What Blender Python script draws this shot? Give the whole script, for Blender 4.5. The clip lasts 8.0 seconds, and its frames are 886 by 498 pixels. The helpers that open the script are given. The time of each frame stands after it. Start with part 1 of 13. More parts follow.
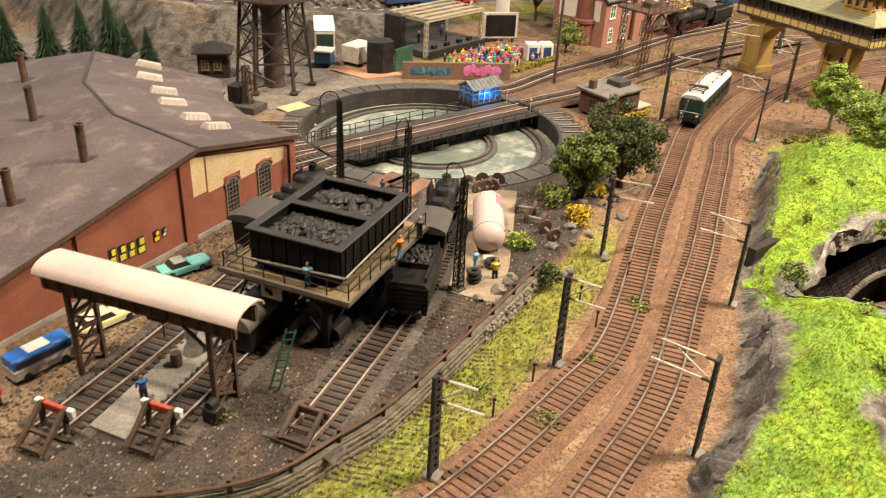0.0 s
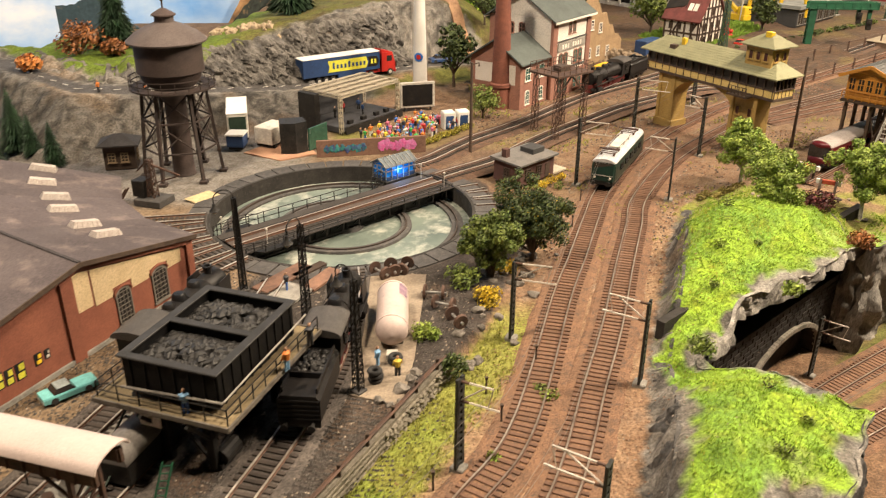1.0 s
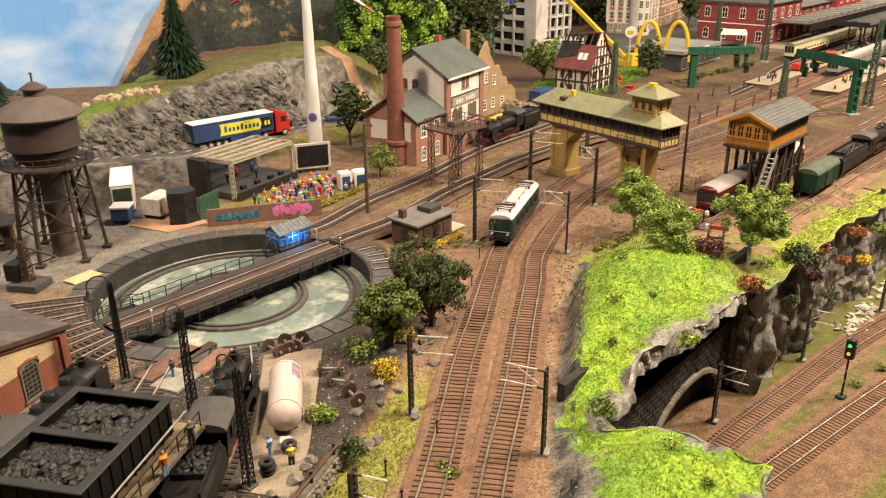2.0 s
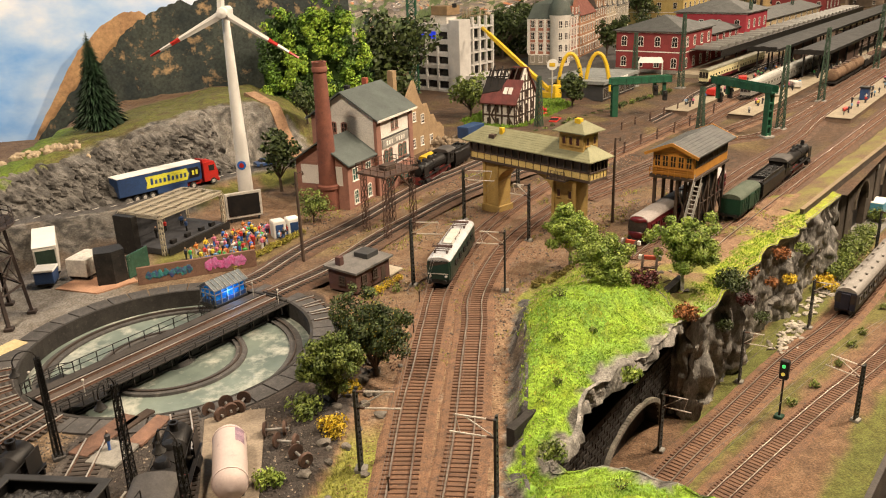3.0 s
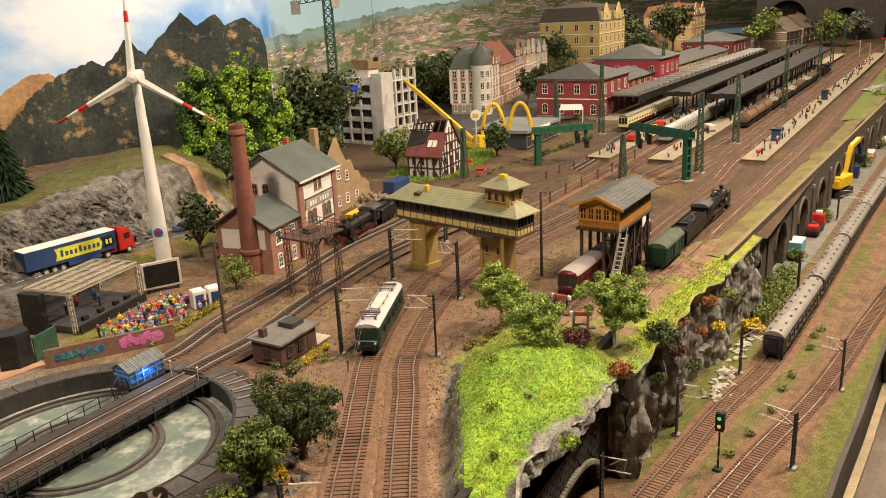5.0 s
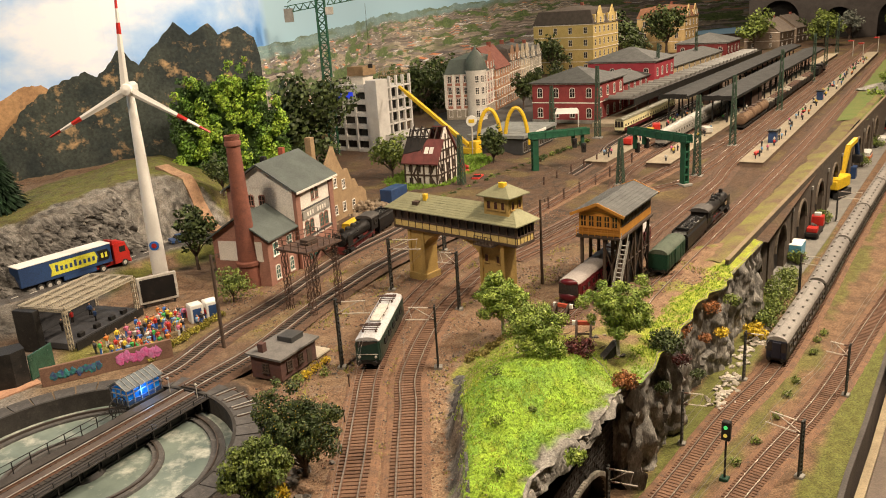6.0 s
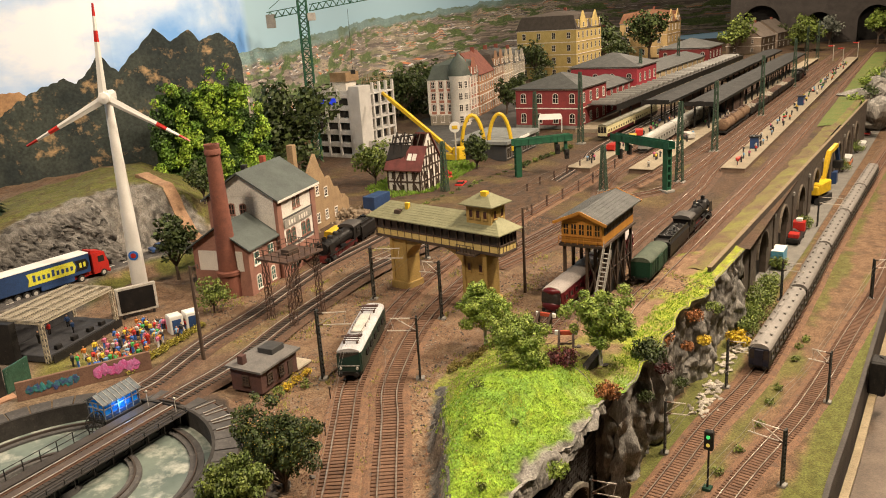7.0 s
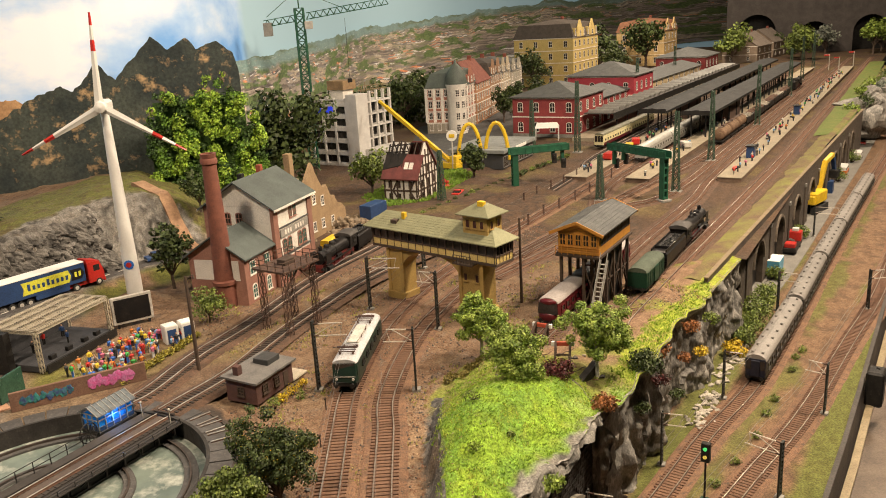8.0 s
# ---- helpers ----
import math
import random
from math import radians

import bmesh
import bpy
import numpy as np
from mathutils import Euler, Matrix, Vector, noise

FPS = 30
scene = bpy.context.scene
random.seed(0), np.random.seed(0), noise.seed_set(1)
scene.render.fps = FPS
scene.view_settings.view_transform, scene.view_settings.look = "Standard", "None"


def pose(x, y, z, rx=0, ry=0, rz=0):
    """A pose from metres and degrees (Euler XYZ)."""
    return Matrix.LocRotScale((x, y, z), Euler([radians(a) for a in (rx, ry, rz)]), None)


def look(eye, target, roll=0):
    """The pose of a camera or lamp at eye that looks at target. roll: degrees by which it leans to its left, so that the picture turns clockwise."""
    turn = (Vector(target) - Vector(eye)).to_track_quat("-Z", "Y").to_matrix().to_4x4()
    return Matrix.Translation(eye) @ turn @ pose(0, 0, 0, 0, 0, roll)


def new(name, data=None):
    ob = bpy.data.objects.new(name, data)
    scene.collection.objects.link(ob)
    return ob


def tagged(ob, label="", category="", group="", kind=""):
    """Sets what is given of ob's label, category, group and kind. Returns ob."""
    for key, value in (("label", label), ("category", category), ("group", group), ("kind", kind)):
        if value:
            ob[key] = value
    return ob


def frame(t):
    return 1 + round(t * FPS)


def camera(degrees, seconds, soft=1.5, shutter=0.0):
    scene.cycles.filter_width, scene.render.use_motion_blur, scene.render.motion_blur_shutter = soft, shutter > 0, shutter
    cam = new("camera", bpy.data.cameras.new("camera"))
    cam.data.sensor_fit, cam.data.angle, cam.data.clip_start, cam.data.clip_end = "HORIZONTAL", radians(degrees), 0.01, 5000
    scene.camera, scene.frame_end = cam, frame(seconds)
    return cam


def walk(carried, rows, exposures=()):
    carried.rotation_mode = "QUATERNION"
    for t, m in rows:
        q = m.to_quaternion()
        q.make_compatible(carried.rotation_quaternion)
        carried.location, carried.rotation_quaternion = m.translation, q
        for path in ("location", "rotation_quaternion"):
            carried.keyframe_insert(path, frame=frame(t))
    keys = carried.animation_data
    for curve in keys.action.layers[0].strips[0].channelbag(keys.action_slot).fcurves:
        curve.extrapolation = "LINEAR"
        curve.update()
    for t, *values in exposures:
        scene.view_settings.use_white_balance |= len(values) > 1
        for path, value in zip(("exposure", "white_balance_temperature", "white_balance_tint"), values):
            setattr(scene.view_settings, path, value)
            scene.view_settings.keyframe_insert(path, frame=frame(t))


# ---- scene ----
CM = 0.01  # the plan below is in centimetres: a 1:87 model railway
cam = camera(57.4, 8.0, 1.0, 0.3)
PATH = [
    (0, (-1.14, -6.86, 33.87), (-1.99, 81.11, -13.69), 3.02),
    (0.5, (0.98, -5.55, 35.55), (2.83, 83.64, -9.65), 1.31),
    (1, (3.87, -3.60, 36.60), (7.64, 86.96, -5.66), 0.23),
    (1.5, (6.22, -2.11, 37.24), (14.95, 89.37, -2.20), -0.07),
    (3, (5.96, -0.27, 39.35), (28.42, 91.09, 5.44), -2.02),
    (3.5, (6.42, 0.09, 39.82), (31.60, 91.39, 7.74), -2.30),
    (4, (6.96, 0.79, 39.96), (34.84, 91.82, 9.35), -2.30),
    (4.5, (7.58, 1.68, 40.34), (37.99, 92.23, 10.75), -2.34),
    (6, (7.58, 4.00, 41.26), (39.20, 94.43, 12.60), -3.67),
    (6.5, (8.08, 4.39, 41.45), (40.71, 94.49, 12.88), -3.76),
    (7, (8.29, 4.57, 41.79), (41.68, 94.47, 13.46), -3.60),
    (7.5, (8.15, 4.66, 42.03), (41.57, 94.70, 14.20), -3.50),
    (8, (8.47, 4.84, 42.16), (42.36, 94.81, 14.63), -3.41),
]
walk(cam, [(t, look(Vector(eye) * CM, Vector(target) * CM, roll)) for t, eye, target, roll in PATH], [(0, -0.15), (0.5, -0.27), (1.6, -0.27), (3.0, -0.56), (8.0, -0.66)])

# ---- light: an exhibition hall with warm lamps over the layout ----
world = bpy.data.worlds.new("hall")
scene.world = world
world.use_nodes = True
world.node_tree.nodes["Background"].inputs[0].default_value = (1.0, 0.86, 0.70, 1)
world.node_tree.nodes["Background"].inputs[1].default_value = 0.016


def area_lamp(name, eye, target, size, watts, color):
    data = bpy.data.lights.new(name, "AREA")
    data.shape, data.size, data.energy, data.color = "DISK", size, watts, color
    ob = new(name, data)
    ob.matrix_world = look(Vector(eye) * CM, Vector(target) * CM)
    return ob


WARM = (1.0, 0.81, 0.60)
area_lamp("hall_lamp", (-60, 20, 190), (-10, 70, 0), 0.2, 58, WARM)
area_lamp("hall_lamp", (90, 40, 190), (30, 90, 0), 0.2, 49, WARM)
area_lamp("hall_lamp", (150, 72, 150), (55, 135, 0), 0.2, 66, WARM)
area_lamp("hall_lamp", (265, 150, 170), (205, 235, 0), 0.25, 82, WARM)
area_lamp("hall_lamp", (330, 390, 185), (330, 430, 0), 0.35, 128, WARM)

# ---- materials ----
MATS = {}


def nd(nt, kind, **inputs):
    n = nt.nodes.new(kind)
    for key, value in inputs.items():
        n.inputs[key.replace("_", " ")].default_value = value
    return n


def mat(name, c, c2=None, size=2.0, fine=0.25, rough=0.75, metal=0.0, bump=0.25, dirt=None, amount=0.35, rnd=0.12,
        glow=0.0, attr="", span=(0.74, 1.22), island=0.0, alpha=1.0, ior=1.45, trans=0.0, streak=1.0):
    """A procedural paint: c and c2 mixed by coarse noise of size cm, fine grain, dirt patches, a relief and a random shade per object."""
    if name in MATS:
        return MATS[name]
    m = bpy.data.materials.new(name)
    MATS[name] = m
    m.use_nodes = True
    nt = m.node_tree
    b = nt.nodes["Principled BSDF"]
    b.inputs["Roughness"].default_value, b.inputs["Metallic"].default_value = rough, metal
    b.inputs["IOR"].default_value = ior
    b.inputs["Transmission Weight"].default_value = trans
    c2 = c2 or tuple(v * 0.72 for v in c)
    co = nt.nodes.new("ShaderNodeTexCoord").outputs["Object"]
    if streak != 1.0:  # drawn out upright
        st_ = nt.nodes.new("ShaderNodeVectorMath")
        st_.operation = "MULTIPLY"
        nt.links.new(co, st_.inputs[0])
        st_.inputs[1].default_value = (1, 1, 1 / streak)
        co = st_.outputs[0]
    big = nd(nt, "ShaderNodeTexNoise", Scale=100.0 / size, Detail=4.0, Roughness=0.6)
    small = nd(nt, "ShaderNodeTexNoise", Scale=100.0 / fine, Detail=3.0, Roughness=0.65)
    nt.links.new(co, big.inputs["Vector"])
    nt.links.new(co, small.inputs["Vector"])
    ramp = nd(nt, "ShaderNodeMapRange", From_Min=0.36, From_Max=0.64)
    nt.links.new(big.outputs["Fac"], ramp.inputs["Value"])

    def mix(kind, fac, a, bcol):
        n = nt.nodes.new("ShaderNodeMix")
        n.data_type, n.blend_type = "RGBA", kind
        for sock, val in ((n.inputs[0], fac), (n.inputs[6], a), (n.inputs[7], bcol)):
            if isinstance(val, (int, float)):
                sock.default_value = val
            elif isinstance(val, tuple):
                sock.default_value = (*val[:3], 1)
            else:
                nt.links.new(val, sock)
        return n.outputs[2]

    if attr:
        a = nt.nodes.new("ShaderNodeAttribute")
        a.attribute_name = attr
        col = mix("MULTIPLY", ramp.outputs[0], a.outputs["Color"], tuple(v2 / max(v1, 1e-4) for v1, v2 in zip(c, c2)))
    else:
        col = mix("MIX", ramp.outputs[0], c, c2)
    grain = nd(nt, "ShaderNodeMapRange", From_Min=0.3, From_Max=0.7, To_Min=span[0], To_Max=span[1])
    nt.links.new(small.outputs["Fac"], grain.inputs["Value"])
    col = mix("MULTIPLY", 1.0, col, grain.outputs[0])
    if dirt:
        d = nd(nt, "ShaderNodeTexNoise", Scale=100.0 / (size * 0.45), Detail=5.0, Roughness=0.7)
        nt.links.new(co, d.inputs["Vector"])
        dr = nd(nt, "ShaderNodeMapRange", From_Min=0.62 - 0.3 * amount, From_Max=0.78 - 0.3 * amount)
        nt.links.new(d.outputs["Fac"], dr.inputs["Value"])
        col = mix("MIX", dr.outputs[0], col, dirt)
    if rnd:
        info = nt.nodes.new("ShaderNodeObjectInfo")
        shade = nd(nt, "ShaderNodeMapRange", To_Min=1 - rnd, To_Max=1 + rnd)
        nt.links.new(info.outputs["Random"], shade.inputs["Value"])
        col = mix("MULTIPLY", 1.0, col, shade.outputs[0])
    if island:
        geo = nt.nodes.new("ShaderNodeNewGeometry")
        shade = nd(nt, "ShaderNodeMapRange", To_Min=1 - island, To_Max=1 + island)
        nt.links.new(geo.outputs["Random Per Island"], shade.inputs["Value"])
        col = mix("MULTIPLY", 1.0, col, shade.outputs[0])
    nt.links.new(col, b.inputs["Base Color"])
    rr = nd(nt, "ShaderNodeMapRange", To_Min=max(rough - 0.12, 0.03), To_Max=min(rough + 0.12, 1))
    nt.links.new(big.outputs["Fac"], rr.inputs["Value"])
    nt.links.new(rr.outputs[0], b.inputs["Roughness"])
    if bump:
        bp = nd(nt, "ShaderNodeBump", Strength=bump, Distance=fine * CM * 0.5)
        nt.links.new(small.outputs["Fac"], bp.inputs["Height"])
        nt.links.new(bp.outputs[0], b.inputs["Normal"])
    if glow:
        b.inputs["Emission Color"].default_value = (*c, 1)
        b.inputs["Emission Strength"].default_value = glow
    return m


ground_mat = mat("ground_scatter", (0.5, 0.5, 0.5), (0.33, 0.31, 0.29), 1.3, 0.26, 0.95, bump=1.0, dirt=(0.05, 0.042, 0.036), amount=0.02, attr="tint", rnd=0, span=(0.45, 1.55))
pale_rock = mat("pale_rock", (0.19, 0.176, 0.158), (0.05, 0.046, 0.042), 2.2, 0.2, 0.9, bump=1.0, dirt=(0.07, 0.065, 0.06), amount=0.12, span=(0.6, 1.35))
dark_rock = mat("dark_rock", (0.15, 0.14, 0.13), (0.045, 0.042, 0.04), 1.6, 0.18, 0.8, bump=1.0, dirt=(0.34, 0.32, 0.29), amount=0.12, span=(0.6, 1.35), streak=2.6)
rock_mat = mat("painted_rock", (0.30, 0.28, 0.25), (0.12, 0.112, 0.10), 1.7, 0.18, 0.8, bump=1.0, dirt=(0.5, 0.46, 0.40), amount=0.25, span=(0.6, 1.35), streak=2.6)
brick_red = mat("red_brick", (0.24, 0.085, 0.05), (0.19, 0.065, 0.04), 3, 0.12, 0.85, bump=0.3)
rust = mat("rusty_iron", (0.10, 0.055, 0.038), (0.05, 0.032, 0.026), 1.0, 0.1, 0.75, bump=0.4, dirt=(0.16, 0.08, 0.04), amount=0.2)
black_iron = mat("black_iron", (0.014, 0.0135, 0.0135), (0.026, 0.024, 0.022), 1.2, 0.12, 0.5, bump=0.3, dirt=(0.055, 0.046, 0.04), amount=0.15, ior=1.3)
loco_black = mat("loco_black", (0.010, 0.010, 0.011), (0.018, 0.016, 0.015), 1.5, 0.1, 0.42, bump=0.15, dirt=(0.035, 0.03, 0.027), amount=0.12, ior=1.3)
dark_green_iron = mat("green_iron", (0.016, 0.095, 0.048), (0.012, 0.065, 0.036), 1.5, 0.1, 0.55, bump=0.15)
mast_iron = mat("mast_iron", (0.026, 0.027, 0.023), (0.016, 0.016, 0.014), 1.0, 0.1, 0.6, bump=0.2)
mast_green = mat("mast_green", (0.05, 0.085, 0.055), (0.035, 0.06, 0.04), 1.0, 0.1, 0.6, bump=0.2)
sleeper_mat = mat("sleeper_brown", (0.165, 0.09, 0.056), (0.11, 0.062, 0.041), 1.5, 0.1, 0.85, bump=0.3, rnd=0.2)
sleeper_dark = mat("sleeper_dark", (0.055, 0.042, 0.034), (0.035, 0.028, 0.024), 1.5, 0.1, 0.85, bump=0.3, rnd=0.2)
rail_side = mat("rail_side", (0.15, 0.078, 0.05), (0.10, 0.055, 0.038), 1.0, 0.1, 0.7, bump=0.2)
rail_top = mat("rail_top", (0.44, 0.38, 0.32), (0.27, 0.21, 0.17), 3.0, 0.2, 0.35, 0.6, bump=0.05)
rail_bright = mat("rail_bright", (0.62, 0.58, 0.52), (0.4, 0.34, 0.29), 3.0, 0.2, 0.4, 0.5, bump=0.05)
ballast_mat = mat("ballast", (0.205, 0.112, 0.064), (0.14, 0.082, 0.051), 1.4, 0.14, 0.95, bump=1.0, dirt=(0.075, 0.055, 0.045), amount=0.3, span=(0.5, 1.5))
ballast_station = mat("ballast_station", (0.12, 0.068, 0.042), (0.078, 0.046, 0.03), 1.4, 0.14, 0.95, bump=1.0, dirt=(0.05, 0.037, 0.03), amount=0.3, span=(0.5, 1.5))
ballast_dark = mat("ballast_dark", (0.085, 0.072, 0.062), (0.055, 0.047, 0.042), 1.4, 0.14, 0.95, bump=1.0, dirt=(0.17, 0.14, 0.12), amount=0.2, span=(0.4, 1.6))
concrete = mat("concrete", (0.28, 0.265, 0.235), (0.21, 0.20, 0.18), 2.0, 0.2, 0.85, bump=0.3, dirt=(0.15, 0.135, 0.115), amount=0.3)
dark_concrete = mat("dark_concrete", (0.085, 0.08, 0.077), (0.06, 0.056, 0.054), 2.0, 0.15, 0.8, bump=0.3, dirt=(0.14, 0.125, 0.11), amount=0.2, rnd=0.18)
pit_floor = mat("pit_floor", (0.21, 0.255, 0.22), (0.105, 0.135, 0.118), 8.0, 0.5, 0.5, bump=0.05, dirt=(0.46, 0.47, 0.41), amount=0.42, span=(0.9, 1.08))
roof_felt = mat("roof_felt", (0.105, 0.085, 0.085), (0.075, 0.06, 0.062), 6.0, 0.2, 0.85, bump=0.25, dirt=(0.17, 0.135, 0.125), amount=0.3)
cream = mat("cream_plaster", (0.58, 0.45, 0.27), (0.50, 0.38, 0.22), 3.0, 0.15, 0.85, bump=0.15)
white_wall = mat("white_plaster", (0.78, 0.73, 0.66), (0.68, 0.63, 0.57), 3.0, 0.15, 0.85, bump=0.15)
white_paint = mat("white_paint", (0.75, 0.73, 0.69), (0.68, 0.66, 0.62), 4.0, 0.2, 0.5, bump=0.05, span=(0.94, 1.05))
dull_white = mat("dull_white", (0.55, 0.52, 0.46), (0.42, 0.39, 0.35), 2.0, 0.2, 0.6, bump=0.1, dirt=(0.25, 0.22, 0.2), amount=0.2)
ochre = mat("ochre_plaster", (0.40, 0.27, 0.085), (0.33, 0.215, 0.065), 2.5, 0.15, 0.8, bump=0.2, dirt=(0.24, 0.16, 0.06), amount=0.15)
pale_yellow = mat("pale_yellow", (0.66, 0.50, 0.19), (0.58, 0.43, 0.15), 2.0, 0.15, 0.7, bump=0.1)
roof_green = mat("roof_green", (0.24, 0.235, 0.135), (0.20, 0.195, 0.11), 1.5, 0.15, 0.75, bump=0.3, rnd=0.15)
slate = mat("slate", (0.085, 0.086, 0.083), (0.06, 0.062, 0.06), 2.0, 0.15, 0.65, bump=0.3, rnd=0.15)
slate_green = mat("slate_green", (0.088, 0.105, 0.098), (0.068, 0.08, 0.076), 3.0, 0.15, 0.65, bump=0.25)
roof_red = mat("roof_red", (0.23, 0.07, 0.045), (0.17, 0.05, 0.035), 2.0, 0.15, 0.75, bump=0.3)
wood_dark = mat("dark_wood", (0.075, 0.05, 0.035), (0.05, 0.033, 0.024), 1.0, 0.1, 0.8, bump=0.3, rnd=0.2)
wood = mat("weathered_wood", (0.26, 0.19, 0.11), (0.19, 0.135, 0.08), 1.0, 0.12, 0.8, bump=0.3, rnd=0.2)
plank_mat = mat("plank", (0.22, 0.12, 0.08), (0.15, 0.085, 0.06), 1.0, 0.12, 0.8, bump=0.3, rnd=0.25)
orange_wood = mat("orange_wood", (0.52, 0.235, 0.035), (0.44, 0.19, 0.03), 1.5, 0.12, 0.6, bump=0.15)
coal_mat = mat("coal", (0.012, 0.0115, 0.0115), (0.03, 0.028, 0.026), 0.6, 0.1, 0.5, bump=0.6, rnd=0)
window_dark = mat("dark_window", (0.035, 0.03, 0.028), (0.02, 0.018, 0.018), 2.0, 0.3, 0.2, bump=0, rnd=0.1)
green_window = mat("green_window", (0.05, 0.14, 0.12), (0.03, 0.09, 0.08), 1.0, 0.2, 0.25, bump=0, rnd=0.15)
glass_blue = mat("lit_blue_glass", (0.01, 0.20, 0.62), (0.006, 0.05, 0.22), 0.7, 0.3, 0.2, bump=0, glow=0.35)
steel = mat("bare_steel", (0.42, 0.41, 0.39), (0.33, 0.32, 0.31), 1.0, 0.2, 0.4, 0.6, bump=0.05)
red_paint = mat("red_paint", (0.50, 0.03, 0.022), (0.40, 0.025, 0.02), 2.0, 0.2, 0.35, bump=0.03)
wine_red = mat("wine_red", (0.105, 0.008, 0.014), (0.08, 0.006, 0.010), 2.0, 0.2, 0.35, bump=0.03)
dark_blue = mat("dark_blue", (0.025, 0.06, 0.16), (0.02, 0.045, 0.12), 2.5, 0.2, 0.45, bump=0.05)
blue_paint = mat("blue_paint", (0.03, 0.16, 0.55), (0.025, 0.12, 0.45), 2.0, 0.2, 0.35, bump=0.03)
turquoise = mat("turquoise_paint", (0.16, 0.45, 0.45), (0.13, 0.37, 0.38), 2.0, 0.2, 0.35, bump=0.03)
light_blue = mat("light_blue", (0.12, 0.38, 0.55), (0.10, 0.31, 0.46), 2.0, 0.2, 0.4, bump=0.03)
yellow_paint = mat("yellow_paint", (0.75, 0.50, 0.03), (0.66, 0.43, 0.025), 2.0, 0.2, 0.4, bump=0.03)
lemon = mat("lemon_paint", (0.60, 0.58, 0.06), (0.55, 0.53, 0.05), 2.0, 0.2, 0.4, bump=0.03)
cream_paint = mat("cream_paint", (0.68, 0.62, 0.36), (0.60, 0.54, 0.31), 2.0, 0.2, 0.4, bump=0.03)
orange_paint = mat("orange_paint", (0.62, 0.16, 0.03), (0.52, 0.13, 0.025), 2.0, 0.2, 0.5, bump=0.03)
coach_green = mat("coach_green", (0.012, 0.05, 0.03), (0.009, 0.038, 0.024), 2.0, 0.2, 0.5, bump=0.05, ior=1.3)
loco_green = mat("loco_green", (0.010, 0.032, 0.024), (0.008, 0.024, 0.019), 2.0, 0.2, 0.35, bump=0.03)
coach_grey = mat("coach_roof_grey", (0.24, 0.22, 0.20), (0.19, 0.175, 0.16), 3.0, 0.2, 0.5, bump=0.1)
tank_pink = mat("tank_shell", (0.62, 0.50, 0.46), (0.55, 0.44, 0.41), 2.5, 0.2, 0.55, bump=0.1, dirt=(0.42, 0.32, 0.33), amount=0.1, span=(0.94, 1.05))
rubber = mat("rubber", (0.02, 0.02, 0.02), (0.03, 0.028, 0.026), 0.6, 0.1, 0.8, bump=0.1)
# dark stone, its colour lowered further for the shade under the overhang
shaded_tunnel_stone = mat("shaded_tunnel_stone", (0.036, 0.031, 0.027), (0.02, 0.017, 0.015), 1.0, 0.12, 0.85, bump=0.5, rnd=0.22)
wall_stone = mat("wall_stone", (0.235, 0.21, 0.165), (0.13, 0.115, 0.09), 0.9, 0.12, 0.9, bump=0.5, rnd=0.22)
grass_bright = mat("bright_static_grass", (0.24, 0.40, 0.025), (0.17, 0.31, 0.03), 2.5, 0.2, 0.85, bump=0.2)
grass_dull = mat("dull_static_grass", (0.165, 0.17, 0.035), (0.10, 0.105, 0.028), 6.0, 0.2, 0.9, bump=0.2)
asphalt = mat("asphalt", (0.075, 0.072, 0.07), (0.055, 0.053, 0.052), 3.0, 0.15, 0.85, bump=0.3)

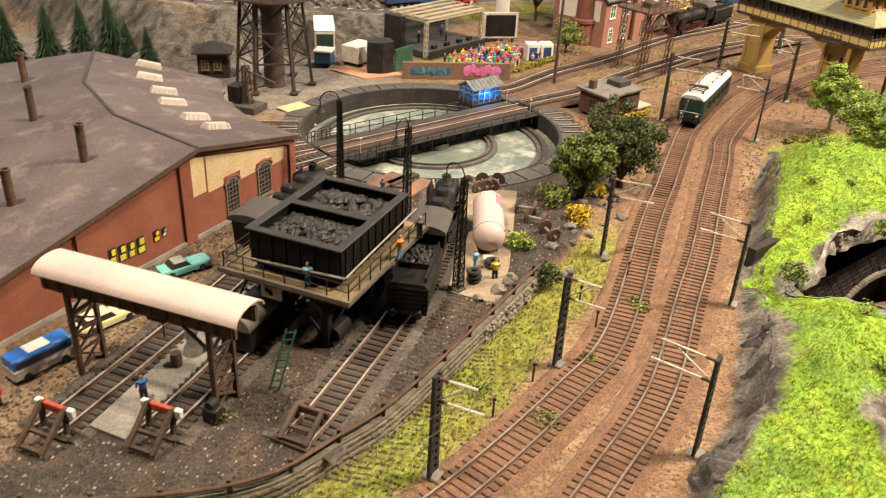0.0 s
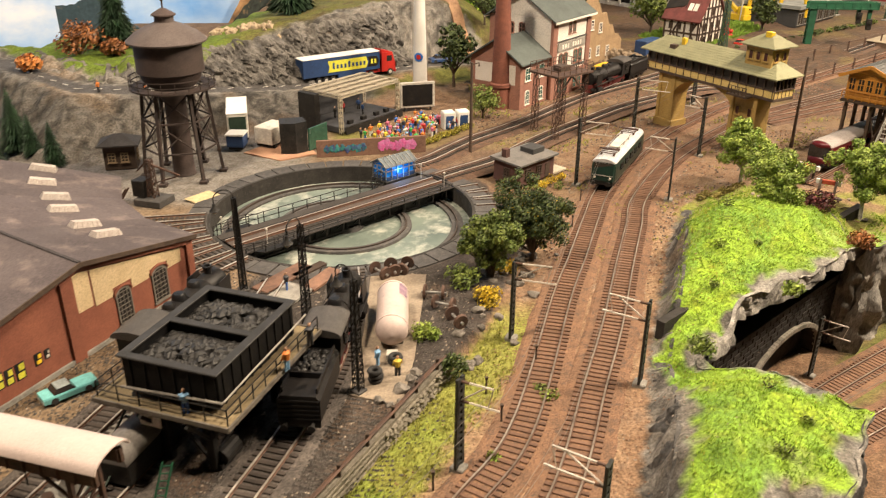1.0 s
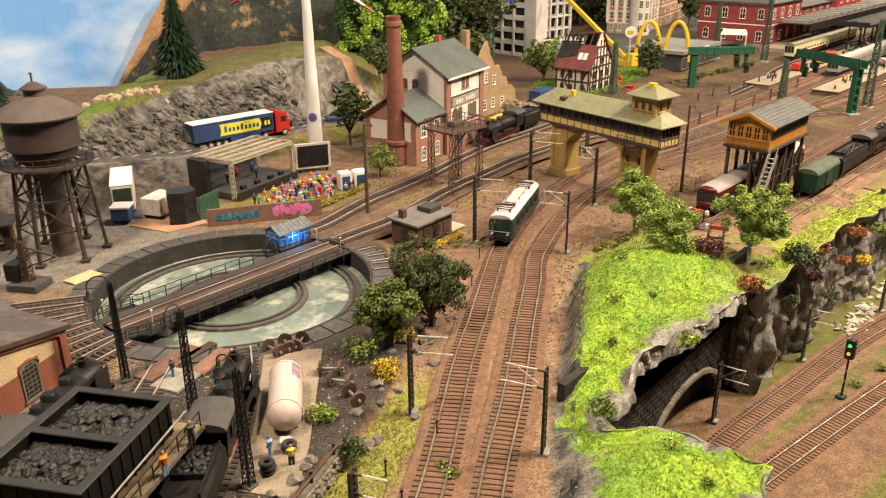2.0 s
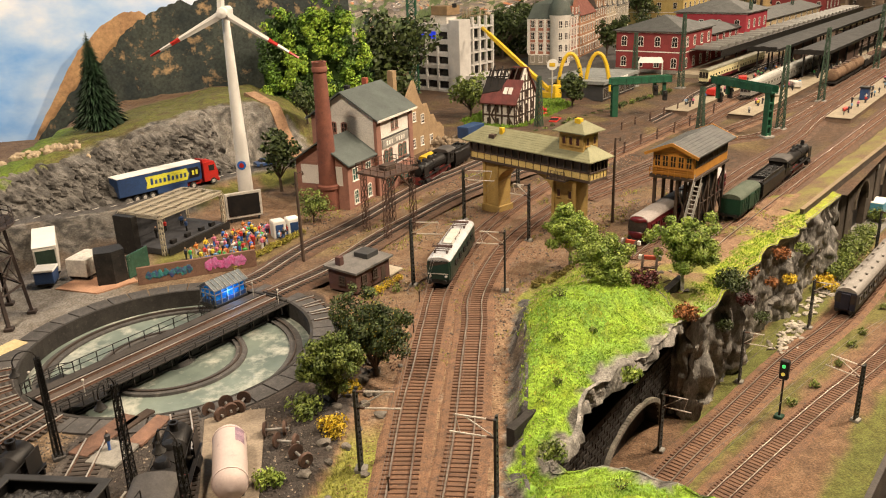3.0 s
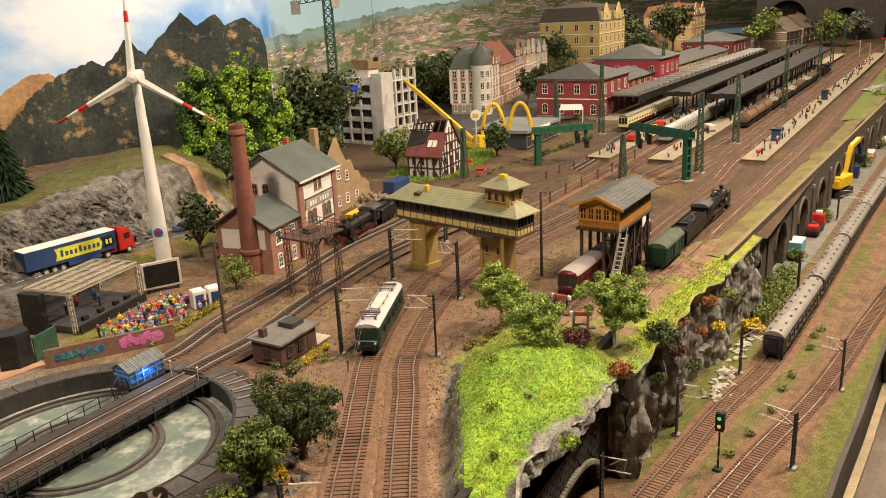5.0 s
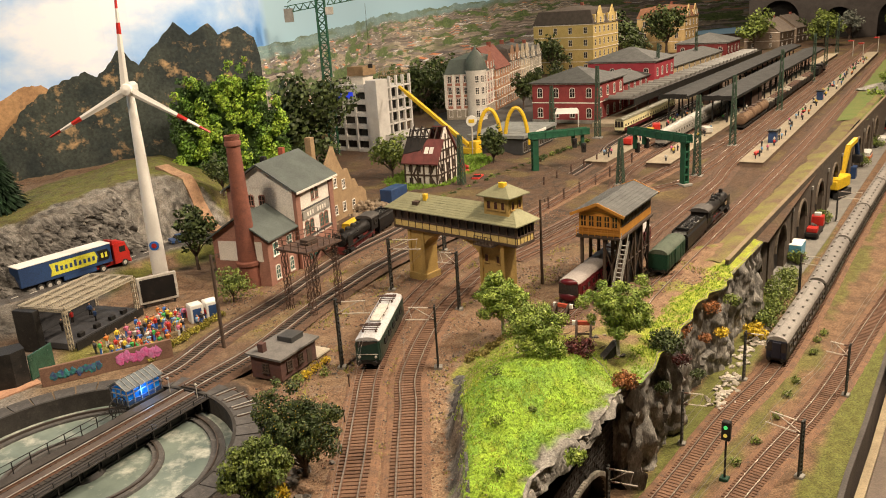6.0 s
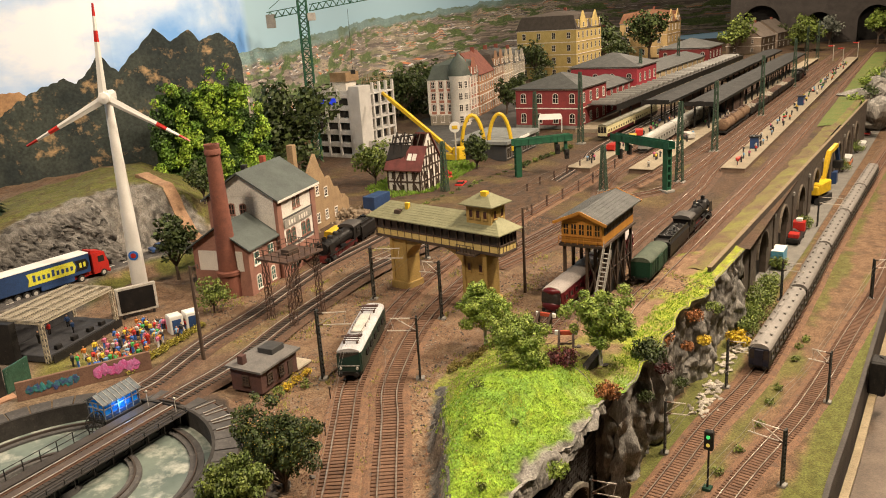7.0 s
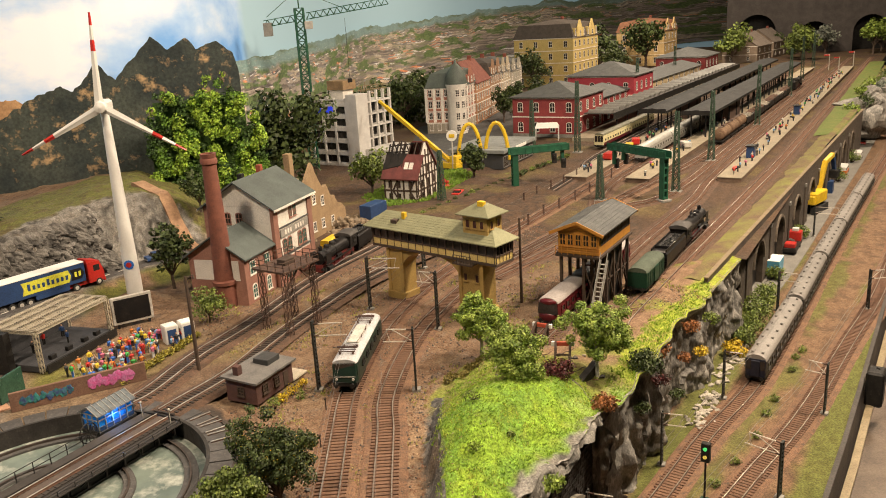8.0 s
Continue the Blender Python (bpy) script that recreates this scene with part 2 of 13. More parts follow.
# ---- shape helpers: plain vertex and face lists, in centimetres ----
class Geo:
    def __init__(self):
        self.v, self.f = [], []

    def add(self, verts, faces, m=None):
        n = len(self.v)
        self.v += [tuple(m @ Vector(p)) for p in verts] if m else [tuple(p) for p in verts]
        self.f += [tuple(i + n for i in face) for face in faces]
        return self

    def box(self, x0, y0, z0, x1, y1, z1, b=0.0, m=None):
        """A box between two corners; b chamfers its edges."""
        if b <= 0:
            v = [(x, y, z) for z in (z0, z1) for y in (y0, y1) for x in (x0, x1)]
            return self.add(v, [(0, 2, 3, 1), (4, 5, 7, 6), (0, 1, 5, 4), (2, 6, 7, 3), (0, 4, 6, 2), (1, 3, 7, 5)], m)
        lo, hi, v, at = (x0, y0, z0), (x1, y1, z1), [], {}
        b = min(b, 0.49 * min(abs(h - l) for l, h in zip(lo, hi)))
        for k in range(8):
            s = [(k >> a) & 1 for a in range(3)]
            for a in range(3):
                p = [hi[i] - (b if i != a else 0) if s[i] else lo[i] + (b if i != a else 0) for i in range(3)]
                at[k, a] = len(v)
                v.append(p)
        f = []
        for a in range(3):
            i, j = [q for q in range(3) if q != a]
            for side in (0, 1):
                ks = [side << a | p << i | q << j for p, q in ((0, 0), (1, 0), (1, 1), (0, 1))]
                ring = [at[k, a] for k in ks]
                f.append(ring if (side == 1) == (a != 1) else ring[::-1])
        for a in range(3):
            i, j = [q for q in range(3) if q != a]
            for p in (0, 1):
                for q in (0, 1):
                    k0, k1 = p << i | q << j, 1 << a | p << i | q << j
                    f.append([at[k0, i], at[k1, i], at[k1, j], at[k0, j]])
        for k in range(8):
            f.append([at[k, 0], at[k, 1], at[k, 2]])
        return self.add(v, f, m)

    def cyl(self, p, q, r, r2=None, n=10, cap=True):
        p, q = Vector(p), Vector(q)
        r2 = r if r2 is None else r2
        w = (q - p).normalized()
        a = w.orthogonal().normalized()
        c = w.cross(a)
        v = [tuple(o + rad * (math.cos(6.2832 * i / n) * a + math.sin(6.2832 * i / n) * c)) for o, rad in ((p, r), (q, r2)) for i in range(n)]
        f = [(i, (i + 1) % n, n + (i + 1) % n, n + i) for i in range(n)]
        if cap:
            f += [tuple(range(n))[::-1], tuple(range(n, 2 * n))]
        return self.add(v, f)

    def tube(self, pts, r, n=5):
        pts = [Vector(p) for p in pts]
        dirs = [((pts[min(i + 1, len(pts) - 1)] - pts[max(i - 1, 0)]).normalized()) for i in range(len(pts))]
        a = dirs[0].orthogonal().normalized()
        v, f = [], []
        for p, d in zip(pts, dirs):
            a = (a - d * a.dot(d)).normalized()
            c = d.cross(a)
            v += [tuple(p + r * (math.cos(6.2832 * i / n) * a + math.sin(6.2832 * i / n) * c)) for i in range(n)]
        for k in range(len(pts) - 1):
            f += [(k * n + i, k * n + (i + 1) % n, (k + 1) * n + (i + 1) % n, (k + 1) * n + i) for i in range(n)]
        f += [tuple(range(n))[::-1], tuple(range((len(pts) - 1) * n, len(pts) * n))]
        return self.add(v, f)

    def bar(self, p, q, w, h=None):
        """A square bar between two points."""
        p, q, h = Vector(p), Vector(q), w if h is None else h
        d = (q - p).normalized()
        s = d.cross(Vector((0, 0, 1)))
        s = s.normalized() if s.length > 1e-3 else Vector((1, 0, 0))
        t = s.cross(d)
        v = [tuple(o + a * s * w / 2 + c * t * h / 2) for o in (p, q) for a, c in ((-1, -1), (1, -1), (1, 1), (-1, 1))]
        return self.add(v, [(0, 1, 2, 3), (7, 6, 5, 4), (0, 4, 5, 1), (1, 5, 6, 2), (2, 6, 7, 3), (3, 7, 4, 0)])

    def lathe(self, prof, n=20, at=(0, 0, 0), m=None, a0=0.0, a1=360.0):
        full = abs(a1 - a0 - 360) < 1e-6
        k = n if full else n + 1
        v = [(at[0] + r * math.cos(radians(a0 + (a1 - a0) * i / n)), at[1] + r * math.sin(radians(a0 + (a1 - a0) * i / n)), at[2] + z) for r, z in prof for i in range(k)]
        f = [(j * k + i, j * k + (i + 1) % k, (j + 1) * k + (i + 1) % k, (j + 1) * k + i) for j in range(len(prof) - 1) for i in range(n if full else n)]
        return self.add(v, f, m)

    def poly(self, pts, z0, z1, m=None):
        """An upright prism over a plan polygon."""
        n = len(pts)
        v = [(x, y, z0) for x, y in pts] + [(x, y, z1) for x, y in pts]
        return self.add(v, [tuple(range(n))[::-1], tuple(range(n, 2 * n))] + [(i, (i + 1) % n, n + (i + 1) % n, n + i) for i in range(n)], m)

    def slab(self, pts, vec):
        """A flat polygon in space, given thickness by a vector."""
        n, d = len(pts), Vector(vec)
        v = [tuple(p) for p in pts] + [tuple(Vector(p) + d) for p in pts]
        return self.add(v, [tuple(range(n))[::-1], tuple(range(n, 2 * n))] + [(i, (i + 1) % n, n + (i + 1) % n, n + i) for i in range(n)])

    def blob(self, c, r, seed=0, rough=0.25, sub=2):
        """A lump: a ball pushed in and out by noise."""
        v, f = ICO[sub]
        r = (r, r, r) if isinstance(r, (int, float)) else r
        off = Vector((seed * 1.7, seed * 2.3, seed * 0.9))
        out = []
        for p in v:
            k = 1 + rough * 2 * noise.noise(p * 1.6 + off)
            out.append((c[0] + p.x * r[0] * k, c[1] + p.y * r[1] * k, c[2] + p.z * r[2] * k))
        return self.add(out, f)


ICO = {}
for _s in (1, 2, 3):
    _b = bmesh.new()
    bmesh.ops.create_icosphere(_b, subdivisions=_s, radius=1.0)
    _b.verts.ensure_lookup_table()
    ICO[_s] = ([v.co.copy() for v in _b.verts], [tuple(v.index for v in f.verts) for f in _b.faces])
    _b.free()


def mesh_of(name, geo, material, smooth=False):
    me = bpy.data.meshes.new(name)
    me.from_pydata([(x * CM, y * CM, z * CM) for x, y, z in geo.v], [], geo.f)
    if isinstance(material, (list, tuple)):
        for one in material:
            me.materials.append(one)
    else:
        me.materials.append(material)
    if smooth:
        me.polygons.foreach_set("use_smooth", [True] * len(me.polygons))
        me.set_sharp_from_angle(angle=radians(40))
    return me


def part(name, geo, material, parent, label="", smooth=False):
    ob = new(name, mesh_of(name, geo, material, smooth))
    ob.parent = parent
    if label:
        ob["label"] = label
    return ob


def piece(name, mesh, parent, m):
    """One of many alike pieces, on shared mesh data, at a pose in its parent's space (translation in cm)."""
    ob = new(name, mesh)
    ob.parent = parent
    m = m.copy()
    m.translation = m.translation * CM
    ob.matrix_basis = m
    return ob


def thing(name, x=0, y=0, z=0, rot=0, label="", category="", group="", kind=""):
    ob = new(name)
    ob.empty_display_size = 0.01
    ob.matrix_basis = pose(x * CM, y * CM, z * CM, 0, 0, rot)
    return tagged(ob, label, category, group, kind)


def solo(name, geo, material, label="", category="", group="", kind="", smooth=False, at=None, rot=0):
    """A thing of one mesh."""
    ob = new(name, mesh_of(name, geo, material, smooth))
    if at:
        ob.matrix_basis = pose(at[0] * CM, at[1] * CM, at[2] * CM, 0, 0, rot)
    return tagged(ob, label, category, group, kind)


def at(x, y, z=0, rot=0):
    return pose(x * CM, y * CM, z * CM, 0, 0, rot)


def lerp(a, b, t):
    return a + (b - a) * t


def smooth01(t):
    t = np.clip(t, 0, 1)
    return t * t * (3 - 2 * t)


def lattice(x, y, seed=0):
    """Smooth value noise on arrays, 0 to 1."""
    xi, yi = np.floor(x).astype(np.int64), np.floor(y).astype(np.int64)
    fx, fy = smooth01(x - xi), smooth01(y - yi)

    def h(i, j):
        k = (i * 374761393 + j * 668265263 + seed * 1442695041) & 0x7FFFFFFF
        k = ((k ^ (k >> 13)) * 1274126177) & 0x7FFFFFFF
        return ((k ^ (k >> 16)) & 0xFFFF) / 65535.0

    return lerp(lerp(h(xi, yi), h(xi + 1, yi), fx), lerp(h(xi, yi + 1), h(xi + 1, yi + 1), fx), fy)


def fbm(x, y, seed=0, octaves=4):
    out, amp, tot = 0.0, 1.0, 0.0
    for o in range(octaves):
        out = out + amp * lattice(x * 2**o, y * 2**o, seed + o)
        tot += amp
        amp *= 0.5
    return out / tot


def line_dist(x, y, line):
    """Signed distance to a plan polyline (left of its way: plus) and the length along it."""
    x, y = np.asarray(x, float), np.asarray(y, float)
    best, sign, along, run = np.full(x.shape, 1e9), np.ones(x.shape), np.zeros(x.shape), 0.0
    off = np.zeros(x.shape)
    for (ax, ay), (bx, by) in zip(line, line[1:]):
        dx, dy = bx - ax, by - ay
        ln = math.hypot(dx, dy)
        t = np.clip(((x - ax) * dx + (y - ay) * dy) / ln**2, 0, 1)
        d = np.hypot(x - ax - t * dx, y - ay - t * dy)
        perp = (dx * (y - ay) - dy * (x - ax)) / ln
        near = (d < best - 1e-9) | ((d < best + 1e-9) & (np.abs(perp) > off))  # at a shared corner the squarer side decides
        side = np.sign(perp)
        off = np.where(near, np.abs(perp), off)
        best, sign, along = np.where(near, d, best), np.where(near, np.where(side == 0, 1, side), sign), np.where(near, run + t * ln, along)
        run += ln
    return best * sign, along


def spline(pts, step=0.5):
    """A smooth line through points (Catmull-Rom), resampled at even steps."""
    p = [Vector(q) for q in pts]
    p = [2 * p[0] - p[1]] + p + [2 * p[-1] - p[-2]]
    fine = []
    for i in range(1, len(p) - 2):
        for k in range(24):
            t = k / 24
            fine.append(0.5 * ((2 * p[i]) + (p[i + 1] - p[i - 1]) * t + (2 * p[i - 1] - 5 * p[i] + 4 * p[i + 1] - p[i + 2]) * t * t + (3 * p[i] - p[i - 1] - 3 * p[i + 1] + p[i + 2]) * t**3))
    fine.append(p[-2])
    out, need = [fine[0]], step
    for a, b in zip(fine, fine[1:]):
        ln, pos = (b - a).length, 0.0
        while ln - pos >= need:
            pos += need
            out.append(a + (b - a) * (pos / ln))
            need = step
        need -= ln - pos
    return out


def ways(line):
    """Unit directions in plan along a sampled line."""
    out = []
    for i in range(len(line)):
        d = line[min(i + 1, len(line) - 1)] - line[max(i - 1, 0)]
        out.append(Vector((d.x, d.y, 0)).normalized())
    return out


def sweep(line, prof, closed=False):
    """A profile of (side, up) carried along a line."""
    g, n = Geo(), len(prof)
    for p, d in zip(line, ways(line)):
        s = Vector((d.y, -d.x, 0))
        g.v += [tuple(p + s * a + Vector((0, 0, b))) for a, b in prof]
    for i in range(len(line) - 1):
        for k in range(n if closed else n - 1):
            g.f.append((i * n + k, i * n + (k + 1) % n, (i + 1) * n + (k + 1) % n, (i + 1) * n + k))
    if closed:
        g.f += [tuple(range(n)), tuple(range((len(line) - 1) * n, len(line) * n))[::-1]]
    return g


U, N, O = Vector((0.783, 0.622, 0)), Vector((-0.622, 0.783, 0)), Vector((141.2, 159.0, 0))  # along and across the station


def st(u, n, z=0):
    return O + U * u + N * n + Vector((0, 0, z))


ST_ROT = math.degrees(math.atan2(U.y, U.x))

# ---- the baseboard: upper level, left-hand hillside, hills, cliff and lower level ----
WALL_LINE = [(-60, 20), (-26, 22.6), (-16, 23.9), (-10.5, 25.8), (-7, 29.4), (-4.0, 33.0), (1.8, 43.2), (6.5, 51.7), (10.5, 58.5), (13.2, 66), (15.5, 76), (14.5, 87), (12.5, 96), (16, 104), (24, 114), (30, 122), (60, 140), (95, 165), (120, 190)]
FOOT_LINE = [(7, 17), (13.2, 27.6), (17.6, 34.9), (21.1, 44.3), (23.2, 52.8), (26.8, 62), (31.0, 73.9), (36.2, 86.0), (43, 92), (56, 91.5), (68, 96), (90, 112)]
CLIFF_LINE = [(12, 12.5), (22, 20.5), (25.6, 25.2), (28.2, 29.4), (31.0, 34.0), (33.9, 38.4), (36.4, 42.0), (34.3, 45.4), (32, 48.7), (28.0, 50.7), (27.2, 51.6), (28.2, 52.6), (31.2, 55.4), (35.0, 59.8), (39.6, 63.1), (47.8, 69.4), (51.2, 72.6), (57.8, 76.4), (66.0, 83.0), (74.4, 90.6), (80.2, 93.2), (87.8, 99.0), (100.7, 108.2)]
CLIFF_TOP = [1.0, 1.6, 1.9, 2.2, 2.4, 2.2, 1.8, 1.6, 1.2, 0.6, 0.4, 1.1, 1.9, 2.1, 2.3, 1.4, 0.3, -0.5, -0.4, 0.0, 0.0, 0.0, 0.0]
# break the edge up into an uneven line
edge_rng, _edge, _tops, CLIFF_MARK = random.Random(77), [], [], []
for _i, ((_x0, _y0), (_x1, _y1)) in enumerate(zip(CLIFF_LINE, CLIFF_LINE[1:])):
    CLIFF_MARK.append(len(_edge))
    _n = max(1, int(math.hypot(_x1 - _x0, _y1 - _y0) / 1.7)) if _i < 21 else 1
    for _k in range(_n):
        _t, _o = _k / _n, edge_rng.uniform(-0.55, 0.55) if _k else 0.0
        _l = math.hypot(_x1 - _x0, _y1 - _y0)
        _edge.append((lerp(_x0, _x1, _t) + _o * (_y1 - _y0) / _l, lerp(_y0, _y1, _t) - _o * (_x1 - _x0) / _l))
        _tops.append(lerp(CLIFF_TOP[_i], CLIFF_TOP[_i + 1], _t) + (edge_rng.uniform(-0.4, 0.35) if _k else 0.0))
CLIFF_LINE, CLIFF_TOP = _edge + [CLIFF_LINE[-1]], _tops + [CLIFF_TOP[-1]]
CLIFF_RUN = [0.0]
for (_x0, _y0), (_x1, _y1) in zip(CLIFF_LINE, CLIFF_LINE[1:]):
    CLIFF_RUN.append(CLIFF_RUN[-1] + math.hypot(_x1 - _x0, _y1 - _y0))
ROAD_X, ROAD_Y, ROAD_Z = [-75, -58, -44, -32.5, -21, -14, 0.7, 8, 16, 30], [136, 124, 114, 119, 130, 136, 151, 157, 161, 166], [10, 9.2, 8.0, 6.4, 4.2, 3.0, 2.5, 2.2, 1.8, 0.8]
TT = (-4.1, 84.0)  # turntable centre
TT_R = 15.0


def height(x, y):
    """The height of the scenery at plan points (arrays), in cm."""
    x, y = np.asarray(x, float), np.asarray(y, float)
    n1, n2 = fbm(x / 6, y / 6, 3), fbm(x / 1.6, y / 1.6, 11)
    dw, _ = line_dist(x, y, WALL_LINE)
    yard = smooth01((dw + 0.05) / 0.3)
    slope = smooth01((y - 52) / 8)  # the wall gives way to a rocky bank
    yard = lerp(yard, smooth01((dw + 2.2) / 3.6), slope)
    z = 0.8 * yard
    dip = np.where(dw < 0, -0.55 * np.exp(-((dw + 0.4) / 1.8) ** 2), 0) * (1 - slope)
    z = z + dip + (n2 - 0.5) * 0.12
    # hillside behind the yard
    ry, rz = np.interp(x, ROAD_X, ROAD_Y), np.interp(x, ROAD_X, ROAD_Z)
    top = np.interp(x, [-75, -45, -30, -12, 0, 9, 16, 24, 34], [9.8, 9.2, 10.8, 12.6, 13.6, 13.2, 10, 4.5, 1.0])
    d = y - ry
    crag = (fbm(x / 2.2, y / 2.2, 5) - 0.5) * 3.6 + (np.abs(lattice(x / 3.1 + y / 9, y / 5, 8) - 0.5) - 0.25) * 2.2 + (fbm(x / 0.9, y / 0.9, 77, 2) - 0.5) * 1.5
    steep = smooth01((d - 2.7) / 8.5)
    behind = rz + (top - rz) * steep + crag * np.exp(-((d - 6.0) / 4.2) ** 2) * smooth01((d - 2.9) / 1.5) * smooth01((20 - x) / 8)
    behind = behind + np.where(d > 12, (n1 - 0.5) * 1.6 - np.clip(d - 26, 0, 40) * 0.08, 0)
    behind = behind - smooth01((-30 - x) / 8) * np.clip((y - 137) * 0.5, 0, 15)
    before = lerp(rz, z, smooth01((-d - 2.6) / np.interp(x, [-60, -30, -10, 10], [13, 13, 8, 7])))
    before = before + ((n2 - 0.5) * 1.6 + (fbm(x / 3, y / 3, 66) - 0.5) * 2.6) * smooth01((-d - 2.8) / 2) * (1 - smooth01((-d - 12) / 4)) * smooth01((-12 - x) / 6)
    back = np.where(d > 2.7, behind, np.where(d > -2.6, rz, before))
    z = lerp(z, np.maximum(back, z), smooth01((32 - x) / 12) * smooth01((y - 96) / 6))
    z = z + 2.4 * np.exp(-(((x - 5.6) / 4.2) ** 2 + ((y - 137) / 4.0) ** 2))
    # hills beside the main line
    df, _ = line_dist(x, y, FOOT_LINE)
    dc, sc = line_dist(x, y, CLIFF_LINE)
    ridge = np.interp(y, [16, 24, 30, 36, 42, 46, 49.5, 53, 58, 64, 70, 75, 79, 83, 88, 94], [1.5, 2.6, 3.6, 4.2, 4.4, 3.6, 1.6, 2.6, 4.0, 5.0, 5.5, 5.2, 3.4, 1.6, 0.8, 0.1])
    edge = np.interp(sc, CLIFF_RUN, CLIFF_TOP)
    right = -df
    hill = lerp(edge, ridge, smooth01((dc - 0.4) / 9.0))
    hill = hill * (0.62 * smooth01((right - 0.3 + (n2 - 0.5) * 1.4) / 1.8) + 0.38 * smooth01((right - 1.0) / 4.6))
    hill = hill + ((n1 - 0.5) * 2.5 + (n2 - 0.5) * 0.95) * smooth01(right / 1.5)
    hill = lerp(hill, 0.25 + (n2 - 0.5) * 0.3, smooth01((x - 52) / 9))
    z = np.where((right > 0) & (y < 112), hill, z)
    # the turntable pit is a hole
    return z


GREY, SAND, CINDER, GRASS, LAWN, ROCK, ROADC, PALE = [np.array(c) for c in (
    (0.20, 0.185, 0.165), (0.24, 0.15, 0.09), (0.068, 0.056, 0.049), (0.235, 0.385, 0.03), (0.19, 0.195, 0.04), (0.20, 0.188, 0.17), (0.085, 0.08, 0.078), (0.36, 0.255, 0.155))]


def slab_width(y):
    """How far the bare rock reaches up the hills from the line, by plan y."""
    return np.interp(y, [20, 27, 34, 40, 46, 50, 54], [1.2, 1.6, 2.8, 3.6, 3.2, 1.6, 1.2])


def surface(x, y, z, nz):
    """The kind of scatter that lies at each point, as a base colour."""
    k = lambda c: np.broadcast_to(c, x.shape + (3,)).astype(float)  # noqa: E731
    n0, n1, n2 = fbm(x / 3.5, y / 3.5, 21)[..., None], fbm(x / 1.2, y / 1.2, 31)[..., None], fbm(x / 7, y / 7, 41)[..., None]
    dw, _ = line_dist(x, y, WALL_LINE)
    df, _ = line_dist(x, y, FOOT_LINE)
    dw, df = dw[..., None], df[..., None]
    X, Y = x[..., None], y[..., None]
    col = lerp(k(SAND), k(PALE), smooth01((n0 - 0.45) * 4) * 0.45)
    col = lerp(col, k(GREY), smooth01((n1 - 0.58) * 5) * 0.35)
    # the same earth, about a fifth darker further back
    col = col * lerp(1.0, 0.78, smooth01((Y - 78) / 14))
    # yard: cinders near the tracks, brown earth by the shed, grey concrete by the water tower
    yard = smooth01(dw / 0.4 + 0.5)
    cind = lerp(k(CINDER) * 0.8, k(SAND) * 0.6, smooth01((n0 - 0.52) * 5) * 0.4)
    cind = lerp(cind, k(PALE) * 0.7, smooth01((-22.4 - X + 0.36 * (Y - 33) + (n0 - 0.5) * 3) / 2) * 0.75)
    conc = lerp(k(GREY) * 1.05, k(ROADC) * 1.8, smooth01((n2 - 0.45) * 4))
    cind = lerp(cind, conc, smooth01((Y - 84) / 5) * smooth01((-8 - X) / 5))
    lawn_b = lerp(k(LAWN), k(PALE) * 0.75, smooth01((n0 - 0.5) * 5) * 0.6)
    cind = lerp(cind, lawn_b, smooth01((Y - 105) / 3) * smooth01((X + 9) / 3))
    col = lerp(col, cind, yard * smooth01((122 - Y) / 12) * smooth01((30 - X) / 10) * (1 - 0.75 * smooth01((X + 3) / 5) * smooth01((Y - 92) / 4)))
    fn = fbm(x / 9, y / 9, 51)[..., None]
    # far ground, its browns darkened for the light's fall-off
    far = lerp(lerp(k((0.10, 0.058, 0.033)), k((0.062, 0.041, 0.028)), smooth01((n1 - 0.45) * 4)), k((0.155, 0.115, 0.04)), smooth01((fn - 0.52) * 6) * 0.7)
    col = lerp(col, far, smooth01((X * 0.5 + Y * 0.85 - 118) / 36) * smooth01((X - 14) / 10))
    # grass strip below the wall
    strip = smooth01((-dw - 0.1) / 0.5) * smooth01((dw + 5.6 + (n1 - 0.5) * 3) / 1.2) * smooth01((64 - Y) / 6)
    col = lerp(col, lerp(k(LAWN) * 1.25, k(GRASS) * 0.8, smooth01((n0 - 0.5) * 4) * 0.35), strip)
    # hillside: road, rock and turf
    ry, rz = np.interp(x, ROAD_X, ROAD_Y)[..., None], np.interp(x, ROAD_X, ROAD_Z)[..., None]
    d = Y - ry
    zone = smooth01((34 - X) / 8) * smooth01((Y - 100) / 5)
    rocky = lerp(k(ROCK) * 1.15, k(ROCK) * 0.25, np.clip(smooth01((n1 - 0.5) * 6) * 0.6 + smooth01((0.05 - np.abs(fbm(x / 2.2, y / 2.2, 35) - 0.5)[..., None]) * 40) * 0.9, 0, 1))
    rocky = lerp(rocky, k(PALE) * 0.9, smooth01((n2 - 0.55) * 6) * 0.4)
    front = smooth01((-d - 2.5) / 1.5)
    turf_f = smooth01((X + 4) / 5) * smooth01((-d - 2.5) / 3)
    back_turf = smooth01((d - np.interp(x, [-50, -26, -10, 10, 20], [6, 7.5, 12, 11, 5])[..., None] + (n1 - 0.5) * 4) / 1.5)
    turf = lerp(lerp(k(LAWN) * 0.72, k(SAND) * 0.45, smooth01((n1 - 0.48) * 5) * 0.6), k(GRASS) * 0.55, smooth01((-22 - X) / 8) * 0.8)
    hs = lerp(lerp(rocky, rocky * np.array([0.52, 0.51, 0.50]), smooth01((-d - 2.6) / 1.5)), turf, back_turf)
    hs = lerp(hs, lerp(k(LAWN) * 0.8, k(SAND), smooth01((n0 - 0.5) * 4)), turf_f)
    road = smooth01((2.5 - np.abs(d)) / 0.25)
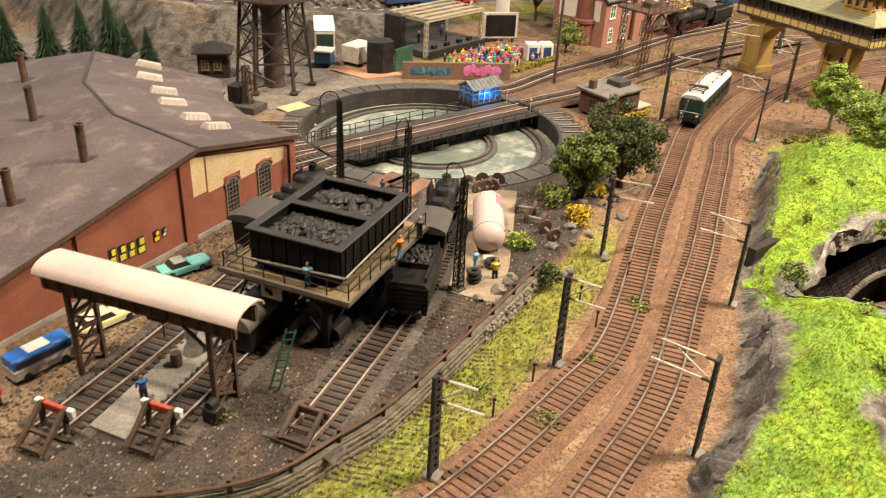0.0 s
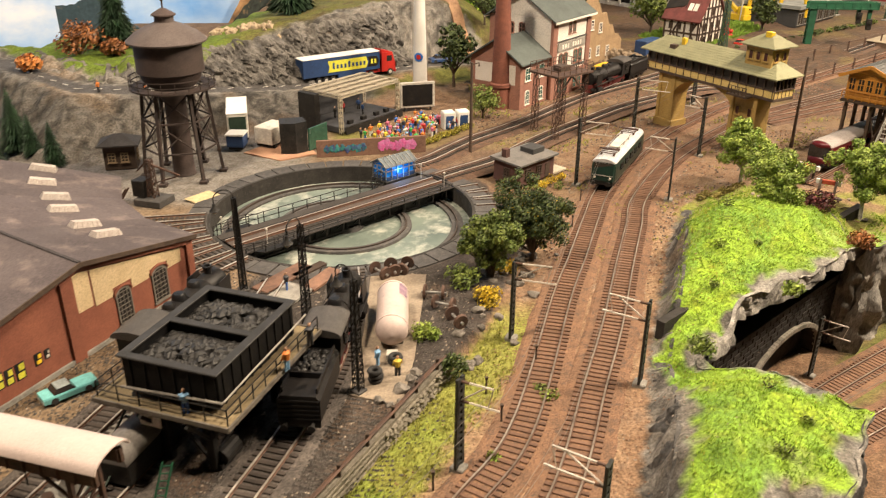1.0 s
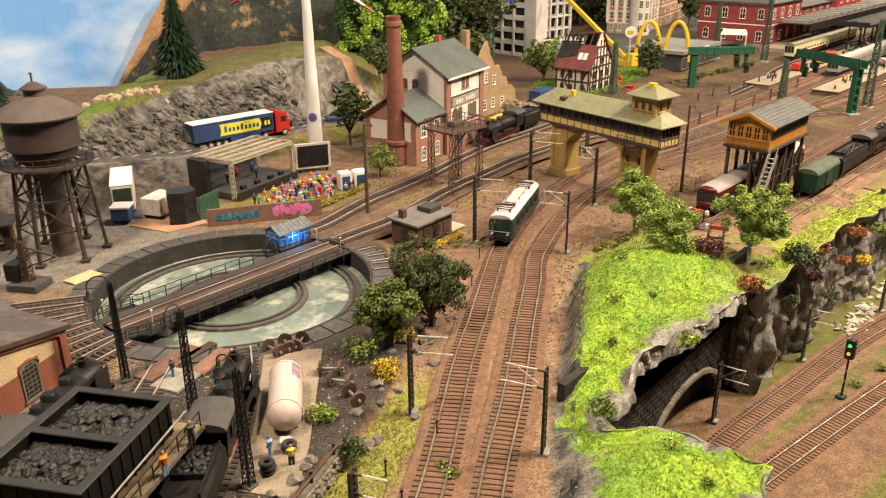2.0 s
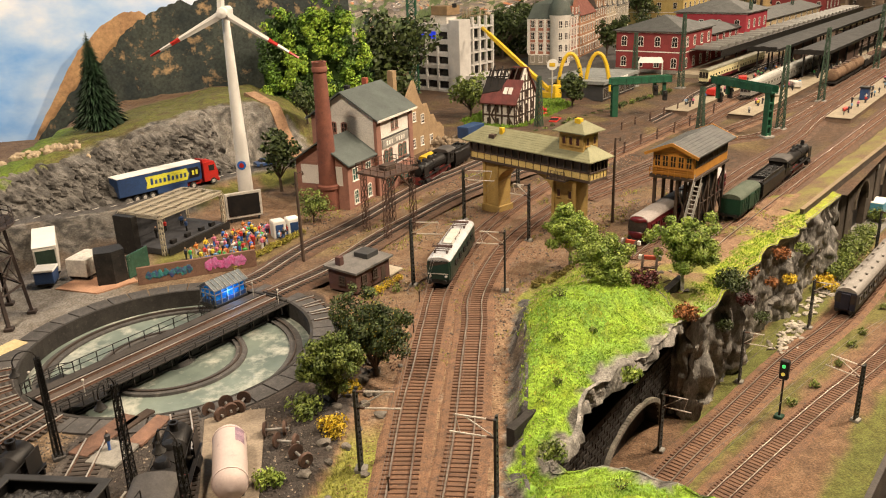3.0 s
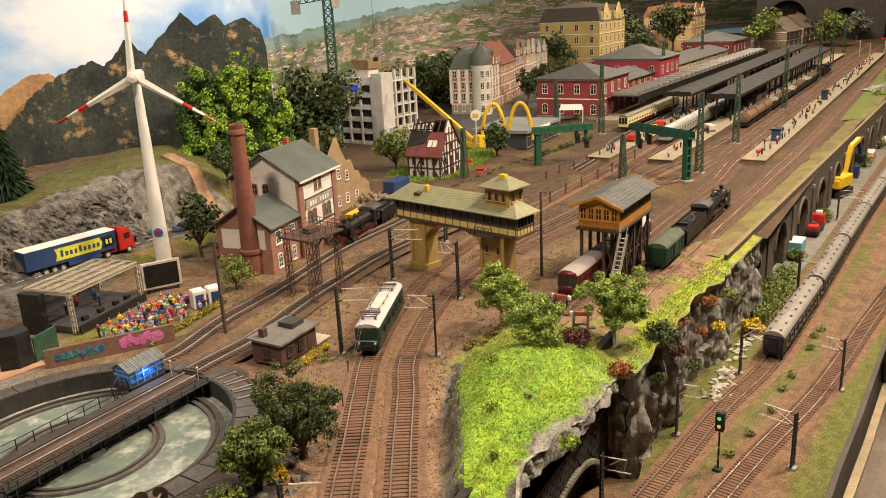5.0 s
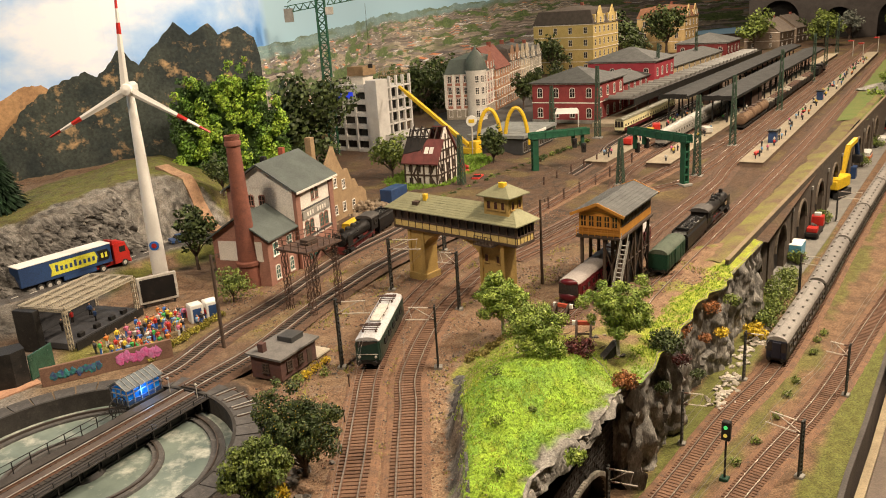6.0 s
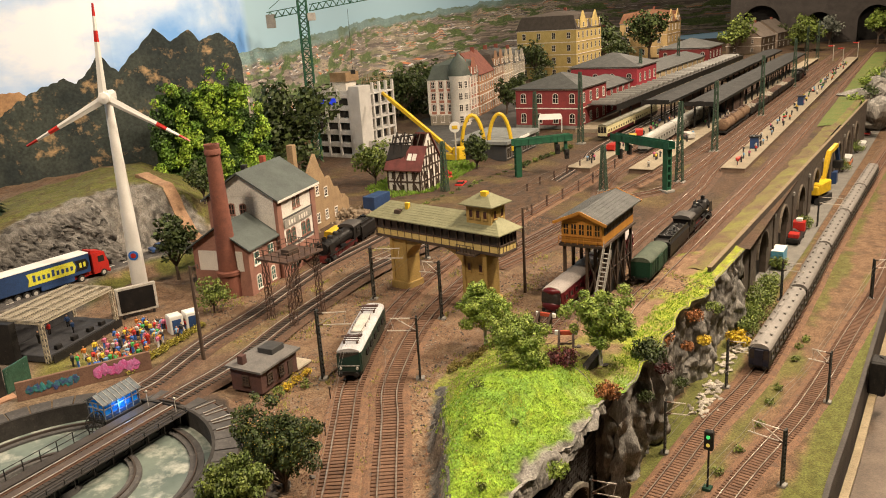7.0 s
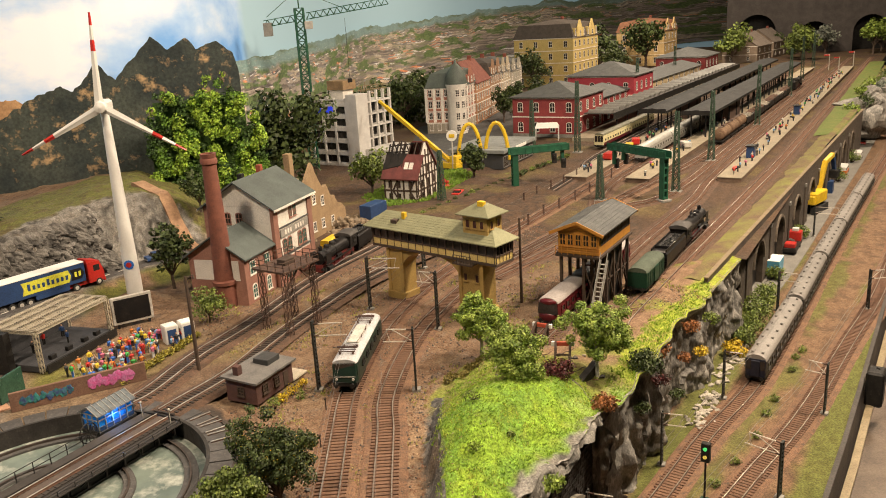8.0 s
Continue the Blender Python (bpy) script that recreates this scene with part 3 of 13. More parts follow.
    hs = lerp(hs, k(ROADC), road)
    col = lerp(col, hs, zone * smooth01((-d + 60) / 5) * np.maximum(smooth01((d + 15) / 5), 0))
    # hills by the main line
    right = -df
    hill = lerp(k(GRASS), k(GRASS) * np.array([0.62, 0.74, 1.2]), smooth01((n0 - 0.42) * 5) * 0.75)
    hill = lerp(hill, k(GRASS) * np.array([1.35, 1.05, 0.9]), smooth01((n1 - 0.55) * 5) * 0.55)
    hill = lerp(hill, k(ROCK) * 1.15, smooth01((n2 - 0.62 + (n1 - 0.5) * 0.5) * 8) * 0.25)
    hill = lerp(hill, lerp(k(LAWN) * 1.1, k(SAND) * 0.8, smooth01((n1 - 0.45) * 5) * 0.7), smooth01((Y - 75 - (n0 - 0.5) * 5) / 3) * 0.85)
    hill = lerp(hill, lerp(k(SAND), k(LAWN), smooth01((n0 - 0.45) * 5)), smooth01((X - 50) / 6) * smooth01((Y - 80) / 6))
    rim, _ = line_dist(x, y, CLIFF_LINE)
    rim = rim[..., None]
    turf_rim = lerp(k(GRASS) * np.array([1.35, 1.0, 1.0]), k(SAND), smooth01((n1 - 0.5) * 6) * 0.6)
    hill = lerp(hill, turf_rim, smooth01((4.4 - rim + (n0 - 0.5) * 4) / 1.0) * smooth01((X - 56) / 5) * 0.9)
    steep = smooth01((0.70 - nz[..., None] + (n1 - 0.5) * 0.25) / 0.12)
    hill = lerp(hill, rocky * np.array([0.86, 0.84, 0.82]), np.maximum(steep, smooth01((slab_width(y)[..., None] - right + (n1 - 0.5) * 2.4) / 0.6) * smooth01((84 - Y) / 4)))
    crop_out = smooth01((1 - np.hypot((X - 29.5) / 5.0, (Y - 31.5) / 3.6) + (n0 - 0.5) * 1.4 + (n1 - 0.5) * 0.7) / 0.12)
    hill = lerp(hill, rocky, crop_out)
    bare = smooth01((0.9 + (n0 - 0.5) * 4.5 + (n1 - 0.5) * 2.5 - rim) / 0.5) * smooth01((54 - X) / 3)
    hill = lerp(hill, lerp(k(ROCK) * 1.25, k(ROCK) * 0.45, smooth01((n1 - 0.5) * 6)), bare)
    col = np.where((right > 0) & (Y < 112), hill, col)
    return np.clip(col, 0.01, 0.9)


def ground_sheet(name, xs, ys, zf, keep, snap=None, label="", category="ground"):
    """A sheet over a plan grid. keep says which points belong; those just outside are drawn onto the snap line."""
    X, Y = np.meshgrid(xs, ys)
    inside = keep(X, Y)
    if snap is not None:
        line = np.array(snap, float)
        seg_a, seg_b = line[:-1], line[1:]
        out = ~inside
        px, py = X[out], Y[out]
        best, bx, by = np.full(px.shape, 1e9), px.copy(), py.copy()
        for (ax, ay), (cx, cy) in zip(seg_a, seg_b):
            t = np.clip(((px - ax) * (cx - ax) + (py - ay) * (cy - ay)) / ((cx - ax) ** 2 + (cy - ay) ** 2), 0, 1)
            qx, qy = ax + t * (cx - ax), ay + t * (cy - ay)
            dd = np.hypot(px - qx, py - qy)
            w = dd < best
            best, bx, by = np.where(w, dd, best), np.where(w, qx, bx), np.where(w, qy, by)
        X[out], Y[out] = bx, by
    Z = zf(X, Y)
    gy, gx = np.gradient(Z)
    dx, dy = abs(xs[1] - xs[0]), abs(ys[1] - ys[0])
    nz = 1 / np.sqrt(1 + (gx / dx) ** 2 + (gy / dy) ** 2)
    col = surface(X, Y, Z, nz)
    ny, nx = X.shape
    idx = np.arange(nx * ny).reshape(ny, nx)
    cell = inside[:-1, :-1] | inside[1:, :-1] | inside[:-1, 1:] | inside[1:, 1:]
    if snap is None:
        cell = inside[:-1, :-1] & inside[1:, :-1] & inside[:-1, 1:] & inside[1:, 1:]
    quads = np.stack([idx[:-1, :-1], idx[:-1, 1:], idx[1:, 1:], idx[1:, :-1]], -1)[cell]
    used = np.unique(quads)
    remap = np.full(nx * ny, -1)
    remap[used] = np.arange(len(used))
    verts = np.stack([X.ravel(), Y.ravel(), Z.ravel()], 1)[used] * CM
    me = bpy.data.meshes.new(name)
    me.from_pydata(verts.tolist(), [], remap[quads].tolist())
    a = me.color_attributes.new("tint", "FLOAT_COLOR", "POINT")
    rgba = np.ones((len(used), 4))
    rgba[:, :3] = col.reshape(-1, 3)[used]
    a.data.foreach_set("color", rgba.ravel())
    me.materials.append(ground_mat)
    me.polygons.foreach_set("use_smooth", [True] * len(me.polygons))
    return tagged(new(name, me), label, category, kind="structure")


# the near upper level; its edge follows the cliff, and the pit is cut out of it
def upper_z(x, y):
    z = height(x, y)
    return z


def near_keep(x, y):
    dc, _ = line_dist(x, y, CLIFF_LINE)
    return dc > 0


SNAP = CLIFF_LINE


def build_ground():
    xs, ys = np.arange(-78, 100.8, 0.6), np.arange(12, 214, 0.6)
    X, Y = np.meshgrid(xs, ys)
    ob = ground_sheet("ground", xs, ys, upper_z, near_keep, SNAP, "scattered earth, ballast, turf and rock of the model landscape", "ground")
    # cut the round pit: drop faces over it and draw the rim onto its circle
    me = ob.data
    bm = bmesh.new()
    bm.from_mesh(me)
    doomed = []
    for v in bm.verts:
        dx, dy = v.co.x / CM - TT[0], v.co.y / CM - TT[1]
        r = math.hypot(dx, dy)
        if r < TT_R + 0.3 - 0.62:
            doomed.append(v)
        elif r < TT_R + 0.9:
            k = (TT_R + 0.3) / r if r < TT_R + 0.6 else 1
            v.co.x, v.co.y = (TT[0] + dx * k) * CM, (TT[1] + dy * k) * CM
    bmesh.ops.delete(bm, geom=doomed, context="VERTS")
    bm.to_mesh(me)
    bm.free()


build_ground()


def plain_sheet(name, corners, z, nu, nv, color, label, category="ground", wob=0.1, rim=None):
    """A large bilinear sheet between four plan corners."""
    a, b, c, d = [Vector((*p, 0)) for p in corners]
    g, cols = Geo(), []
    for j in range(nv + 1):
        for i in range(nu + 1):
            p = (a.lerp(b, i / nu)).lerp(d.lerp(c, i / nu), j / nv)
            g.v.append((p.x, p.y, z))
    g.f = [(j * (nu + 1) + i, j * (nu + 1) + i + 1, (j + 1) * (nu + 1) + i + 1, (j + 1) * (nu + 1) + i) for j in range(nv) for i in range(nu)]
    v = np.array(g.v)
    if rim:
        v[:, 1] = np.maximum(v[:, 1], np.interp(v[:, 0], [p[0] for p in rim], [p[1] for p in rim]) + 0.1)
    x, y = v[:, 0], v[:, 1]
    v[:, 2] += (fbm(x / 2, y / 2, 6) - 0.5) * wob
    g.v = [tuple(p) for p in v]
    me = mesh_of(name, g, ground_mat, True)
    col = color(x, y)
    at_ = me.color_attributes.new("tint", "FLOAT_COLOR", "POINT")
    rgba = np.ones((len(v), 4))
    rgba[:, :3] = col
    at_.data.foreach_set("color", rgba.ravel())
    return tagged(new(name, me), label, category, kind="structure")


def far_falloff_tint(x, y):
    n0, n1 = fbm(x / 9, y / 9, 51)[:, None], fbm(x / 3, y / 3, 52)[:, None]
    # browns set darker to stand in for lamplight falling off with distance
    base = lerp(np.array([[0.10, 0.058, 0.033]]), np.array([[0.062, 0.041, 0.028]]), smooth01((n1 - 0.45) * 4))
    return lerp(base, np.array([[0.155, 0.115, 0.04]]), smooth01((n0 - 0.52) * 6) * 0.7)


def low_tint(x, y):
    n0, n1 = fbm(x / 5, y / 5, 61)[:, None], fbm(x / 2, y / 2, 62)[:, None]
    base = lerp(np.array([[0.20, 0.122, 0.07]]), np.array([[0.13, 0.08, 0.048]]), smooth01((n1 - 0.45) * 4))
    dmid, _ = line_dist(x, y, [(45, 61), (71, 76.5), (101, 95), (126, 114), (170, 146), (250, 205), (420, 330)])
    dedge, _ = line_dist(x, y, TABLE_EDGE)
    dcl, _ = line_dist(x, y, [(53, 69.5), (70.5, 85.0), (86, 95.0), (98, 106), (150, 143)])
    mid = smooth01((1.5 - np.abs(dmid)[:, None] + (n0 - 0.5) * 5) / 0.9) * 0.8
    edge = smooth01((4.2 - np.abs(dedge)[:, None] + (n0 - 0.5) * 2.5) / 0.8)
    cl = smooth01((2.6 - np.abs(dcl)[:, None] + (n0 - 0.5) * 2) / 0.8)
    return lerp(base, lerp(np.array([[0.15, 0.15, 0.035]]), np.array([[0.10, 0.115, 0.025]]), n1), np.clip(mid + edge + cl, 0, 1))


LOW = -13.0
TABLE_EDGE = [(16, 20.8), (40, 38.6), (75.6, 65.2), (87.2, 73.4), (137.4, 110.2), (190, 142), (430, 296)]
p0, p1 = st(-62, -15.2), st(620, -15.2)
p2, p3 = st(620, 330), st(-62, 330)
plain_sheet("ground", [p0[:2], p1[:2], p2[:2], p3[:2]], -0.09, 150, 76, far_falloff_tint, "brown ballast and dry grass of the station area")
plain_sheet("lower_ground", [(20, 20), (430, 311), (392, 362), (-10, 66)], LOW, 380, 60, low_tint, "sandy ballast and turf of the lower main line", rim=TABLE_EDGE)


# ---- the cliff between the levels ----
def cliff(name, line, ztop, zbot, out, label, seed=0, rock=None, crag=1.0, ease=0.0, split=0.14, soft_face=True):
    """A rock face under a plan line: upright buttresses, ledges and split blocks between top and foot."""
    pts = spline([(x, y, 0) for x, y in line], 0.3)
    dirs = ways(pts)
    rows = 48
    g = Geo()
    n = len(pts)
    for i, (p, d) in enumerate(zip(pts, dirs)):
        s = Vector((d.y, -d.x, 0))
        run = i * 0.3
        zt = ztop(p, run)
        zb = zbot(p) if callable(zbot) else zbot
        for k in range(rows + 1):
            t = k / rows
            z = lerp(zt + 0.05, zb, t)
            w = Vector((p.x * 0.3, p.y * 0.3, z * 0.3))
            fine = noise.noise(w * 5.0 + Vector((0, seed, 3)))
            sway = noise.noise(Vector((run * 0.15, z * 0.2, seed + 2)))
            bend = Vector((0.45 * sway + 0.22 * noise.noise(w * 1.8 + Vector((9, seed, 0))), 0.4 * noise.noise(w * 1.0 + Vector((seed, 4, 7))), 0))
            rough = noise.noise(Vector((p.x * 0.7, p.y * 0.7, z * 0.16 + seed))) + 0.6 * noise.noise(Vector((p.x * 1.7, p.y * 1.7, z * 0.5 + seed)))
            o = (out(run) if callable(out) else out) * t ** 0.8 - (0.3 if k == 0 else 0)
            for wide, tall, deep, soft_ in ((4.6, 15.0, 1.5, 0.7), (2.0, 7.0, 0.34, 0.6), (1.0, 2.4, split, 0.35)):  # rounded masses parted by clefts
                away, cells = noise.voronoi(Vector((run / wide + bend.x, z / tall + bend.y, seed)))
                o += crag * deep * (smooth01((away[1] - away[0]) / soft_) - 0.55 + 0.7 * noise.noise(cells[0] * 7.3 + Vector((0.37, 0.61, 0)))) * smooth01(t * 7)
            o += crag * (0.05 * fine + 0.3 * rough + split * 2.0 * noise.turbulence(w * 2.2 + Vector((0, seed, 1)), 3, True)) * smooth01(t * 6)
            if ease:
                o = lerp(0.2 * t, o, smooth01(run / ease))
            o = max(o, -0.35) if t < 0.06 else o
            q = p + s * o
            g.v.append((q.x, q.y, z + (0.12 * fine if 0 < k else 0)))
    for i in range(n - 1):
        for k in range(rows):
            a = i * (rows + 1) + k
            g.f.append((a, a + 1, a + rows + 2, a + rows + 1))
    return solo(name, g, rock or rock_mat, label, "rock face", kind="structure", smooth=soft_face)


def edge_z(p, s):
    return float(height(np.array([p.x - 0.0]), np.array([p.y]))[0]) + 0.02


def ledge_foot(p):
    return 0.2 + 0.9 * noise.noise(Vector((p.x * 0.35, p.y * 0.35, 4)))


cliff("rock_face", CLIFF_LINE[:CLIFF_MARK[11] + 1], edge_z, LOW - 0.3, 1.2, "dark grey craggy rock face below the hills", 3, dark_rock)
cliff("rock_ledge", CLIFF_LINE[CLIFF_MARK[11]:CLIFF_MARK[16] + 1], edge_z, ledge_foot, 0.5, "overhanging grey rock ledge above the portal wall", 6, crag=0.5, split=0.3)
cliff("rock_face", [(49.4, 79.0), (50.4, 76.4), (51.4, 74.0), (53.2, 73.4)] + CLIFF_LINE[CLIFF_MARK[16] + 1:], edge_z, LOW - 0.3, lambda s: lerp(-0.4, 0.2, smooth01((s - 3) / 14)), "pale and dark streaked rock cliff above the lower line", 9, crag=1.15, ease=1.0)
foot_up = [(x + 1.7 * (yb - ya) / math.hypot(xb - xa, yb - ya), y - 1.7 * (xb - xa) / math.hypot(xb - xa, yb - ya)) for (x, y), (xa, ya), (xb, yb) in zip(FOOT_LINE[:8], FOOT_LINE[:1] + FOOT_LINE[:7], FOOT_LINE[1:9])]
cliff("rock_bank", foot_up[::-1], edge_z, -0.15, 1.5, "low craggy grey rock bank at the foot of the hills", 14, dark_rock, crag=0.85, split=0.3)
scar = [(x, float(np.interp(x, ROAD_X, ROAD_Y)) + 9.6) for x in range(-57, 3, 3)]


def scar_foot(p):
    return float(np.interp(p.x, ROAD_X, ROAD_Z)) - 1.3


cliff("rock_scar", scar, edge_z, scar_foot, 6.4, "pale grey craggy rock slope above the road", 21, pale_rock, crag=0.9, split=0.7, soft_face=False)

# ---- railway tracks ----
RAIL_GAUGE, RAIL_TOP = 1.72, 0.52
sleeper_geo = Geo().box(-1.5, -0.16, 0, 1.5, 0.16, 0.17, 0.03)
sleeper_mesh = mesh_of("sleeper", sleeper_geo, sleeper_mat)
sleeper_mesh_dark = mesh_of("sleeper", sleeper_geo, sleeper_dark)
SLEEPER_COUNT = [0]


def track(pts, z=0.0, dark=False, bed=True, singles=None, label="", bright=False, follow=False):
    """A track: ballast bed, sleepers, two rails with worn heads. singles(p): sleepers that are pieces of their own."""
    line = spline([(*p[:2], z + (p[2] if len(p) > 2 else 0)) for p in pts], 0.62)
    if follow:
        hs = height(np.array([p.x for p in line]), np.array([p.y for p in line]))
        hs = np.convolve(np.pad(np.where(np.array([p.x for p in line]) > 60, 0.0, hs), 8, mode="edge"), np.ones(17) / 17, mode="valid")
        line = [Vector((p.x, p.y, z + h_ + 0.05)) for p, h_ in zip(line, hs)]
    root = thing("railway_track", 0, 0, 0, 0, label or "brown-sleepered model railway track on ballast", "track", "tracks", "structure")
    if bed:
        bedline = [p + Vector((0, 0, 0)) for p in line]
        g = sweep(bedline, [(-2.7, -0.12), (-2.1, 0.10), (-1.0, 0.16), (1.0, 0.16), (2.1, 0.10), (2.7, -0.12)])
        part("ballast_bed", g, ballast_dark if dark and not follow else ballast_station if pts[0][1] > 89 else ballast_mat, root)
    rest = Geo()
    dirs = ways(line)
    mesh = sleeper_mesh_dark if dark else sleeper_mesh
    for p, d in zip(line, dirs):
        rot = math.degrees(math.atan2(d.y, d.x)) - 90 + random.uniform(-0.8, 0.8)
        m = Matrix.Translation(p + Vector((0, 0, 0.10))) @ pose(0, 0, 0, 0, 0, rot)
        if singles and singles(p) and SLEEPER_COUNT[0] < 520:
            SLEEPER_COUNT[0] += 1
            piece("sleeper", mesh, root, m)
        else:
            rest.add(sleeper_geo.v, sleeper_geo.f, m)
    if rest.v:
        ob = part("sleepers", rest, sleeper_dark if dark else sleeper_mat, root)
        ob["kind"] = "stuff"
    for s in (-1, 1):
        o = s * RAIL_GAUGE / 2
        part("rail", sweep(line, [(o - 0.11, 0.24), (o + 0.11, 0.24), (o + 0.05, 0.30), (o + 0.05, 0.46), (o - 0.05, 0.46), (o - 0.05, 0.30)], True), rail_side, root)
        part("rail_head", sweep(line, [(o - 0.07, 0.445), (o + 0.07, 0.445), (o + 0.06, RAIL_TOP), (o - 0.06, RAIL_TOP)], True), rail_bright if dark else rail_top, root, "worn bright rail head")
    return root


near_piece = lambda p: p.y < 92  # noqa: E731
MAIN_L = [(-16, 11), (-6, 20.3), (0.7, 27.5), (7.2, 36.2), (11.8, 44), (17.8, 62.8), (21.0, 71.7), (24.5, 81.8), (27.8, 90.6), (34, 102.5), (41.1, 112.9), (50.5, 123.8), (65, 137.6), (81.8, 150.5), (110.9, 173.8), (137.6, 196.6)]
MAIN_R = [(-5, 8), (2.5, 19), (8.4, 28.2), (13.6, 37.0), (18.0, 48.7), (21.4, 57.6), (25.4, 69.5), (28.9, 79.5), (32, 88.4), (40.7, 103.2), (51.2, 115.5), (61.8, 125.2), (81.8, 138.8), (100.6, 152.2), (126, 169)]
track(MAIN_L, 0, singles=near_piece)
track(MAIN_R, 0, singles=near_piece)
track([(137.6, 196.6), st(60, 31), st(200, 31), st(420, 31)])
track([(126, 169), st(40, 13.4), st(200, 13), st(420, 13)])
YARD1 = [(-23.9, 28.7), (-21.9, 34.3), (-20.1, 39.5), (-18.6, 44), (-17.2, 49), (-15.9, 56), (-14.2, 63)]
YARD2 = [(-17.8, 29.2), (-15.9, 35.0), (-13.5, 42.5), (-11.9, 50), (-10.4, 58), (-9.2, 66)]
YARD3 = [(-9.6, 28.9), (-8.4, 31.8), (-6.8, 36.6), (-5.0, 42.0), (-3.0, 49.5), (-2.1, 57), (-2.0, 64), (-2.4, 68.6)]
for pts in (YARD1, YARD2, YARD3):
    track(pts, 0.8, dark=True, label="dark oily yard track with bright rails")
# short leads between the pit and the shed, the station yard and the sidings
for a in (188, 197, 206, 215, 224, 233):
    r = radians(a)
    pa, pb = [(TT[0] + q * math.cos(r), TT[1] + q * math.sin(r)) for q in (TT_R + 0.6, TT_R + 8.6)]
    track([pa, pb], 0.8, dark=True, bed=False, label="short dark lead from the turntable to the shed")
for a in (6, 14.5, 23):
    r = radians(a)
    pa, pb = [(TT[0] + q * math.cos(r), TT[1] + q * math.sin(r)) for q in (TT_R + 0.6, TT_R + 3.6)]
    track([pa, pb], 0.63, dark=True, bed=False, label="short stub track at the turntable rim")
track([(7.4, 94.2), (14.4, 100.8), (22.4, 111.0), (30.9, 120.7), (41.7, 129.9), (56.6, 140.2), (75, 152.8), (98, 172), (120, 192), st(40, 43), st(200, 43)], 0.06, dark=True, follow=True, label="dark siding towards the station")
track([(1.4, 98.0), (5.6, 100.4), (12.4, 109.5), (21.2, 118.8), (34.1, 134.5), (47.5, 146.5), (62, 160), (80, 176)], 0.06, dark=True, follow=True, label="dark siding past the waterworks")
track([(54.6, 93.5), (64, 101.6), (91.5, 124.6), (122, 148), st(20, 5), st(200, 5), st(420, 5)])
track([(66, 91.8), (72.9, 98.0), (111.6, 127.6), (134.9, 145.4), st(40, -7.5), st(200, -7.5), st(420, -7.5)])
track([(70, 130), (96, 148), st(-10, 26), st(60, 26), st(300, 26)])
track([(61, 121.5), (82, 133), (104, 150), st(-14, 9.5), st(60, 9), st(300, 9)])
LOW1 = [(33.6, 55.0), (46, 64.6), (60.3, 73.9), (73, 82.1), (89.5, 91.5), (115.5, 110), (138.5, 127), (185.5, 161), (260, 214), (420, 326)]
LOW2 = [(28, 47), (48, 59), (68.4, 70.4), (87.7, 80.5), (112.3, 95.8), (139.1, 112.7), (190, 149), (265, 200), (420, 306)]
track(LOW1, LOW, label="grey-brown double line on the lower level")
track(LOW2, LOW, label="grey-brown double line on the lower level")

# ---- building blocks ----
WIN = {}


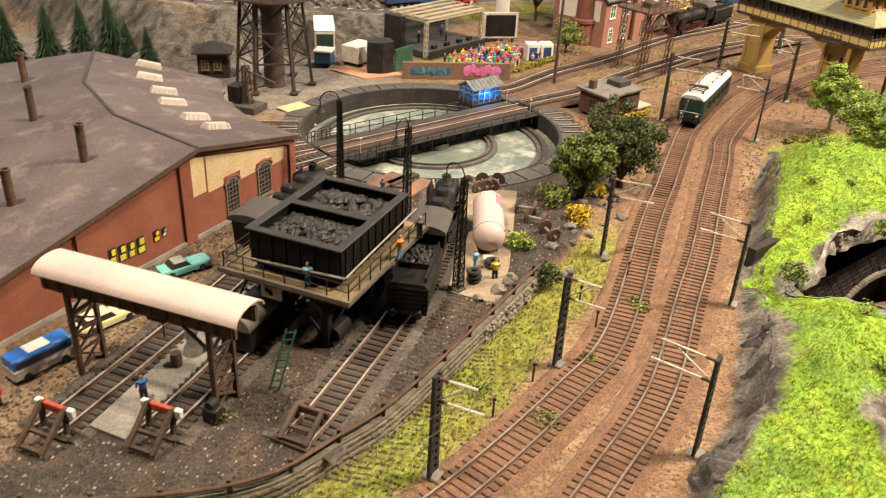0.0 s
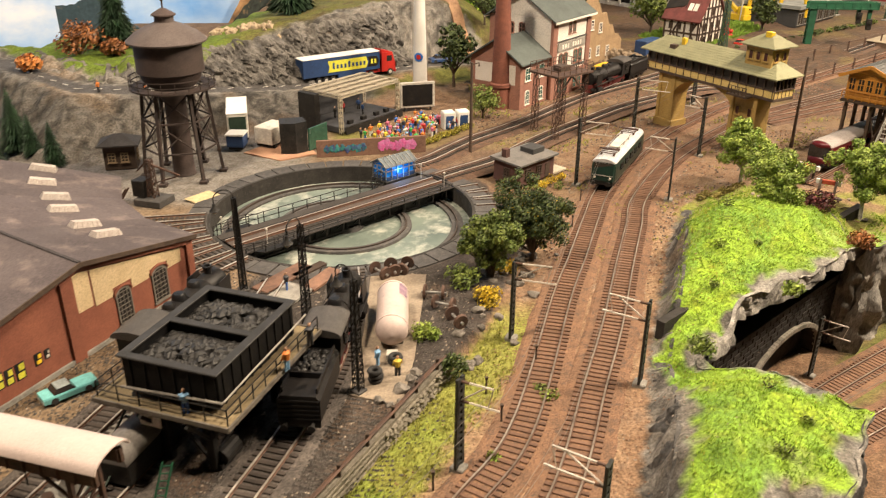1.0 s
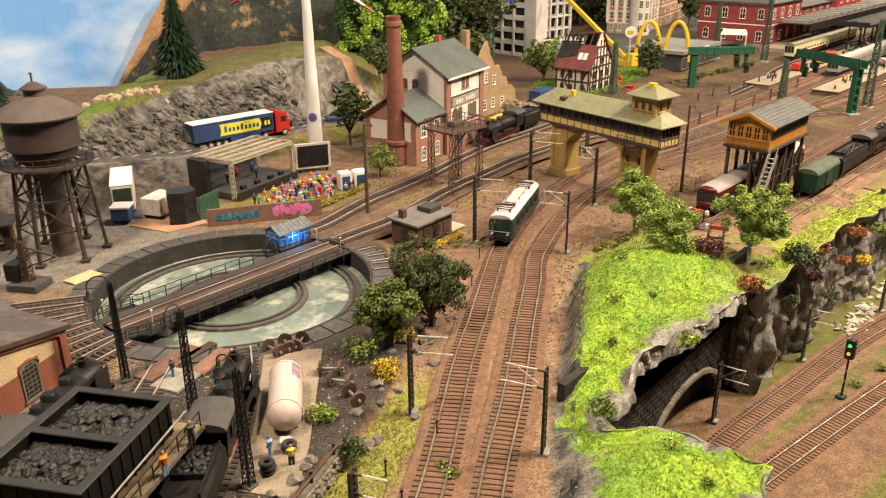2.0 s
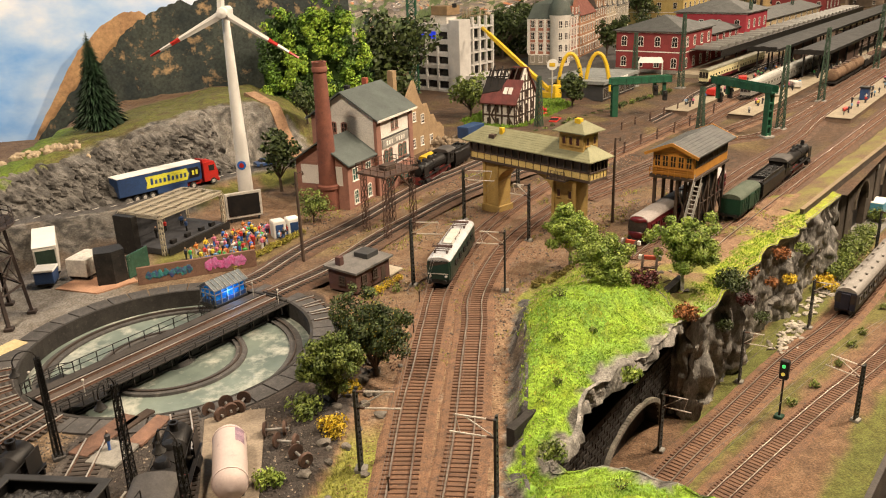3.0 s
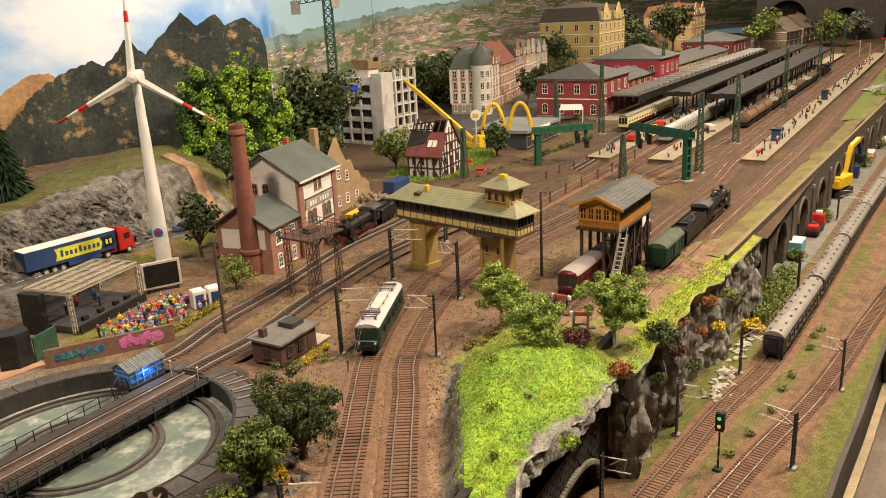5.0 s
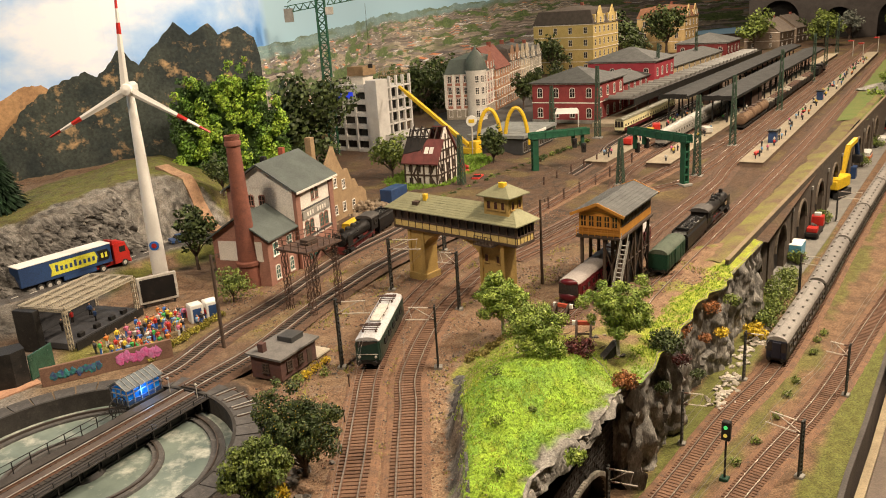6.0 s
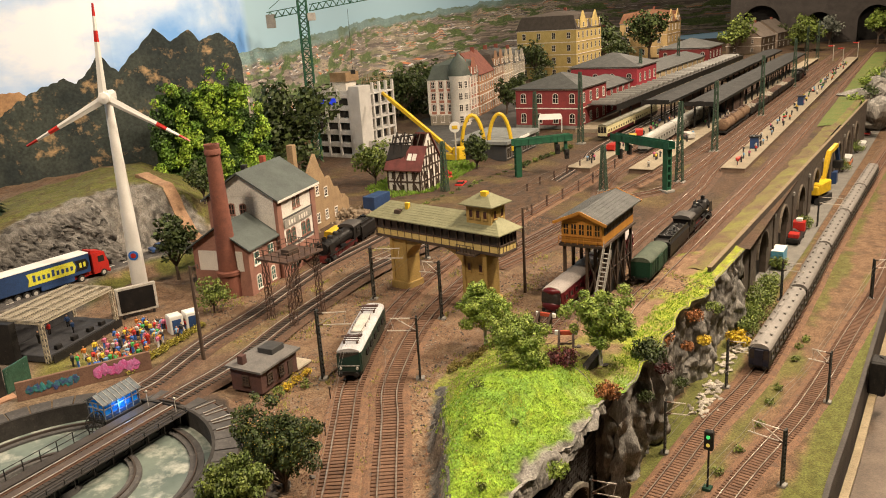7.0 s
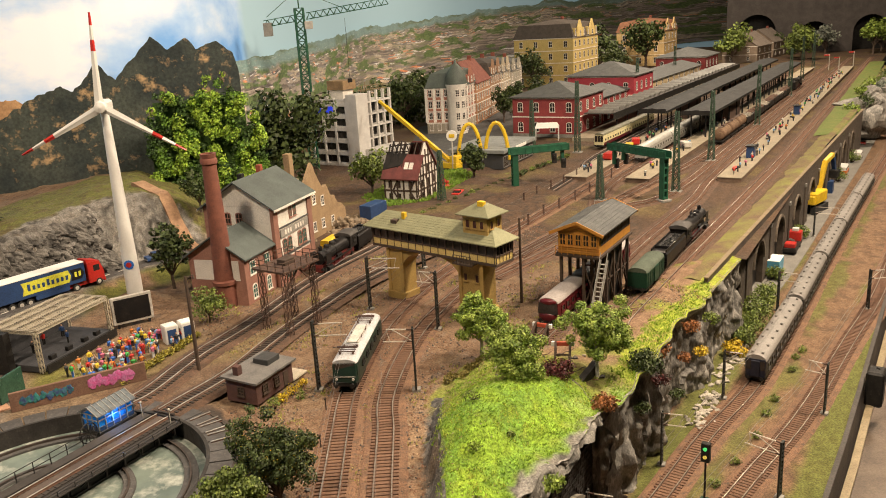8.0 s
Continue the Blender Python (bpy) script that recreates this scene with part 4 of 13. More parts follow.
def win(parent, x, y, z, rot, w, h, frame_mat=None, pane_mat=None, arched=False, bars=(2, 3), name="window"):
    """A window on a wall: a frame with glazing bars and a pane behind it. Local x runs along the wall, -y points out of it."""
    frame_mat, pane_mat = frame_mat or white_paint, pane_mat or window_dark
    key = (w, h, arched, bars, frame_mat.name, pane_mat.name)
    if key not in WIN:
        t = min(0.14 * w, 0.14)
        if arched:
            top = [(w / 2 * math.cos(radians(a)), h - w * 0.28 + w * 0.28 * math.sin(radians(a))) for a in range(0, 181, 30)]
        else:
            top = [(w / 2, h), (-w / 2, h)]
        outer = [(-w / 2, 0), (w / 2, 0)] + top
        cx, cz = 0, h / 2
        inner = [(px - math.copysign(t, px) if abs(px) > 1e-6 else 0, pz + (t if pz < cz else -t)) for px, pz in outer]
        n, g = len(outer), Geo()
        for yy in (-0.10, 0.02):
            g.v += [(px, yy, pz) for px, pz in outer] + [(px, yy, pz) for px, pz in inner]
        for i in range(n):
            j = (i + 1) % n
            g.f += [(i, j, n + j, n + i), (n + i, n + j, 3 * n + j, 3 * n + i), (i, 2 * n + i, 2 * n + j, j)]
        bw = min(0.05, w * 0.05) if bars[0] * bars[1] <= 12 else 0.026
        loose = bars[0] * bars[1] > 12
        fr, g, sticks = g, Geo(), []
        for k in range(1, bars[0]):
            px = -w / 2 + w * k / bars[0]
            g.box(px - bw, -0.075, t, px + bw, -0.03, h - t)
            if loose:
                sticks.append(mesh_of("glazing_bar", g, frame_mat))
                g = Geo()
        for k in range(1, bars[1]):
            pz = h * k / bars[1]
            g.box(-w / 2 + t, -0.07, pz - bw, w / 2 - t, -0.03, pz + bw)
            if loose:
                sticks.append(mesh_of("glazing_bar", g, frame_mat))
                g = Geo()
        fr.add(g.v, g.f)
        g = fr
        g.box(-w / 2 - t * 0.6, -0.2, -t * 0.7, w / 2 + t * 0.6, 0.0, 0.02)
        pane = Geo()
        pane.v = [(px * 0.98, -0.035, pz * 0.98 + 0.01) for px, pz in outer] + [(px * 0.98, 0.0, pz * 0.98 + 0.01) for px, pz in outer]
        pane.f = [tuple(range(n)), tuple(range(n, 2 * n))[::-1]] + [(i, n + i, n + (i + 1) % n, (i + 1) % n) for i in range(n)]
        WIN[key] = (mesh_of("window", g, frame_mat), mesh_of("pane", pane, pane_mat), sticks)
    a, b, sticks = WIN[key]
    ob = new(name, a)
    ob.parent = parent
    ob.matrix_basis = at(x, y, z, rot)
    p = new("pane", b)
    p.parent = ob
    for stick in sticks:
        new("glazing_bar", stick).parent = ob
    return ob


def gable_roof(w, d, z, rise, over=0.5, thick=0.22, along_x=True):
    """Two slabs over a w by d plan, ridge along x (or y)."""
    g = Geo()
    L, S = (w / 2 + over, d / 2 + over) if along_x else (d / 2 + over, w / 2 + over)
    drop = rise * over / (S - over) if S > over else 0
    for s in (-1, 1):
        a = [(-L, 0, z + rise), (L, 0, z + rise), (L, s * S, z - drop), (-L, s * S, z - drop)]
        b = [(x, y, q + thick) for x, y, q in a]
        pts = a + b
        if not along_x:
            pts = [(-y, x, q) for x, y, q in pts]
        g.add(pts, [(0, 1, 2, 3), (7, 6, 5, 4), (0, 4, 5, 1), (1, 5, 6, 2), (2, 6, 7, 3), (3, 7, 4, 0)])
    return g


def gable_end(w, z, rise, x, thick=0.3, along_x=True, d=None):
    """The triangle of wall under a gable roof at x (ridge along x), half width d/2."""
    pts = [(x, -d / 2, z), (x, d / 2, z), (x, 0, z + rise)]
    vec = (thick, 0, 0)
    if not along_x:
        pts, vec = [(-b, a, c) for a, b, c in pts], (0, thick, 0)
    return Geo().slab(pts, vec)


def hip_roof(w, d, z, rise, over=0.5, ridge=None, thick=0.2):
    ridge = max(w - d, 0.2) if ridge is None else ridge
    X, Y = w / 2 + over, d / 2 + over
    v = [(-X, -Y, z), (X, -Y, z), (X, Y, z), (-X, Y, z), (-X, -Y, z + thick), (X, -Y, z + thick), (X, Y, z + thick), (-X, Y, z + thick), (-ridge / 2, 0, z + rise), (ridge / 2, 0, z + rise)]
    return Geo().add(v, [(3, 2, 1, 0), (0, 1, 5, 4), (1, 2, 6, 5), (2, 3, 7, 6), (3, 0, 4, 7), (4, 5, 9, 8), (6, 7, 8, 9), (5, 6, 9), (7, 4, 8)])


def facade(parent, w, d, z0, rows, cols, side_cols, ww, wh, storey, first=1.0, frame_mat=None, pane_mat=None, arched=False, back=False, bars=(2, 2)):
    """Rows of windows on the front (-y) and both ends of a w by d block."""
    for r in range(rows):
        z = z0 + first + r * storey
        for c in range(cols):
            x = -w / 2 + w * (c + 0.5) / cols
            win(parent, x, -d / 2 - 0.01, z, 0, ww, wh, frame_mat, pane_mat, arched, bars)
            if back:
                win(parent, -x, d / 2 + 0.01, z, 180, ww, wh, frame_mat, pane_mat, arched, bars)
        for c in range(side_cols):
            y = -d / 2 + d * (c + 0.5) / side_cols
            win(parent, w / 2 + 0.01, y, z, 90, ww, wh, frame_mat, pane_mat, arched, bars)
            win(parent, -w / 2 - 0.01, -y, z, -90, ww, wh, frame_mat, pane_mat, arched, bars)


def railing(parent, pts, h=1.0, gap=1.2, r=0.045, material=None, rails=2, name="railing"):
    """Posts and rails along a line."""
    g = Geo()
    for a, b in zip(pts, pts[1:]):
        a, b = Vector(a), Vector(b)
        n = max(1, round((b - a).length / gap))
        for k in range(n + 1):
            p = a.lerp(b, k / n)
            g.cyl(p, p + Vector((0, 0, h)), r, r, 5)
        for q in range(rails):
            e = Vector((0, 0, h * (q + 1) / rails))
            g.cyl(a + e, b + e, r * 0.8, r * 0.8, 5)
    return part(name, g, material or black_iron, parent)


def lattice_tower(g, base, top, w0, w1, steps=5, r=0.09):
    """Four corner legs with cross bracing between two square sections."""
    base, top = Vector(base), Vector(top)
    c = [(-1, -1), (1, -1), (1, 1), (-1, 1)]
    lv = []
    for k in range(steps + 1):
        t = k / steps
        o, w = base.lerp(top, t), lerp(w0, w1, t) / 2
        lv.append([o + Vector((a * w, b * w, 0)) for a, b in c])
    for i in range(4):
        g.bar(lv[0][i], lv[-1][i], r * 2)
    for k in range(steps):
        for i in range(4):
            j = (i + 1) % 4
            g.bar(lv[k][i], lv[k + 1][j], r * 1.1)
            g.bar(lv[k][j], lv[k + 1][i], r * 1.1)
            g.bar(lv[k + 1][i], lv[k + 1][j], r * 1.1)
    return g


wheel_mesh = mesh_of("wheel", Geo().cyl((0, -0.14, 0), (0, 0.14, 0), 0.55, 0.55, 16), black_iron)
wheel_small = mesh_of("wheel", Geo().cyl((0, -0.12, 0), (0, 0.12, 0), 0.42, 0.42, 14), black_iron)
wheel_red = mesh_of("wheel", Geo().cyl((0, -0.13, 0), (0, 0.13, 0), 0.75, 0.75, 18), mat("wheel_red", (0.16, 0.02, 0.018), (0.08, 0.015, 0.014), 1.0, 0.1, 0.6))


def wheels(parent, xs, mesh, r, gauge=1.62):
    for x in xs:
        for s in (-1, 1):
            piece("wheel", mesh, parent, Matrix.Translation((x, s * gauge / 2, r)))


def buffers(parent, x, s, z=1.15):
    g = Geo().box(min(x, x - 0.2 * s), -1.45, z - 0.35, max(x, x - 0.2 * s), 1.45, z + 0.2, 0.04)
    part("buffer_beam", g, black_iron, parent)
    for y in (-0.95, 0.95):
        part("buffer", Geo().cyl((x, y, z), (x + 0.55 * s, y, z), 0.14, 0.14, 8).cyl((x + 0.55 * s, y, z), (x + 0.65 * s, y, z), 0.28, 0.28, 10), black_iron, parent)


def roof_section(w, h0, rise, n=8):
    """A round-topped cross section: (y, z) from one eave to the other."""
    return [(w / 2 * math.cos(math.pi * k / n), h0 + rise * math.sin(math.pi * k / n)) for k in range(n + 1)]


def long_body(g, x0, x1, sec, taper=0.0):
    """Carry a closed (y, z) section along x; taper draws the ends in."""
    n = len(sec)
    xs = [x0, x0 + 0.5, x1 - 0.5, x1] if taper else [x0, x1]
    for i, x in enumerate(xs):
        k = 1 - taper if taper and i in (0, 3) else 1
        g.v += [(x, y * k, z) for y, z in sec]
    base = len(g.v) - n * len(xs)
    for i in range(len(xs) - 1):
        for k in range(n):
            j = (k + 1) % n
            g.f.append((base + i * n + k, base + i * n + j, base + (i + 1) * n + j, base + (i + 1) * n + k))
    g.f += [tuple(range(base, base + n))[::-1], tuple(range(len(g.v) - n, len(g.v)))]
    return g


FIG = {}


def figurine(x, y, z, top, legs, rot=0, label="", group="", lean=0, scale=1.0):
    """A tiny painted figure: one plain mesh with a base colour for the jacket and one for the trousers."""
    key = (top.name, legs.name)
    if key not in FIG:
        g = Geo()
        g.cyl((-0.14, 0, 0), (-0.11, 0, 0.85), 0.11, 0.13, 6).cyl((0.14, 0, 0), (0.11, 0, 0.85), 0.11, 0.13, 6)
        n1 = len(g.f)
        g.lathe([(0.0, 0.8), (0.2, 0.82), (0.24, 1.1), (0.27, 1.35), (0.14, 1.48), (0.0, 1.5)], 8)
        g.cyl((-0.27, 0, 1.38), (-0.33, 0.16, 0.9), 0.08, 0.07, 5).cyl((0.27, 0, 1.38), (0.34, 0.2, 1.0), 0.08, 0.07, 5)
        n2 = len(g.f)
        g.blob((0, 0.02, 1.66), (0.13, 0.14, 0.17), 0, 0.0, 1)
        me = mesh_of("figurine", g, [legs, top, skin_mat], True)
        me.polygons.foreach_set("material_index", [0] * n1 + [1] * (n2 - n1) + [2] * (len(g.f) - n2))
        FIG[key] = me
    ob = new("figurine", FIG[key])
    ob.matrix_basis = pose(x * CM, y * CM, z * CM, lean, 0, rot) @ Matrix.Scale(scale, 4)
    return tagged(ob, label or "tiny painted model figure standing on its feet", "figurine", group)


skin_mat = mat("figure_paint_pale", (0.42, 0.25, 0.16), (0.38, 0.22, 0.14), 1, 0.1, 0.6, bump=0)


def leaf_cloud(g, centres, n, size, rng, flat=0.6):
    """Small leaf quads about clump centres (x, y, z, r): more at the shell of a clump than in its core."""
    tot = sum(c[3] ** 2 for c in centres)
    for cx, cy, cz, r in centres:
        for _ in range(int(n * r * r / tot)):
            d = Vector((rng.gauss(0, 1), rng.gauss(0, 1), rng.gauss(0, 1)))
            d.normalize()
            p = Vector((cx, cy, cz)) + d * r * (rng.random() ** 0.35) * Vector((1, 1, 0.85)).length / 1.65
            nrm = (d + Vector((rng.gauss(0, 0.6), rng.gauss(0, 0.6), rng.gauss(0.3, 0.6)))).normalized()
            a = nrm.orthogonal().normalized()
            b = nrm.cross(a)
            s = size * rng.uniform(0.6, 1.3)
            w = rng.uniform(0.5, 0.9) * s
            k = len(g.v)
            g.v += [tuple(p - a * s), tuple(p - b * w + nrm * 0.2 * s), tuple(p + a * s), tuple(p + b * w)]
            g.f.append((k, k + 1, k + 2, k + 3))
    return g


def leaf_mat(name, c, c2):
    return mat(name, c, c2, 1.2, 0.3, 0.6, bump=0, rnd=0.1, island=0.5)


leaf_light = leaf_mat("leaf_light", (0.29, 0.365, 0.055), (0.12, 0.195, 0.028))
leaf_mid = leaf_mat("leaf_mid", (0.19, 0.235, 0.042), (0.075, 0.115, 0.022))
leaf_dark = leaf_mat("leaf_dark", (0.072, 0.098, 0.022), (0.028, 0.046, 0.013))
leaf_yellow = leaf_mat("leaf_yellow", (0.62, 0.43, 0.02), (0.42, 0.30, 0.02))
leaf_rust = leaf_mat("leaf_rust", (0.30, 0.11, 0.03), (0.17, 0.07, 0.025))
leaf_wine = leaf_mat("leaf_wine", (0.10, 0.018, 0.016), (0.05, 0.012, 0.012))
needle = leaf_mat("needle", (0.026, 0.058, 0.024), (0.014, 0.032, 0.016))
bark = mat("bark", (0.10, 0.07, 0.05), (0.06, 0.045, 0.035), 0.8, 0.1, 0.9, bump=0.5)
birch_bark = mat("birch_bark", (0.55, 0.52, 0.46), (0.30, 0.28, 0.25), 0.6, 0.1, 0.8, bump=0.3, dirt=(0.06, 0.05, 0.05), amount=0.3)


def tree(x, y, z, h, r, leaf, seed, label, trunk=None, n=2600, size=0.24, low=0.3, squat=1.0, fruit=None):
    """A broadleaf tree: tapered trunk, forking limbs and an uneven crown of separate leaf clumps."""
    rng = random.Random(seed)
    root = thing("tree", x, y, z, rng.uniform(0, 360), label, "tree", "trees")
    g, tips = Geo(), []
    g.cyl((0, 0, -0.2), (0.01 * h, 0, h * low * 1.15), 0.03 * h, 0.022 * h, 8)
    fork = Vector((0.01 * h, 0, h * low * 1.1))
    mid_z, half = h * (low + 1) * 0.52, h * (1 - low) * 0.48 * squat
    lobes = [(rng.uniform(-0.45, 0.45) * r, rng.uniform(-0.45, 0.45) * r, mid_z + rng.uniform(-0.45, 0.5) * half, rng.uniform(0.5, 0.72)) for _ in range(6)]
    for k in range(54):
        lx, ly, lz, q = lobes[k % 6]
        a, u = k * 2.4 + rng.uniform(-0.3, 0.3), rng.uniform(-0.75, 1.0)
        c = math.sqrt(1 - u * u) if u < 1 else 0.0
        e = rng.uniform(0.72, 1.0) * q
        tip = Vector((lx + math.cos(a) * c * r * e, ly + math.sin(a) * c * r * e, min(lz + u * half * e, h * 0.98)))
        tips.append((*tip, r * rng.uniform(0.15, 0.27)))
        if k % 3 == 0:
            bend = fork.lerp(tip, 0.5) + Vector((0, 0, 0.05 * h))
            g.cyl(fork, bend, 0.014 * h, 0.009 * h, 5).cyl(bend, tip, 0.009 * h, 0.003 * h, 4)
    for lx, ly, lz, q in lobes:
        tips.append((lx, ly, lz, r * q * 0.62))
    part("trunk", g, trunk or bark, root)
    part("crown", leaf_cloud(Geo(), tips, n, size, rng), leaf, root)
    if fruit:
        part("blossom", leaf_cloud(Geo(), tips, n // 14, size * 0.5, rng), fruit, root)
    return root


def conifer(x, y, z, h, r, seed, label="dark green model fir tree with drooping tiers"):
    rng = random.Random(seed)
    root = thing("fir_tree", x, y, z, 0, label, "tree", "fir trees")
    part("trunk", Geo().cyl((0, 0, -0.3), (0, 0, h * 0.95), 0.02 * h, 0.004 * h, 6), bark, root)
    g = Geo()
    tiers = int(h * 3.6)
    for t in range(tiers):
        f = t / (tiers - 1)
        zz, rr = h * (0.08 + 0.9 * f), r * (1 - f) ** 0.85 * rng.uniform(0.85, 1.1) + 0.06
        m = int(14 + 30 * (1 - f))
        for k in range(m):
            a = 6.2832 * (k + rng.random()) / m
            q = rr * rng.uniform(0.75, 1.1)
            tip = Vector((math.cos(a) * q, math.sin(a) * q, zz - 0.28 * q))
            s = Vector((-math.sin(a), math.cos(a), 0)) * (0.07 + 0.07 * q)
            base = Vector((0, 0, zz + 0.12 * q))
            n = len(g.v)
            mid = base.lerp(tip, 0.55) + Vector((0, 0, 0.08 * q))
            g.v += [tuple(base), tuple(mid - s), tuple(tip), tuple(mid + s)]
            g.f.append((n, n + 1, n + 2, n + 3))
    part("needles", g, needle, root)
    return root


def bush(x, y, z, r, leaf, seed, label, n=500, size=0.16, squat=0.75):
    rng = random.Random(seed)
    root = thing("bush", x, y, z, 0, label, "bush", "bushes")
    st_ = Geo()
    cs = []
    for k in range(7):
        a = k * 0.9 + rng.random()
        p = Vector((math.cos(a) * r * 0.55, math.sin(a) * r * 0.55, r * squat * rng.uniform(0.45, 0.9)))
        st_.cyl((0, 0, -0.1), p, 0.05 * r, 0.02 * r, 4)
        cs.append((*p, r * rng.uniform(0.35, 0.55)))
    cs.append((0, 0, r * squat, r * 0.5))
    part("woody_base", st_, bark, root)
    part("leaves", leaf_cloud(Geo(), cs, n, size, rng), leaf, root)
    return root


def gz(x, y):
    return float(height(np.array([float(x)]), np.array([float(y)]))[0])

# ---- the turntable ----
def build_turntable():
    cx, cy = TT
    pit = thing("turntable_pit", cx, cy, 0, 0, "round turntable pit with pale green floor and dark slab rim", "turntable", kind="structure")
    floor_z = -1.1
    ring_iron = mat("ring_iron", (0.07, 0.052, 0.042), (0.045, 0.035, 0.03), 1.0, 0.1, 0.7, bump=0.2)
    part("pit_floor", Geo().lathe([(0.0, floor_z), (TT_R + 0.3, floor_z)], 72), pit_floor, pit, "pale green streaked pit floor")
    part("pit_wall", Geo().lathe([(TT_R + 0.3, floor_z), (TT_R, floor_z), (TT_R, 0.98), (TT_R + 0.35, 0.98), (TT_R + 0.35, floor_z)], 72), mat("pit_brick", (0.04, 0.036, 0.032), (0.026, 0.023, 0.021), 1.5, 0.15, 0.85, bump=0.4, dirt=(0.075, 0.065, 0.055), amount=0.2), pit)
    part("ring_kerb", Geo().lathe([(12.6, floor_z), (12.6, floor_z + 0.25), (14.0, floor_z + 0.25), (14.0, floor_z)], 72), dark_concrete, pit)
    part("ring_rail", Geo().lathe([(13.2, floor_z + 0.25), (13.2, floor_z + 0.5), (13.34, floor_z + 0.5), (13.34, floor_z + 0.25)], 72), ring_iron, pit, "rusty circular running rail")
    part("inner_kerb", Geo().lathe([(6.7, floor_z), (6.75, floor_z + 0.3), (7.9, floor_z + 0.3), (7.95, floor_z)], 60), dark_concrete, pit)
    part("inner_rail", Geo().lathe([(7.2, floor_z + 0.3), (7.2, floor_z + 0.45), (7.4, floor_z + 0.45), (7.4, floor_z + 0.3)], 60), ring_iron, pit)
    part("centre_base", Geo().lathe([(2.4, floor_z), (2.2, floor_z + 0.6), (0, floor_z + 0.6)], 24), dark_concrete, pit)
    n = 44
    a = math.pi / n - 0.006
    r0, r1 = TT_R + 0.36, TT_R + 2.7
    pts = [(r0 * math.cos(-a), r0 * math.sin(-a)), (r1 * math.cos(-a), r1 * math.sin(-a)), (r1, 0), (r1 * math.cos(a), r1 * math.sin(a)), (r0 * math.cos(a), r0 * math.sin(a)), (r0, 0)]
    slab_me = mesh_of("slab", Geo().poly(pts, 0.2, 0.97), dark_concrete)
    for k in range(n):
        piece("slab", slab_me, pit, Matrix.Translation((0, 0, random.uniform(-0.04, 0.02))) @ pose(0, 0, 0, 0, 0, 360 * k / n))
    br = thing("turntable_bridge", cx, cy, 0, 40, "dark steel turntable bridge with handrails across the pit", "turntable")
    L = TT_R - 0.35
    for s in (-1, 1):
        g = Geo().box(-L, s * 1.75 - 0.1, -0.68, L, s * 1.75 + 0.1, 0.78, 0.03)
        g.box(-L, s * 1.75 - 0.3, 0.70, L, s * 1.75 + 0.3, 0.82).box(-L, s * 1.75 - 0.28, -0.74, L, s * 1.75 + 0.28, -0.62)
        for k in range(14):
            x = -L + 1 + k * (2 * L - 2) / 13
            g.box(x - 0.05, s * 1.75 - 0.3, -0.64, x + 0.05, s * 1.75 + 0.3, 0.74)
        part("girder", g, black_iron, br)
        w = Geo().box(-L, s * 2.45 - 0.65, 0.80, L, s * 2.45 + 0.65, 0.92)
        part("walkway", w, mat("walkway_plank", (0.055, 0.047, 0.042), (0.038, 0.033, 0.03), 2, 0.15, 0.85, bump=0.3), br)
        for k in range(13):
            x = -L + 1.2 + k * (2 * L - 2.4) / 12
            part("bracket", Geo().bar((x, s * 1.85, -0.2), (x, s * 3.05, 0.78), 0.1).box(x - 0.06, s * 2.95, -0.1 if s < 0 else 0.5, x + 0.06, s * 3.1, 0.84), black_iron, br)
        railing(br, [(-L + 0.2, s * 3.0, 0.9), (L - 0.2 if s < 0 else 6.6, s * 3.0, 0.9)], 1.25 if s > 0 else 0.55, 1.9, 0.06)
    deck = Geo()
    me = mesh_of("plank", Geo().box(-0.28, -1.5, 0, 0.28, 1.5, 0.14, 0.02), mat("oily_plank", (0.05, 0.042, 0.037), (0.03, 0.026, 0.024), 1, 0.12, 0.7, bump=0.3))
    for k in range(46):
        piece("plank", me, br, Matrix.Translation((-L + 0.35 + k * (2 * L - 0.7) / 45, 0, 0.80)))
    for s in (-1, 1):
        part("rail", deck_rail(L, s * RAIL_GAUGE / 2), rail_side, br)
        part("rail_head", Geo().box(-L, s * RAIL_GAUGE / 2 - 0.05, 1.2, L, s * RAIL_GAUGE / 2 + 0.05, 1.25), rail_bright, br, "worn bright rail head")
    part("gangway", Geo().box(-L, -0.55, 0.93, L, 0.55, 0.99), mat("gangway_board", (0.10, 0.075, 0.06), (0.07, 0.052, 0.045), 2, 0.15, 0.8, bump=0.3), br, "brown boards between the rails")
    for s in (-1, 1):
        railing(br, [(-L - 0.2, s * 3.1, 0.9), (-L + 2.0, s * 3.9, 0.9), (-L + 4.2, s * 3.9, 0.9), (-L + 5.2, s * 3.0, 0.9)], 1.15, 1.1, 0.06)
        part("end_platform", Geo().poly([(-L + 0.2, s * 1.9), (-L + 5.0, s * 1.9), (-L + 4.4, s * 4.0), (-L + 1.8, s * 4.0)], 0.78, 0.90), black_iron, br)
    for x, y in ((-L + 1.0, 3.4), (L - 0.8, -2.2), (L - 0.8, 2.2), (-L + 3.0, -2.6)):
        part("lamp_post", Geo().cyl((x, y, 0.9), (x, y, 2.6), 0.05, 0.05, 6).blob((x, y, 2.72), 0.17, 1, 0, 1), dull_white, br, "pale signal lamp post")
    # drive wheel housing and the glazed cabin
    rim = [(7.6 + 1.1 * math.cos(k * math.pi / 8), 3.2, 1.9 + 1.1 * math.sin(k * math.pi / 8)) for k in range(17)]
    dw_ = part("drive_wheel", Geo().tube(rim, 0.07, 6), black_iron, br)
    for k in range(6):
        a0 = k * math.pi / 6
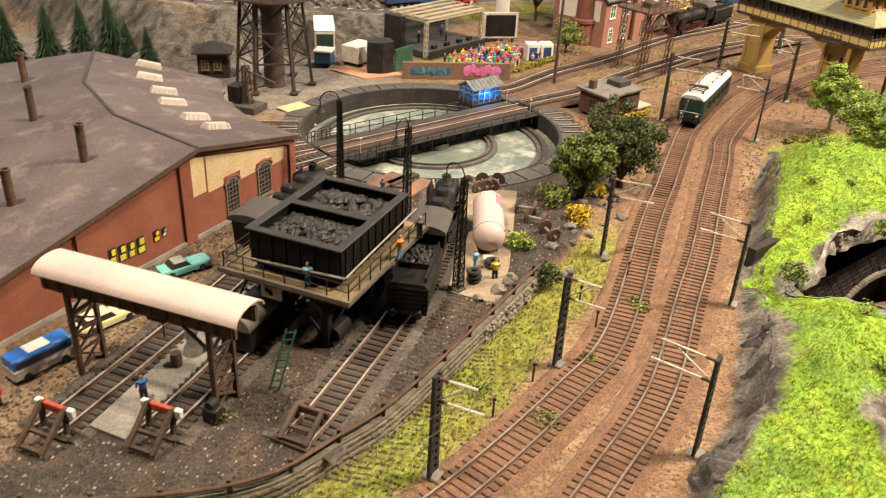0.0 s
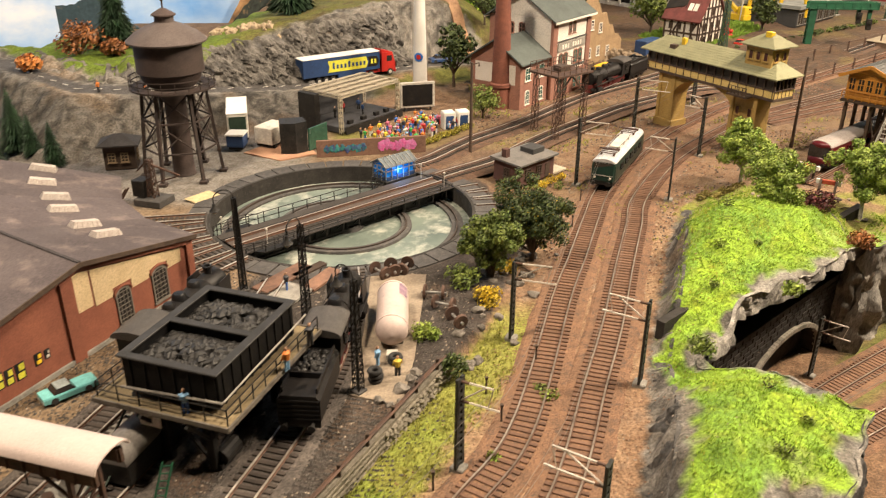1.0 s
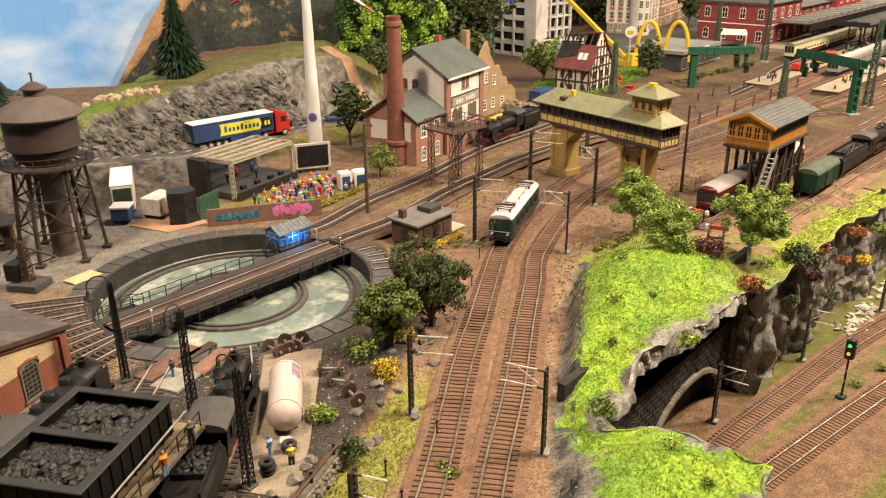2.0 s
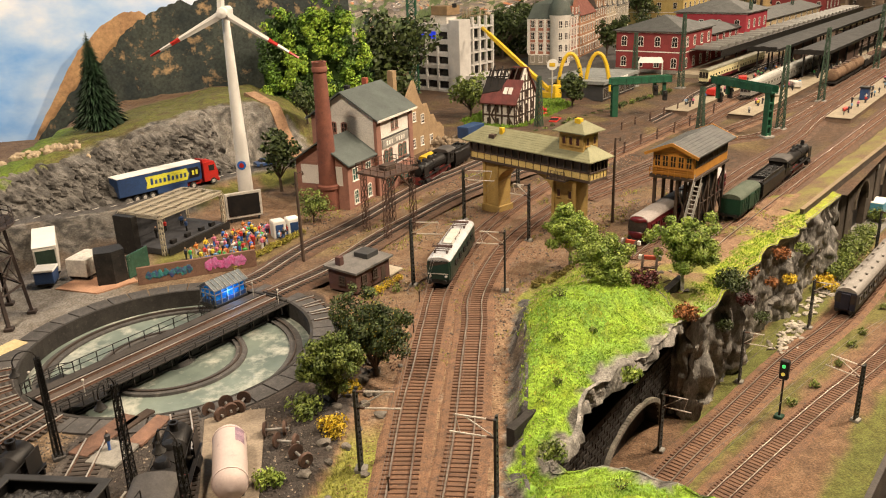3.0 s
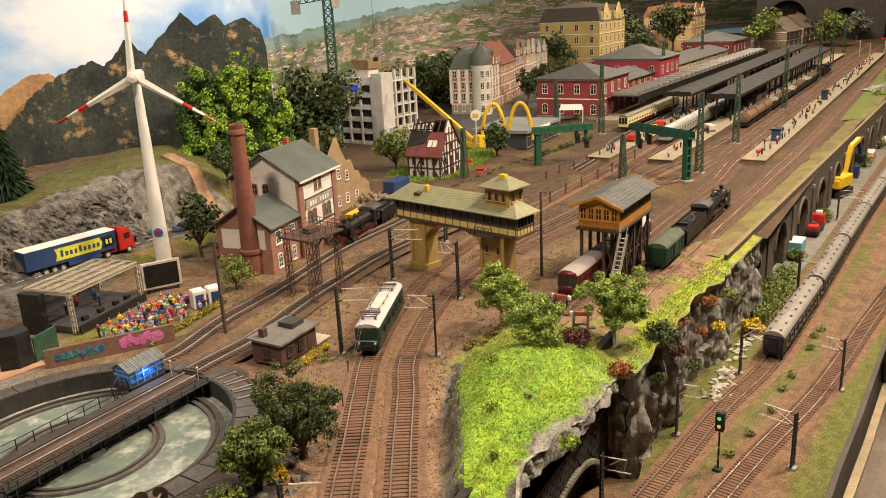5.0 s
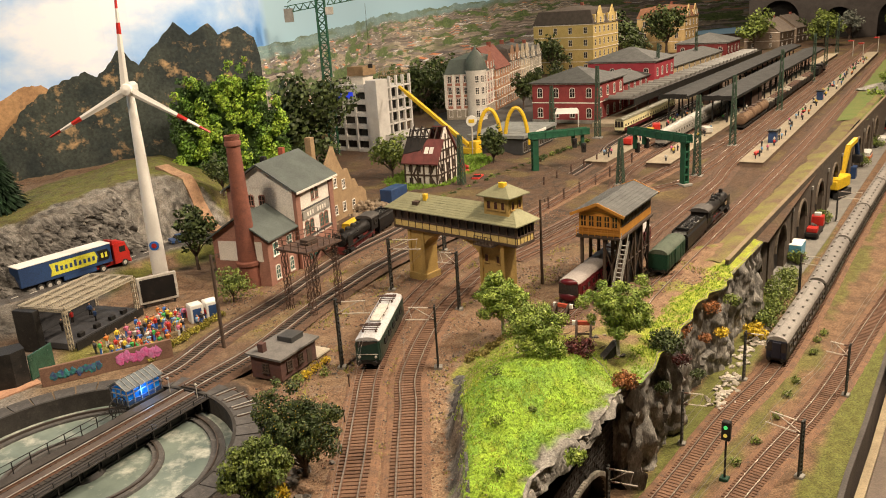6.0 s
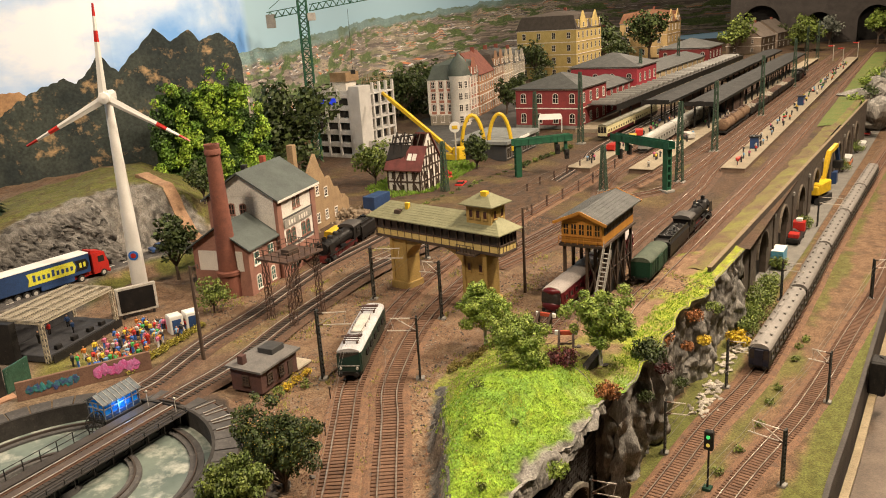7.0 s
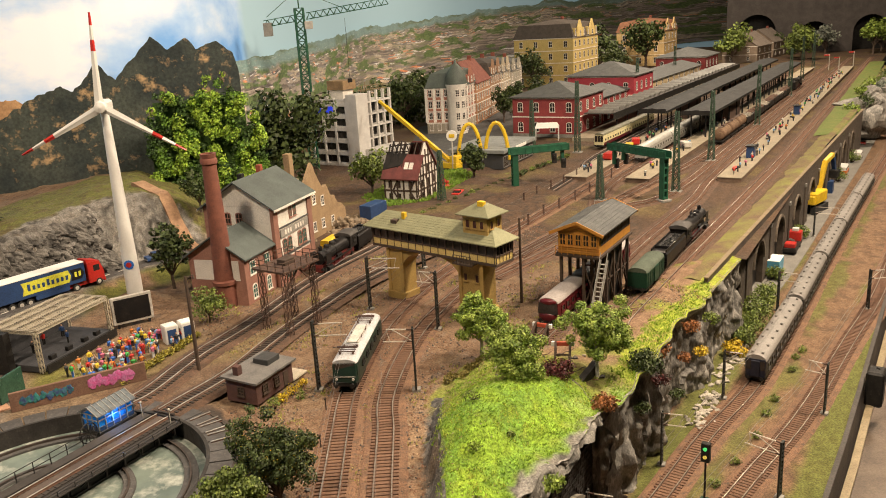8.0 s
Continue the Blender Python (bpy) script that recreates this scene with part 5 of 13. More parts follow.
        part("spoke", Geo().bar((7.6 - 1.1 * math.cos(a0), 3.2, 1.9 - 1.1 * math.sin(a0)), (7.6 + 1.1 * math.cos(a0), 3.2, 1.9 + 1.1 * math.sin(a0)), 0.07), black_iron, dw_)
    cab = thing("turntable_cabin", cx, cy, 0, 40, "small glazed cabin lit blue inside beside the turntable bridge", "cabin")
    x0, x1, y0, y1 = 9.0, 13.7, 3.3, 5.9
    part("cabin_base", Geo().box(x0 - 0.15, y0 - 0.15, 0.75, x1 + 0.15, y1 + 0.15, 1.25, 0.05), black_iron, cab)
    part("cabin_wall", Geo().box(x0, y0, 1.25, x1, y1, 1.75, 0.03), dark_blue, cab)
    fr = Geo()
    for x in np.linspace(x0, x1, 6):
        for y in (y0, y1):
            fr.box(x - 0.06, y - 0.06, 1.2, x + 0.06, y + 0.06, 3.1)
    for y in np.linspace(y0, y1, 4):
        for x in (x0, x1):
            fr.box(x - 0.06, y - 0.06, 1.2, x + 0.06, y + 0.06, 3.1)
    for z in (2.45, 3.05):
        fr.box(x0 - 0.06, y0 - 0.06, z, x1 + 0.06, y0 + 0.06, z + 0.1).box(x0 - 0.06, y1 - 0.06, z, x1 + 0.06, y1 + 0.06, z + 0.1)
        fr.box(x0 - 0.06, y0, z, x0 + 0.06, y1, z + 0.1).box(x1 - 0.06, y0, z, x1 + 0.06, y1, z + 0.1)
    part("cabin_frame", fr, steel, cab, "grey glazing bars")
    part("lit_panes", Geo().box(x0 + 0.12, y0 + 0.12, 1.75, x1 - 0.12, y1 - 0.12, 3.0), glass_blue, cab, "bright blue lit panes")
    ym = (y0 + y1) / 2
    rf = Geo()
    for s in (-1, 1):
        ye = y0 - 0.3 if s < 0 else y1 + 0.3
        rf.slab([(x0 - 0.25, ye, 3.05), (x1 + 0.25, ye, 3.05), (x1 + 0.25, ym, 3.95), (x0 - 0.25, ym, 3.95)], (0, 0, 0.08))
        for x in np.linspace(x0 - 0.2, x1 + 0.2, 9):
            part("glazing_bar", Geo().bar((x, ye, 3.16), (x, ym, 4.06), 0.09), steel, cab)
    part("cabin_roof", rf, mat("pale_glass_roof", (0.17, 0.19, 0.20), (0.10, 0.12, 0.14), 1, 0.2, 0.3), cab, "pale ribbed glass roof")
    lamp = bpy.data.lights.new("cabin_lamp", "POINT")
    lamp.energy, lamp.color, lamp.shadow_soft_size = 0.035, (0.1, 0.4, 1.0), 0.006
    ob = new("cabin_lamp", lamp)
    r = radians(40)
    ob.location = Vector((cx + 11.3 * math.cos(r) - 2.9 * math.sin(r), cy + 11.3 * math.sin(r) + 2.9 * math.cos(r), 2.3)) * CM


def deck_rail(L, y):
    return Geo().box(-L, y - 0.1, 0.94, L, y + 0.1, 1.0).box(-L, y - 0.045, 1.0, L, y + 0.045, 1.2)


build_turntable()

# ---- the roundhouse engine shed ----
SC, SA = (-7.0, 85.0), [243.5, 225.5, 207.5, 189.5]


def sp(r, a, z):
    return (SC[0] + r * math.cos(radians(a)), SC[1] + r * math.sin(radians(a)), z)


def build_shed():
    sh = thing("engine_shed", 0, 0, 0, 0, "large red-brown roundhouse shed with grey felt roof and arched windows", "engine shed")
    rf, rr, rb = 21.9, 34.6, 54.0
    zf, zr, zb = 5.9, 8.8, 5.7
    a = radians(SA[0])
    along, out = Vector((math.cos(a), math.sin(a), 0)), Vector((-math.sin(a), math.cos(a), 0))  # out points to the yard
    frame_ = Matrix((( along.x, -out.x, 0, SC[0]), (along.y, -out.y, 0, SC[1]), (0, 0, 1, 0), (0, 0, 0, 1)))  # x along the wall, -y out

    def wz(r):
        return lerp(zf, zr, (r - rf) / (rr - rf)) if r < rr else lerp(zr, zb, (r - rr) / (rb - rr))

    def panel(r0, r1, z0, z1, y0, y1, follow=False):
        g = Geo()
        top0, top1 = (wz(r0) - z1, wz(r1) - z1) if follow else (z1, z1)
        rs = [r0, r1]
        if follow and r0 < rr < r1:
            rs = [r0, rr, r1]
        pts = [(r0, z0), (r1, z0)] + [(r, (wz(r) - z1) if follow else z1) for r in rs[::-1]]
        n = len(pts)
        v = [(frame_ @ Vector((r, y, z))) for y in (y0, y1) for r, z in pts]
        return g.add(v, [tuple(range(n)), tuple(range(n, 2 * n))[::-1]] + [(i, n + i, n + (i + 1) % n, (i + 1) % n) for i in range(n)])

    part("gable_wall", panel(rf, rb, 0.3, 0.05, 0.0, 0.5, True), brick_red, sh, "plain red-brown end wall")
    part("plinth", panel(rf, rb, 0.3, 1.15, -0.22, 0.0), concrete, sh)
    for r0, r1 in ((rf - 0.1, rf + 0.7), (35.3, 36.5), (45.6, 46.8)):
        part("pilaster", panel(r0, r1, 0.3, 0.12, -0.25, 0.0, True), brick_red, sh)
    part("cornice", cornice(frame_, wz, rf, rr, rb), brick_red, sh)
    # cream panels around the window heads
    for r0, r1, z0 in ((23.3, 25.1, 4.2), (25.1, 27.3, 5.0), (27.3, 29.4, 4.3), (29.4, 31.5, 5.2), (31.5, 33.4, 4.5), (33.6, 35.2, 4.7)):
        part("cream_panel", panel(r0, r1, z0, 0.75, -0.06, 0.0, True), cream, sh, "cream plaster panel")
    for r0, r1 in ((25.2, 27.2), (29.6, 31.4)):
        m = frame_ @ Matrix.Translation(((r0 + r1) / 2, -0.02, 1.6))
        ob = win(sh, 0, 0, 0, 0, r1 - r0 - 0.1, 3.3, mat("shed_frame", (0.19, 0.17, 0.14), (0.13, 0.115, 0.1), 1, 0.15, 0.7), window_dark, True, (4, 8))
        m.translation = m.translation * CM
        ob.matrix_basis = m
        ob.matrix_basis = m
        w = (r1 - r0) / 2 + 0.05
        arch = Geo().tube([frame_ @ Vector(((r0 + r1) / 2 + w * math.cos(math.pi * k / 9), -0.1, 4.45 + 0.6 * math.sin(math.pi * k / 9))) for k in range(10)], 0.14, 6)
        part("window_arch", arch, brick_red, sh)
    # yellow and black painted lettering shapes, unreadable
    for r0, w, z0, h, m in ((44.2, 0.7, 2.5, 1.3, lemon), (43.3, 0.75, 2.35, 1.35, lemon), (42.4, 0.7, 2.3, 1.3, lemon), (41.5, 0.8, 2.2, 1.4, lemon), (39.8, 0.65, 2.5, 1.0, yellow_paint), (38.9, 0.5, 2.6, 0.8, dull_white)):
        part("graffito", panel(r0 - w, r0, z0, z0 + h, -0.05, 0.0), black_iron, sh)
        part("graffito", panel(r0 - w + 0.1, r0 - 0.12, z0 + 0.1, z0 + h * 0.42, -0.08, -0.05), m, sh, "yellow painted graffiti bar")
        part("graffito", panel(r0 - w + 0.05, r0 - 0.3, z0 + h * 0.55, z0 + h - 0.12, -0.08, -0.05), m, sh)
    # roof planes, one pair a stall
    ov = 0.6
    for i, (a0, a1) in enumerate(zip(SA, SA[1:])):
        b0 = a0 + (0.9 if i == 0 else 0)
        b1 = a1 - (0.9 if i == len(SA) - 2 else 0)
        for (ra, za), (rc, zc) in (((rf - ov, zf - 0.1), (rr, zr)), ((rr, zr), (rb + ov, zb - 0.1))):
            g = Geo().slab([sp(ra, b0, za), sp(ra, b1, za), sp(rc, b1, zc), sp(rc, b0, zc)], (0, 0, 0.28))
            part("roof_plane", g, roof_felt, sh)
        part("ridge_seam", Geo().bar(sp(rr, b0, zr + 0.31), sp(rr, b1, zr + 0.31), 0.28, 0.09), mat("felt_seam", (0.05, 0.042, 0.042), None, 2, 0.2, 0.85), sh)
        # stall doors and front wall on the turntable side, back wall behind
        part("front_wall", Geo().slab([sp(rf, a0, 0.3), sp(rf, a1, 0.3), sp(rf, a1, zf), sp(rf, a0, zf)], tuple(-0.4 * Vector((math.cos(radians((a0 + a1) / 2 + 180)), math.sin(radians((a0 + a1) / 2 + 180)), 0)))), brick_red, sh)
        part("back_wall", Geo().slab([sp(rb, a0, 0.3), sp(rb, a1, 0.3), sp(rb, a1, zb), sp(rb, a0, zb)], tuple(0.4 * Vector((math.cos(radians((a0 + a1) / 2 + 180)), math.sin(radians((a0 + a1) / 2 + 180)), 0)))), brick_red, sh)
        for q in (0.27, 0.73):
            am = lerp(a0, a1, q)
            d = Vector((-math.sin(radians(am)), math.cos(radians(am)), 0))
            o = Vector(sp(rf - 0.35, am, 0.9))
            part("door", Geo().slab([o - d * 1.2, o + d * 1.2, o + d * 1.2 + Vector((0, 0, 4.4)), o - d * 1.2 + Vector((0, 0, 4.4))], (0.1, 0, 0)), wood_dark, sh)
    part("far_wall", Geo().slab([sp(rf, SA[-1], 0.3), sp(rb, SA[-1], 0.3), sp(rb, SA[-1], zb), sp(rr, SA[-1], zr), sp(rf, SA[-1], zf)], (0.1, -0.4, 0)), brick_red, sh)
    part("eave_board", Geo().bar(sp(rf - ov, SA[0] + 1.0, zf), sp(rr, SA[0] + 1.0, zr + 0.1), 0.12, 0.4).bar(sp(rr, SA[0] + 1.0, zr + 0.1), sp(rb + ov, SA[0] + 1.0, zb), 0.12, 0.4), wood_dark, sh)
    # smoke stacks
    for (x, y), h in zip(((-30.6, 52.2), (-38.6, 60.4), (-44.6, 71.0), (-33.5, 46.0)), (2.9, 2.9, 2.7, 2.6)):
        r = math.hypot(x - SC[0], y - SC[1])
        z = wz(r) + 0.2
        part("flue", Geo().lathe([(0.42, z - 0.3), (0.36, z + 0.1), (0.34, z + h), (0.40, z + h), (0.40, z + h + 0.2), (0.27, z + h + 0.2), (0.25, z + h - 0.5), (0, z + h - 0.5)], 12, (x, y, 0)), rust, sh, "rusty smoke stack", True)
    # louvred roof vents in pairs
    for x, y in ((-35.2, 79.4), (-33.7, 75.4), (-31.0, 71.8), (-29.0, 68.4), (-25.6, 64.6), (-23.0, 62.3)):
        r = math.hypot(x - SC[0], y - SC[1])
        ang = math.degrees(math.atan2(y - SC[1], x - SC[0]))
        z = wz(r) + 0.25
        g = Geo()
        m = Matrix.Translation((x, y, z)) @ pose(0, 0, 0, 0, 0, ang + 180) @ pose(0, 0, 0, 0, -13 if r > rr else 13, 0)
        v = [(-1.5, -0.75, -0.3), (1.5, -0.75, -0.3), (1.5, 0.75, -0.3), (-1.5, 0.75, -0.3), (-1.15, -0.35, 0.62), (1.15, -0.35, 0.62), (1.15, 0.35, 0.62), (-1.15, 0.35, 0.62)]
        g.add(v, [(3, 2, 1, 0), (4, 5, 6, 7), (0, 1, 5, 4), (1, 2, 6, 5), (2, 3, 7, 6), (3, 0, 4, 7)], m)
        for k in range(5):
            xx = -1.1 + k * 0.55
            g.bar(m @ Vector((xx, -0.80, -0.2)), m @ Vector((xx * 0.8, -0.37, 0.64)), 0.06)
        part("roof_vent", g, mat("vent_white", (0.46, 0.41, 0.37), (0.38, 0.33, 0.30), 1, 0.15, 0.7), sh, "pale louvred roof vent")


def cornice(frame_, wz, rf, rr, rb):
    g = Geo()
    for r0, r1 in ((rf, rr), (rr, rb)):
        g.bar(frame_ @ Vector((r0, -0.1, wz(r0) - 0.35)), frame_ @ Vector((r1, -0.1, wz(r1) - 0.35)), 0.3, 0.35)
    return g


build_shed()


# ---- the coaling stage ----
def coal_heap(x0, y0, x1, y1, z, n, seed, hump=0.6, s=0.3):
    g, rng = Geo(), random.Random(seed)
    for _ in range(n):
        x, y = rng.uniform(x0, x1), rng.uniform(y0, y1)
        e = min(x - x0, x1 - x, y - y0, y1 - y) / (0.5 * min(x1 - x0, y1 - y0))
        q = s * rng.uniform(0.55, 1.25)
        g.blob((x, y, z + hump * e * rng.uniform(0.6, 1.05)), (q, q * rng.uniform(0.7, 1.2), q * 0.8), rng.random() * 90, 0.35, 1)
    return g


def build_coaling():
    cs = thing("coaling_stage", -9.5, 43.2, 0.8, -21, "black raised coal bunker on a railed timber platform and braced legs", "coaling stage")
    dz = 5.5  # deck height over the yard
    part("deck", Geo().box(-5.3, -5.7, dz - 0.35, 4.5, 6.6, dz, 0.05), mat("deck_board", (0.25, 0.19, 0.105), (0.18, 0.14, 0.08), 1.5, 0.15, 0.85, bump=0.3), cs, "worn ochre timber deck")
    edge = Geo()
    for x in (-5.35, 4.55):
        edge.box(x - 0.06, -5.75, dz - 0.28, x + 0.06, 6.65, dz + 0.05)
    for y in (-5.75, 6.65):
        edge.box(-5.35, y - 0.06, dz - 0.28, 4.55, y + 0.06, dz + 0.05)
    part("edge_beam", edge, mat("edge_grey", (0.17, 0.15, 0.125), (0.10, 0.085, 0.07), 1.0, 0.12, 0.7, bump=0.3), cs, "pale worn edge beam")
    for k in range(13):
        y = -5.4 + k * 0.96
        part("joist", Geo().box(-5.1, y - 0.1, dz - 0.6, 4.4, y + 0.1, dz - 0.34), wood_dark, cs)
    railing(cs, [(-5.1, -5.5, dz), (4.4, -5.5, dz)], 1.15, 1.5, 0.05)
    railing(cs, [(4.4, -5.5, dz), (4.4, 6.4, dz)], 1.15, 1.5, 0.05)
    railing(cs, [(-5.1, 6.4, dz), (-5.1, -5.5, dz)], 1.15, 1.5, 0.05)
    b0 = dz + 0.55
    bunker_black = mat("bunker_black", (0.006, 0.006, 0.0065), (0.010, 0.0095, 0.0095), 1.2, 0.12, 0.55, bump=0.3, dirt=(0.025, 0.022, 0.02), amount=0.1, ior=1.2)
    W, LN, H = 3.3, 4.7, 2.4
    # bunker walls, two compartments
    for x in (-W, W):
        part("bunker_side", Geo().box(x - 0.16, -LN, b0, x + 0.16, LN, b0 + H, 0.05), bunker_black, cs)
    for y in (-LN, 0, LN):
        part("bunker_end", Geo().box(-W, y - 0.16, b0, W, y + 0.16, b0 + H, 0.05), bunker_black, cs)
    part("bunker_floor", Geo().box(-W, -LN, b0, W, LN, b0 + 0.2), black_iron, cs)
    rim = Geo()
    for x in (-W, W):
        rim.box(x - 0.32, -LN - 0.3, b0 + H, x + 0.32, LN + 0.3, b0 + H + 0.16, 0.04)
    for y in (-LN, 0, LN):
        rim.box(-W, y - 0.3, b0 + H + 0.003, W, y + 0.3, b0 + H + 0.163, 0.04)
    part("rim", rim, mat("rim_iron", (0.03, 0.028, 0.027), (0.02, 0.019, 0.018), 1, 0.1, 0.6, bump=0.3), cs)
    for s in (-1, 1):
        for k in range(9):
            y = -LN + 0.55 + k * 1.05
            part("rib", Geo().box(s * W + (0.16 if s > 0 else -0.24), y - 0.05, b0, s * W + (0.24 if s > 0 else -0.16), y + 0.05, b0 + H), bunker_black, cs)
        for k in range(6):
            x = -W + 0.6 + k * 1.06
            part("rib", Geo().box(x - 0.05, s * LN + (0.16 if s > 0 else -0.24), b0, x + 0.05, s * LN + (0.24 if s > 0 else -0.16), b0 + H), bunker_black, cs)
    for x in (-2.8, 2.8):
        for y in (-4.0, -1.4, 1.4, 4.0):
            part("bunker_leg", Geo().box(x - 0.2, y - 0.2, dz, x + 0.2, y + 0.2, b0), black_iron, cs)
    for y0, y1, sd in ((-LN + 0.2, -0.2, 1), (0.2, LN - 0.2, 2)):
        part("coal", coal_heap(-W + 0.25, y0, W - 0.25, y1, b0 + H - 0.85, 420, sd, 0.75, 0.34), coal_mat, cs, "heap of black coal lumps")["kind"] = "stuff"
        part("coal_bed", Geo().box(-W + 0.16, y0, b0 + 0.2, W - 0.16, y1, b0 + H - 0.8), coal_mat, cs)
    # pale pipe along the outer side
    pipe = [(W + 0.7, -LN - 0.4, b0 + 0.2 + 0.6), (W + 0.75, -2, b0 + 1.0), (W + 0.7, 2, b0 + 1.05), (W + 0.8, LN + 0.6, b0 + 1.3)]
    part("chute_rail", Geo().tube(pipe, 0.075, 6).tube([(-W, -LN - 0.6, b0 + 0.5), (W + 0.7, -LN - 0.5, b0 + 0.8)], 0.08, 5), mat("pipe_grey", (0.27, 0.25, 0.22), (0.18, 0.165, 0.15), 1, 0.15, 0.5), cs, "pale grey steel pipe")
    # legs under the deck
    for x, y in ((-1.8, -3.6), (1.6, -3.6), (-1.8, 4.4), (1.6, 4.4)):
        g = Geo().box(x - 0.28, y - 0.28, 0, x + 0.28, y + 0.28, dz - 0.5, 0.04)
        g.bar((x, y, 2.4), (x + (1.9 if x > 0 else -1.9), y, dz - 0.55), 0.24).bar((x, y, 2.4), (x, y - 2.2, dz - 0.55), 0.24)
        part("leg", g, black_iron, cs)
    part("brace", Geo().bar((-1.8, -3.6, 0.4), (1.6, -3.6, 4.4), 0.16).bar((1.6, -3.6, 0.4), (-1.8, -3.6, 4.4), 0.16).bar((1.6, -3.6, 0.4), (1.6, 4.4, 4.4), 0.16), black_iron, cs)
    part("control_cabin", Geo().box(-1.0, 0.2, 0, 0.9, 3.8, 2.5, 0.08), black_iron, cs)
    part("notice", Geo().box(-2.6, -5.0, 3.6, -1.0, -4.9, 4.6, 0.02), white_wall, cs, "pale enamel notice plate")
    g = Geo()
    for k in range(9):
        g.box(-4.6, -8.6 + k * 0.62, 0.15 + k * 0.42, -3.5, -8.35 + k * 0.62, 0.22 + k * 0.42)
    g.bar((-4.6, -8.8, 0.1), (-4.6, -3.4, 3.9), 0.12).bar((-3.5, -8.8, 0.1), (-3.5, -3.4, 3.9), 0.12)
    part("stair", g, mat("stair_green", (0.05, 0.075, 0.055), (0.035, 0.05, 0.04), 1, 0.1, 0.7), cs, "steep green-black stair")
    part("winch", Geo().cyl((1.9, -3.4, 0.8), (1.9, -1.6, 0.8), 0.6, 0.6, 14).box(1.6, -3.7, 0, 2.2, -1.3, 0.5), black_iron, cs)


build_coaling()

# ---- roofed loading gantry over the ash sidings ----
def build_gantry():
    rot = -18.5
    gt = thing("loading_gantry", -19.1, 33.8, 0.8, rot, "rusty lattice gantry with a long pale barrel roof", "gantry")
    L, z = 7.2, 6.75
    prof = [(1.5 * math.cos(math.pi * k / 8), 0.7 * math.sin(math.pi * k / 8)) for k in range(9)]
    g = Geo()
    n = len(prof)
    for x in (-L, L):
        g.v += [(x, y, z + 0.55 + q) for y, q in prof] + [(x, y * 0.96, z + 0.47 + q * 0.96) for y, q in prof]
    for k in range(n - 1):
        g.f += [(k, k + 1, 2 * n + k + 1, 2 * n + k), (n + k, 3 * n + k, 3 * n + k + 1, n + k + 1), (k, n + k, n + k + 1, k + 1), (2 * n + k, 2 * n + k + 1, 3 * n + k + 1, 3 * n + k)]
    g.f += [(0, 2 * n, 3 * n, n), (n - 1, 2 * n - 1, 4 * n - 1, 3 * n - 1)]
    part("roof", g, mat("pink_grey_tin", (0.46, 0.38, 0.35), (0.38, 0.31, 0.29), 5, 0.2, 0.55, dirt=(0.36, 0.29, 0.27), amount=0.12, span=(0.94, 1.05)), gt, "pale pinkish-grey barrel roof", True)
    for y in (-1.05, 1.05):
        part("girder", Geo().box(-L + 0.3, y - 0.14, z - 0.55, L - 0.3, y + 0.14, z + 0.4, 0.03), rust, gt)
        for k in range(13):
            x = -L + 0.7 + k * 1.1
            part("stiffener", Geo().box(x - 0.05, y - 0.24, z - 0.5, x + 0.05, y + 0.24, z + 0.38), rust, gt)
    for k in range(6):
        x = -L + 0.6 + k * 2.6
        part("roof_rib", Geo().bar((x, -1.4, z + 0.5), (x, 1.4, z + 0.5), 0.14), rust, gt)
    for x in (-5.2, 5.0):
        for y in (-1.05, 1.05):
            part("post", Geo().box(x - 0.17, y - 0.14, 0, x + 0.17, y + 0.14, z - 0.5, 0.03), rust, gt)
        for k in range(4):
            z0, z1 = 0.4 + k * 1.4, 1.7 + k * 1.4
            for p, q in (((x, -1.05, z0), (x, 1.05, z1)), ((x, 1.05, z0), (x, -1.05, z1)), ((x, -1.05, z1), (x, 1.05, z1))):
                part("brace", Geo().bar(p, q, 0.13), rust, gt)
    for s in (-1, 1):
        part("knee", Geo().bar((5.0 * s, 1.05, 4.8), (3.0 * s, 1.05, z - 0.4), 0.16).bar((5.0 * s, -1.05, 4.8), (3.0 * s, -1.05, z - 0.4), 0.16), rust, gt)
    part("winch_box", Geo().box(4.5, -1.9, 0, 5.5, -1.0, 1.1, 0.08).cyl((5.0, -1.8, 1.3), (5.0, -1.1, 1.3), 0.3, 0.3, 12), black_iron, gt)
    part("hoist", Geo().box(0.2, -0.6, z - 1.3, 1.6, 0.6, z - 0.5, 0.08).cyl((0.9, 0, z - 1.3), (0.9, 0, z - 2.8), 0.05, 0.05, 5), black_iron, gt)


build_gantry()
slab_g = Geo().poly([(-21.8, 29.5), (-19.3, 28.5), (-17.5, 34.6), (-15.2, 42.0), (-14.5, 45.5), (-16.6, 46.2), (-18.3, 41.5), (-20.3, 34.6)], 0.6, 1.06)
tagged(solo("loading_slab", slab_g, concrete, "grey concrete slab between two yard tracks", "paving", kind="structure"))
solo("rounded_canopy", long_body(Geo(), 0, 6.5, roof_section(2.6, 0, 1.0) + [(-1.3, -0.1), (1.3, -0.1)]), coach_grey, "small grey barrel-roofed open van body beside the coaling stage", "van body", at=(-15.2, 37.2, 3.2), rot=72, smooth=True)
solo("van_body_base", Geo().box(0.2, -1.15, 0, 6.3, 1.15, 2.2, 0.06), black_iron, "dark lower body of a grey-roofed van on the siding", "van body", at=(-15.2, 37.2, 1.32), rot=72)
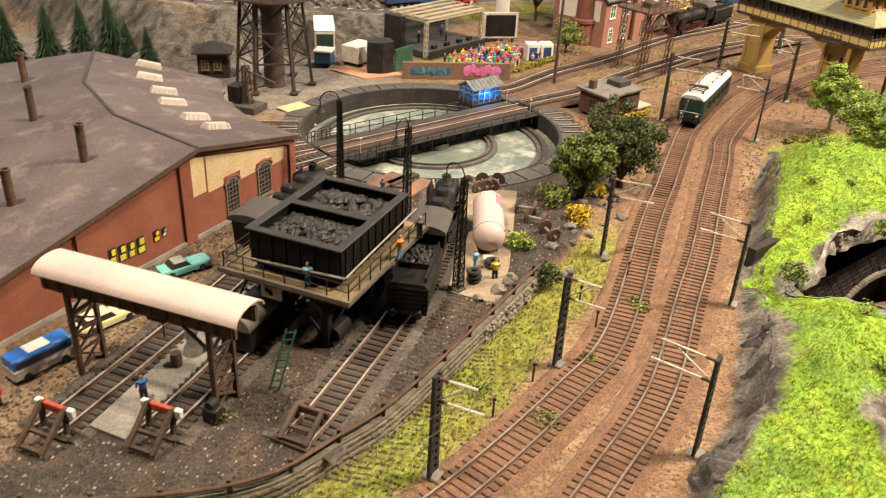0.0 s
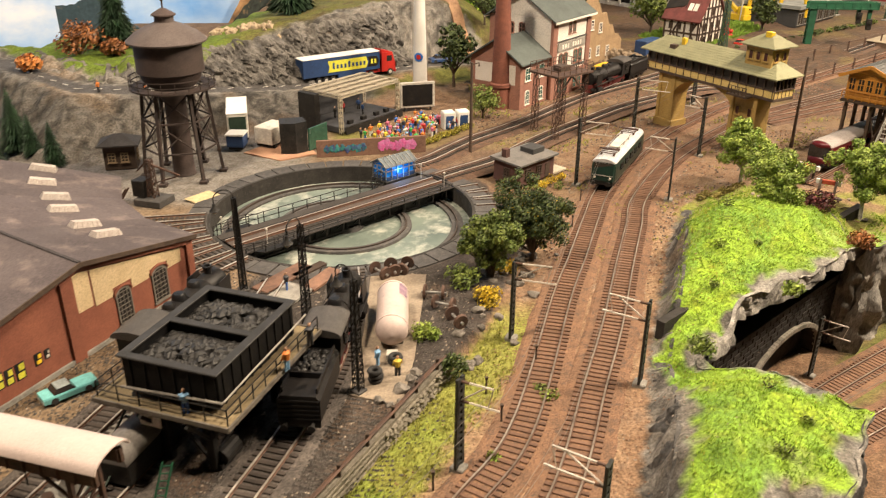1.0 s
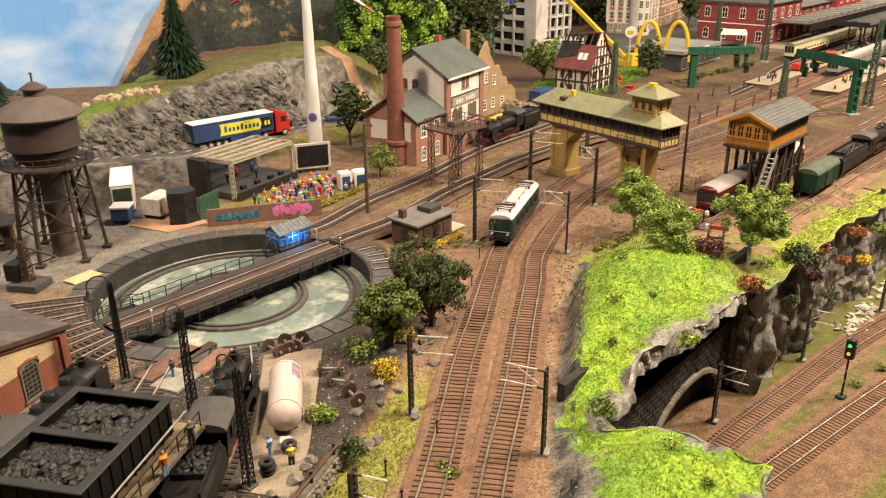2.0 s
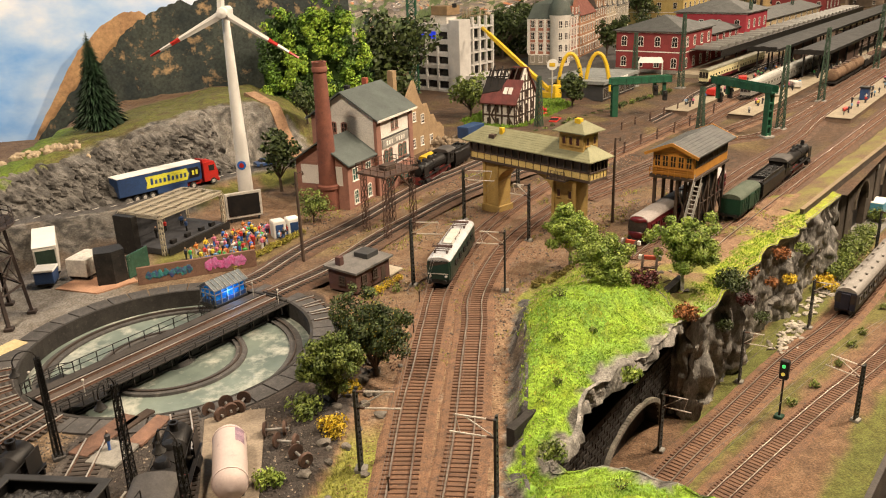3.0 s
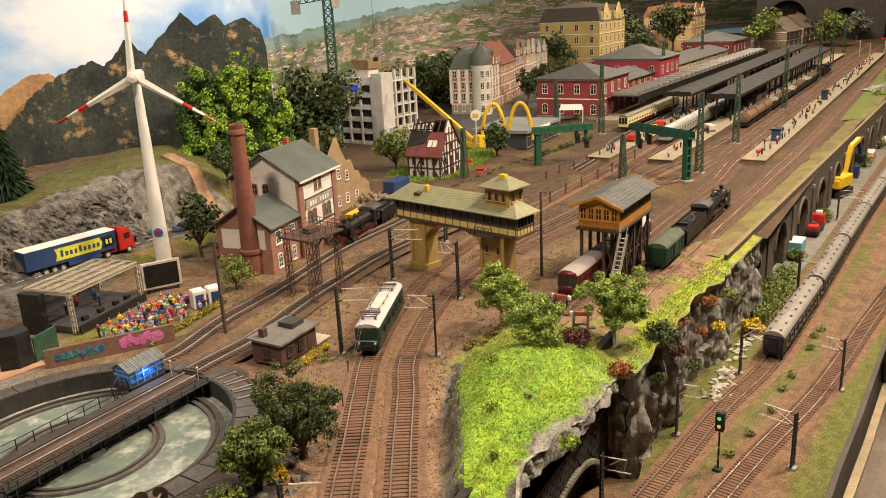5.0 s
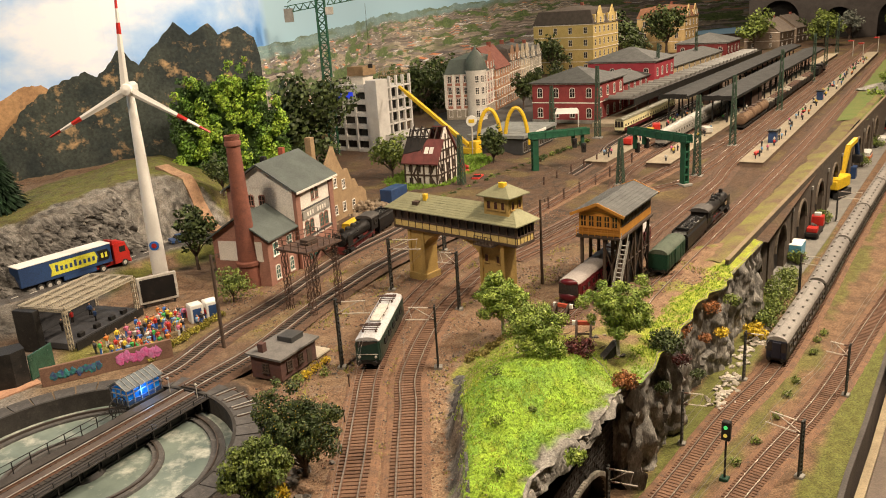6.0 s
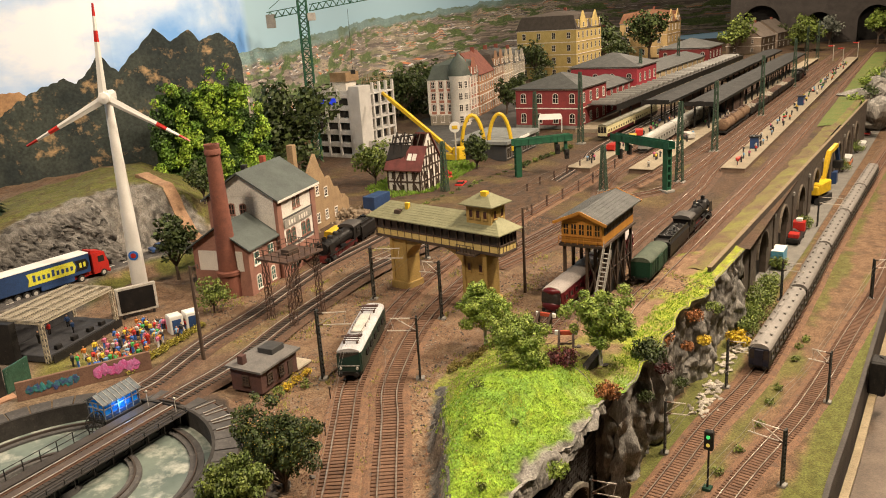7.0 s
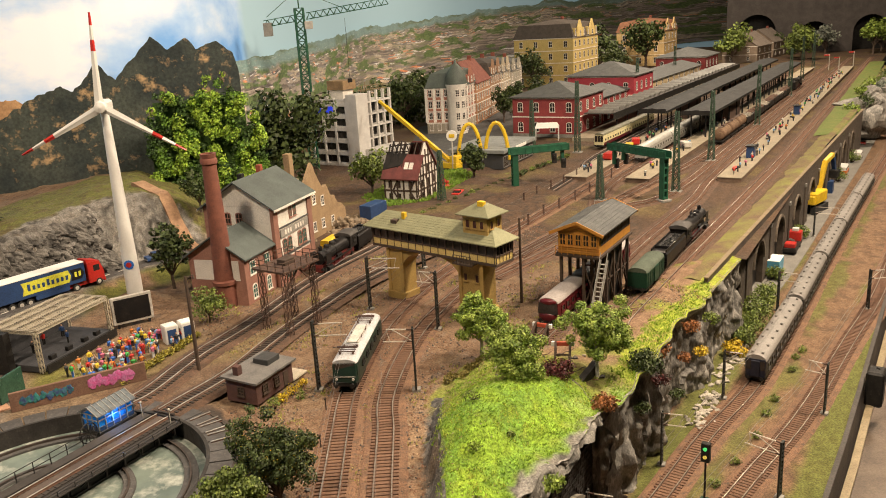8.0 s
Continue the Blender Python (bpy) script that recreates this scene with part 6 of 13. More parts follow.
solo("grinder_stand", Geo().lathe([(0.7, 0), (0.6, 0.4), (0.35, 0.9), (0.45, 1.6), (0.25, 2.4), (0, 2.5)], 10), concrete, "grey water crane base on the concrete slab", "water crane", at=(-18.0, 37.2, 1.06), smooth=True)
solo("barrel", Geo().lathe([(0, 0), (0.36, 0), (0.4, 0.5), (0.36, 1.0), (0, 1.0)], 10), rust, "rusty oil barrel on the concrete slab", "barrel", at=(-18.6, 35.7, 1.06), smooth=True)


lad = thing("ladder", -11.8, 33.8, 0.95, 0, "green ladder leaning on the coaling stage", "ladder")
for s in (-0.3, 0.3):
    part("rail", Geo().bar((s, 0, 0), (s + 1.0, 1.3, 3.9), 0.09), dark_green_iron, lad)
for k in range(9):
    t = (k + 0.5) / 9
    part("rung", Geo().bar((t - 0.3, 1.3 * t, 3.9 * t), (t + 0.3, 1.3 * t, 3.9 * t), 0.06), dark_green_iron, lad)


def buffer_stop(x, y, z, rot, beam, label, k=1.0):
    b = thing("buffer_stop", x, y, z, rot, label, "buffer stop", "buffer stops")
    for s in (-1, 1):
        part("frame", Geo().bar((0, s * 0.86, 0.3), (0.2, s * 0.86, 2.0 * k), 0.26).bar((0.1, s * 0.86, 1.9 * k), (-1.9, s * 0.86, 0.2), 0.26), wood_dark, b)
    part("beam", Geo().box(0.15, -1.2, 2.0 * k - 0.6, 0.45, 1.2, 2.0 * k - 0.05, 0.05), beam, b, "worn buffer beam")
    for s in (-1, 1) if k == 1 else ():
        part("beam_end", Geo().box(0.13, s * 1.15 - 0.25, 1.38, 0.48, s * 1.15 + 0.25, 1.97, 0.05), white_paint, b)
    part("tie", Geo().box(-1.1, -0.86, 0.7 * k, -0.9, 0.86, 0.9 * k).box(-1.9, -0.95, 0.1, -1.65, 0.95, 0.32), wood_dark, b)
    return b


STOP_RED = mat("stop_red", (0.46, 0.08, 0.04), (0.36, 0.06, 0.035), 1, 0.15, 0.6)
buffer_stop(-23.4, 28.7, 1.0, 70, STOP_RED, "dark timber buffer stop with red and white beam")
buffer_stop(-17.4, 29.2, 1.0, 71, STOP_RED, "dark timber buffer stop with red and white beam")
buffer_stop(-9.0, 30.7, 1.0, 70, rust, "low rusty buffer stop at the end of the coaling road", 0.6)


# ---- steam engines ----
def steam_loco(x, y, z, rot, label, long=13.5, tender=9.0, red=False, coal=True):
    """A black engine facing +x with its tender behind; x, y is the front buffer beam."""
    lo = thing("steam_locomotive", x, y, z, rot, label, "locomotive", "steam engines")
    b = -long
    boil = Geo().lathe([(0.0, -0.5), (1.02, -0.5), (1.08, -0.35), (1.12, -0.3), (1.12, -2.6), (1.08, -2.65), (1.1, -2.7), (1.1, -5.5), (1.16, -5.5), (1.16, -5.7), (1.1, -5.7), (1.15, b + 4.4), (1.25, b + 4.2), (1.25, b + 3.4)], 18, m=Matrix.Translation((0, 0, 2.9)) @ pose(0, 0, 0, 0, 90, 0))
    part("boiler", boil, loco_black, lo, "", True)
    part("smokebox_door", Geo().lathe([(0, 0), (0.55, -0.04), (0.95, -0.2), (0.98, -0.3)], 16, m=Matrix.Translation((-0.28, 0, 2.9)) @ pose(0, 0, 0, 0, 90, 0)), loco_black, lo, "", True)
    part("chimney", Geo().lathe([(0.42, 3.8), (0.34, 4.0), (0.36, 4.55), (0.44, 4.6), (0.42, 4.7), (0.26, 4.7), (0.24, 4.3), (0, 4.3)], 12, (-1.5, 0, 0)), loco_black, lo, "", True)
    for xx, r, hh in ((-3.9, 0.55, 4.45), (-6.2, 0.6, 4.5), (-7.8, 0.5, 4.4)):
        part("dome", Geo().lathe([(r * 1.1, 3.75), (r, 3.95), (r, hh - 0.25), (r * 0.7, hh - 0.03), (0, hh)], 14, (xx, 0, 0)), loco_black, lo, "", True)
    for s in (-1, 1):
        part("running_board", Geo().box(b + 3.2, s * 1.5 - 0.18, 1.75, -0.2, s * 1.5 + 0.18, 1.86, 0.02), loco_black, lo)
        part("smoke_deflector", Geo().box(-2.5, s * 1.48 - 0.04, 1.9, -0.5, s * 1.48 + 0.04, 3.7, 0.02), loco_black, lo)
        part("cylinder", Geo().cyl((-1.0, s * 1.3, 0.9), (-2.6, s * 1.3, 0.9), 0.45, 0.45, 12), loco_black, lo)
        part("coupling_rod", Geo().box(b + 4.6, s * 1.28 - 0.05, 0.62, -3.9, s * 1.28 + 0.05, 0.78), steel if red else rust, lo)
        part("air_tank", Geo().cyl((-5.2, s * 1.2, 2.05), (-7.0, s * 1.2, 2.05), 0.25, 0.25, 8), loco_black, lo)
        part("handrail", Geo().tube([(-0.6, s * 1.15, 3.2), (b + 3.8, s * 1.25, 3.3)], 0.04, 5), black_iron, lo)
    part("frame", Geo().box(b + 0.4, -0.7, 0.5, -0.2, 0.7, 1.8), wheel_frame_red if red else loco_black, lo)
    wheels(lo, [-3.9, -5.5, -7.1, -8.7], wheel_red, 0.75)
    wheels(lo, [-1.0, b + 1.6], wheel_small, 0.42)
    cab = Geo()
    sec = roof_section(3.1, 4.1, 0.55) + [(-1.4, 1.8), (1.4, 1.8)]
    long_body(cab, b + 0.4, b + 3.3, sec)
    part("cab", cab, loco_black, lo, "", True)
    part("cab_roof", long_body(Geo(), b - 0.1, b + 3.6, roof_section(3.3, 4.14, 0.6) + [(-1.6, 4.06), (1.6, 4.06)]), mat("cab_roof_grey", (0.075, 0.067, 0.062), (0.055, 0.05, 0.046), 1.5, 0.15, 0.6), lo, "sooty grey cab roof", True)
    for s in (-1, 1):
        win(lo, b + 1.8, s * 1.56, 2.9, 0 if s < 0 else 180, 1.1, 0.85, black_iron, window_dark)
    buffers(lo, -0.2, 1)
    if tender:
        t1, t0 = b - 0.3, b - 0.3 - tender
        body = long_body(Geo(), t0, t1, [(1.45, 1.2), (1.5, 1.4), (1.5, 3.0), (1.2, 3.35), (-1.2, 3.35), (-1.5, 3.0), (-1.5, 1.4), (-1.45, 1.2)])
        part("tender_body", body, loco_black, lo)
        rim = Geo()
        for s in (-1, 1):
            rim.box(t0 + 0.4, s * 1.2 - 0.07, 3.3, t1 - 0.2, s * 1.2 + 0.07, 3.75)
        rim.box(t0 + 2.2, -1.2, 3.3, t0 + 2.35, 1.2, 3.8)
        part("coal_rail", rim, loco_black, lo)
        for k in range(5):
            part("rib", Geo().box(t0 - 0.08, -1.4, 1.5 + k * 0.36, t0, 1.4, 1.58 + k * 0.36), loco_black, lo)
        if coal:
            part("coal", coal_heap(t0 + 2.4, -1.1, t1 - 0.3, 1.1, 3.2, 150, 5, 0.55, 0.26), coal_mat, lo, "black coal in the tender")["kind"] = "stuff"
        wheels(lo, [t0 + 1.2, t0 + 3.0, t1 - 3.0, t1 - 1.2], wheel_small, 0.42)
        part("tender_frame", Geo().box(t0 + 0.3, -1.2, 0.6, t1 - 0.3, 1.2, 1.25), loco_black, lo)
        buffers(lo, t0, -1)
    return lo


wheel_frame_red = mat("frame_red", (0.15, 0.02, 0.018), (0.09, 0.016, 0.014), 1.0, 0.1, 0.6)
steam_loco(-1.6, 59.7, 1.32, 82.5, "sooty black steam engine with coal tender beside the coaling stage", 11.6, 6.2)
steam_loco(-13.3, 60.7, 1.32, 74, "black tank engine standing between the shed and the coal bunker", 13.0, 0)

# ---- yard things ----
def lamp_post(x, y, z, h, rot, label="dark lattice yard lamp with a gooseneck arm"):
    lp = thing("yard_lamp", x, y, z, rot, label, "lamp post", "yard lamps")
    part("base", Geo().box(-0.5, -0.5, 0, 0.5, 0.5, 0.35, 0.06), dark_concrete, lp)
    part("post", lattice_tower(Geo(), (0, 0, 0.3), (0, 0, h), 0.62, 0.34, 12, 0.045), black_iron, lp)
    part("post_web", Geo().box(-0.13, -0.03, 0.3, 0.13, 0.03, h), black_iron, lp)
    arm = [(0, 0, h)] + [(-0.9 + 0.9 * math.cos(a), 0, h + 0.9 * math.sin(a)) for a in np.linspace(0.3, 2.9, 7)] + [(-1.75, 0, h - 0.3)]
    part("arm", Geo().tube(arm, 0.06, 5), black_iron, lp)
    part("shade", Geo().lathe([(0.0, h - 0.25), (0.14, h - 0.3), (0.18, h - 0.6), (0.48, h - 0.95), (0.45, h - 1.0), (0, h - 0.95)], 12, (-1.75, 0, 0)), black_iron, lp, "", True)
    part("bulb", Geo().blob((-1.75, 0, h - 1.05), 0.28, 0, 0, 1), dull_white, lp, "white lamp glass")
    return lp


lamp_post(-12.0, 64.3, 0.8, 9.4, 20)
lamp_post(-5.1, 56.2, 0.8, 10.2, 60)
lamp_post(-0.35, 47.6, 0.8, 9.6, -40)


def build_tank():
    t = thing("storage_tank", 2.1, 56.9, 0.85, 90, "weathered pinkish-white horizontal storage tank on saddles", "storage tank")
    prof = [(0, -5.3), (0.8, -5.15), (1.4, -4.75), (1.7, -4.2), (1.75, -3.6), (1.75, 3.6), (1.7, 4.2), (1.4, 4.75), (0.8, 5.15), (0, 5.3)]
    part("shell", Geo().lathe(prof, 24, m=Matrix.Translation((0, 0, 2.2)) @ pose(0, 0, 0, 0, 90, 0)), tank_pink, t, "", True)
    for x in (-3.8, 3.8):
        part("band", Geo().lathe([(1.75, -0.08), (1.8, -0.08), (1.8, 0.08), (1.75, 0.08)], 24, m=Matrix.Translation((x, 0, 2.2)) @ pose(0, 0, 0, 0, 90, 0)), tank_pink, t)
    for x in (-3.0, 3.0):
        part("saddle", Geo().box(x - 0.4, -1.2, -0.1, x + 0.4, 1.2, 1.0, 0.06), concrete, t)
    part("end_box", Geo().box(-6.6, -0.6, -0.1, -5.5, 0.6, 0.8, 0.08), dull_white, t, "white valve box")
    part("peeled_patch", Geo().lathe([(1.765, 1.2), (1.765, 4.0)], 6, m=Matrix.Translation((0, 0, 2.2)) @ pose(0, 0, 0, 0, 90, 0) @ pose(0, 0, 0, 0, 0, 205), a0=0, a1=38), mat("peeled_violet", (0.20, 0.13, 0.18), (0.3, 0.2, 0.24), 0.8, 0.2, 0.7), t, "violet-grey peeled paint")
    t.matrix_basis = t.matrix_basis @ Matrix.Scale(0.78, 4)


build_tank()
solo("tank_pad", Geo().poly([(-1.1, 47.2), (2.9, 45.6), (3.9, 52), (5.2, 67), (-0.2, 67.5), (-0.4, 56)], 0.4, 0.95), mat("pad_sand", (0.31, 0.25, 0.185), (0.22, 0.175, 0.13), 2.5, 0.2, 0.9, dirt=(0.2, 0.15, 0.11), amount=0.25), "sandy concrete pad beneath the storage tank", "paving", kind="structure")


def tyre_stack(x, y, z, n, label):
    t = thing("tyre_stack", x, y, z, 0, label, "tyres", "tyres")
    for k in range(n):
        prof = [(0.42 + 0.2 * math.cos(a), 0.2 + 0.18 * math.sin(a)) for a in np.linspace(0, 6.2832, 9)]
        part("tyre", Geo().lathe(prof, 14, (random.uniform(-0.06, 0.06), 0, k * 0.36)), rubber, t, "", True)
    return t


tyre_stack(0.9, 48.9, 0.95, 3, "stack of worn black tyres on the sandy pad")
tyre_stack(2.4, 51.4, 0.95, 2, "two black tyres lying on the sandy pad")


def wheelset(x, y, z, rot, label="rusty spare railway wheelset lying on the gravel"):
    w = thing("wheelset", x, y, z, rot, label, "wheelset", "spare wheelsets")
    part("axle", Geo().cyl((0, -1.2, 0.6), (0, 1.2, 0.6), 0.12, 0.12, 8), steel, w)
    for s in (-1, 1):
        part("wheel", Geo().lathe([(0, -0.1), (0.5, -0.12), (0.62, -0.14), (0.7, 0.1), (0.5, 0.1), (0, 0.06)], 16, m=Matrix.Translation((0, s * 0.85, 0.66)) @ pose(0, 0, 0, 90 * s, 0, 0)), rust, w, "", True)
    return w


for x, y, r in ((7.6, 57.6, 25), (6.6, 60.2, 65), (5.8, 62.4, 80), (0.7, 66.9, 40), (1.9, 67.6, 15), (3.1, 67.9, -20)):
    wheelset(x, y, gz(x, y), r)


# ---- water tower ----
def build_water_tower():
    wt = thing("water_tower", -25.6, 97.4, 0.9, 0, "tall rusty brown water tower on splayed lattice legs", "water tower")
    tank = mat("tower_rust", (0.075, 0.052, 0.045), (0.05, 0.036, 0.032), 3, 0.15, 0.7, bump=0.3, dirt=(0.055, 0.04, 0.036), amount=0.25)
    tower_iron = mat("tower_iron", (0.05, 0.034, 0.028), (0.03, 0.022, 0.02), 1.0, 0.1, 0.75, bump=0.4)
    part("tank", Geo().lathe([(0, 11.6), (2.9, 11.7), (3.5, 12.4), (3.7, 13.2), (4.05, 13.4), (4.05, 17.0), (4.15, 17.1), (0, 17.2)], 32), tank, wt, "", True)
    part("roof", Geo().lathe([(4.75, 16.95), (4.8, 17.15), (3.8, 18.0), (2.2, 18.85), (1.15, 19.25), (1.15, 20.0)], 32), mat("tower_roof", (0.125, 0.10, 0.092), (0.095, 0.075, 0.07), 3, 0.15, 0.75, bump=0.2), wt, "dull brown conical roof", True)
    part("cupola", Geo().lathe([(1.15, 20.0), (1.45, 20.0), (1.45, 20.15), (0.45, 20.75), (0.12, 20.85), (0.1, 21.6), (0.22, 21.75), (0, 21.95)], 18), tank, wt, "", True)
    part("gallery", Geo().lathe([(3.6, 11.4), (5.2, 11.4), (5.2, 11.62), (3.6, 11.62)], 28), tower_iron, wt)
    g = Geo()
    for k in range(20):
        a = 6.2832 * k / 20
        p = Vector((5.1 * math.cos(a), 5.1 * math.sin(a), 11.6))
        g.cyl(p, p + Vector((0, 0, 1.25)), 0.05, 0.05, 5)
    for zz in (12.2, 12.85):
        g.lathe([(5.06, zz - 0.05), (5.15, zz - 0.05), (5.15, zz + 0.05), (5.06, zz + 0.05), (5.06, zz - 0.05)], 28)
    part("gallery_rail", g, tower_iron, wt)
    part("standpipe", Geo().lathe([(1.5, 0), (1.35, 0.4), (1.35, 9.6), (2.5, 11.4)], 20), tank, wt, "thick brown standpipe", True)
    legs = []
    for k in range(6):
        a = radians(60 * k + 12)
        legs.append((Vector((4.9 * math.cos(a), 4.9 * math.sin(a), 0)), Vector((3.8 * math.cos(a), 3.8 * math.sin(a), 11.4))))
    for p, q in legs:
        part("leg", Geo().bar(p, q, 0.38).box(p.x - 0.5, p.y - 0.5, -0.1, p.x + 0.5, p.y + 0.5, 0.3, 0.05), tower_iron, wt)
    for i in range(6):
        (p0, q0), (p1, q1) = legs[i], legs[(i + 1) % 6]
        for t0, t1 in ((0.33, 0.66), (0.66, 0.98), (0.05, 0.33)):
            if t0 > 0.1:
                part("brace", Geo().bar(p0.lerp(q0, t0), p1.lerp(q1, t1), 0.13), tower_iron, wt)
                part("brace", Geo().bar(p1.lerp(q1, t0), p0.lerp(q0, t1), 0.13), tower_iron, wt)
            part("girt", Geo().bar(p0.lerp(q0, t1), p1.lerp(q1, t1), 0.18), tower_iron, wt)
    g = Geo()
    for k in range(24):
        zz = 0.3 + k * 0.47
        g.bar((-5.0 + 0.055 * k, -0.3, zz), (-5.0 + 0.055 * k, 0.3, zz), 0.06)
    g.bar((-5.0, -0.3, 0.2), (-3.7, -0.3, 11.5), 0.07).bar((-5.0, 0.3, 0.2), (-3.7, 0.3, 11.5), 0.07)
    part("ladder", g, tower_iron, wt)


build_water_tower()


def build_grey_hut():
    h = thing("yard_hut", -34.5, 100.5, 0.9, 10, "small dark timber hut with a pointed felt roof", "hut")
    part("wall", Geo().box(-2.0, -1.5, 0, 2.0, 1.5, 3.2, 0.06), wood_dark, h)
    part("roof", hip_roof(4.2, 3.2, 3.2, 1.3, 0.5), mat("soot_felt", (0.06, 0.055, 0.055), None, 2, 0.15, 0.8), h)
    for x in (-1.0, 0.6):
        win(h, x, -1.51, 1.0, 0, 1.0, 1.3, wood, window_dark)
    win(h, 2.01, 0, 1.0, 90, 1.1, 1.3, wood, window_dark)


build_grey_hut()


def ash_crane(x, y, z, rot):
    c = thing("ash_crane", x, y, z, rot, "small rusty ash crane with a lattice jib", "crane")
    part("plinth", Geo().box(-1.8, -1.5, 0, 1.8, 1.5, 0.8, 0.06), dark_concrete, c)
    part("mast", lattice_tower(Geo(), (0, 0, 0.8), (0, 0, 5.4), 0.9, 0.6, 5, 0.06), rust, c)
    part("jib", Geo().bar((0, 0, 4.9), (4.0, 0, 3.9), 0.18).bar((0, 0, 2.4), (4.0, 0, 3.9), 0.14).bar((0, 0, 5.4), (-1.8, 0, 3.8), 0.14), rust, c)
    part("cabin", Geo().box(-2.2, -0.9, 0.9, -0.6, 0.9, 2.9, 0.05), black_iron, c)
    part("stair", Geo().bar((-2.2, -1.4, 2.2), (-3.8, -1.4, 0), 0.16).bar((-2.2, -1.9, 2.2), (-3.8, -1.9, 0), 0.16), rust, c)


ash_crane(-26.6, 87.0, 0.85, -20)
solo("yellow_board", Geo().box(-1.8, -1.1, 0, 1.8, 1.1, 0.1, 0.03), mat("sand_board", (0.55, 0.43, 0.24), (0.46, 0.36, 0.2), 1.5, 0.2, 0.85), "pale sandy boards lying on the concrete", "boards", at=(-21.4, 88.6, 0.9), rot=50)
# board crossings and pits between the pit rim and the yard
for x, y, r, w, l, m, lb in ((-8.6, 66.6, 55, 2.0, 6.6, plank_mat, "orange-brown board crossing"), (-7.6, 63.3, 60, 2.9, 3.4, concrete, "grey concrete inspection slab"), (-4.9, 66.2, 60, 1.6, 4.6, plank_mat, "brown board crossing"), (-6.3, 68.2, 50, 1.0, 4.0, wood_dark, "dark sleeper boards")):
    solo("board_crossing", Geo().box(-l / 2, -w / 2, 0, l / 2, w / 2, 0.3, 0.04), m, lb + " beside the turntable", "boards", at=(x, y, 0.86), rot=r)


# ---- road vehicles ----
tyre_mesh = mesh_of("tyre", Geo().cyl((0, -0.13, 0), (0, 0.13, 0), 0.36, 0.36, 14), rubber)


def car(x, y, z, rot, paint, label, long=4.9, wide=1.95, roof=None, kind="sedan", size=1.0):
    """A small car facing +x: lower body, glazed cabin, roof, bumpers, four wheels."""
    c = thing("car", x, y, z, rot, label, "car", "parked cars")
    c.matrix_basis = c.matrix_basis @ Matrix.Scale(size, 4)
    h, w = long / 2, wide / 2
    if kind == "van":
        sec = [(w, 0.3), (w, 1.1), (w * 0.95, 1.25), (-w * 0.95, 1.25), (-w, 1.1), (-w, 0.3)]
        part("body", long_body(Geo(), -h, h, sec, 0.06), paint, c)
        top = [(w * 0.95, 1.2), (w * 0.86, 2.0), (w * 0.7, 2.2), (-w * 0.7, 2.2), (-w * 0.86, 2.0), (-w * 0.95, 1.2)]
        part("upper_body", long_body(Geo(), -h + 0.05, h - 0.1, top, 0.1), roof or paint, c)
        part("glass", Geo().box(-h + 0.3, -w * 0.93, 1.35, h - 0.55, w * 0.93, 1.85), window_dark, c)
    else:
        part("body", long_body(Geo(), -h, h, [(w, 0.25), (w, 0.75), (w * 0.92, 0.92), (-w * 0.92, 0.92), (-w, 0.75), (-w, 0.25)], 0.08), paint, c)
        x0, x1 = (-h * 0.62, h * 0.22) if kind == "sedan" else (-h * 0.92, h * 0.25)
        g = Geo().add([(x0, -w * 0.88, 0.9), (x1, -w * 0.88, 0.9), (x1, w * 0.88, 0.9), (x0, w * 0.88, 0.9), (x0 + 0.45, -w * 0.72, 1.42), (x1 - 0.5, -w * 0.72, 1.42), (x1 - 0.5, w * 0.72, 1.42), (x0 + 0.45, w * 0.72, 1.42)], [(4, 5, 6, 7), (0, 1, 5, 4), (1, 2, 6, 5), (2, 3, 7, 6), (3, 0, 4, 7)])
        part("glass", g, window_dark, c)
        part("roof", Geo().box(x0 + 0.42, -w * 0.74, 1.4, x1 - 0.46, w * 0.74, 1.5, 0.05), roof or paint, c)
    for s in (-1, 1):
        part("bumper", Geo().box(s * h - 0.08, -w * 0.9, 0.32, s * h + 0.08, w * 0.9, 0.48, 0.03), steel, c)
        part("lamp", Geo().blob((h - 0.02, s * w * 0.7, 0.66), 0.14, 0, 0, 1), dull_white, c)
    for xx in (-h * 0.62, h * 0.62):
        for s in (-1, 1):
            piece("wheel", tyre_mesh, c, Matrix.Translation((xx, s * (w - 0.12), 0.36)))
    return c


car(-22.1, 48.1, 0.9, 42, turquoise, "turquoise vintage sedan with grey roof parked by the shed", 5.3, 2.0, mat("car_grey", (0.26, 0.30, 0.30), None, 2, 0.2, 0.4), size=0.76)
car(-25.1, 40.3, 0.9, 52, cream_paint, "pale yellow estate car parked by the shed wall", 5.4, 2.0, kind="estate", size=0.78)
car(-27.3, 35.0, 0.9, 56, dull_white, "blue and white minibus with a white roof panel", 5.4, 2.2, blue_paint, kind="van", size=0.76)
solo("roof_panel", Geo().box(-0.8, -0.52, 0, 0.7, 0.52, 0.06, 0.03), white_paint, "white roof panel on the blue minibus", "vehicle panel", at=(-27.3, 35.0, 2.56), rot=56)


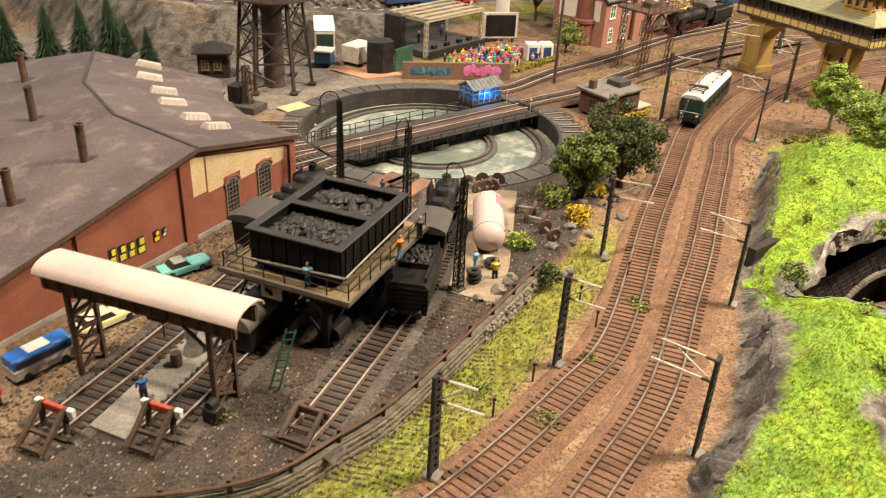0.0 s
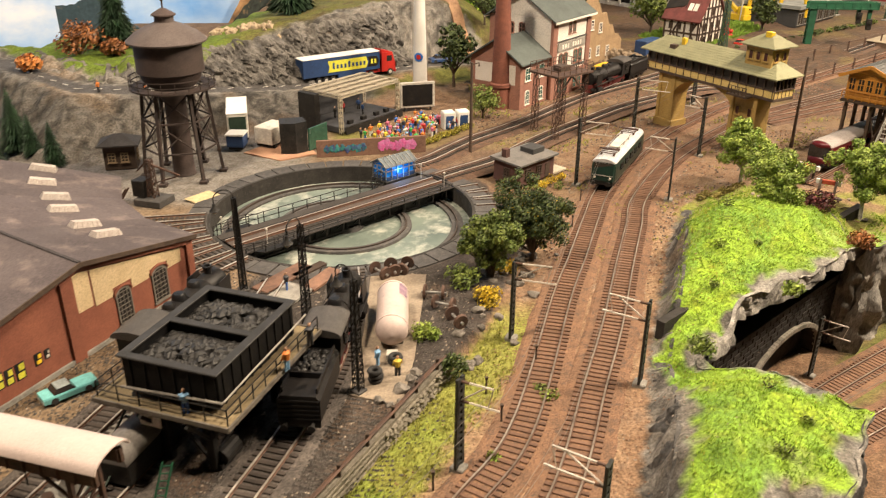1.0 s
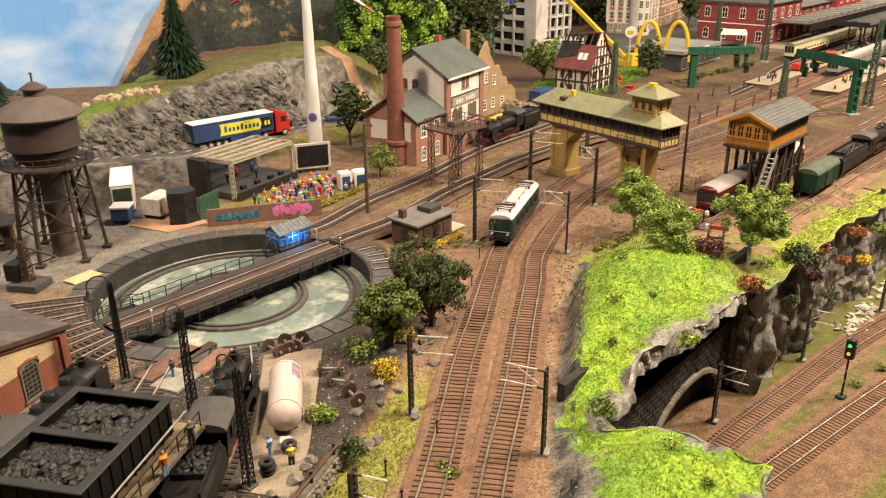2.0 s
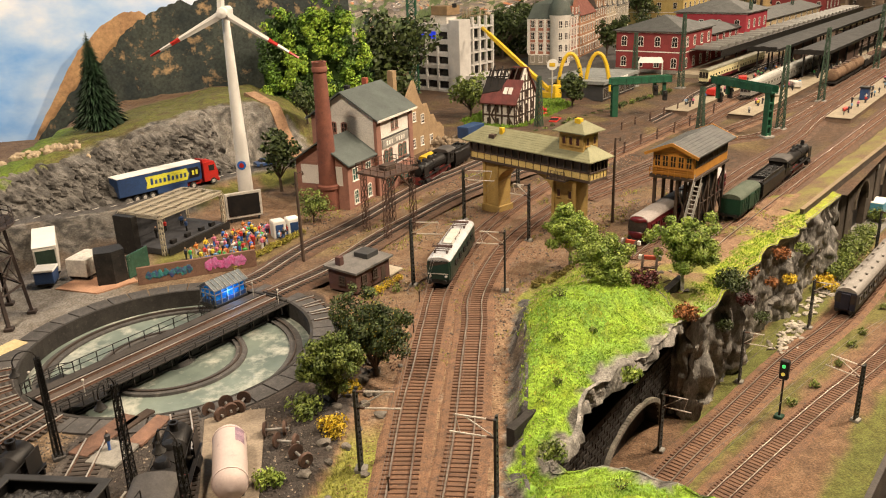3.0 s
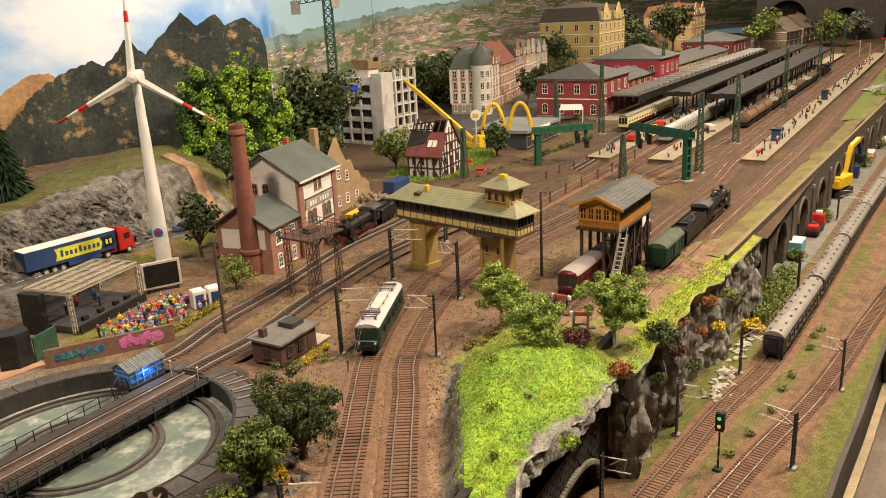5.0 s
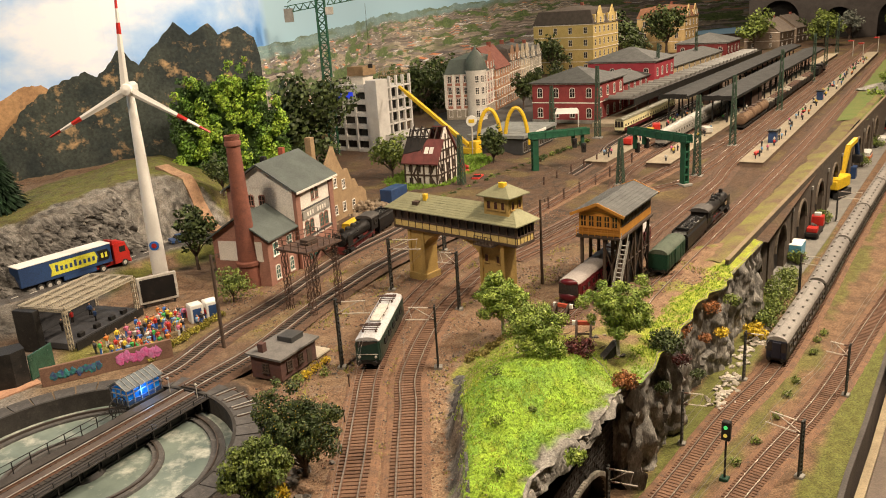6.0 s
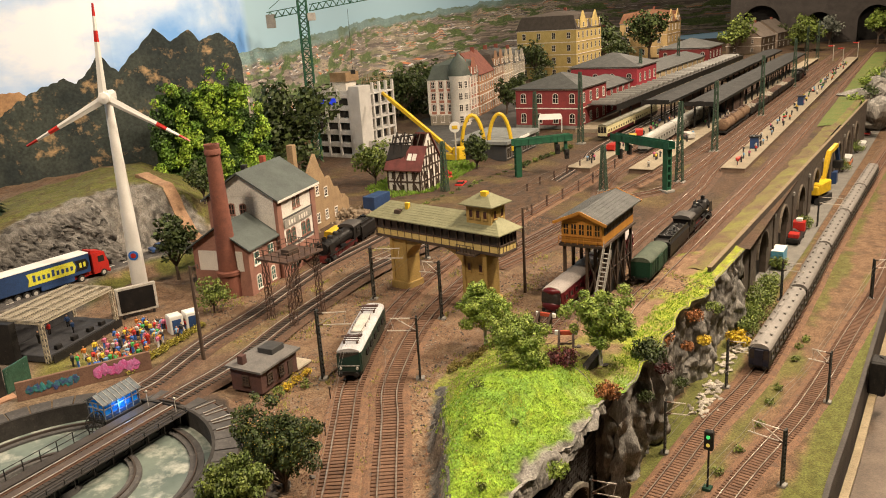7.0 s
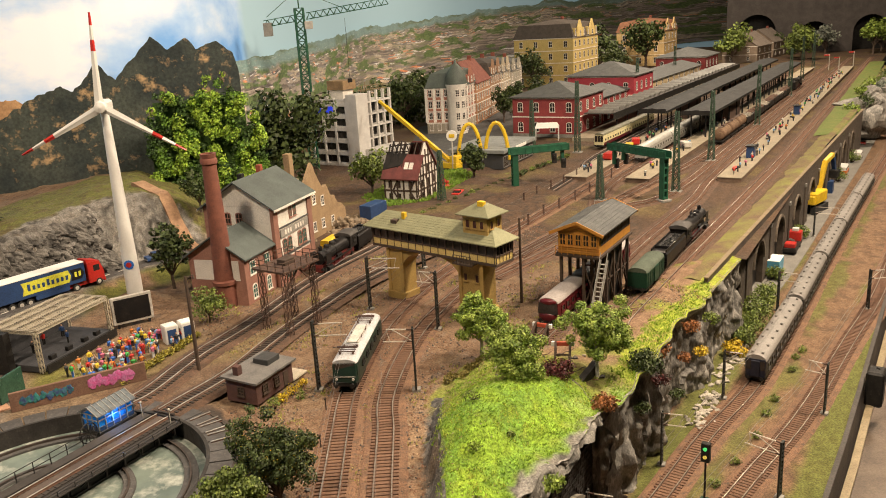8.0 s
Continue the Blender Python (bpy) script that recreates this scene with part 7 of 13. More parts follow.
def lorry(x, y, z, rot):
    t = thing("articulated_lorry", x, y, z, rot, "articulated lorry, dark blue box trailer with yellow panel, red cab", "lorry")
    part("trailer_side", Geo().box(-15.4, -1.45, 1.35, 0.0, 1.45, 4.45, 0.06), dark_blue, t, "dark blue trailer box")
    part("trailer_roof", Geo().box(-15.45, -1.5, 4.45, 0.05, 1.5, 4.62, 0.04), white_paint, t, "white trailer roof")
    part("chassis", Geo().box(-15.2, -0.9, 0.75, -0.2, 0.9, 1.35), black_iron, t)
    part("side_skirt", Geo().box(-8.6, -1.4, 0.6, -3.0, 1.4, 1.35), dark_blue, t)
    part("yellow_panel", Geo().slab([(-10.6, -1.49, 1.9), (-2.9, -1.49, 1.9), (-2.5, -1.49, 2.9), (-2.9, -1.49, 3.9), (-10.6, -1.49, 3.9), (-10.3, -1.49, 2.9)], (0, 0.03, 0)), lemon, t, "lemon yellow company panel")
    part("dark_badge", Geo().slab([(-2.6, -1.5, 2.0), (-0.7, -1.5, 2.0), (-0.2, -1.5, 2.9), (-0.7, -1.5, 3.8), (-2.6, -1.5, 3.8), (-2.2, -1.5, 2.9)], (0, 0.03, 0)), loco_black, t, "dark arrow-shaped badge")
    for k in range(9):
        xx = -9.7 + k * 0.78
        part("logo_bar", Geo().box(xx, -1.52, 2.45, xx + 0.42, -1.49, 3.15 + (0.35 if k in (0, 4) else 0)), dark_blue, t)
    for xx in (-1.9, -1.2):
        part("logo_bar", Geo().box(xx, -1.53, 2.5, xx + 0.4, -1.5, 3.3), lemon, t)
    g = Geo().add([(0.5, -1.4, 0.7), (3.3, -1.4, 0.7), (3.3, 1.4, 0.7), (0.5, 1.4, 0.7), (0.5, -1.4, 4.1), (2.7, -1.4, 4.1), (2.7, 1.4, 4.1), (0.5, 1.4, 4.1), (3.3, -1.4, 2.2), (3.3, 1.4, 2.2)],
                  [(3, 2, 1, 0), (4, 5, 6, 7), (0, 1, 8, 5, 4), (2, 3, 7, 6, 9), (1, 2, 9, 8), (8, 9, 6, 5), (0, 4, 7, 3)])
    part("cab", g, red_paint, t, "red tractor cab")
    part("windscreen", Geo().slab([(3.27, -1.2, 2.35), (3.27, 1.2, 2.35), (2.83, 1.2, 3.7), (2.83, -1.2, 3.7)], (0.04, 0, 0.02)), window_dark, t)
    part("side_glass", Geo().box(1.5, -1.43, 2.5, 2.6, 1.43, 3.5), window_dark, t)
    part("deflector", Geo().add([(0.5, -1.2, 4.1), (2.5, -1.2, 4.1), (2.5, 1.2, 4.1), (0.5, 1.2, 4.1), (0.5, -1.2, 4.7), (0.5, 1.2, 4.7)], [(0, 1, 4), (3, 5, 2), (1, 2, 5, 4), (0, 4, 5, 3)]), red_paint, t)
    part("bumper", Geo().box(3.1, -1.4, 0.4, 3.5, 1.4, 1.0, 0.08), red_paint, t)
    part("tractor_chassis", Geo().box(-3.2, -0.9, 0.6, 3.0, 0.9, 1.2), red_paint, t)
    me = mesh_of("wheel", Geo().cyl((0, -0.2, 0), (0, 0.2, 0), 0.58, 0.58, 16), rubber)
    hub = mesh_of("hub", Geo().cyl((0, -0.23, 0), (0, 0.23, 0), 0.32, 0.32, 12), dull_white)
    for xx in (-12.4, -11.0, -9.6, -1.8, 2.2):
        for s in (-1, 1):
            w = piece("wheel", me, t, Matrix.Translation((xx, s * 1.22, 0.58)))
            h = new("hub", hub)
            h.parent = w


lorry(-2.4, 146.2, 2.55, 33)
car(10.0, 158.3, 2.2, 20, dark_blue, "dark blue car parked by the hillside road", 4.6)


def box_van(x, y, z, rot, paint, label, L=5.0, W=2.6, H=2.6, wheels_on=True):
    t = thing("box_trailer", x, y, z, rot, label, "trailer", "trailers")
    part("box", Geo().box(-L / 2, -W / 2, 0.7, L / 2, W / 2, 0.7 + H, 0.08), paint, t)
    part("chassis", Geo().box(-L / 2 + 0.2, -W / 2 + 0.2, 0.35, L / 2 - 0.2, W / 2 - 0.2, 0.7), black_iron, t)
    if wheels_on:
        for xx in (-L * 0.3, L * 0.3):
            for s in (-1, 1):
                piece("wheel", tyre_mesh, t, Matrix.Translation((xx, s * (W / 2 - 0.2), 0.36)))
    return t


t = box_van(-21.9, 115.0, gz(-21.9, 115.0), 101, dull_white, "tall white stage lorry box with an open dark rear", 9.5, 2.9, 3.6)
part("open_rear", Geo().box(-4.85, -1.2, 1.0, -4.7, 1.2, 3.9), mat("green_dark", (0.02, 0.04, 0.025), None, 1, 0.2, 0.6), t, "dark green open rear")
part("roof_panel", Geo().box(-4.8, -1.5, 4.3, 4.8, 1.5, 4.45, 0.03), white_paint, t)
box_van(-16.0, 109.3, gz(-16, 109.3), 62, dull_white, "small white trailer with a red mark", 4.2, 3.0, 2.4)
t = box_van(-20.6, 107.2, gz(-20.6, 107.2), 85, dark_blue, "little dark blue box trailer with white lid", 2.4, 2.4, 1.6, False)
part("lid", Geo().box(-1.3, -1.3, 2.3, 1.3, 1.3, 2.6, 0.06), white_paint, t, "white lid")
g = Geo().poly([(-1.9, -1.2), (0.2, -1.7), (1.9, -0.9), (1.7, 1.4), (-1.6, 1.6)], 0, 4.4)
solo("black_stage_box", g, black_iron, "tall black stage equipment box on the planks", "equipment box", at=(-12.6, 106.2, 0.9), rot=15)
solo("plank_floor", Geo().poly([(-19.5, 105.5), (-14.0, 102.0), (-9.3, 104.8), (-11.0, 108.6), (-16, 110.5)], 0.5, 0.98), mat("pink_boards", (0.42, 0.24, 0.15), (0.34, 0.19, 0.12), 1.5, 0.2, 0.85), "pinkish board floor beside the stage", "paving", kind="structure")


# ---- open-air stage ----
def build_stage():
    s = thing("open_air_stage", -5.2, 121.3, 1.0, 51, "open-air concert stage with pale truss roof frame", "stage")
    W, D, H = 6.6, 3.7, 5.6
    truss = mat("truss_pale", (0.42, 0.37, 0.28), (0.33, 0.29, 0.22), 1, 0.15, 0.6)

    def beam(a, b, w=0.42):
        a, b = Vector(a), Vector(b)
        d = (b - a).normalized()
        s1 = d.cross(Vector((0, 0, 1)))
        s1 = s1.normalized() * w / 2 if s1.length > 0.1 else Vector((w / 2, 0, 0))
        s2 = d.cross(s1).normalized() * w / 2
        g = Geo()
        cs = [s1 + s2, s1 - s2, -s1 - s2, -s1 + s2]
        for c in cs:
            g.bar(a + c, b + c, 0.11)
        n = max(2, int((b - a).length / 0.7))
        for k in range(n):
            p, q = a.lerp(b, k / n), a.lerp(b, (k + 1) / n)
            for i in range(4):
                g.bar(p + cs[i], q + cs[(i + 1) % 4], 0.07)
        return g

    part("podium", Geo().box(-W, -D, 0, W, D, 0.9, 0.05), mat("stage_black", (0.05, 0.05, 0.055), None, 2, 0.2, 0.7), s, "dark stage floor")
    for x in (-W, W):
        for y in (-D, D):
            part("tower", beam((x, y, 0), (x, y, H if y < 0 else H)), truss, s)
    for y in np.linspace(-D, D, 5):
        part("roof_truss", beam((-W, y, H), (W, y, H)), truss, s)
    for x in (-W, W):
        part("roof_truss", beam((x, -D, H), (x, D, H)), truss, s)
    for x in (-2.2, 2.2):
        part("purlin", Geo().bar((x, -D, H + 0.1), (x, D, H + 0.1), 0.14), truss, s)
    part("backcloth", Geo().box(-W, D - 0.1, 0.9, W, D, H - 0.2), mat("stage_black", (0.05, 0.05, 0.055)), s, "black backcloth")
    part("side_wing", Geo().box(-W - 1.4, 0.2, 0, -W - 0.3, D, H, 0.05), black_iron, s, "black side wing")
    for x in (-4, -1, 2, 4.4):
        part("monitor", Geo().box(x - 0.5, -D + 0.3, 0.9, x + 0.5, -D + 0.9, 1.5, 0.06), black_iron, s)
    part("barrier", Geo().box(-W, -D - 1.0, 0, W, -D - 0.8, 1.0).bar((-W, -D - 0.9, 1.05), (W, -D - 0.9, 1.05), 0.12), black_iron, s)
    for x, y in ((-3, 1), (0, 2), (3, 1.5), (1.2, -1)):
        p = s.matrix_basis @ (Vector((x, y, 0.9)) * CM)
        figurine(p.x / CM, p.y / CM, p.z / CM, random.choice([black_iron, red_paint, dark_blue]), black_iron, random.uniform(0, 360), "tiny painted musician figure on the stage", "stage figures")


build_stage()
sc_ = thing("video_screen", 5.0, 127.2, gz(5, 127.2), 12, "large dark video screen in a pale frame beside the stage", "screen")
part("frame", Geo().box(-2.9, -0.25, 0.6, 2.9, 0.25, 4.8, 0.08), dull_white, sc_, "pale screen frame")
part("panel", Geo().box(-2.5, -0.3, 1.0, 2.5, -0.24, 4.4), loco_black, sc_, "dark video panel")
for x in (-2.2, 2.2):
    part("leg", Geo().bar((x, 0, -0.2), (x, 0, 0.7), 0.3), black_iron, sc_)
for k in range(2):
    w = thing("portable_toilet", 9.6 + k * 2.2, 117.2 + k * 0.6, gz(9.6 + 2 * k, 117.2), 15, "white and blue portable toilet cabin", "toilet cabin", "portable toilets")
    part("cabin", Geo().box(-0.95, -0.9, 0, 0.95, 0.9, 2.5, 0.08), white_paint, w)
    part("door", Geo().box(-0.62, -0.96, 0.1, 0.62, -0.9, 2.1, 0.02), dark_blue, w, "blue door")
    part("roof", Geo().lathe([(1.3, 2.45), (1.2, 2.65), (0, 2.85)], 4, m=pose(0, 0, 0, 0, 0, 45)), white_paint, w)
# graffiti wall behind the pit rim
gw = thing("graffiti_wall", -1.6, 104.6, 0.8, 8, "low brown board wall sprayed with coloured graffiti", "wall")
part("board", Geo().box(-7.6, -0.2, 0, 7.6, 0.2, 2.4, 0.05), mat("board_brown", (0.20, 0.115, 0.08), (0.15, 0.085, 0.06), 2, 0.15, 0.85), gw)
pink = mat("spray_pink", (0.62, 0.10, 0.32), (0.5, 0.2, 0.4), 0.6, 0.15, 0.7)
teal = mat("spray_teal", (0.04, 0.25, 0.22), (0.05, 0.07, 0.2), 0.6, 0.15, 0.7)
for k in range(7):
    part("spray_mark", Geo().blob((1.4 + k * 0.72, -0.22, 1.3 + 0.2 * math.sin(k * 2)), (0.5, 0.06, 0.72), k, 0.4, 2), pink, gw, "pink spray shape")
for k in range(8):
    part("spray_mark", Geo().blob((-6.2 + k * 0.72, -0.22, 1.15 + 0.2 * math.sin(k * 3)), (0.42, 0.06, 0.55), k + 9, 0.4, 2), teal, gw, "teal spray shape")
solo("glass_screen", Geo().box(-2.1, -0.12, 0, 2.1, 0.12, 3.2, 0.04), mat("bottle_green", (0.04, 0.10, 0.07), None, 2, 0.2, 0.25), "dark green glass screen leaning by the stage", "glass screen", at=(-9.3, 107.6, 1.0), rot=58)
# stone retaining wall with pipe fence along the yard edge
wl = [p for p in WALL_LINE[1:8]]
wall_line = spline([(x, y, 0) for x, y in wl], 0.5)
rw = thing("yard_wall", 0, 0, 0, 0, "low grey rubble retaining wall below the yard", "wall", kind="structure")
part("core", sweep([p + Vector((0, 0, 0)) for p in wall_line], [(-0.35, -0.9), (0.32, -0.9), (0.22, 1.0), (-0.35, 1.0)], True), wall_stone, rw)
stone_me = [mesh_of("stone", Geo().blob((0, 0, 0), (0.42, 0.14, 0.2), k * 7, 0.3, 1), wall_stone) for k in range(5)]
wd = ways(wall_line)
far_stones = Geo()
for i, (p, d) in enumerate(zip(wall_line, wd)):
    s = Vector((d.y, -d.x, 0))
    for k in range(4):
        if (i * 4 + k) < 296:
            q = p + s * (0.30 - 0.03 * k) + Vector((0, 0, -0.62 + k * 0.42)) + d * (0.25 if k % 2 else 0)
            piece("stone", random.choice(stone_me), rw, Matrix.Translation(q) @ pose(0, 0, 0, random.uniform(-5, 5), random.uniform(-8, 8), math.degrees(math.atan2(d.y, d.x))))
        else:
            q = p + s * (0.30 - 0.03 * k) + Vector((random.uniform(-0.1, 0.1), 0, -0.62 + k * 0.42))
            far_stones.blob(q, (random.uniform(0.26, 0.42), random.uniform(0.26, 0.4), random.uniform(0.16, 0.24)), i * 4 + k, 0.3, 1)
part("stones", far_stones, wall_stone, rw)["kind"] = "stuff"
fe = thing("pipe_fence", 0, 0, 0, 0, "rusty brown pipe run and fence along the wall top", "fence")
for o, zz in ((0.0, 1.5), (0.22, 1.75), (-0.25, 1.32)):
    part("pipe", Geo().tube([p + Vector((w.y * o, -w.x * o, zz)) for p, w in zip(wall_line[::3], wd[::3])], 0.1, 6), rust, fe)
for p, d in list(zip(wall_line, wd))[::7]:
    part("post", Geo().box(p.x - 0.13, p.y - 0.13, 0.8, p.x + 0.13, p.y + 0.13, 2.0, 0.03), wood_dark, fe)

# ---- electric engine on the main line ----
def build_electric_loco(x, y, z, rot, label):
    lo = thing("electric_locomotive", x, y, z, rot, label, "locomotive", "electric engines")
    L = 8.0
    body = Geo()
    sec = [(1.52, 1.0), (1.58, 1.3), (1.58, 3.0), (1.45, 3.55), (-1.45, 3.55), (-1.58, 3.0), (-1.58, 1.3), (-1.52, 1.0)]
    n = len(sec)
    xs = [(-L, 0.86), (-L + 0.5, 0.96), (-L + 1.3, 1.0), (L - 1.3, 1.0), (L - 0.5, 0.96), (L, 0.86)]
    for xx, k in xs:
        body.v += [(xx - (0.35 * math.copysign(1, xx) if zz > 2.2 and abs(xx) > L - 0.1 else 0), yy * k, zz) for yy, zz in sec]
    for i in range(len(xs) - 1):
        body.f += [(i * n + k, i * n + (k + 1) % n, (i + 1) * n + (k + 1) % n, (i + 1) * n + k) for k in range(n)]
    body.f += [tuple(range(n))[::-1], tuple(range(5 * n, 6 * n))]
    part("body", body, loco_green, lo, "dark green body")
    rsec = roof_section(3.06, 3.5, 0.48) + [(-1.5, 3.42), (1.5, 3.42)]
    part("roof", long_body(Geo(), -L + 0.35, L - 0.35, rsec, 0.1), mat("loco_roof", (0.56, 0.56, 0.57), (0.46, 0.46, 0.47), 2, 0.2, 0.45, dirt=(0.3, 0.27, 0.24), amount=0.15), lo, "pale silver-grey roof", True)
    for s in (-1, 1):
        part("windscreen", Geo().slab([(s * (L - 0.33), -1.25, 2.25), (s * (L - 0.33), 1.25, 2.25), (s * (L - 0.36), 1.18, 3.42), (s * (L - 0.36), -1.18, 3.42)], (0.05 * s, 0, 0)), window_dark, lo, "dark windscreen")
        part("stripe", Geo().box(min(s * (L - 0.02), s * (L + 0.04)), -1.3, 1.9, max(s * (L - 0.02), s * (L + 0.04)), 1.3, 1.98), dull_white, lo, "thin pale stripe")
        buffers(lo, s * L, s, 1.05)
        for yy in (-1.0, 1.0):
            part("headlamp", Geo().cyl((s * (L - 0.1), yy, 1.6), (s * (L + 0.08), yy, 1.6), 0.17, 0.15, 10), dull_white, lo, "pale headlamp")
        part("bogie", Geo().box(s * 4.6 - 2.2, -1.3, 0.3, s * 4.6 + 2.2, 1.3, 1.0, 0.08), black_iron, lo)
        wheels(lo, [s * 4.6 - 1.4, s * 4.6 + 1.4], wheel_mesh, 0.55)
        for k in range(5):
            win(lo, -4.8 + k * 2.4, s * 1.575, 2.3, 0 if s < 0 else 180, 1.2, 0.62, black_iron, window_dark)
    part("underframe", Geo().box(-3, -1.2, 0.5, 3, 1.2, 1.05, 0.05), black_iron, lo)
    red_iron = mat("panto_brown", (0.10, 0.055, 0.045), (0.07, 0.04, 0.035), 1, 0.1, 0.5)
    for c in (-5.0, 5.0):
        g = Geo()
        for yy in (-0.85, 0.85):
            g.tube([(c - 1.0, yy, 4.2), (c + 0.9, yy * 0.8, 4.45), (c - 0.7, yy * 0.7, 4.62)], 0.05, 5)
        for dx in (-1.0, -0.3, 0.4, 1.0):
            g.bar((c + dx, -1.0, 4.28), (c + dx, 1.0, 4.28), 0.09)
        g.bar((c - 0.7, -1.25, 4.68), (c - 0.7, 1.25, 4.68), 0.1).bar((c - 0.4, -1.25, 4.68), (c - 0.4, 1.25, 4.68), 0.1)
        part("pantograph", g, red_iron, lo, "folded rusty brown pantograph")
        for dx in (-1.1, 1.1):
            for yy in (-0.8, 0.8):
                part("insulator", Geo().lathe([(0.13, 4.0), (0.16, 4.08), (0.1, 4.15), (0.14, 4.22), (0.06, 4.3)], 8, (c + dx, yy, 0)), rust, lo)
    part("roof_hatch", Geo().box(-2.8, -0.75, 4.05, 2.8, 0.75, 4.22, 0.06), dull_white, lo)
    g = Geo().tube([(-3.4, 0.6, 4.4), (-1, 0.75, 4.4), (1.2, 0.75, 4.4), (3.4, 0.6, 4.4)], 0.035, 5)
    for xx in (-2, 0, 2):
        g.cyl((xx, 0.75, 4.1), (xx, 0.75, 4.42), 0.06, 0.05, 6)
    part("roof_line", g, rust, lo)
    g = Geo().tube([(-3.4, -0.6, 4.34), (0, -0.8, 4.38), (3.4, -0.6, 4.34)], 0.03, 5)
    for xx in (-1.2, 1.2):
        g.cyl((xx, -0.78, 4.1), (xx, -0.78, 4.4), 0.06, 0.05, 6)
    part("roof_line", g, rust, lo)


build_electric_loco(31.3, 97.6, RAIL_TOP, 62.0, "dark green electric engine with pale roof on the main line")


# ---- catenary masts ----
def mast(x, y, z, h, rot, reach=3.4, label="dark lattice catenary mast with pale cantilever arms on a concrete foot", material=None, arms=True):
    """A mast whose arms point along +x."""
    m = thing("catenary_mast", x, y, z, rot, label, "mast", "catenary masts")
    part("foot", Geo().box(-0.5, -0.5, -0.4, 0.5, 0.5, 0.35, 0.08), concrete, m, "grey concrete foot")
    g = Geo()
    for s in (-1, 1):
        g.bar((0, s * 0.4, 0.3), (0, s * 0.28, h), 0.2, 0.3)
    for k in range(int(h / 0.55)):
        zz = 0.5 + k * 0.55
        g.box(-0.12, -0.36, zz, 0.12, 0.36, zz + 0.19)
    part("post", g, material or mast_iron, m)
    if arms:
        pale = mat("arm_pale", (0.62, 0.57, 0.5), (0.48, 0.43, 0.37), 1, 0.1, 0.45)
        part("arm", Geo().tube([(0.1, 0, h - 0.25), (reach, 0, h - 0.1)], 0.075, 5), pale, m)
        part("arm", Geo().tube([(0.1, 0, h - 1.75), (reach + 0.45, 0, h - 1.6)], 0.075, 5), pale, m)
        part("strut", Geo().tube([(0.1, 0, h - 1.7), (reach * 0.78, 0, h - 0.15)], 0.06, 5).tube([(reach, 0, h - 0.1), (reach - 0.35, 0, h - 1.6)], 0.035, 5), pale, m)
        for zz in (h - 0.25, h - 1.75):
            part("insulator", Geo().cyl((0.1, 0, zz), (0.7, 0, zz + 0.03), 0.1, 0.1, 7), rust, m)
    return m


def facing(x, y, line):
    """The plan angle from a point towards the nearest point of a line."""
    q = min(spline([(*p[:2], 0) for p in line], 1.0), key=lambda p: (p.x - x) ** 2 + (p.y - y) ** 2)
    return math.degrees(math.atan2(q.y - y, q.x - x)), math.hypot(q.x - x, q.y - y)


for x, y, line, h in ((-1.4, 28.0, MAIN_L, 7.4), (6.8, 39.6, MAIN_L, 7.4), (12.3, 56.3, MAIN_L, 7.6), (14.5, 31.2, MAIN_R, 7.3), (21.6, 49.0, MAIN_R, 7.5),
                      (35.4, 88.0, MAIN_R, 8.0), (44.7, 104.8, MAIN_R, 8.6), (25.0, 93.6, MAIN_L, 8.8), (38.6, 117.6, MAIN_L, 8.4), (53, 133, MAIN_L, 8.6)):
    a, d = facing(x, y, line)
    mast(x, y, gz(x, y) if y < 90 else 0.0, h, a, max(d - 0.2, 2.4))
for x, y, line, h in ((46.8, 68.6, LOW1, 7.4), (63.8, 79.2, LOW1, 7.4), (82.2, 89.9, LOW1, 7.6), (114, 113.2, LOW1, 7.6), (71.3, 67.4, LOW2, 7.3), (91.0, 80.0, LOW2, 7.6), (127.6, 105.7, LOW2, 7.6), (155.6, 146.0, LOW1, 7.6), (190, 152, LOW2, 7.6)):
    a, d = facing(x, y, line)
    mast(x, y, LOW, h, a, max(d - 0.2, 2.4))
for x, y, h, lb in ((12.2, 105.2, 12.6, "slim dark wooden telegraph pole"), (59.8, 108.7, 13.2, "tall dark steel pole beside the signal cabin")):
    p = thing("telegraph_pole", x, y, gz(x, y) if y < 108 else 0.0, 0, lb, "pole", "poles")
    part("pole", Geo().cyl((0, 0, -0.3), (0, 0, h), 0.26, 0.17, 8), wood_dark, p)
    part("bracket", Geo().bar((0, 0, h - 0.3), (1.0, 0.4, h - 0.1), 0.1).cyl((1.0, 0.4, h - 0.6), (1.0, 0.4, h - 0.1), 0.16, 0.05, 8), wood_dark, p)


wire_metal = mat("wire_metal", (0.22, 0.20, 0.18), (0.16, 0.15, 0.13), 4, 0.3, 0.5, 0.4, bump=0)


def wire(line, z0, name="catenary_wire", i0=0, i1=None, sag=True):
    pts = spline([(*p[:2], 0) for p in line], 3.0)[i0:i1]
    g = Geo().tube([p + Vector((0, 0, z0)) for p in pts], 0.014 if z0 > 0 else 0.024, 4)
    g2 = Geo().tube([p + Vector((0, 0, z0 + 0.75 + 0.5 * abs(math.cos(k * 0.52)))) for k, p in enumerate(pts)], 0.012 if z0 > 0 else 0.022, 4)
    w = thing(name, 0, 0, 0, 0, "thin pale overhead contact wire with its carrier wire", "wire", "overhead wires")
    part("contact_wire", g, wire_metal, w)
    part("carrier_wire", g2, wire_metal, w)


wire(MAIN_L, 5.8)
wire(MAIN_R, 5.8)
wire(LOW1[2:], LOW + 5.8)
wire(LOW2, LOW + 5.8)
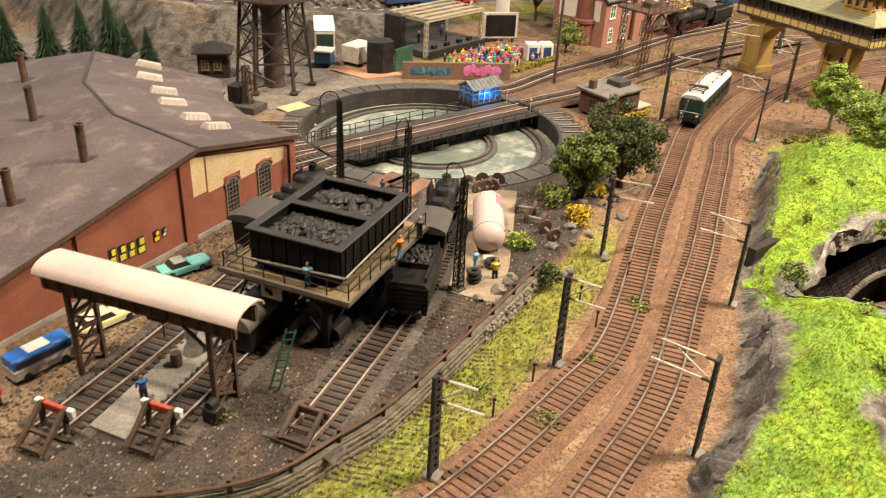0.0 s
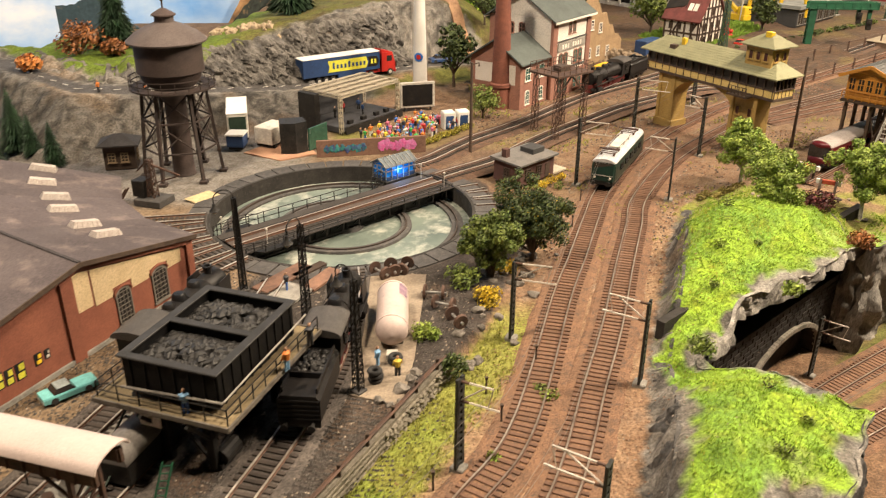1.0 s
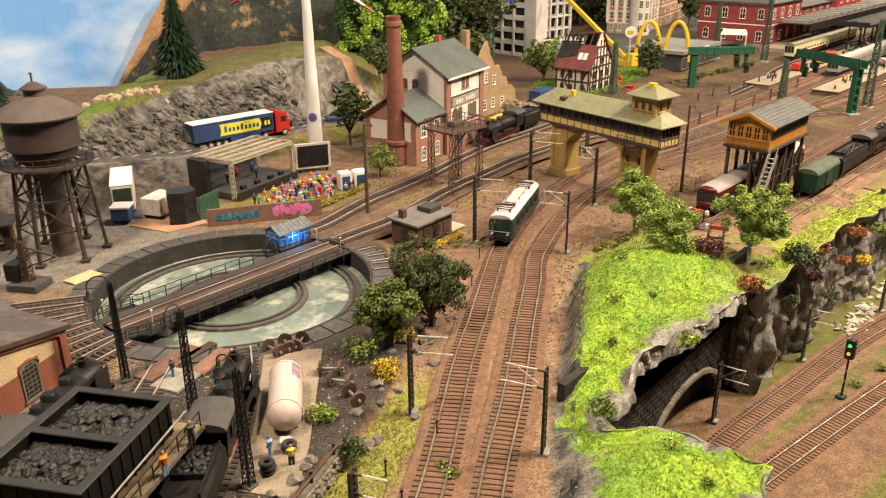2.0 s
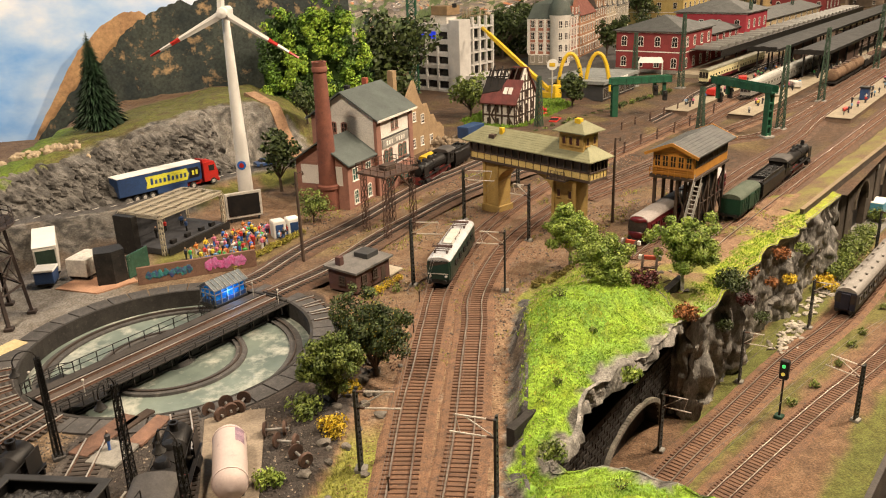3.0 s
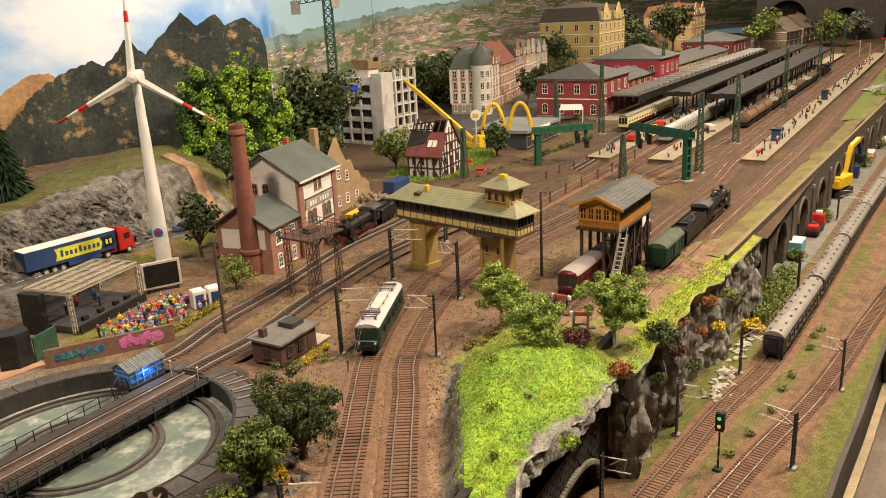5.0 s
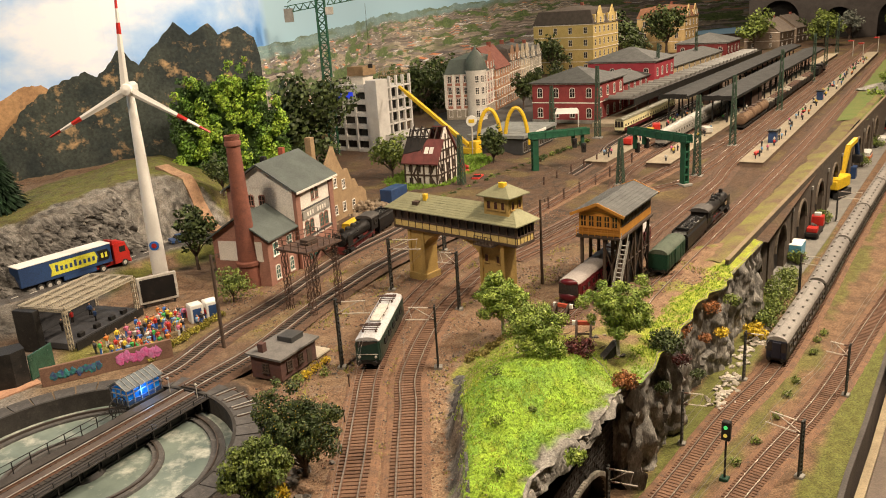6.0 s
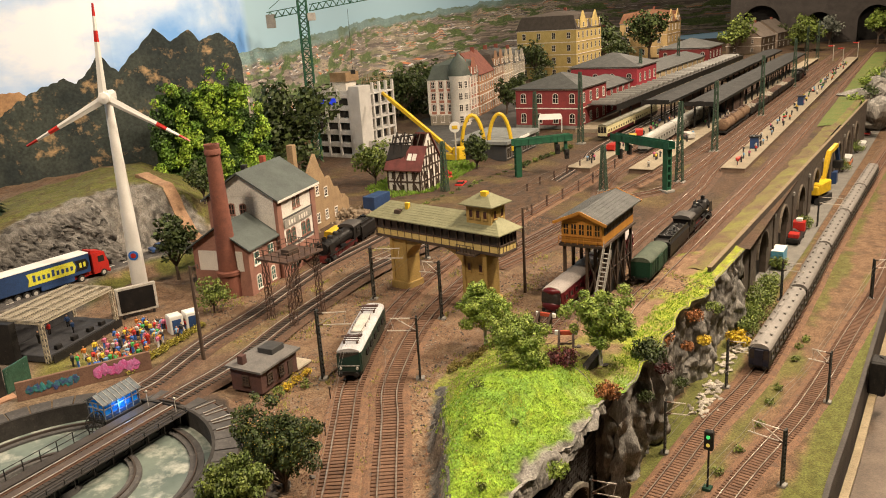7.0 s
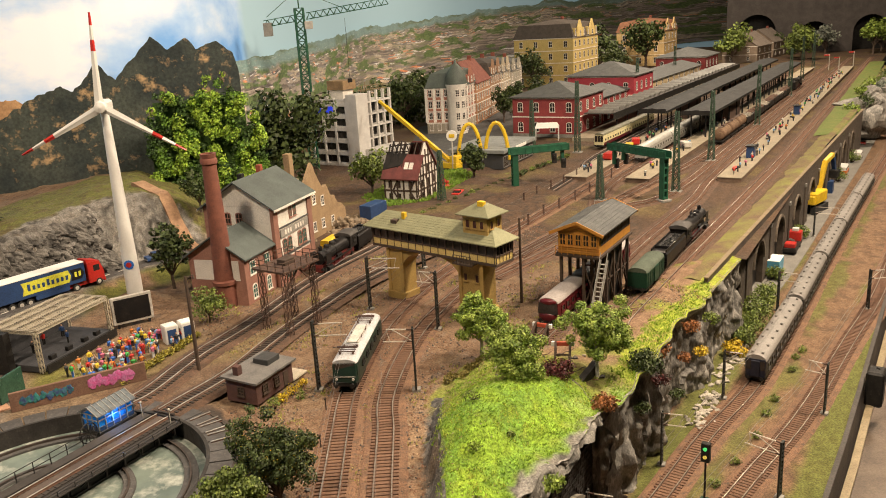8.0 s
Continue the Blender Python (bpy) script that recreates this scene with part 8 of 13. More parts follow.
# low relay posts and rodding beside the main line
for k, (x, y) in enumerate(((10.2, 44.6), (5.0, 37.6), (13.9, 52.6), (9.4, 48.2), (2.2, 33.6), (24.5, 88), (22, 80))):
    solo("line_post", Geo().cyl((0, 0, -0.2), (0, 0, 1.5), 0.08, 0.07, 6).box(-0.12, -0.12, 1.4, 0.12, 0.12, 1.6), wood_dark, "short dark lineside post in the grass", "post", "lineside posts", at=(x, y, gz(x, y)))


# ---- brick hut by the turntable ----
def build_hut():
    h = thing("brick_hut", 18.6, 96.4, 0.3, 43, "small dark brick lineside hut with flat felt roof", "hut")
    dark_brick = mat("dark_brick", (0.115, 0.055, 0.045), (0.08, 0.042, 0.036), 1.5, 0.12, 0.85)
    part("wall", Geo().box(-3.5, -2.2, 0, 3.5, 2.2, 2.7, 0.05), dark_brick, h)
    part("roof", Geo().add([(-3.9, -2.6, 2.7), (3.9, -2.6, 2.7), (3.9, 2.6, 2.95), (-3.9, 2.6, 2.95), (-3.9, -2.6, 2.95), (3.9, -2.6, 2.95), (3.9, 2.6, 3.2), (-3.9, 2.6, 3.2)], [(3, 2, 1, 0), (4, 5, 6, 7), (0, 1, 5, 4), (1, 2, 6, 5), (2, 3, 7, 6), (3, 0, 4, 7)]), mat("grey_felt", (0.15, 0.14, 0.13), (0.11, 0.105, 0.1), 2, 0.15, 0.8), h, "grey felt roof")
    part("roof_light", Geo().box(0.6, -0.9, 3.0, 3.0, 1.3, 3.75, 0.06), mat("felt_black", (0.045, 0.045, 0.045), None, 2, 0.15, 0.7), h, "black roof lantern")
    part("chimney", Geo().box(-3.0, 0.6, 3.0, -2.2, 1.4, 4.2, 0.04), mat("dark_brick", (0.1, 0.05, 0.04)), h)
    for x in (-1.9, 0.3):
        win(h, x, -2.21, 0.9, 0, 1.0, 1.2, wood_dark, window_dark)
    part("door", Geo().box(1.6, -2.26, 0.1, 2.5, -2.2, 2.0, 0.02), wood_dark, h)
    win(h, -3.51, 0, 0.9, -90, 1.0, 1.2, wood_dark, window_dark)
    part("paved_step", Geo().box(3.5, -2.2, -0.1, 6.4, 2.4, 0.2, 0.05), mat("pale_slab", (0.48, 0.42, 0.32), (0.4, 0.35, 0.27), 2, 0.2, 0.85), h, "pale paved apron")


build_hut()


# ---- waterworks with its brick chimney ----
def build_waterworks():
    w = thing("waterworks", 24.2, 138.8, 0.4, 51, "tall white and red brick waterworks with slate roofs and low annex", "building")
    W, D, H = 17.5, 12.5, 14.0  # front along x
    ox = 2.5
    pink_brick = mat("pink_brick", (0.31, 0.155, 0.115), (0.25, 0.12, 0.09), 2, 0.12, 0.85, bump=0.3)
    part("wall", Geo().box(ox - W / 2 + 4.5, -D / 2, 0, ox + W / 2, D / 2, H, 0.08), white_wall, w, "white plastered upper walls")
    x0, x1 = ox - W / 2 + 4.5, ox + W / 2
    part("brick_base", Geo().box(x0 - 0.12, -D / 2 - 0.12, 0, x1 + 0.12, D / 2 + 0.12, 4.6, 0.05), pink_brick, w, "pink brick base")
    for x in (x0 + 0.5, x1 - 0.5):
        part("corner_pier", Geo().box(x - 0.75, -D / 2 - 0.22, 0, x + 0.75, -D / 2 + 0.4, H, 0.05), pink_brick, w)
    for y in (D / 2 - 0.5,):
        part("corner_pier", Geo().box(x0 - 0.22, y - 0.7, 0, x0 + 0.4, y + 0.7, H, 0.05), pink_brick, w)
    part("string_course", Geo().box(x0 - 0.1, -D / 2 - 0.18, 5.0, x1 + 0.1, -D / 2, 5.3).box(x0 - 0.1, -D / 2 - 0.18, 9.9, x1 + 0.1, -D / 2, 10.1), slate, w)
    part("sign_board", Geo().box(x0 + 1.6, -D / 2 - 0.22, 8.3, x1 - 1.6, -D / 2 - 0.1, 9.7, 0.03), mat("sign_grey", (0.30, 0.28, 0.25), None, 2, 0.2, 0.7), w, "grey name board")
    for k in range(8):
        if k != 3:
            part("sign_bar", Geo().box(x0 + 3.0 + k * 0.9, -D / 2 - 0.26, 8.65, x0 + 3.5 + k * 0.9, -D / 2 - 0.22, 9.4), white_wall, w, "pale letter bar")
    cx = (x0 + x1) / 2
    for dx in (-3.6, -1.9, 1.7, 3.4):
        win(w, cx + dx, -D / 2 - 0.03, 5.5, 0, 1.4, 2.5, pink_brick, green_window, True, (2, 3))
        win(w, cx + dx, -D / 2 - 0.15, 1.1, 0, 1.4, 2.6, pink_brick, green_window, True, (2, 3))
    for dx in (-0.75, 0.75):
        win(w, cx + dx, -D / 2 - 0.03, 10.9, 0, 1.0, 2.0, pink_brick, green_window, True, (2, 2))
        win(w, x0 - 0.03, 1.0 + dx * 1.4, 11.0, -90, 1.2, 2.0, pink_brick, window_dark, True, (2, 2))
    part("roof", shifted(gable_roof(x1 - x0, D, H, 4.0, 0.9, 0.25, True), cx), slate_green, w, "grey-green slate roof")
    for s in (-1, 1):
        part("eaves_board", Geo().box(x0 - 0.9, s * (D / 2 + 0.92) - 0.07, H - 0.72, x1 + 0.9, s * (D / 2 + 0.92) + 0.07, H - 0.36), white_wall, w, "white eaves board")
    part("gable", shifted(gable_end(0, H, 3.9, x0 - cx + 0.0, 0.3, True, D), cx), white_wall, w)
    part("gable", shifted(gable_end(0, H, 3.9, x1 - cx - 0.3, 0.3, True, D), cx), white_wall, w)
    for x, y in ((cx - 1.6, 1.8), (cx + 2.6, 0.6)):
        z = H + 4.0 * (1 - abs(y) / (D / 2))
        part("roof_chimney", Geo().box(x - 0.45, y - 0.45, z - 0.6, x + 0.45, y + 0.45, z + 1.6, 0.05), mat("pot_red", (0.36, 0.09, 0.05), None, 1, 0.1, 0.8) if x > cx else black_iron, w)
    # low annex
    ax0, ax1, H2 = x0 - 9.0, x0, 8.2
    part("annex_wall", Geo().box(ax0, -D / 2 + 0.6, 0, ax1, D / 2 - 2.0, H2, 0.06), pink_brick, w, "pink brick annex")
    part("annex_panel", Geo().box(ax0 - 0.05, -D / 2 + 1.6, 4.4, ax0, D / 2 - 3.0, 7.6), white_wall, w)
    for dx in (2.2, 6.6):
        win(w, ax0 + dx, -D / 2 + 0.58, 4.9, 0, 1.7, 2.2, white_wall, green_window, False, (2, 2))
        win(w, ax0 + dx, -D / 2 + 0.58, 1.0, 0, 1.4, 2.4, white_wall, green_window, True, (2, 3))
    part("annex_roof", shifted(gable_roof(9.0, D - 2.6, H2, 3.2, 0.7, 0.25, True), (ax0 + ax1) / 2, -0.7), slate_green, w, "grey-green slate roof")
    part("annex_gable", shifted(gable_end(0, H2, 3.1, -4.5, 0.3, True, D - 2.6), (ax0 + ax1) / 2, -0.7), pink_brick, w)


def shifted(g, dx, dy=0.0, dz=0.0):
    g.v = [(x + dx, y + dy, z + dz) for x, y, z in g.v]
    return g


build_waterworks()
solo("brick_chimney", Geo().lathe([(0, 0), (1.75, 0), (1.75, 3.9), (1.95, 4.0), (1.95, 4.5), (1.6, 4.7), (1.05, 22.6), (1.25, 22.8), (1.25, 23.4), (1.1, 23.6), (1.2, 24.3), (0.85, 24.3), (0.8, 22.5), (0, 22.5)], 20), mat("chimney_brick", (0.215, 0.078, 0.05), (0.15, 0.056, 0.04), 2, 0.12, 0.85, bump=0.3, dirt=(0.12, 0.05, 0.04), amount=0.2), "tall round tapering red brick chimney", "chimney", at=(18.9, 129.2, 0.4), smooth=True)


# ---- rusty signal gantry by the waterworks ----
def build_rust_gantry():
    g0 = thing("signal_gantry", 26.3, 115.4, 0.2, 36, "rusty lattice working platform on four tall legs", "gantry")
    for x in (-2.9, 2.9):
        for y in (-2.2, 2.2):
            part("leg", lattice_tower(Geo(), (x, y, 0), (x, y, 9.6), 0.8, 0.6, 6, 0.045), rust, g0)
    part("platform", Geo().box(-3.7, -3.0, 9.5, 3.7, 3.0, 9.8, 0.04), rust, g0)
    railing(g0, [(-3.6, -2.9, 9.8), (3.6, -2.9, 9.8), (3.6, 2.9, 9.8), (-3.6, 2.9, 9.8), (-3.6, -2.9, 9.8)], 1.3, 1.3, 0.06, rust)
    part("brace", Geo().bar((-2.9, -2.2, 6.5), (0, -2.2, 9.4), 0.2).bar((2.9, -2.2, 6.5), (0, -2.2, 9.4), 0.2), rust, g0)
    part("planter", Geo().box(-1.0, -0.8, 9.8, 1.0, 0.8, 10.6, 0.06), wood_dark, g0)


build_rust_gantry()


# ---- signal bridge: a long cabin on two arched piers ----
def build_signal_bridge():
    rot = math.degrees(math.atan2(22.2, -12.0))  # local x runs from the tower end to the far end
    sb = thing("signal_bridge", 53.0, 102.8, 0, rot, "ochre signal cabin bridging the tracks on two arched piers", "signal box")
    # local +y is to the left of the way, so the front towards the main line's near side is y = 0 and the cabin reaches to y = -5.8
    L, D = 24.0, 3.9
    for x0, x1 in ((18.2, 21.4), (2.6, 7.0)):
        part("pier", Geo().box(x0, -D + 0.5, -0.2, x1, -0.5, 8.4, 0.08), ochre, sb, "ochre rendered pier")
        part("pier_base", Geo().box(x0 - 0.3, -D + 0.2, -0.2, x1 + 0.3, -0.2, 1.2, 0.08), ochre, sb)
        for x in (x0 + 0.2, x1 - 0.2):
            part("pier_strip", Geo().box(x - 0.3, -0.55, 1.2, x + 0.3, -0.3, 8.2, 0.04), ochre, sb)
    arch = Geo()
    prof = [(12.6 + 5.6 * math.cos(math.pi * k / 14), -0.5, 5.4 + 2.9 * math.sin(math.pi * k / 14)) for k in range(15)]
    top = [(p[0], p[1], 8.5) for p in prof]
    m = len(prof)
    for dy in (0, -D + 1.0):
        arch.v += [(x, y + dy, z) for x, y, z in prof] + [(x, y + dy, z) for x, y, z in top]
    for k in range(m - 1):
        arch.f += [(k, k + 1, m + k + 1, m + k), (2 * m + k + 1, 2 * m + k, 3 * m + k, 3 * m + k + 1), (k + 1, k, 2 * m + k, 2 * m + k + 1)]
    part("arch", arch, ochre, sb, "ochre arch between the piers")
    part("floor", Geo().box(-0.3, -D - 0.1, 8.3, L, 0.1, 8.7, 0.05), wood_dark, sb)
    part("apron", Geo().box(-0.2, -D, 8.7, L - 0.1, 0, 9.75, 0.04), pale_yellow, sb, "pale yellow apron panels")
    for k in range(17):
        x = 0.1 + k * (L - 0.4) / 16
        for y in (0.02, -D - 0.02):
            part("mullion", Geo().box(x - 0.09, y - 0.08, 9.7, x + 0.09, y + 0.08, 11.5).box(x - 0.045, y - 0.05, 8.6, x + 0.045, y + 0.05, 9.7), wood_dark, sb)
    for k in range(6):
        y = -D * k / 5
        for x in (-0.2, L - 0.1):
            part("mullion", Geo().box(x - 0.08, y - 0.09, 9.7, x + 0.08, y + 0.09, 11.5).box(x - 0.05, y - 0.045, 8.6, x + 0.05, y + 0.045, 9.7), wood_dark, sb)
    part("glazing", Geo().box(-0.05, -D + 0.08, 9.75, L - 0.25, -0.08, 11.4), window_dark, sb, "dark band of windows")
    part("rail_strip", Geo().box(-0.3, -D - 0.1, 9.7, L, 0.1, 9.88).box(-0.3, -D - 0.1, 11.3, L, 0.1, 11.5), wood_dark, sb)
    rf = shifted(hip_roof(L, D, 11.45, 2.3, 0.9, L - 3.6, 0.16), L / 2 + 0.1, -D / 2)
    part("roof", rf, roof_green, sb, "olive green tiled roof")
    # courses of roof tiles
    for s in (-1, 1):
        for k in range(1, 8):
            t = k / 8
            y = -D / 2 + s * (D / 2 + 0.9) * (1 - t)
            z = 11.61 + 2.14 * t
            x0 = L / 2 + 0.1 - lerp(L / 2 + 0.9, (L - 3.6) / 2, t)
            x1 = L / 2 + 0.1 + lerp(L / 2 + 0.9, (L - 3.6) / 2, t)
            part("tile_course", Geo().bar((x0, y, z), (x1, y, z), 0.06, 0.03), roof_green, sb)
    # look-out turret
    tx, ty = 3.6, -D / 2 - 0.1
    part("turret", Geo().box(tx - 2.2, ty - 1.7, 12.0, tx + 2.2, ty + 1.7, 15.2, 0.05), ochre, sb, "ochre look-out turret")
    for dx in (-1.25, 0, 1.25):
        win(sb, tx + dx, ty + 1.71, 13.3, 180, 0.8, 1.3, ochre, mat("red_dark_pane", (0.06, 0.02, 0.018), None, 1, 0.2, 0.3), False, (1, 1))
        win(sb, tx + dx, ty - 1.71, 13.3, 0, 0.8, 1.3, ochre, mat("red_dark_pane", (0.06, 0.02, 0.018)), False, (1, 1))
    for dy in (-0.8, 0.8):
        win(sb, tx - 2.21, ty + dy, 13.3, -90, 0.8, 1.3, ochre, mat("red_dark_pane", (0.06, 0.02, 0.018)), False, (1, 1))
    part("turret_roof", shifted(hip_roof(4.4, 3.4, 15.2, 1.8, 0.75, 0.6, 0.14), tx, ty), roof_green, sb, "olive green tiled roof")
    part("yellow_vent", Geo().box(tx - 0.9, ty + 0.1, 16.3, tx + 0.1, ty + 0.9, 17.1, 0.05), yellow_paint, sb, "yellow roof vent")
    part("yellow_vent", Geo().box(17.6, -1.5, 12.6, 18.3, -0.9, 14.0, 0.05), yellow_paint, sb, "yellow roof vent")
    part("dormer", Geo().box(18.6, -0.9, 12.0, 19.8, 0.0, 12.9, 0.05), wood_dark, sb)
    # stair tower windows and balcony
    for z in (1.6, 5.2):
        for x in (3.7, 5.8):
            win(sb, x, -0.49, z, 180, 0.8, 1.3, ochre, mat("red_dark_pane", (0.06, 0.02, 0.018)), False, (1, 1))
    part("balcony", Geo().box(3.2, 0.1, 8.2, 6.6, 1.5, 8.45), wood_dark, sb)
    railing(sb, [(3.3, 1.4, 8.4), (6.5, 1.4, 8.4)], 1.2, 0.6, 0.06, wood_dark)


build_signal_bridge()


# ---- orange signal box on stilts over the siding ----
def build_signal_box():
    b = thing("signal_box", 66.8, 98.2, 0, ST_ROT, "orange timber signal box on dark stilts with grey roof", "signal box")
    L, D = 14.0, 6.1  # x along the tracks, y across
    z0 = 8.8
    part("floor", Geo().box(-0.4, -0.3, z0 - 0.4, L + 0.2, D + 0.3, z0, 0.04), wood_dark, b)
    part("wall", Geo().box(0, 0, z0, L, D, z0 + 3.5, 0.05), orange_wood, b, "orange boarded wall")
    part("upper_boarding", Geo().box(0.6, -0.06, z0 + 1.3, L - 0.3, 0.0, z0 + 3.4), mat("brown_boards", (0.07, 0.05, 0.04), (0.05, 0.036, 0.03), 1, 0.12, 0.8), b, "dark brown boards")
    for k in range(20):
        x = 0.7 + k * 0.64
        part("board", Geo().box(x, -0.10, z0 + 1.3, x + 0.1, -0.05, z0 + 3.4), wood_dark, b)
    for k in range(5):
        win(b, -0.01, 0.72 + k * 1.16, z0 + 1.2, -90, 1.0, 1.8, orange_wood, window_dark, False, (2, 2))
    part("gable", Geo().slab([(0, 0, z0 + 3.5), (0, D, z0 + 3.5), (0, D / 2, z0 + 4.65)], (0.25, 0, 0)), orange_wood, b)
    part("gable", Geo().slab([(L - 0.25, 0, z0 + 3.5), (L - 0.25, D, z0 + 3.5), (L - 0.25, D / 2, z0 + 4.65)], (0.25, 0, 0)), orange_wood, b)
    part("roof", shifted(gable_roof(L, D, z0 + 3.5, 1.2, 0.9, 0.2, True), L / 2, D / 2), slate, b, "grey slate roof")
    for s in (-1, 1):
        for k in range(7):
            t = (k + 0.5) / 7
            y = D / 2 + s * (D / 2 + 0.9) * (1 - t)
            z = z0 + 3.5 - 0.35 + 1.55 * t + 0.22
            part("slate_course", Geo().bar((-0.9, y, z), (L + 0.9, y, z), 0.05, 0.035), slate, b)
    for x in (-0.92, L + 0.92):
        part("barge_board", Geo().bar((x, -0.95, z0 + 3.1), (x, D / 2, z0 + 4.8), 0.14, 0.42).bar((x, D + 0.95, z0 + 3.1), (x, D / 2, z0 + 4.8), 0.14, 0.42), orange_wood, b)
    for x in (0.4, 3.7, 7.0, 10.3, L - 0.4):
        for y in (0.3, 2.4, D - 0.3):
            part("stilt", Geo().box(x - 0.2, y - 0.2, 0, x + 0.2, y + 0.2, z0 - 0.35), wood_dark, b)
        part("stilt_brace", Geo().bar((x, 0.3, 0.6), (x, 2.4, 7.4), 0.16).bar((x, 2.4, 0.6), (x, 0.3, 7.4), 0.16), wood_dark, b)
    for k in range(4):
        x0, x1 = 0.4 + 3.3 * k, 3.7 + 3.3 * k
        part("stilt_brace", Geo().bar((x0, 0.3, 0.6), (x1, 0.3, 7.4), 0.16).bar((x1, 0.3, 0.6), (x0, 0.3, 7.4), 0.16).bar((x0, 0.3, 4.0), (x1, 0.3, 4.0), 0.14), wood_dark, b)
    part("lever_room", Geo().box(4.2, 0.6, 0, 11.0, 2.2, 7.6, 0.05), black_iron, b)
    part("stair", stair_geo((-5.4, -0.9, 0.1), (-0.4, -0.9, z0 - 0.3), 1.0), mat("stair_grey", (0.34, 0.32, 0.29), (0.26, 0.25, 0.23), 1, 0.15, 0.6), b, "pale grey open stair")
    railing(b, [(-0.5, -0.2, z0), (-0.5, D + 0.2, z0)], 1.2, 0.9, 0.06, orange_wood)


def stair_geo(a, b, w):
    a, b = Vector(a), Vector(b)
    g = Geo()
    s = Vector((0, w / 2, 0))
    g.bar(a - s, b - s, 0.14, 0.3).bar(a + s, b + s, 0.14, 0.3)
    for k in range(1, 15):
        p = a.lerp(b, k / 15)
        g.box(p.x - 0.16, p.y - w / 2, p.z - 0.03, p.x + 0.16, p.y + w / 2, p.z + 0.05)
    g.tube([a - s + Vector((0, 0, 1.1)), b - s + Vector((0, 0, 1.1))], 0.06, 5).tube([a + s + Vector((0, 0, 1.1)), b + s + Vector((0, 0, 1.1))], 0.06, 5)
    return g


build_signal_box()


# ---- carriages and wagons ----
def railcar(x, y, z, rot, paint, roof, label, L=15.5, H=3.0, low=None, stripe=None, wins=8, rise=0.7, vents=0, dark_end=False, name="railcar"):
    """A carriage with its near end at x, y, reaching along +x."""
    c = thing(name, x, y, z, rot, label, "carriage", "carriages")
    part("body", long_body(Geo(), 0, L, [(1.5, 0.8), (1.58, 1.1), (1.58, H), (-1.58, H), (-1.58, 1.1), (-1.5, 0.8)], 0.08), paint, c)
    part("roof", long_body(Geo(), 0.0, L, roof_section(3.14, H, rise, 10) + [(-1.5, H - 0.08), (1.5, H - 0.08)], 0.1), roof, c, "", True)
    if low:
        part("lower_body", Geo().box(0.3, -1.61, 0.85, L - 0.3, 1.61, 1.7), low, c)
    for s in (-1, 1):
        for k in range(wins):
            win(c, 1.4 + (L - 2.8) * k / max(wins - 1, 1), s * 1.6, 1.8 if H < 3.4 else 2.0, 0 if s < 0 else 180, min((L - 2.8) / wins * 0.72, 1.5), H - 2.25 if H < 3.4 else 1.0, stripe or paint, window_dark, False, (1, 1))
        part("bogie", Geo().box(L / 2 + s * (L / 2 - 2.6) - 1.5, -1.2, 0.2, L / 2 + s * (L / 2 - 2.6) + 1.5, 1.2, 0.8, 0.05), black_iron, c)
        wheels(c, [L / 2 + s * (L / 2 - 2.6) - 1.0, L / 2 + s * (L / 2 - 2.6) + 1.0], wheel_small, 0.42)
        for y0 in (-1.32, -0.4, 0.52) if wins and name != "railbus" else ():
            part("end_window", Geo().box(-0.14 if s < 0 else L - 0.02, y0, 1.95, 0.02 if s < 0 else L + 0.14, y0 + 0.8, H - 0.12, 0.02), window_dark, c, "dark end window")
        if name == "railbus":
            e = 0.0 if s < 0 else L
            part("windscreen", long_body(Geo(), min(e, e + 0.25 * s) - 0.05, max(e, e + 0.25 * s) + 0.05, [(1.36, 1.75), (1.4, 2.2), (1.3, H - 0.05), (-1.3, H - 0.05), (-1.4, 2.2), (-1.36, 1.75)]), window_dark, c, "dark wrap-round windscreen")
            part("nose", Geo().blob((e, 0, 1.25), (0.5, 1.5, 0.75), 1, 0.0, 2), paint, c, "rounded red nose", True)
            part("brow", Geo().blob((e - 0.4 * s, 0, H + 0.1), (0.9, 1.5, 0.58), 1, 0.0, 2), paint, c, "rounded red roof end", True)
    for k in range(vents):
        xx = 1.0 + (L - 2.0) * k / max(vents - 1, 1)
        for yy in (-0.75, 0.75):
            part("roof_vent", Geo().lathe([(0.16, H + rise * 0.7), (0.16, H + rise * 0.8 + 0.2), (0.26, H + rise * 0.8 + 0.22), (0.2, H + rise * 0.8 + 0.35), (0, H + rise * 0.8 + 0.38)], 8, (xx, yy, 0)), roof, c)
    if dark_end:
        part("end_panel", Geo().box(-0.12, -1.4, 0.9, 0.0, 1.4, H + 0.2, 0.05).box(-0.4, -0.6, 1.0, -0.05, 0.6, H, 0.04), mat("end_navy", (0.012, 0.014, 0.03), None, 1, 0.15, 0.5), c, "dark navy gangway end")
    buffers(c, 0, -1, 0.85)
    return c


d = U
railcar(58.2, 97.4, RAIL_TOP, ST_ROT, wine_red, mat("rail_roof_grey", (0.36, 0.32, 0.30), (0.30, 0.27, 0.25), 3, 0.2, 0.6), "wine red railbus with grey roof on the siding", 15.5, 3.3, name="railbus")
railcar(71.0, 107.6, RAIL_TOP, ST_ROT, wine_red, mat("rail_roof_grey", (0.36, 0.32, 0.30)), "second wine red railbus behind the signal box", 15.5, 3.3, name="railbus")
wg = railcar(75.9, 102.2, RAIL_TOP, ST_ROT, coach_green, mat("van_roof", (0.085, 0.10, 0.075), (0.065, 0.08, 0.06), 2, 0.2, 0.8, ior=1.3), "dark green boxcar with grey-green roof", 9.6, 3.3, wins=0, name="boxcar")
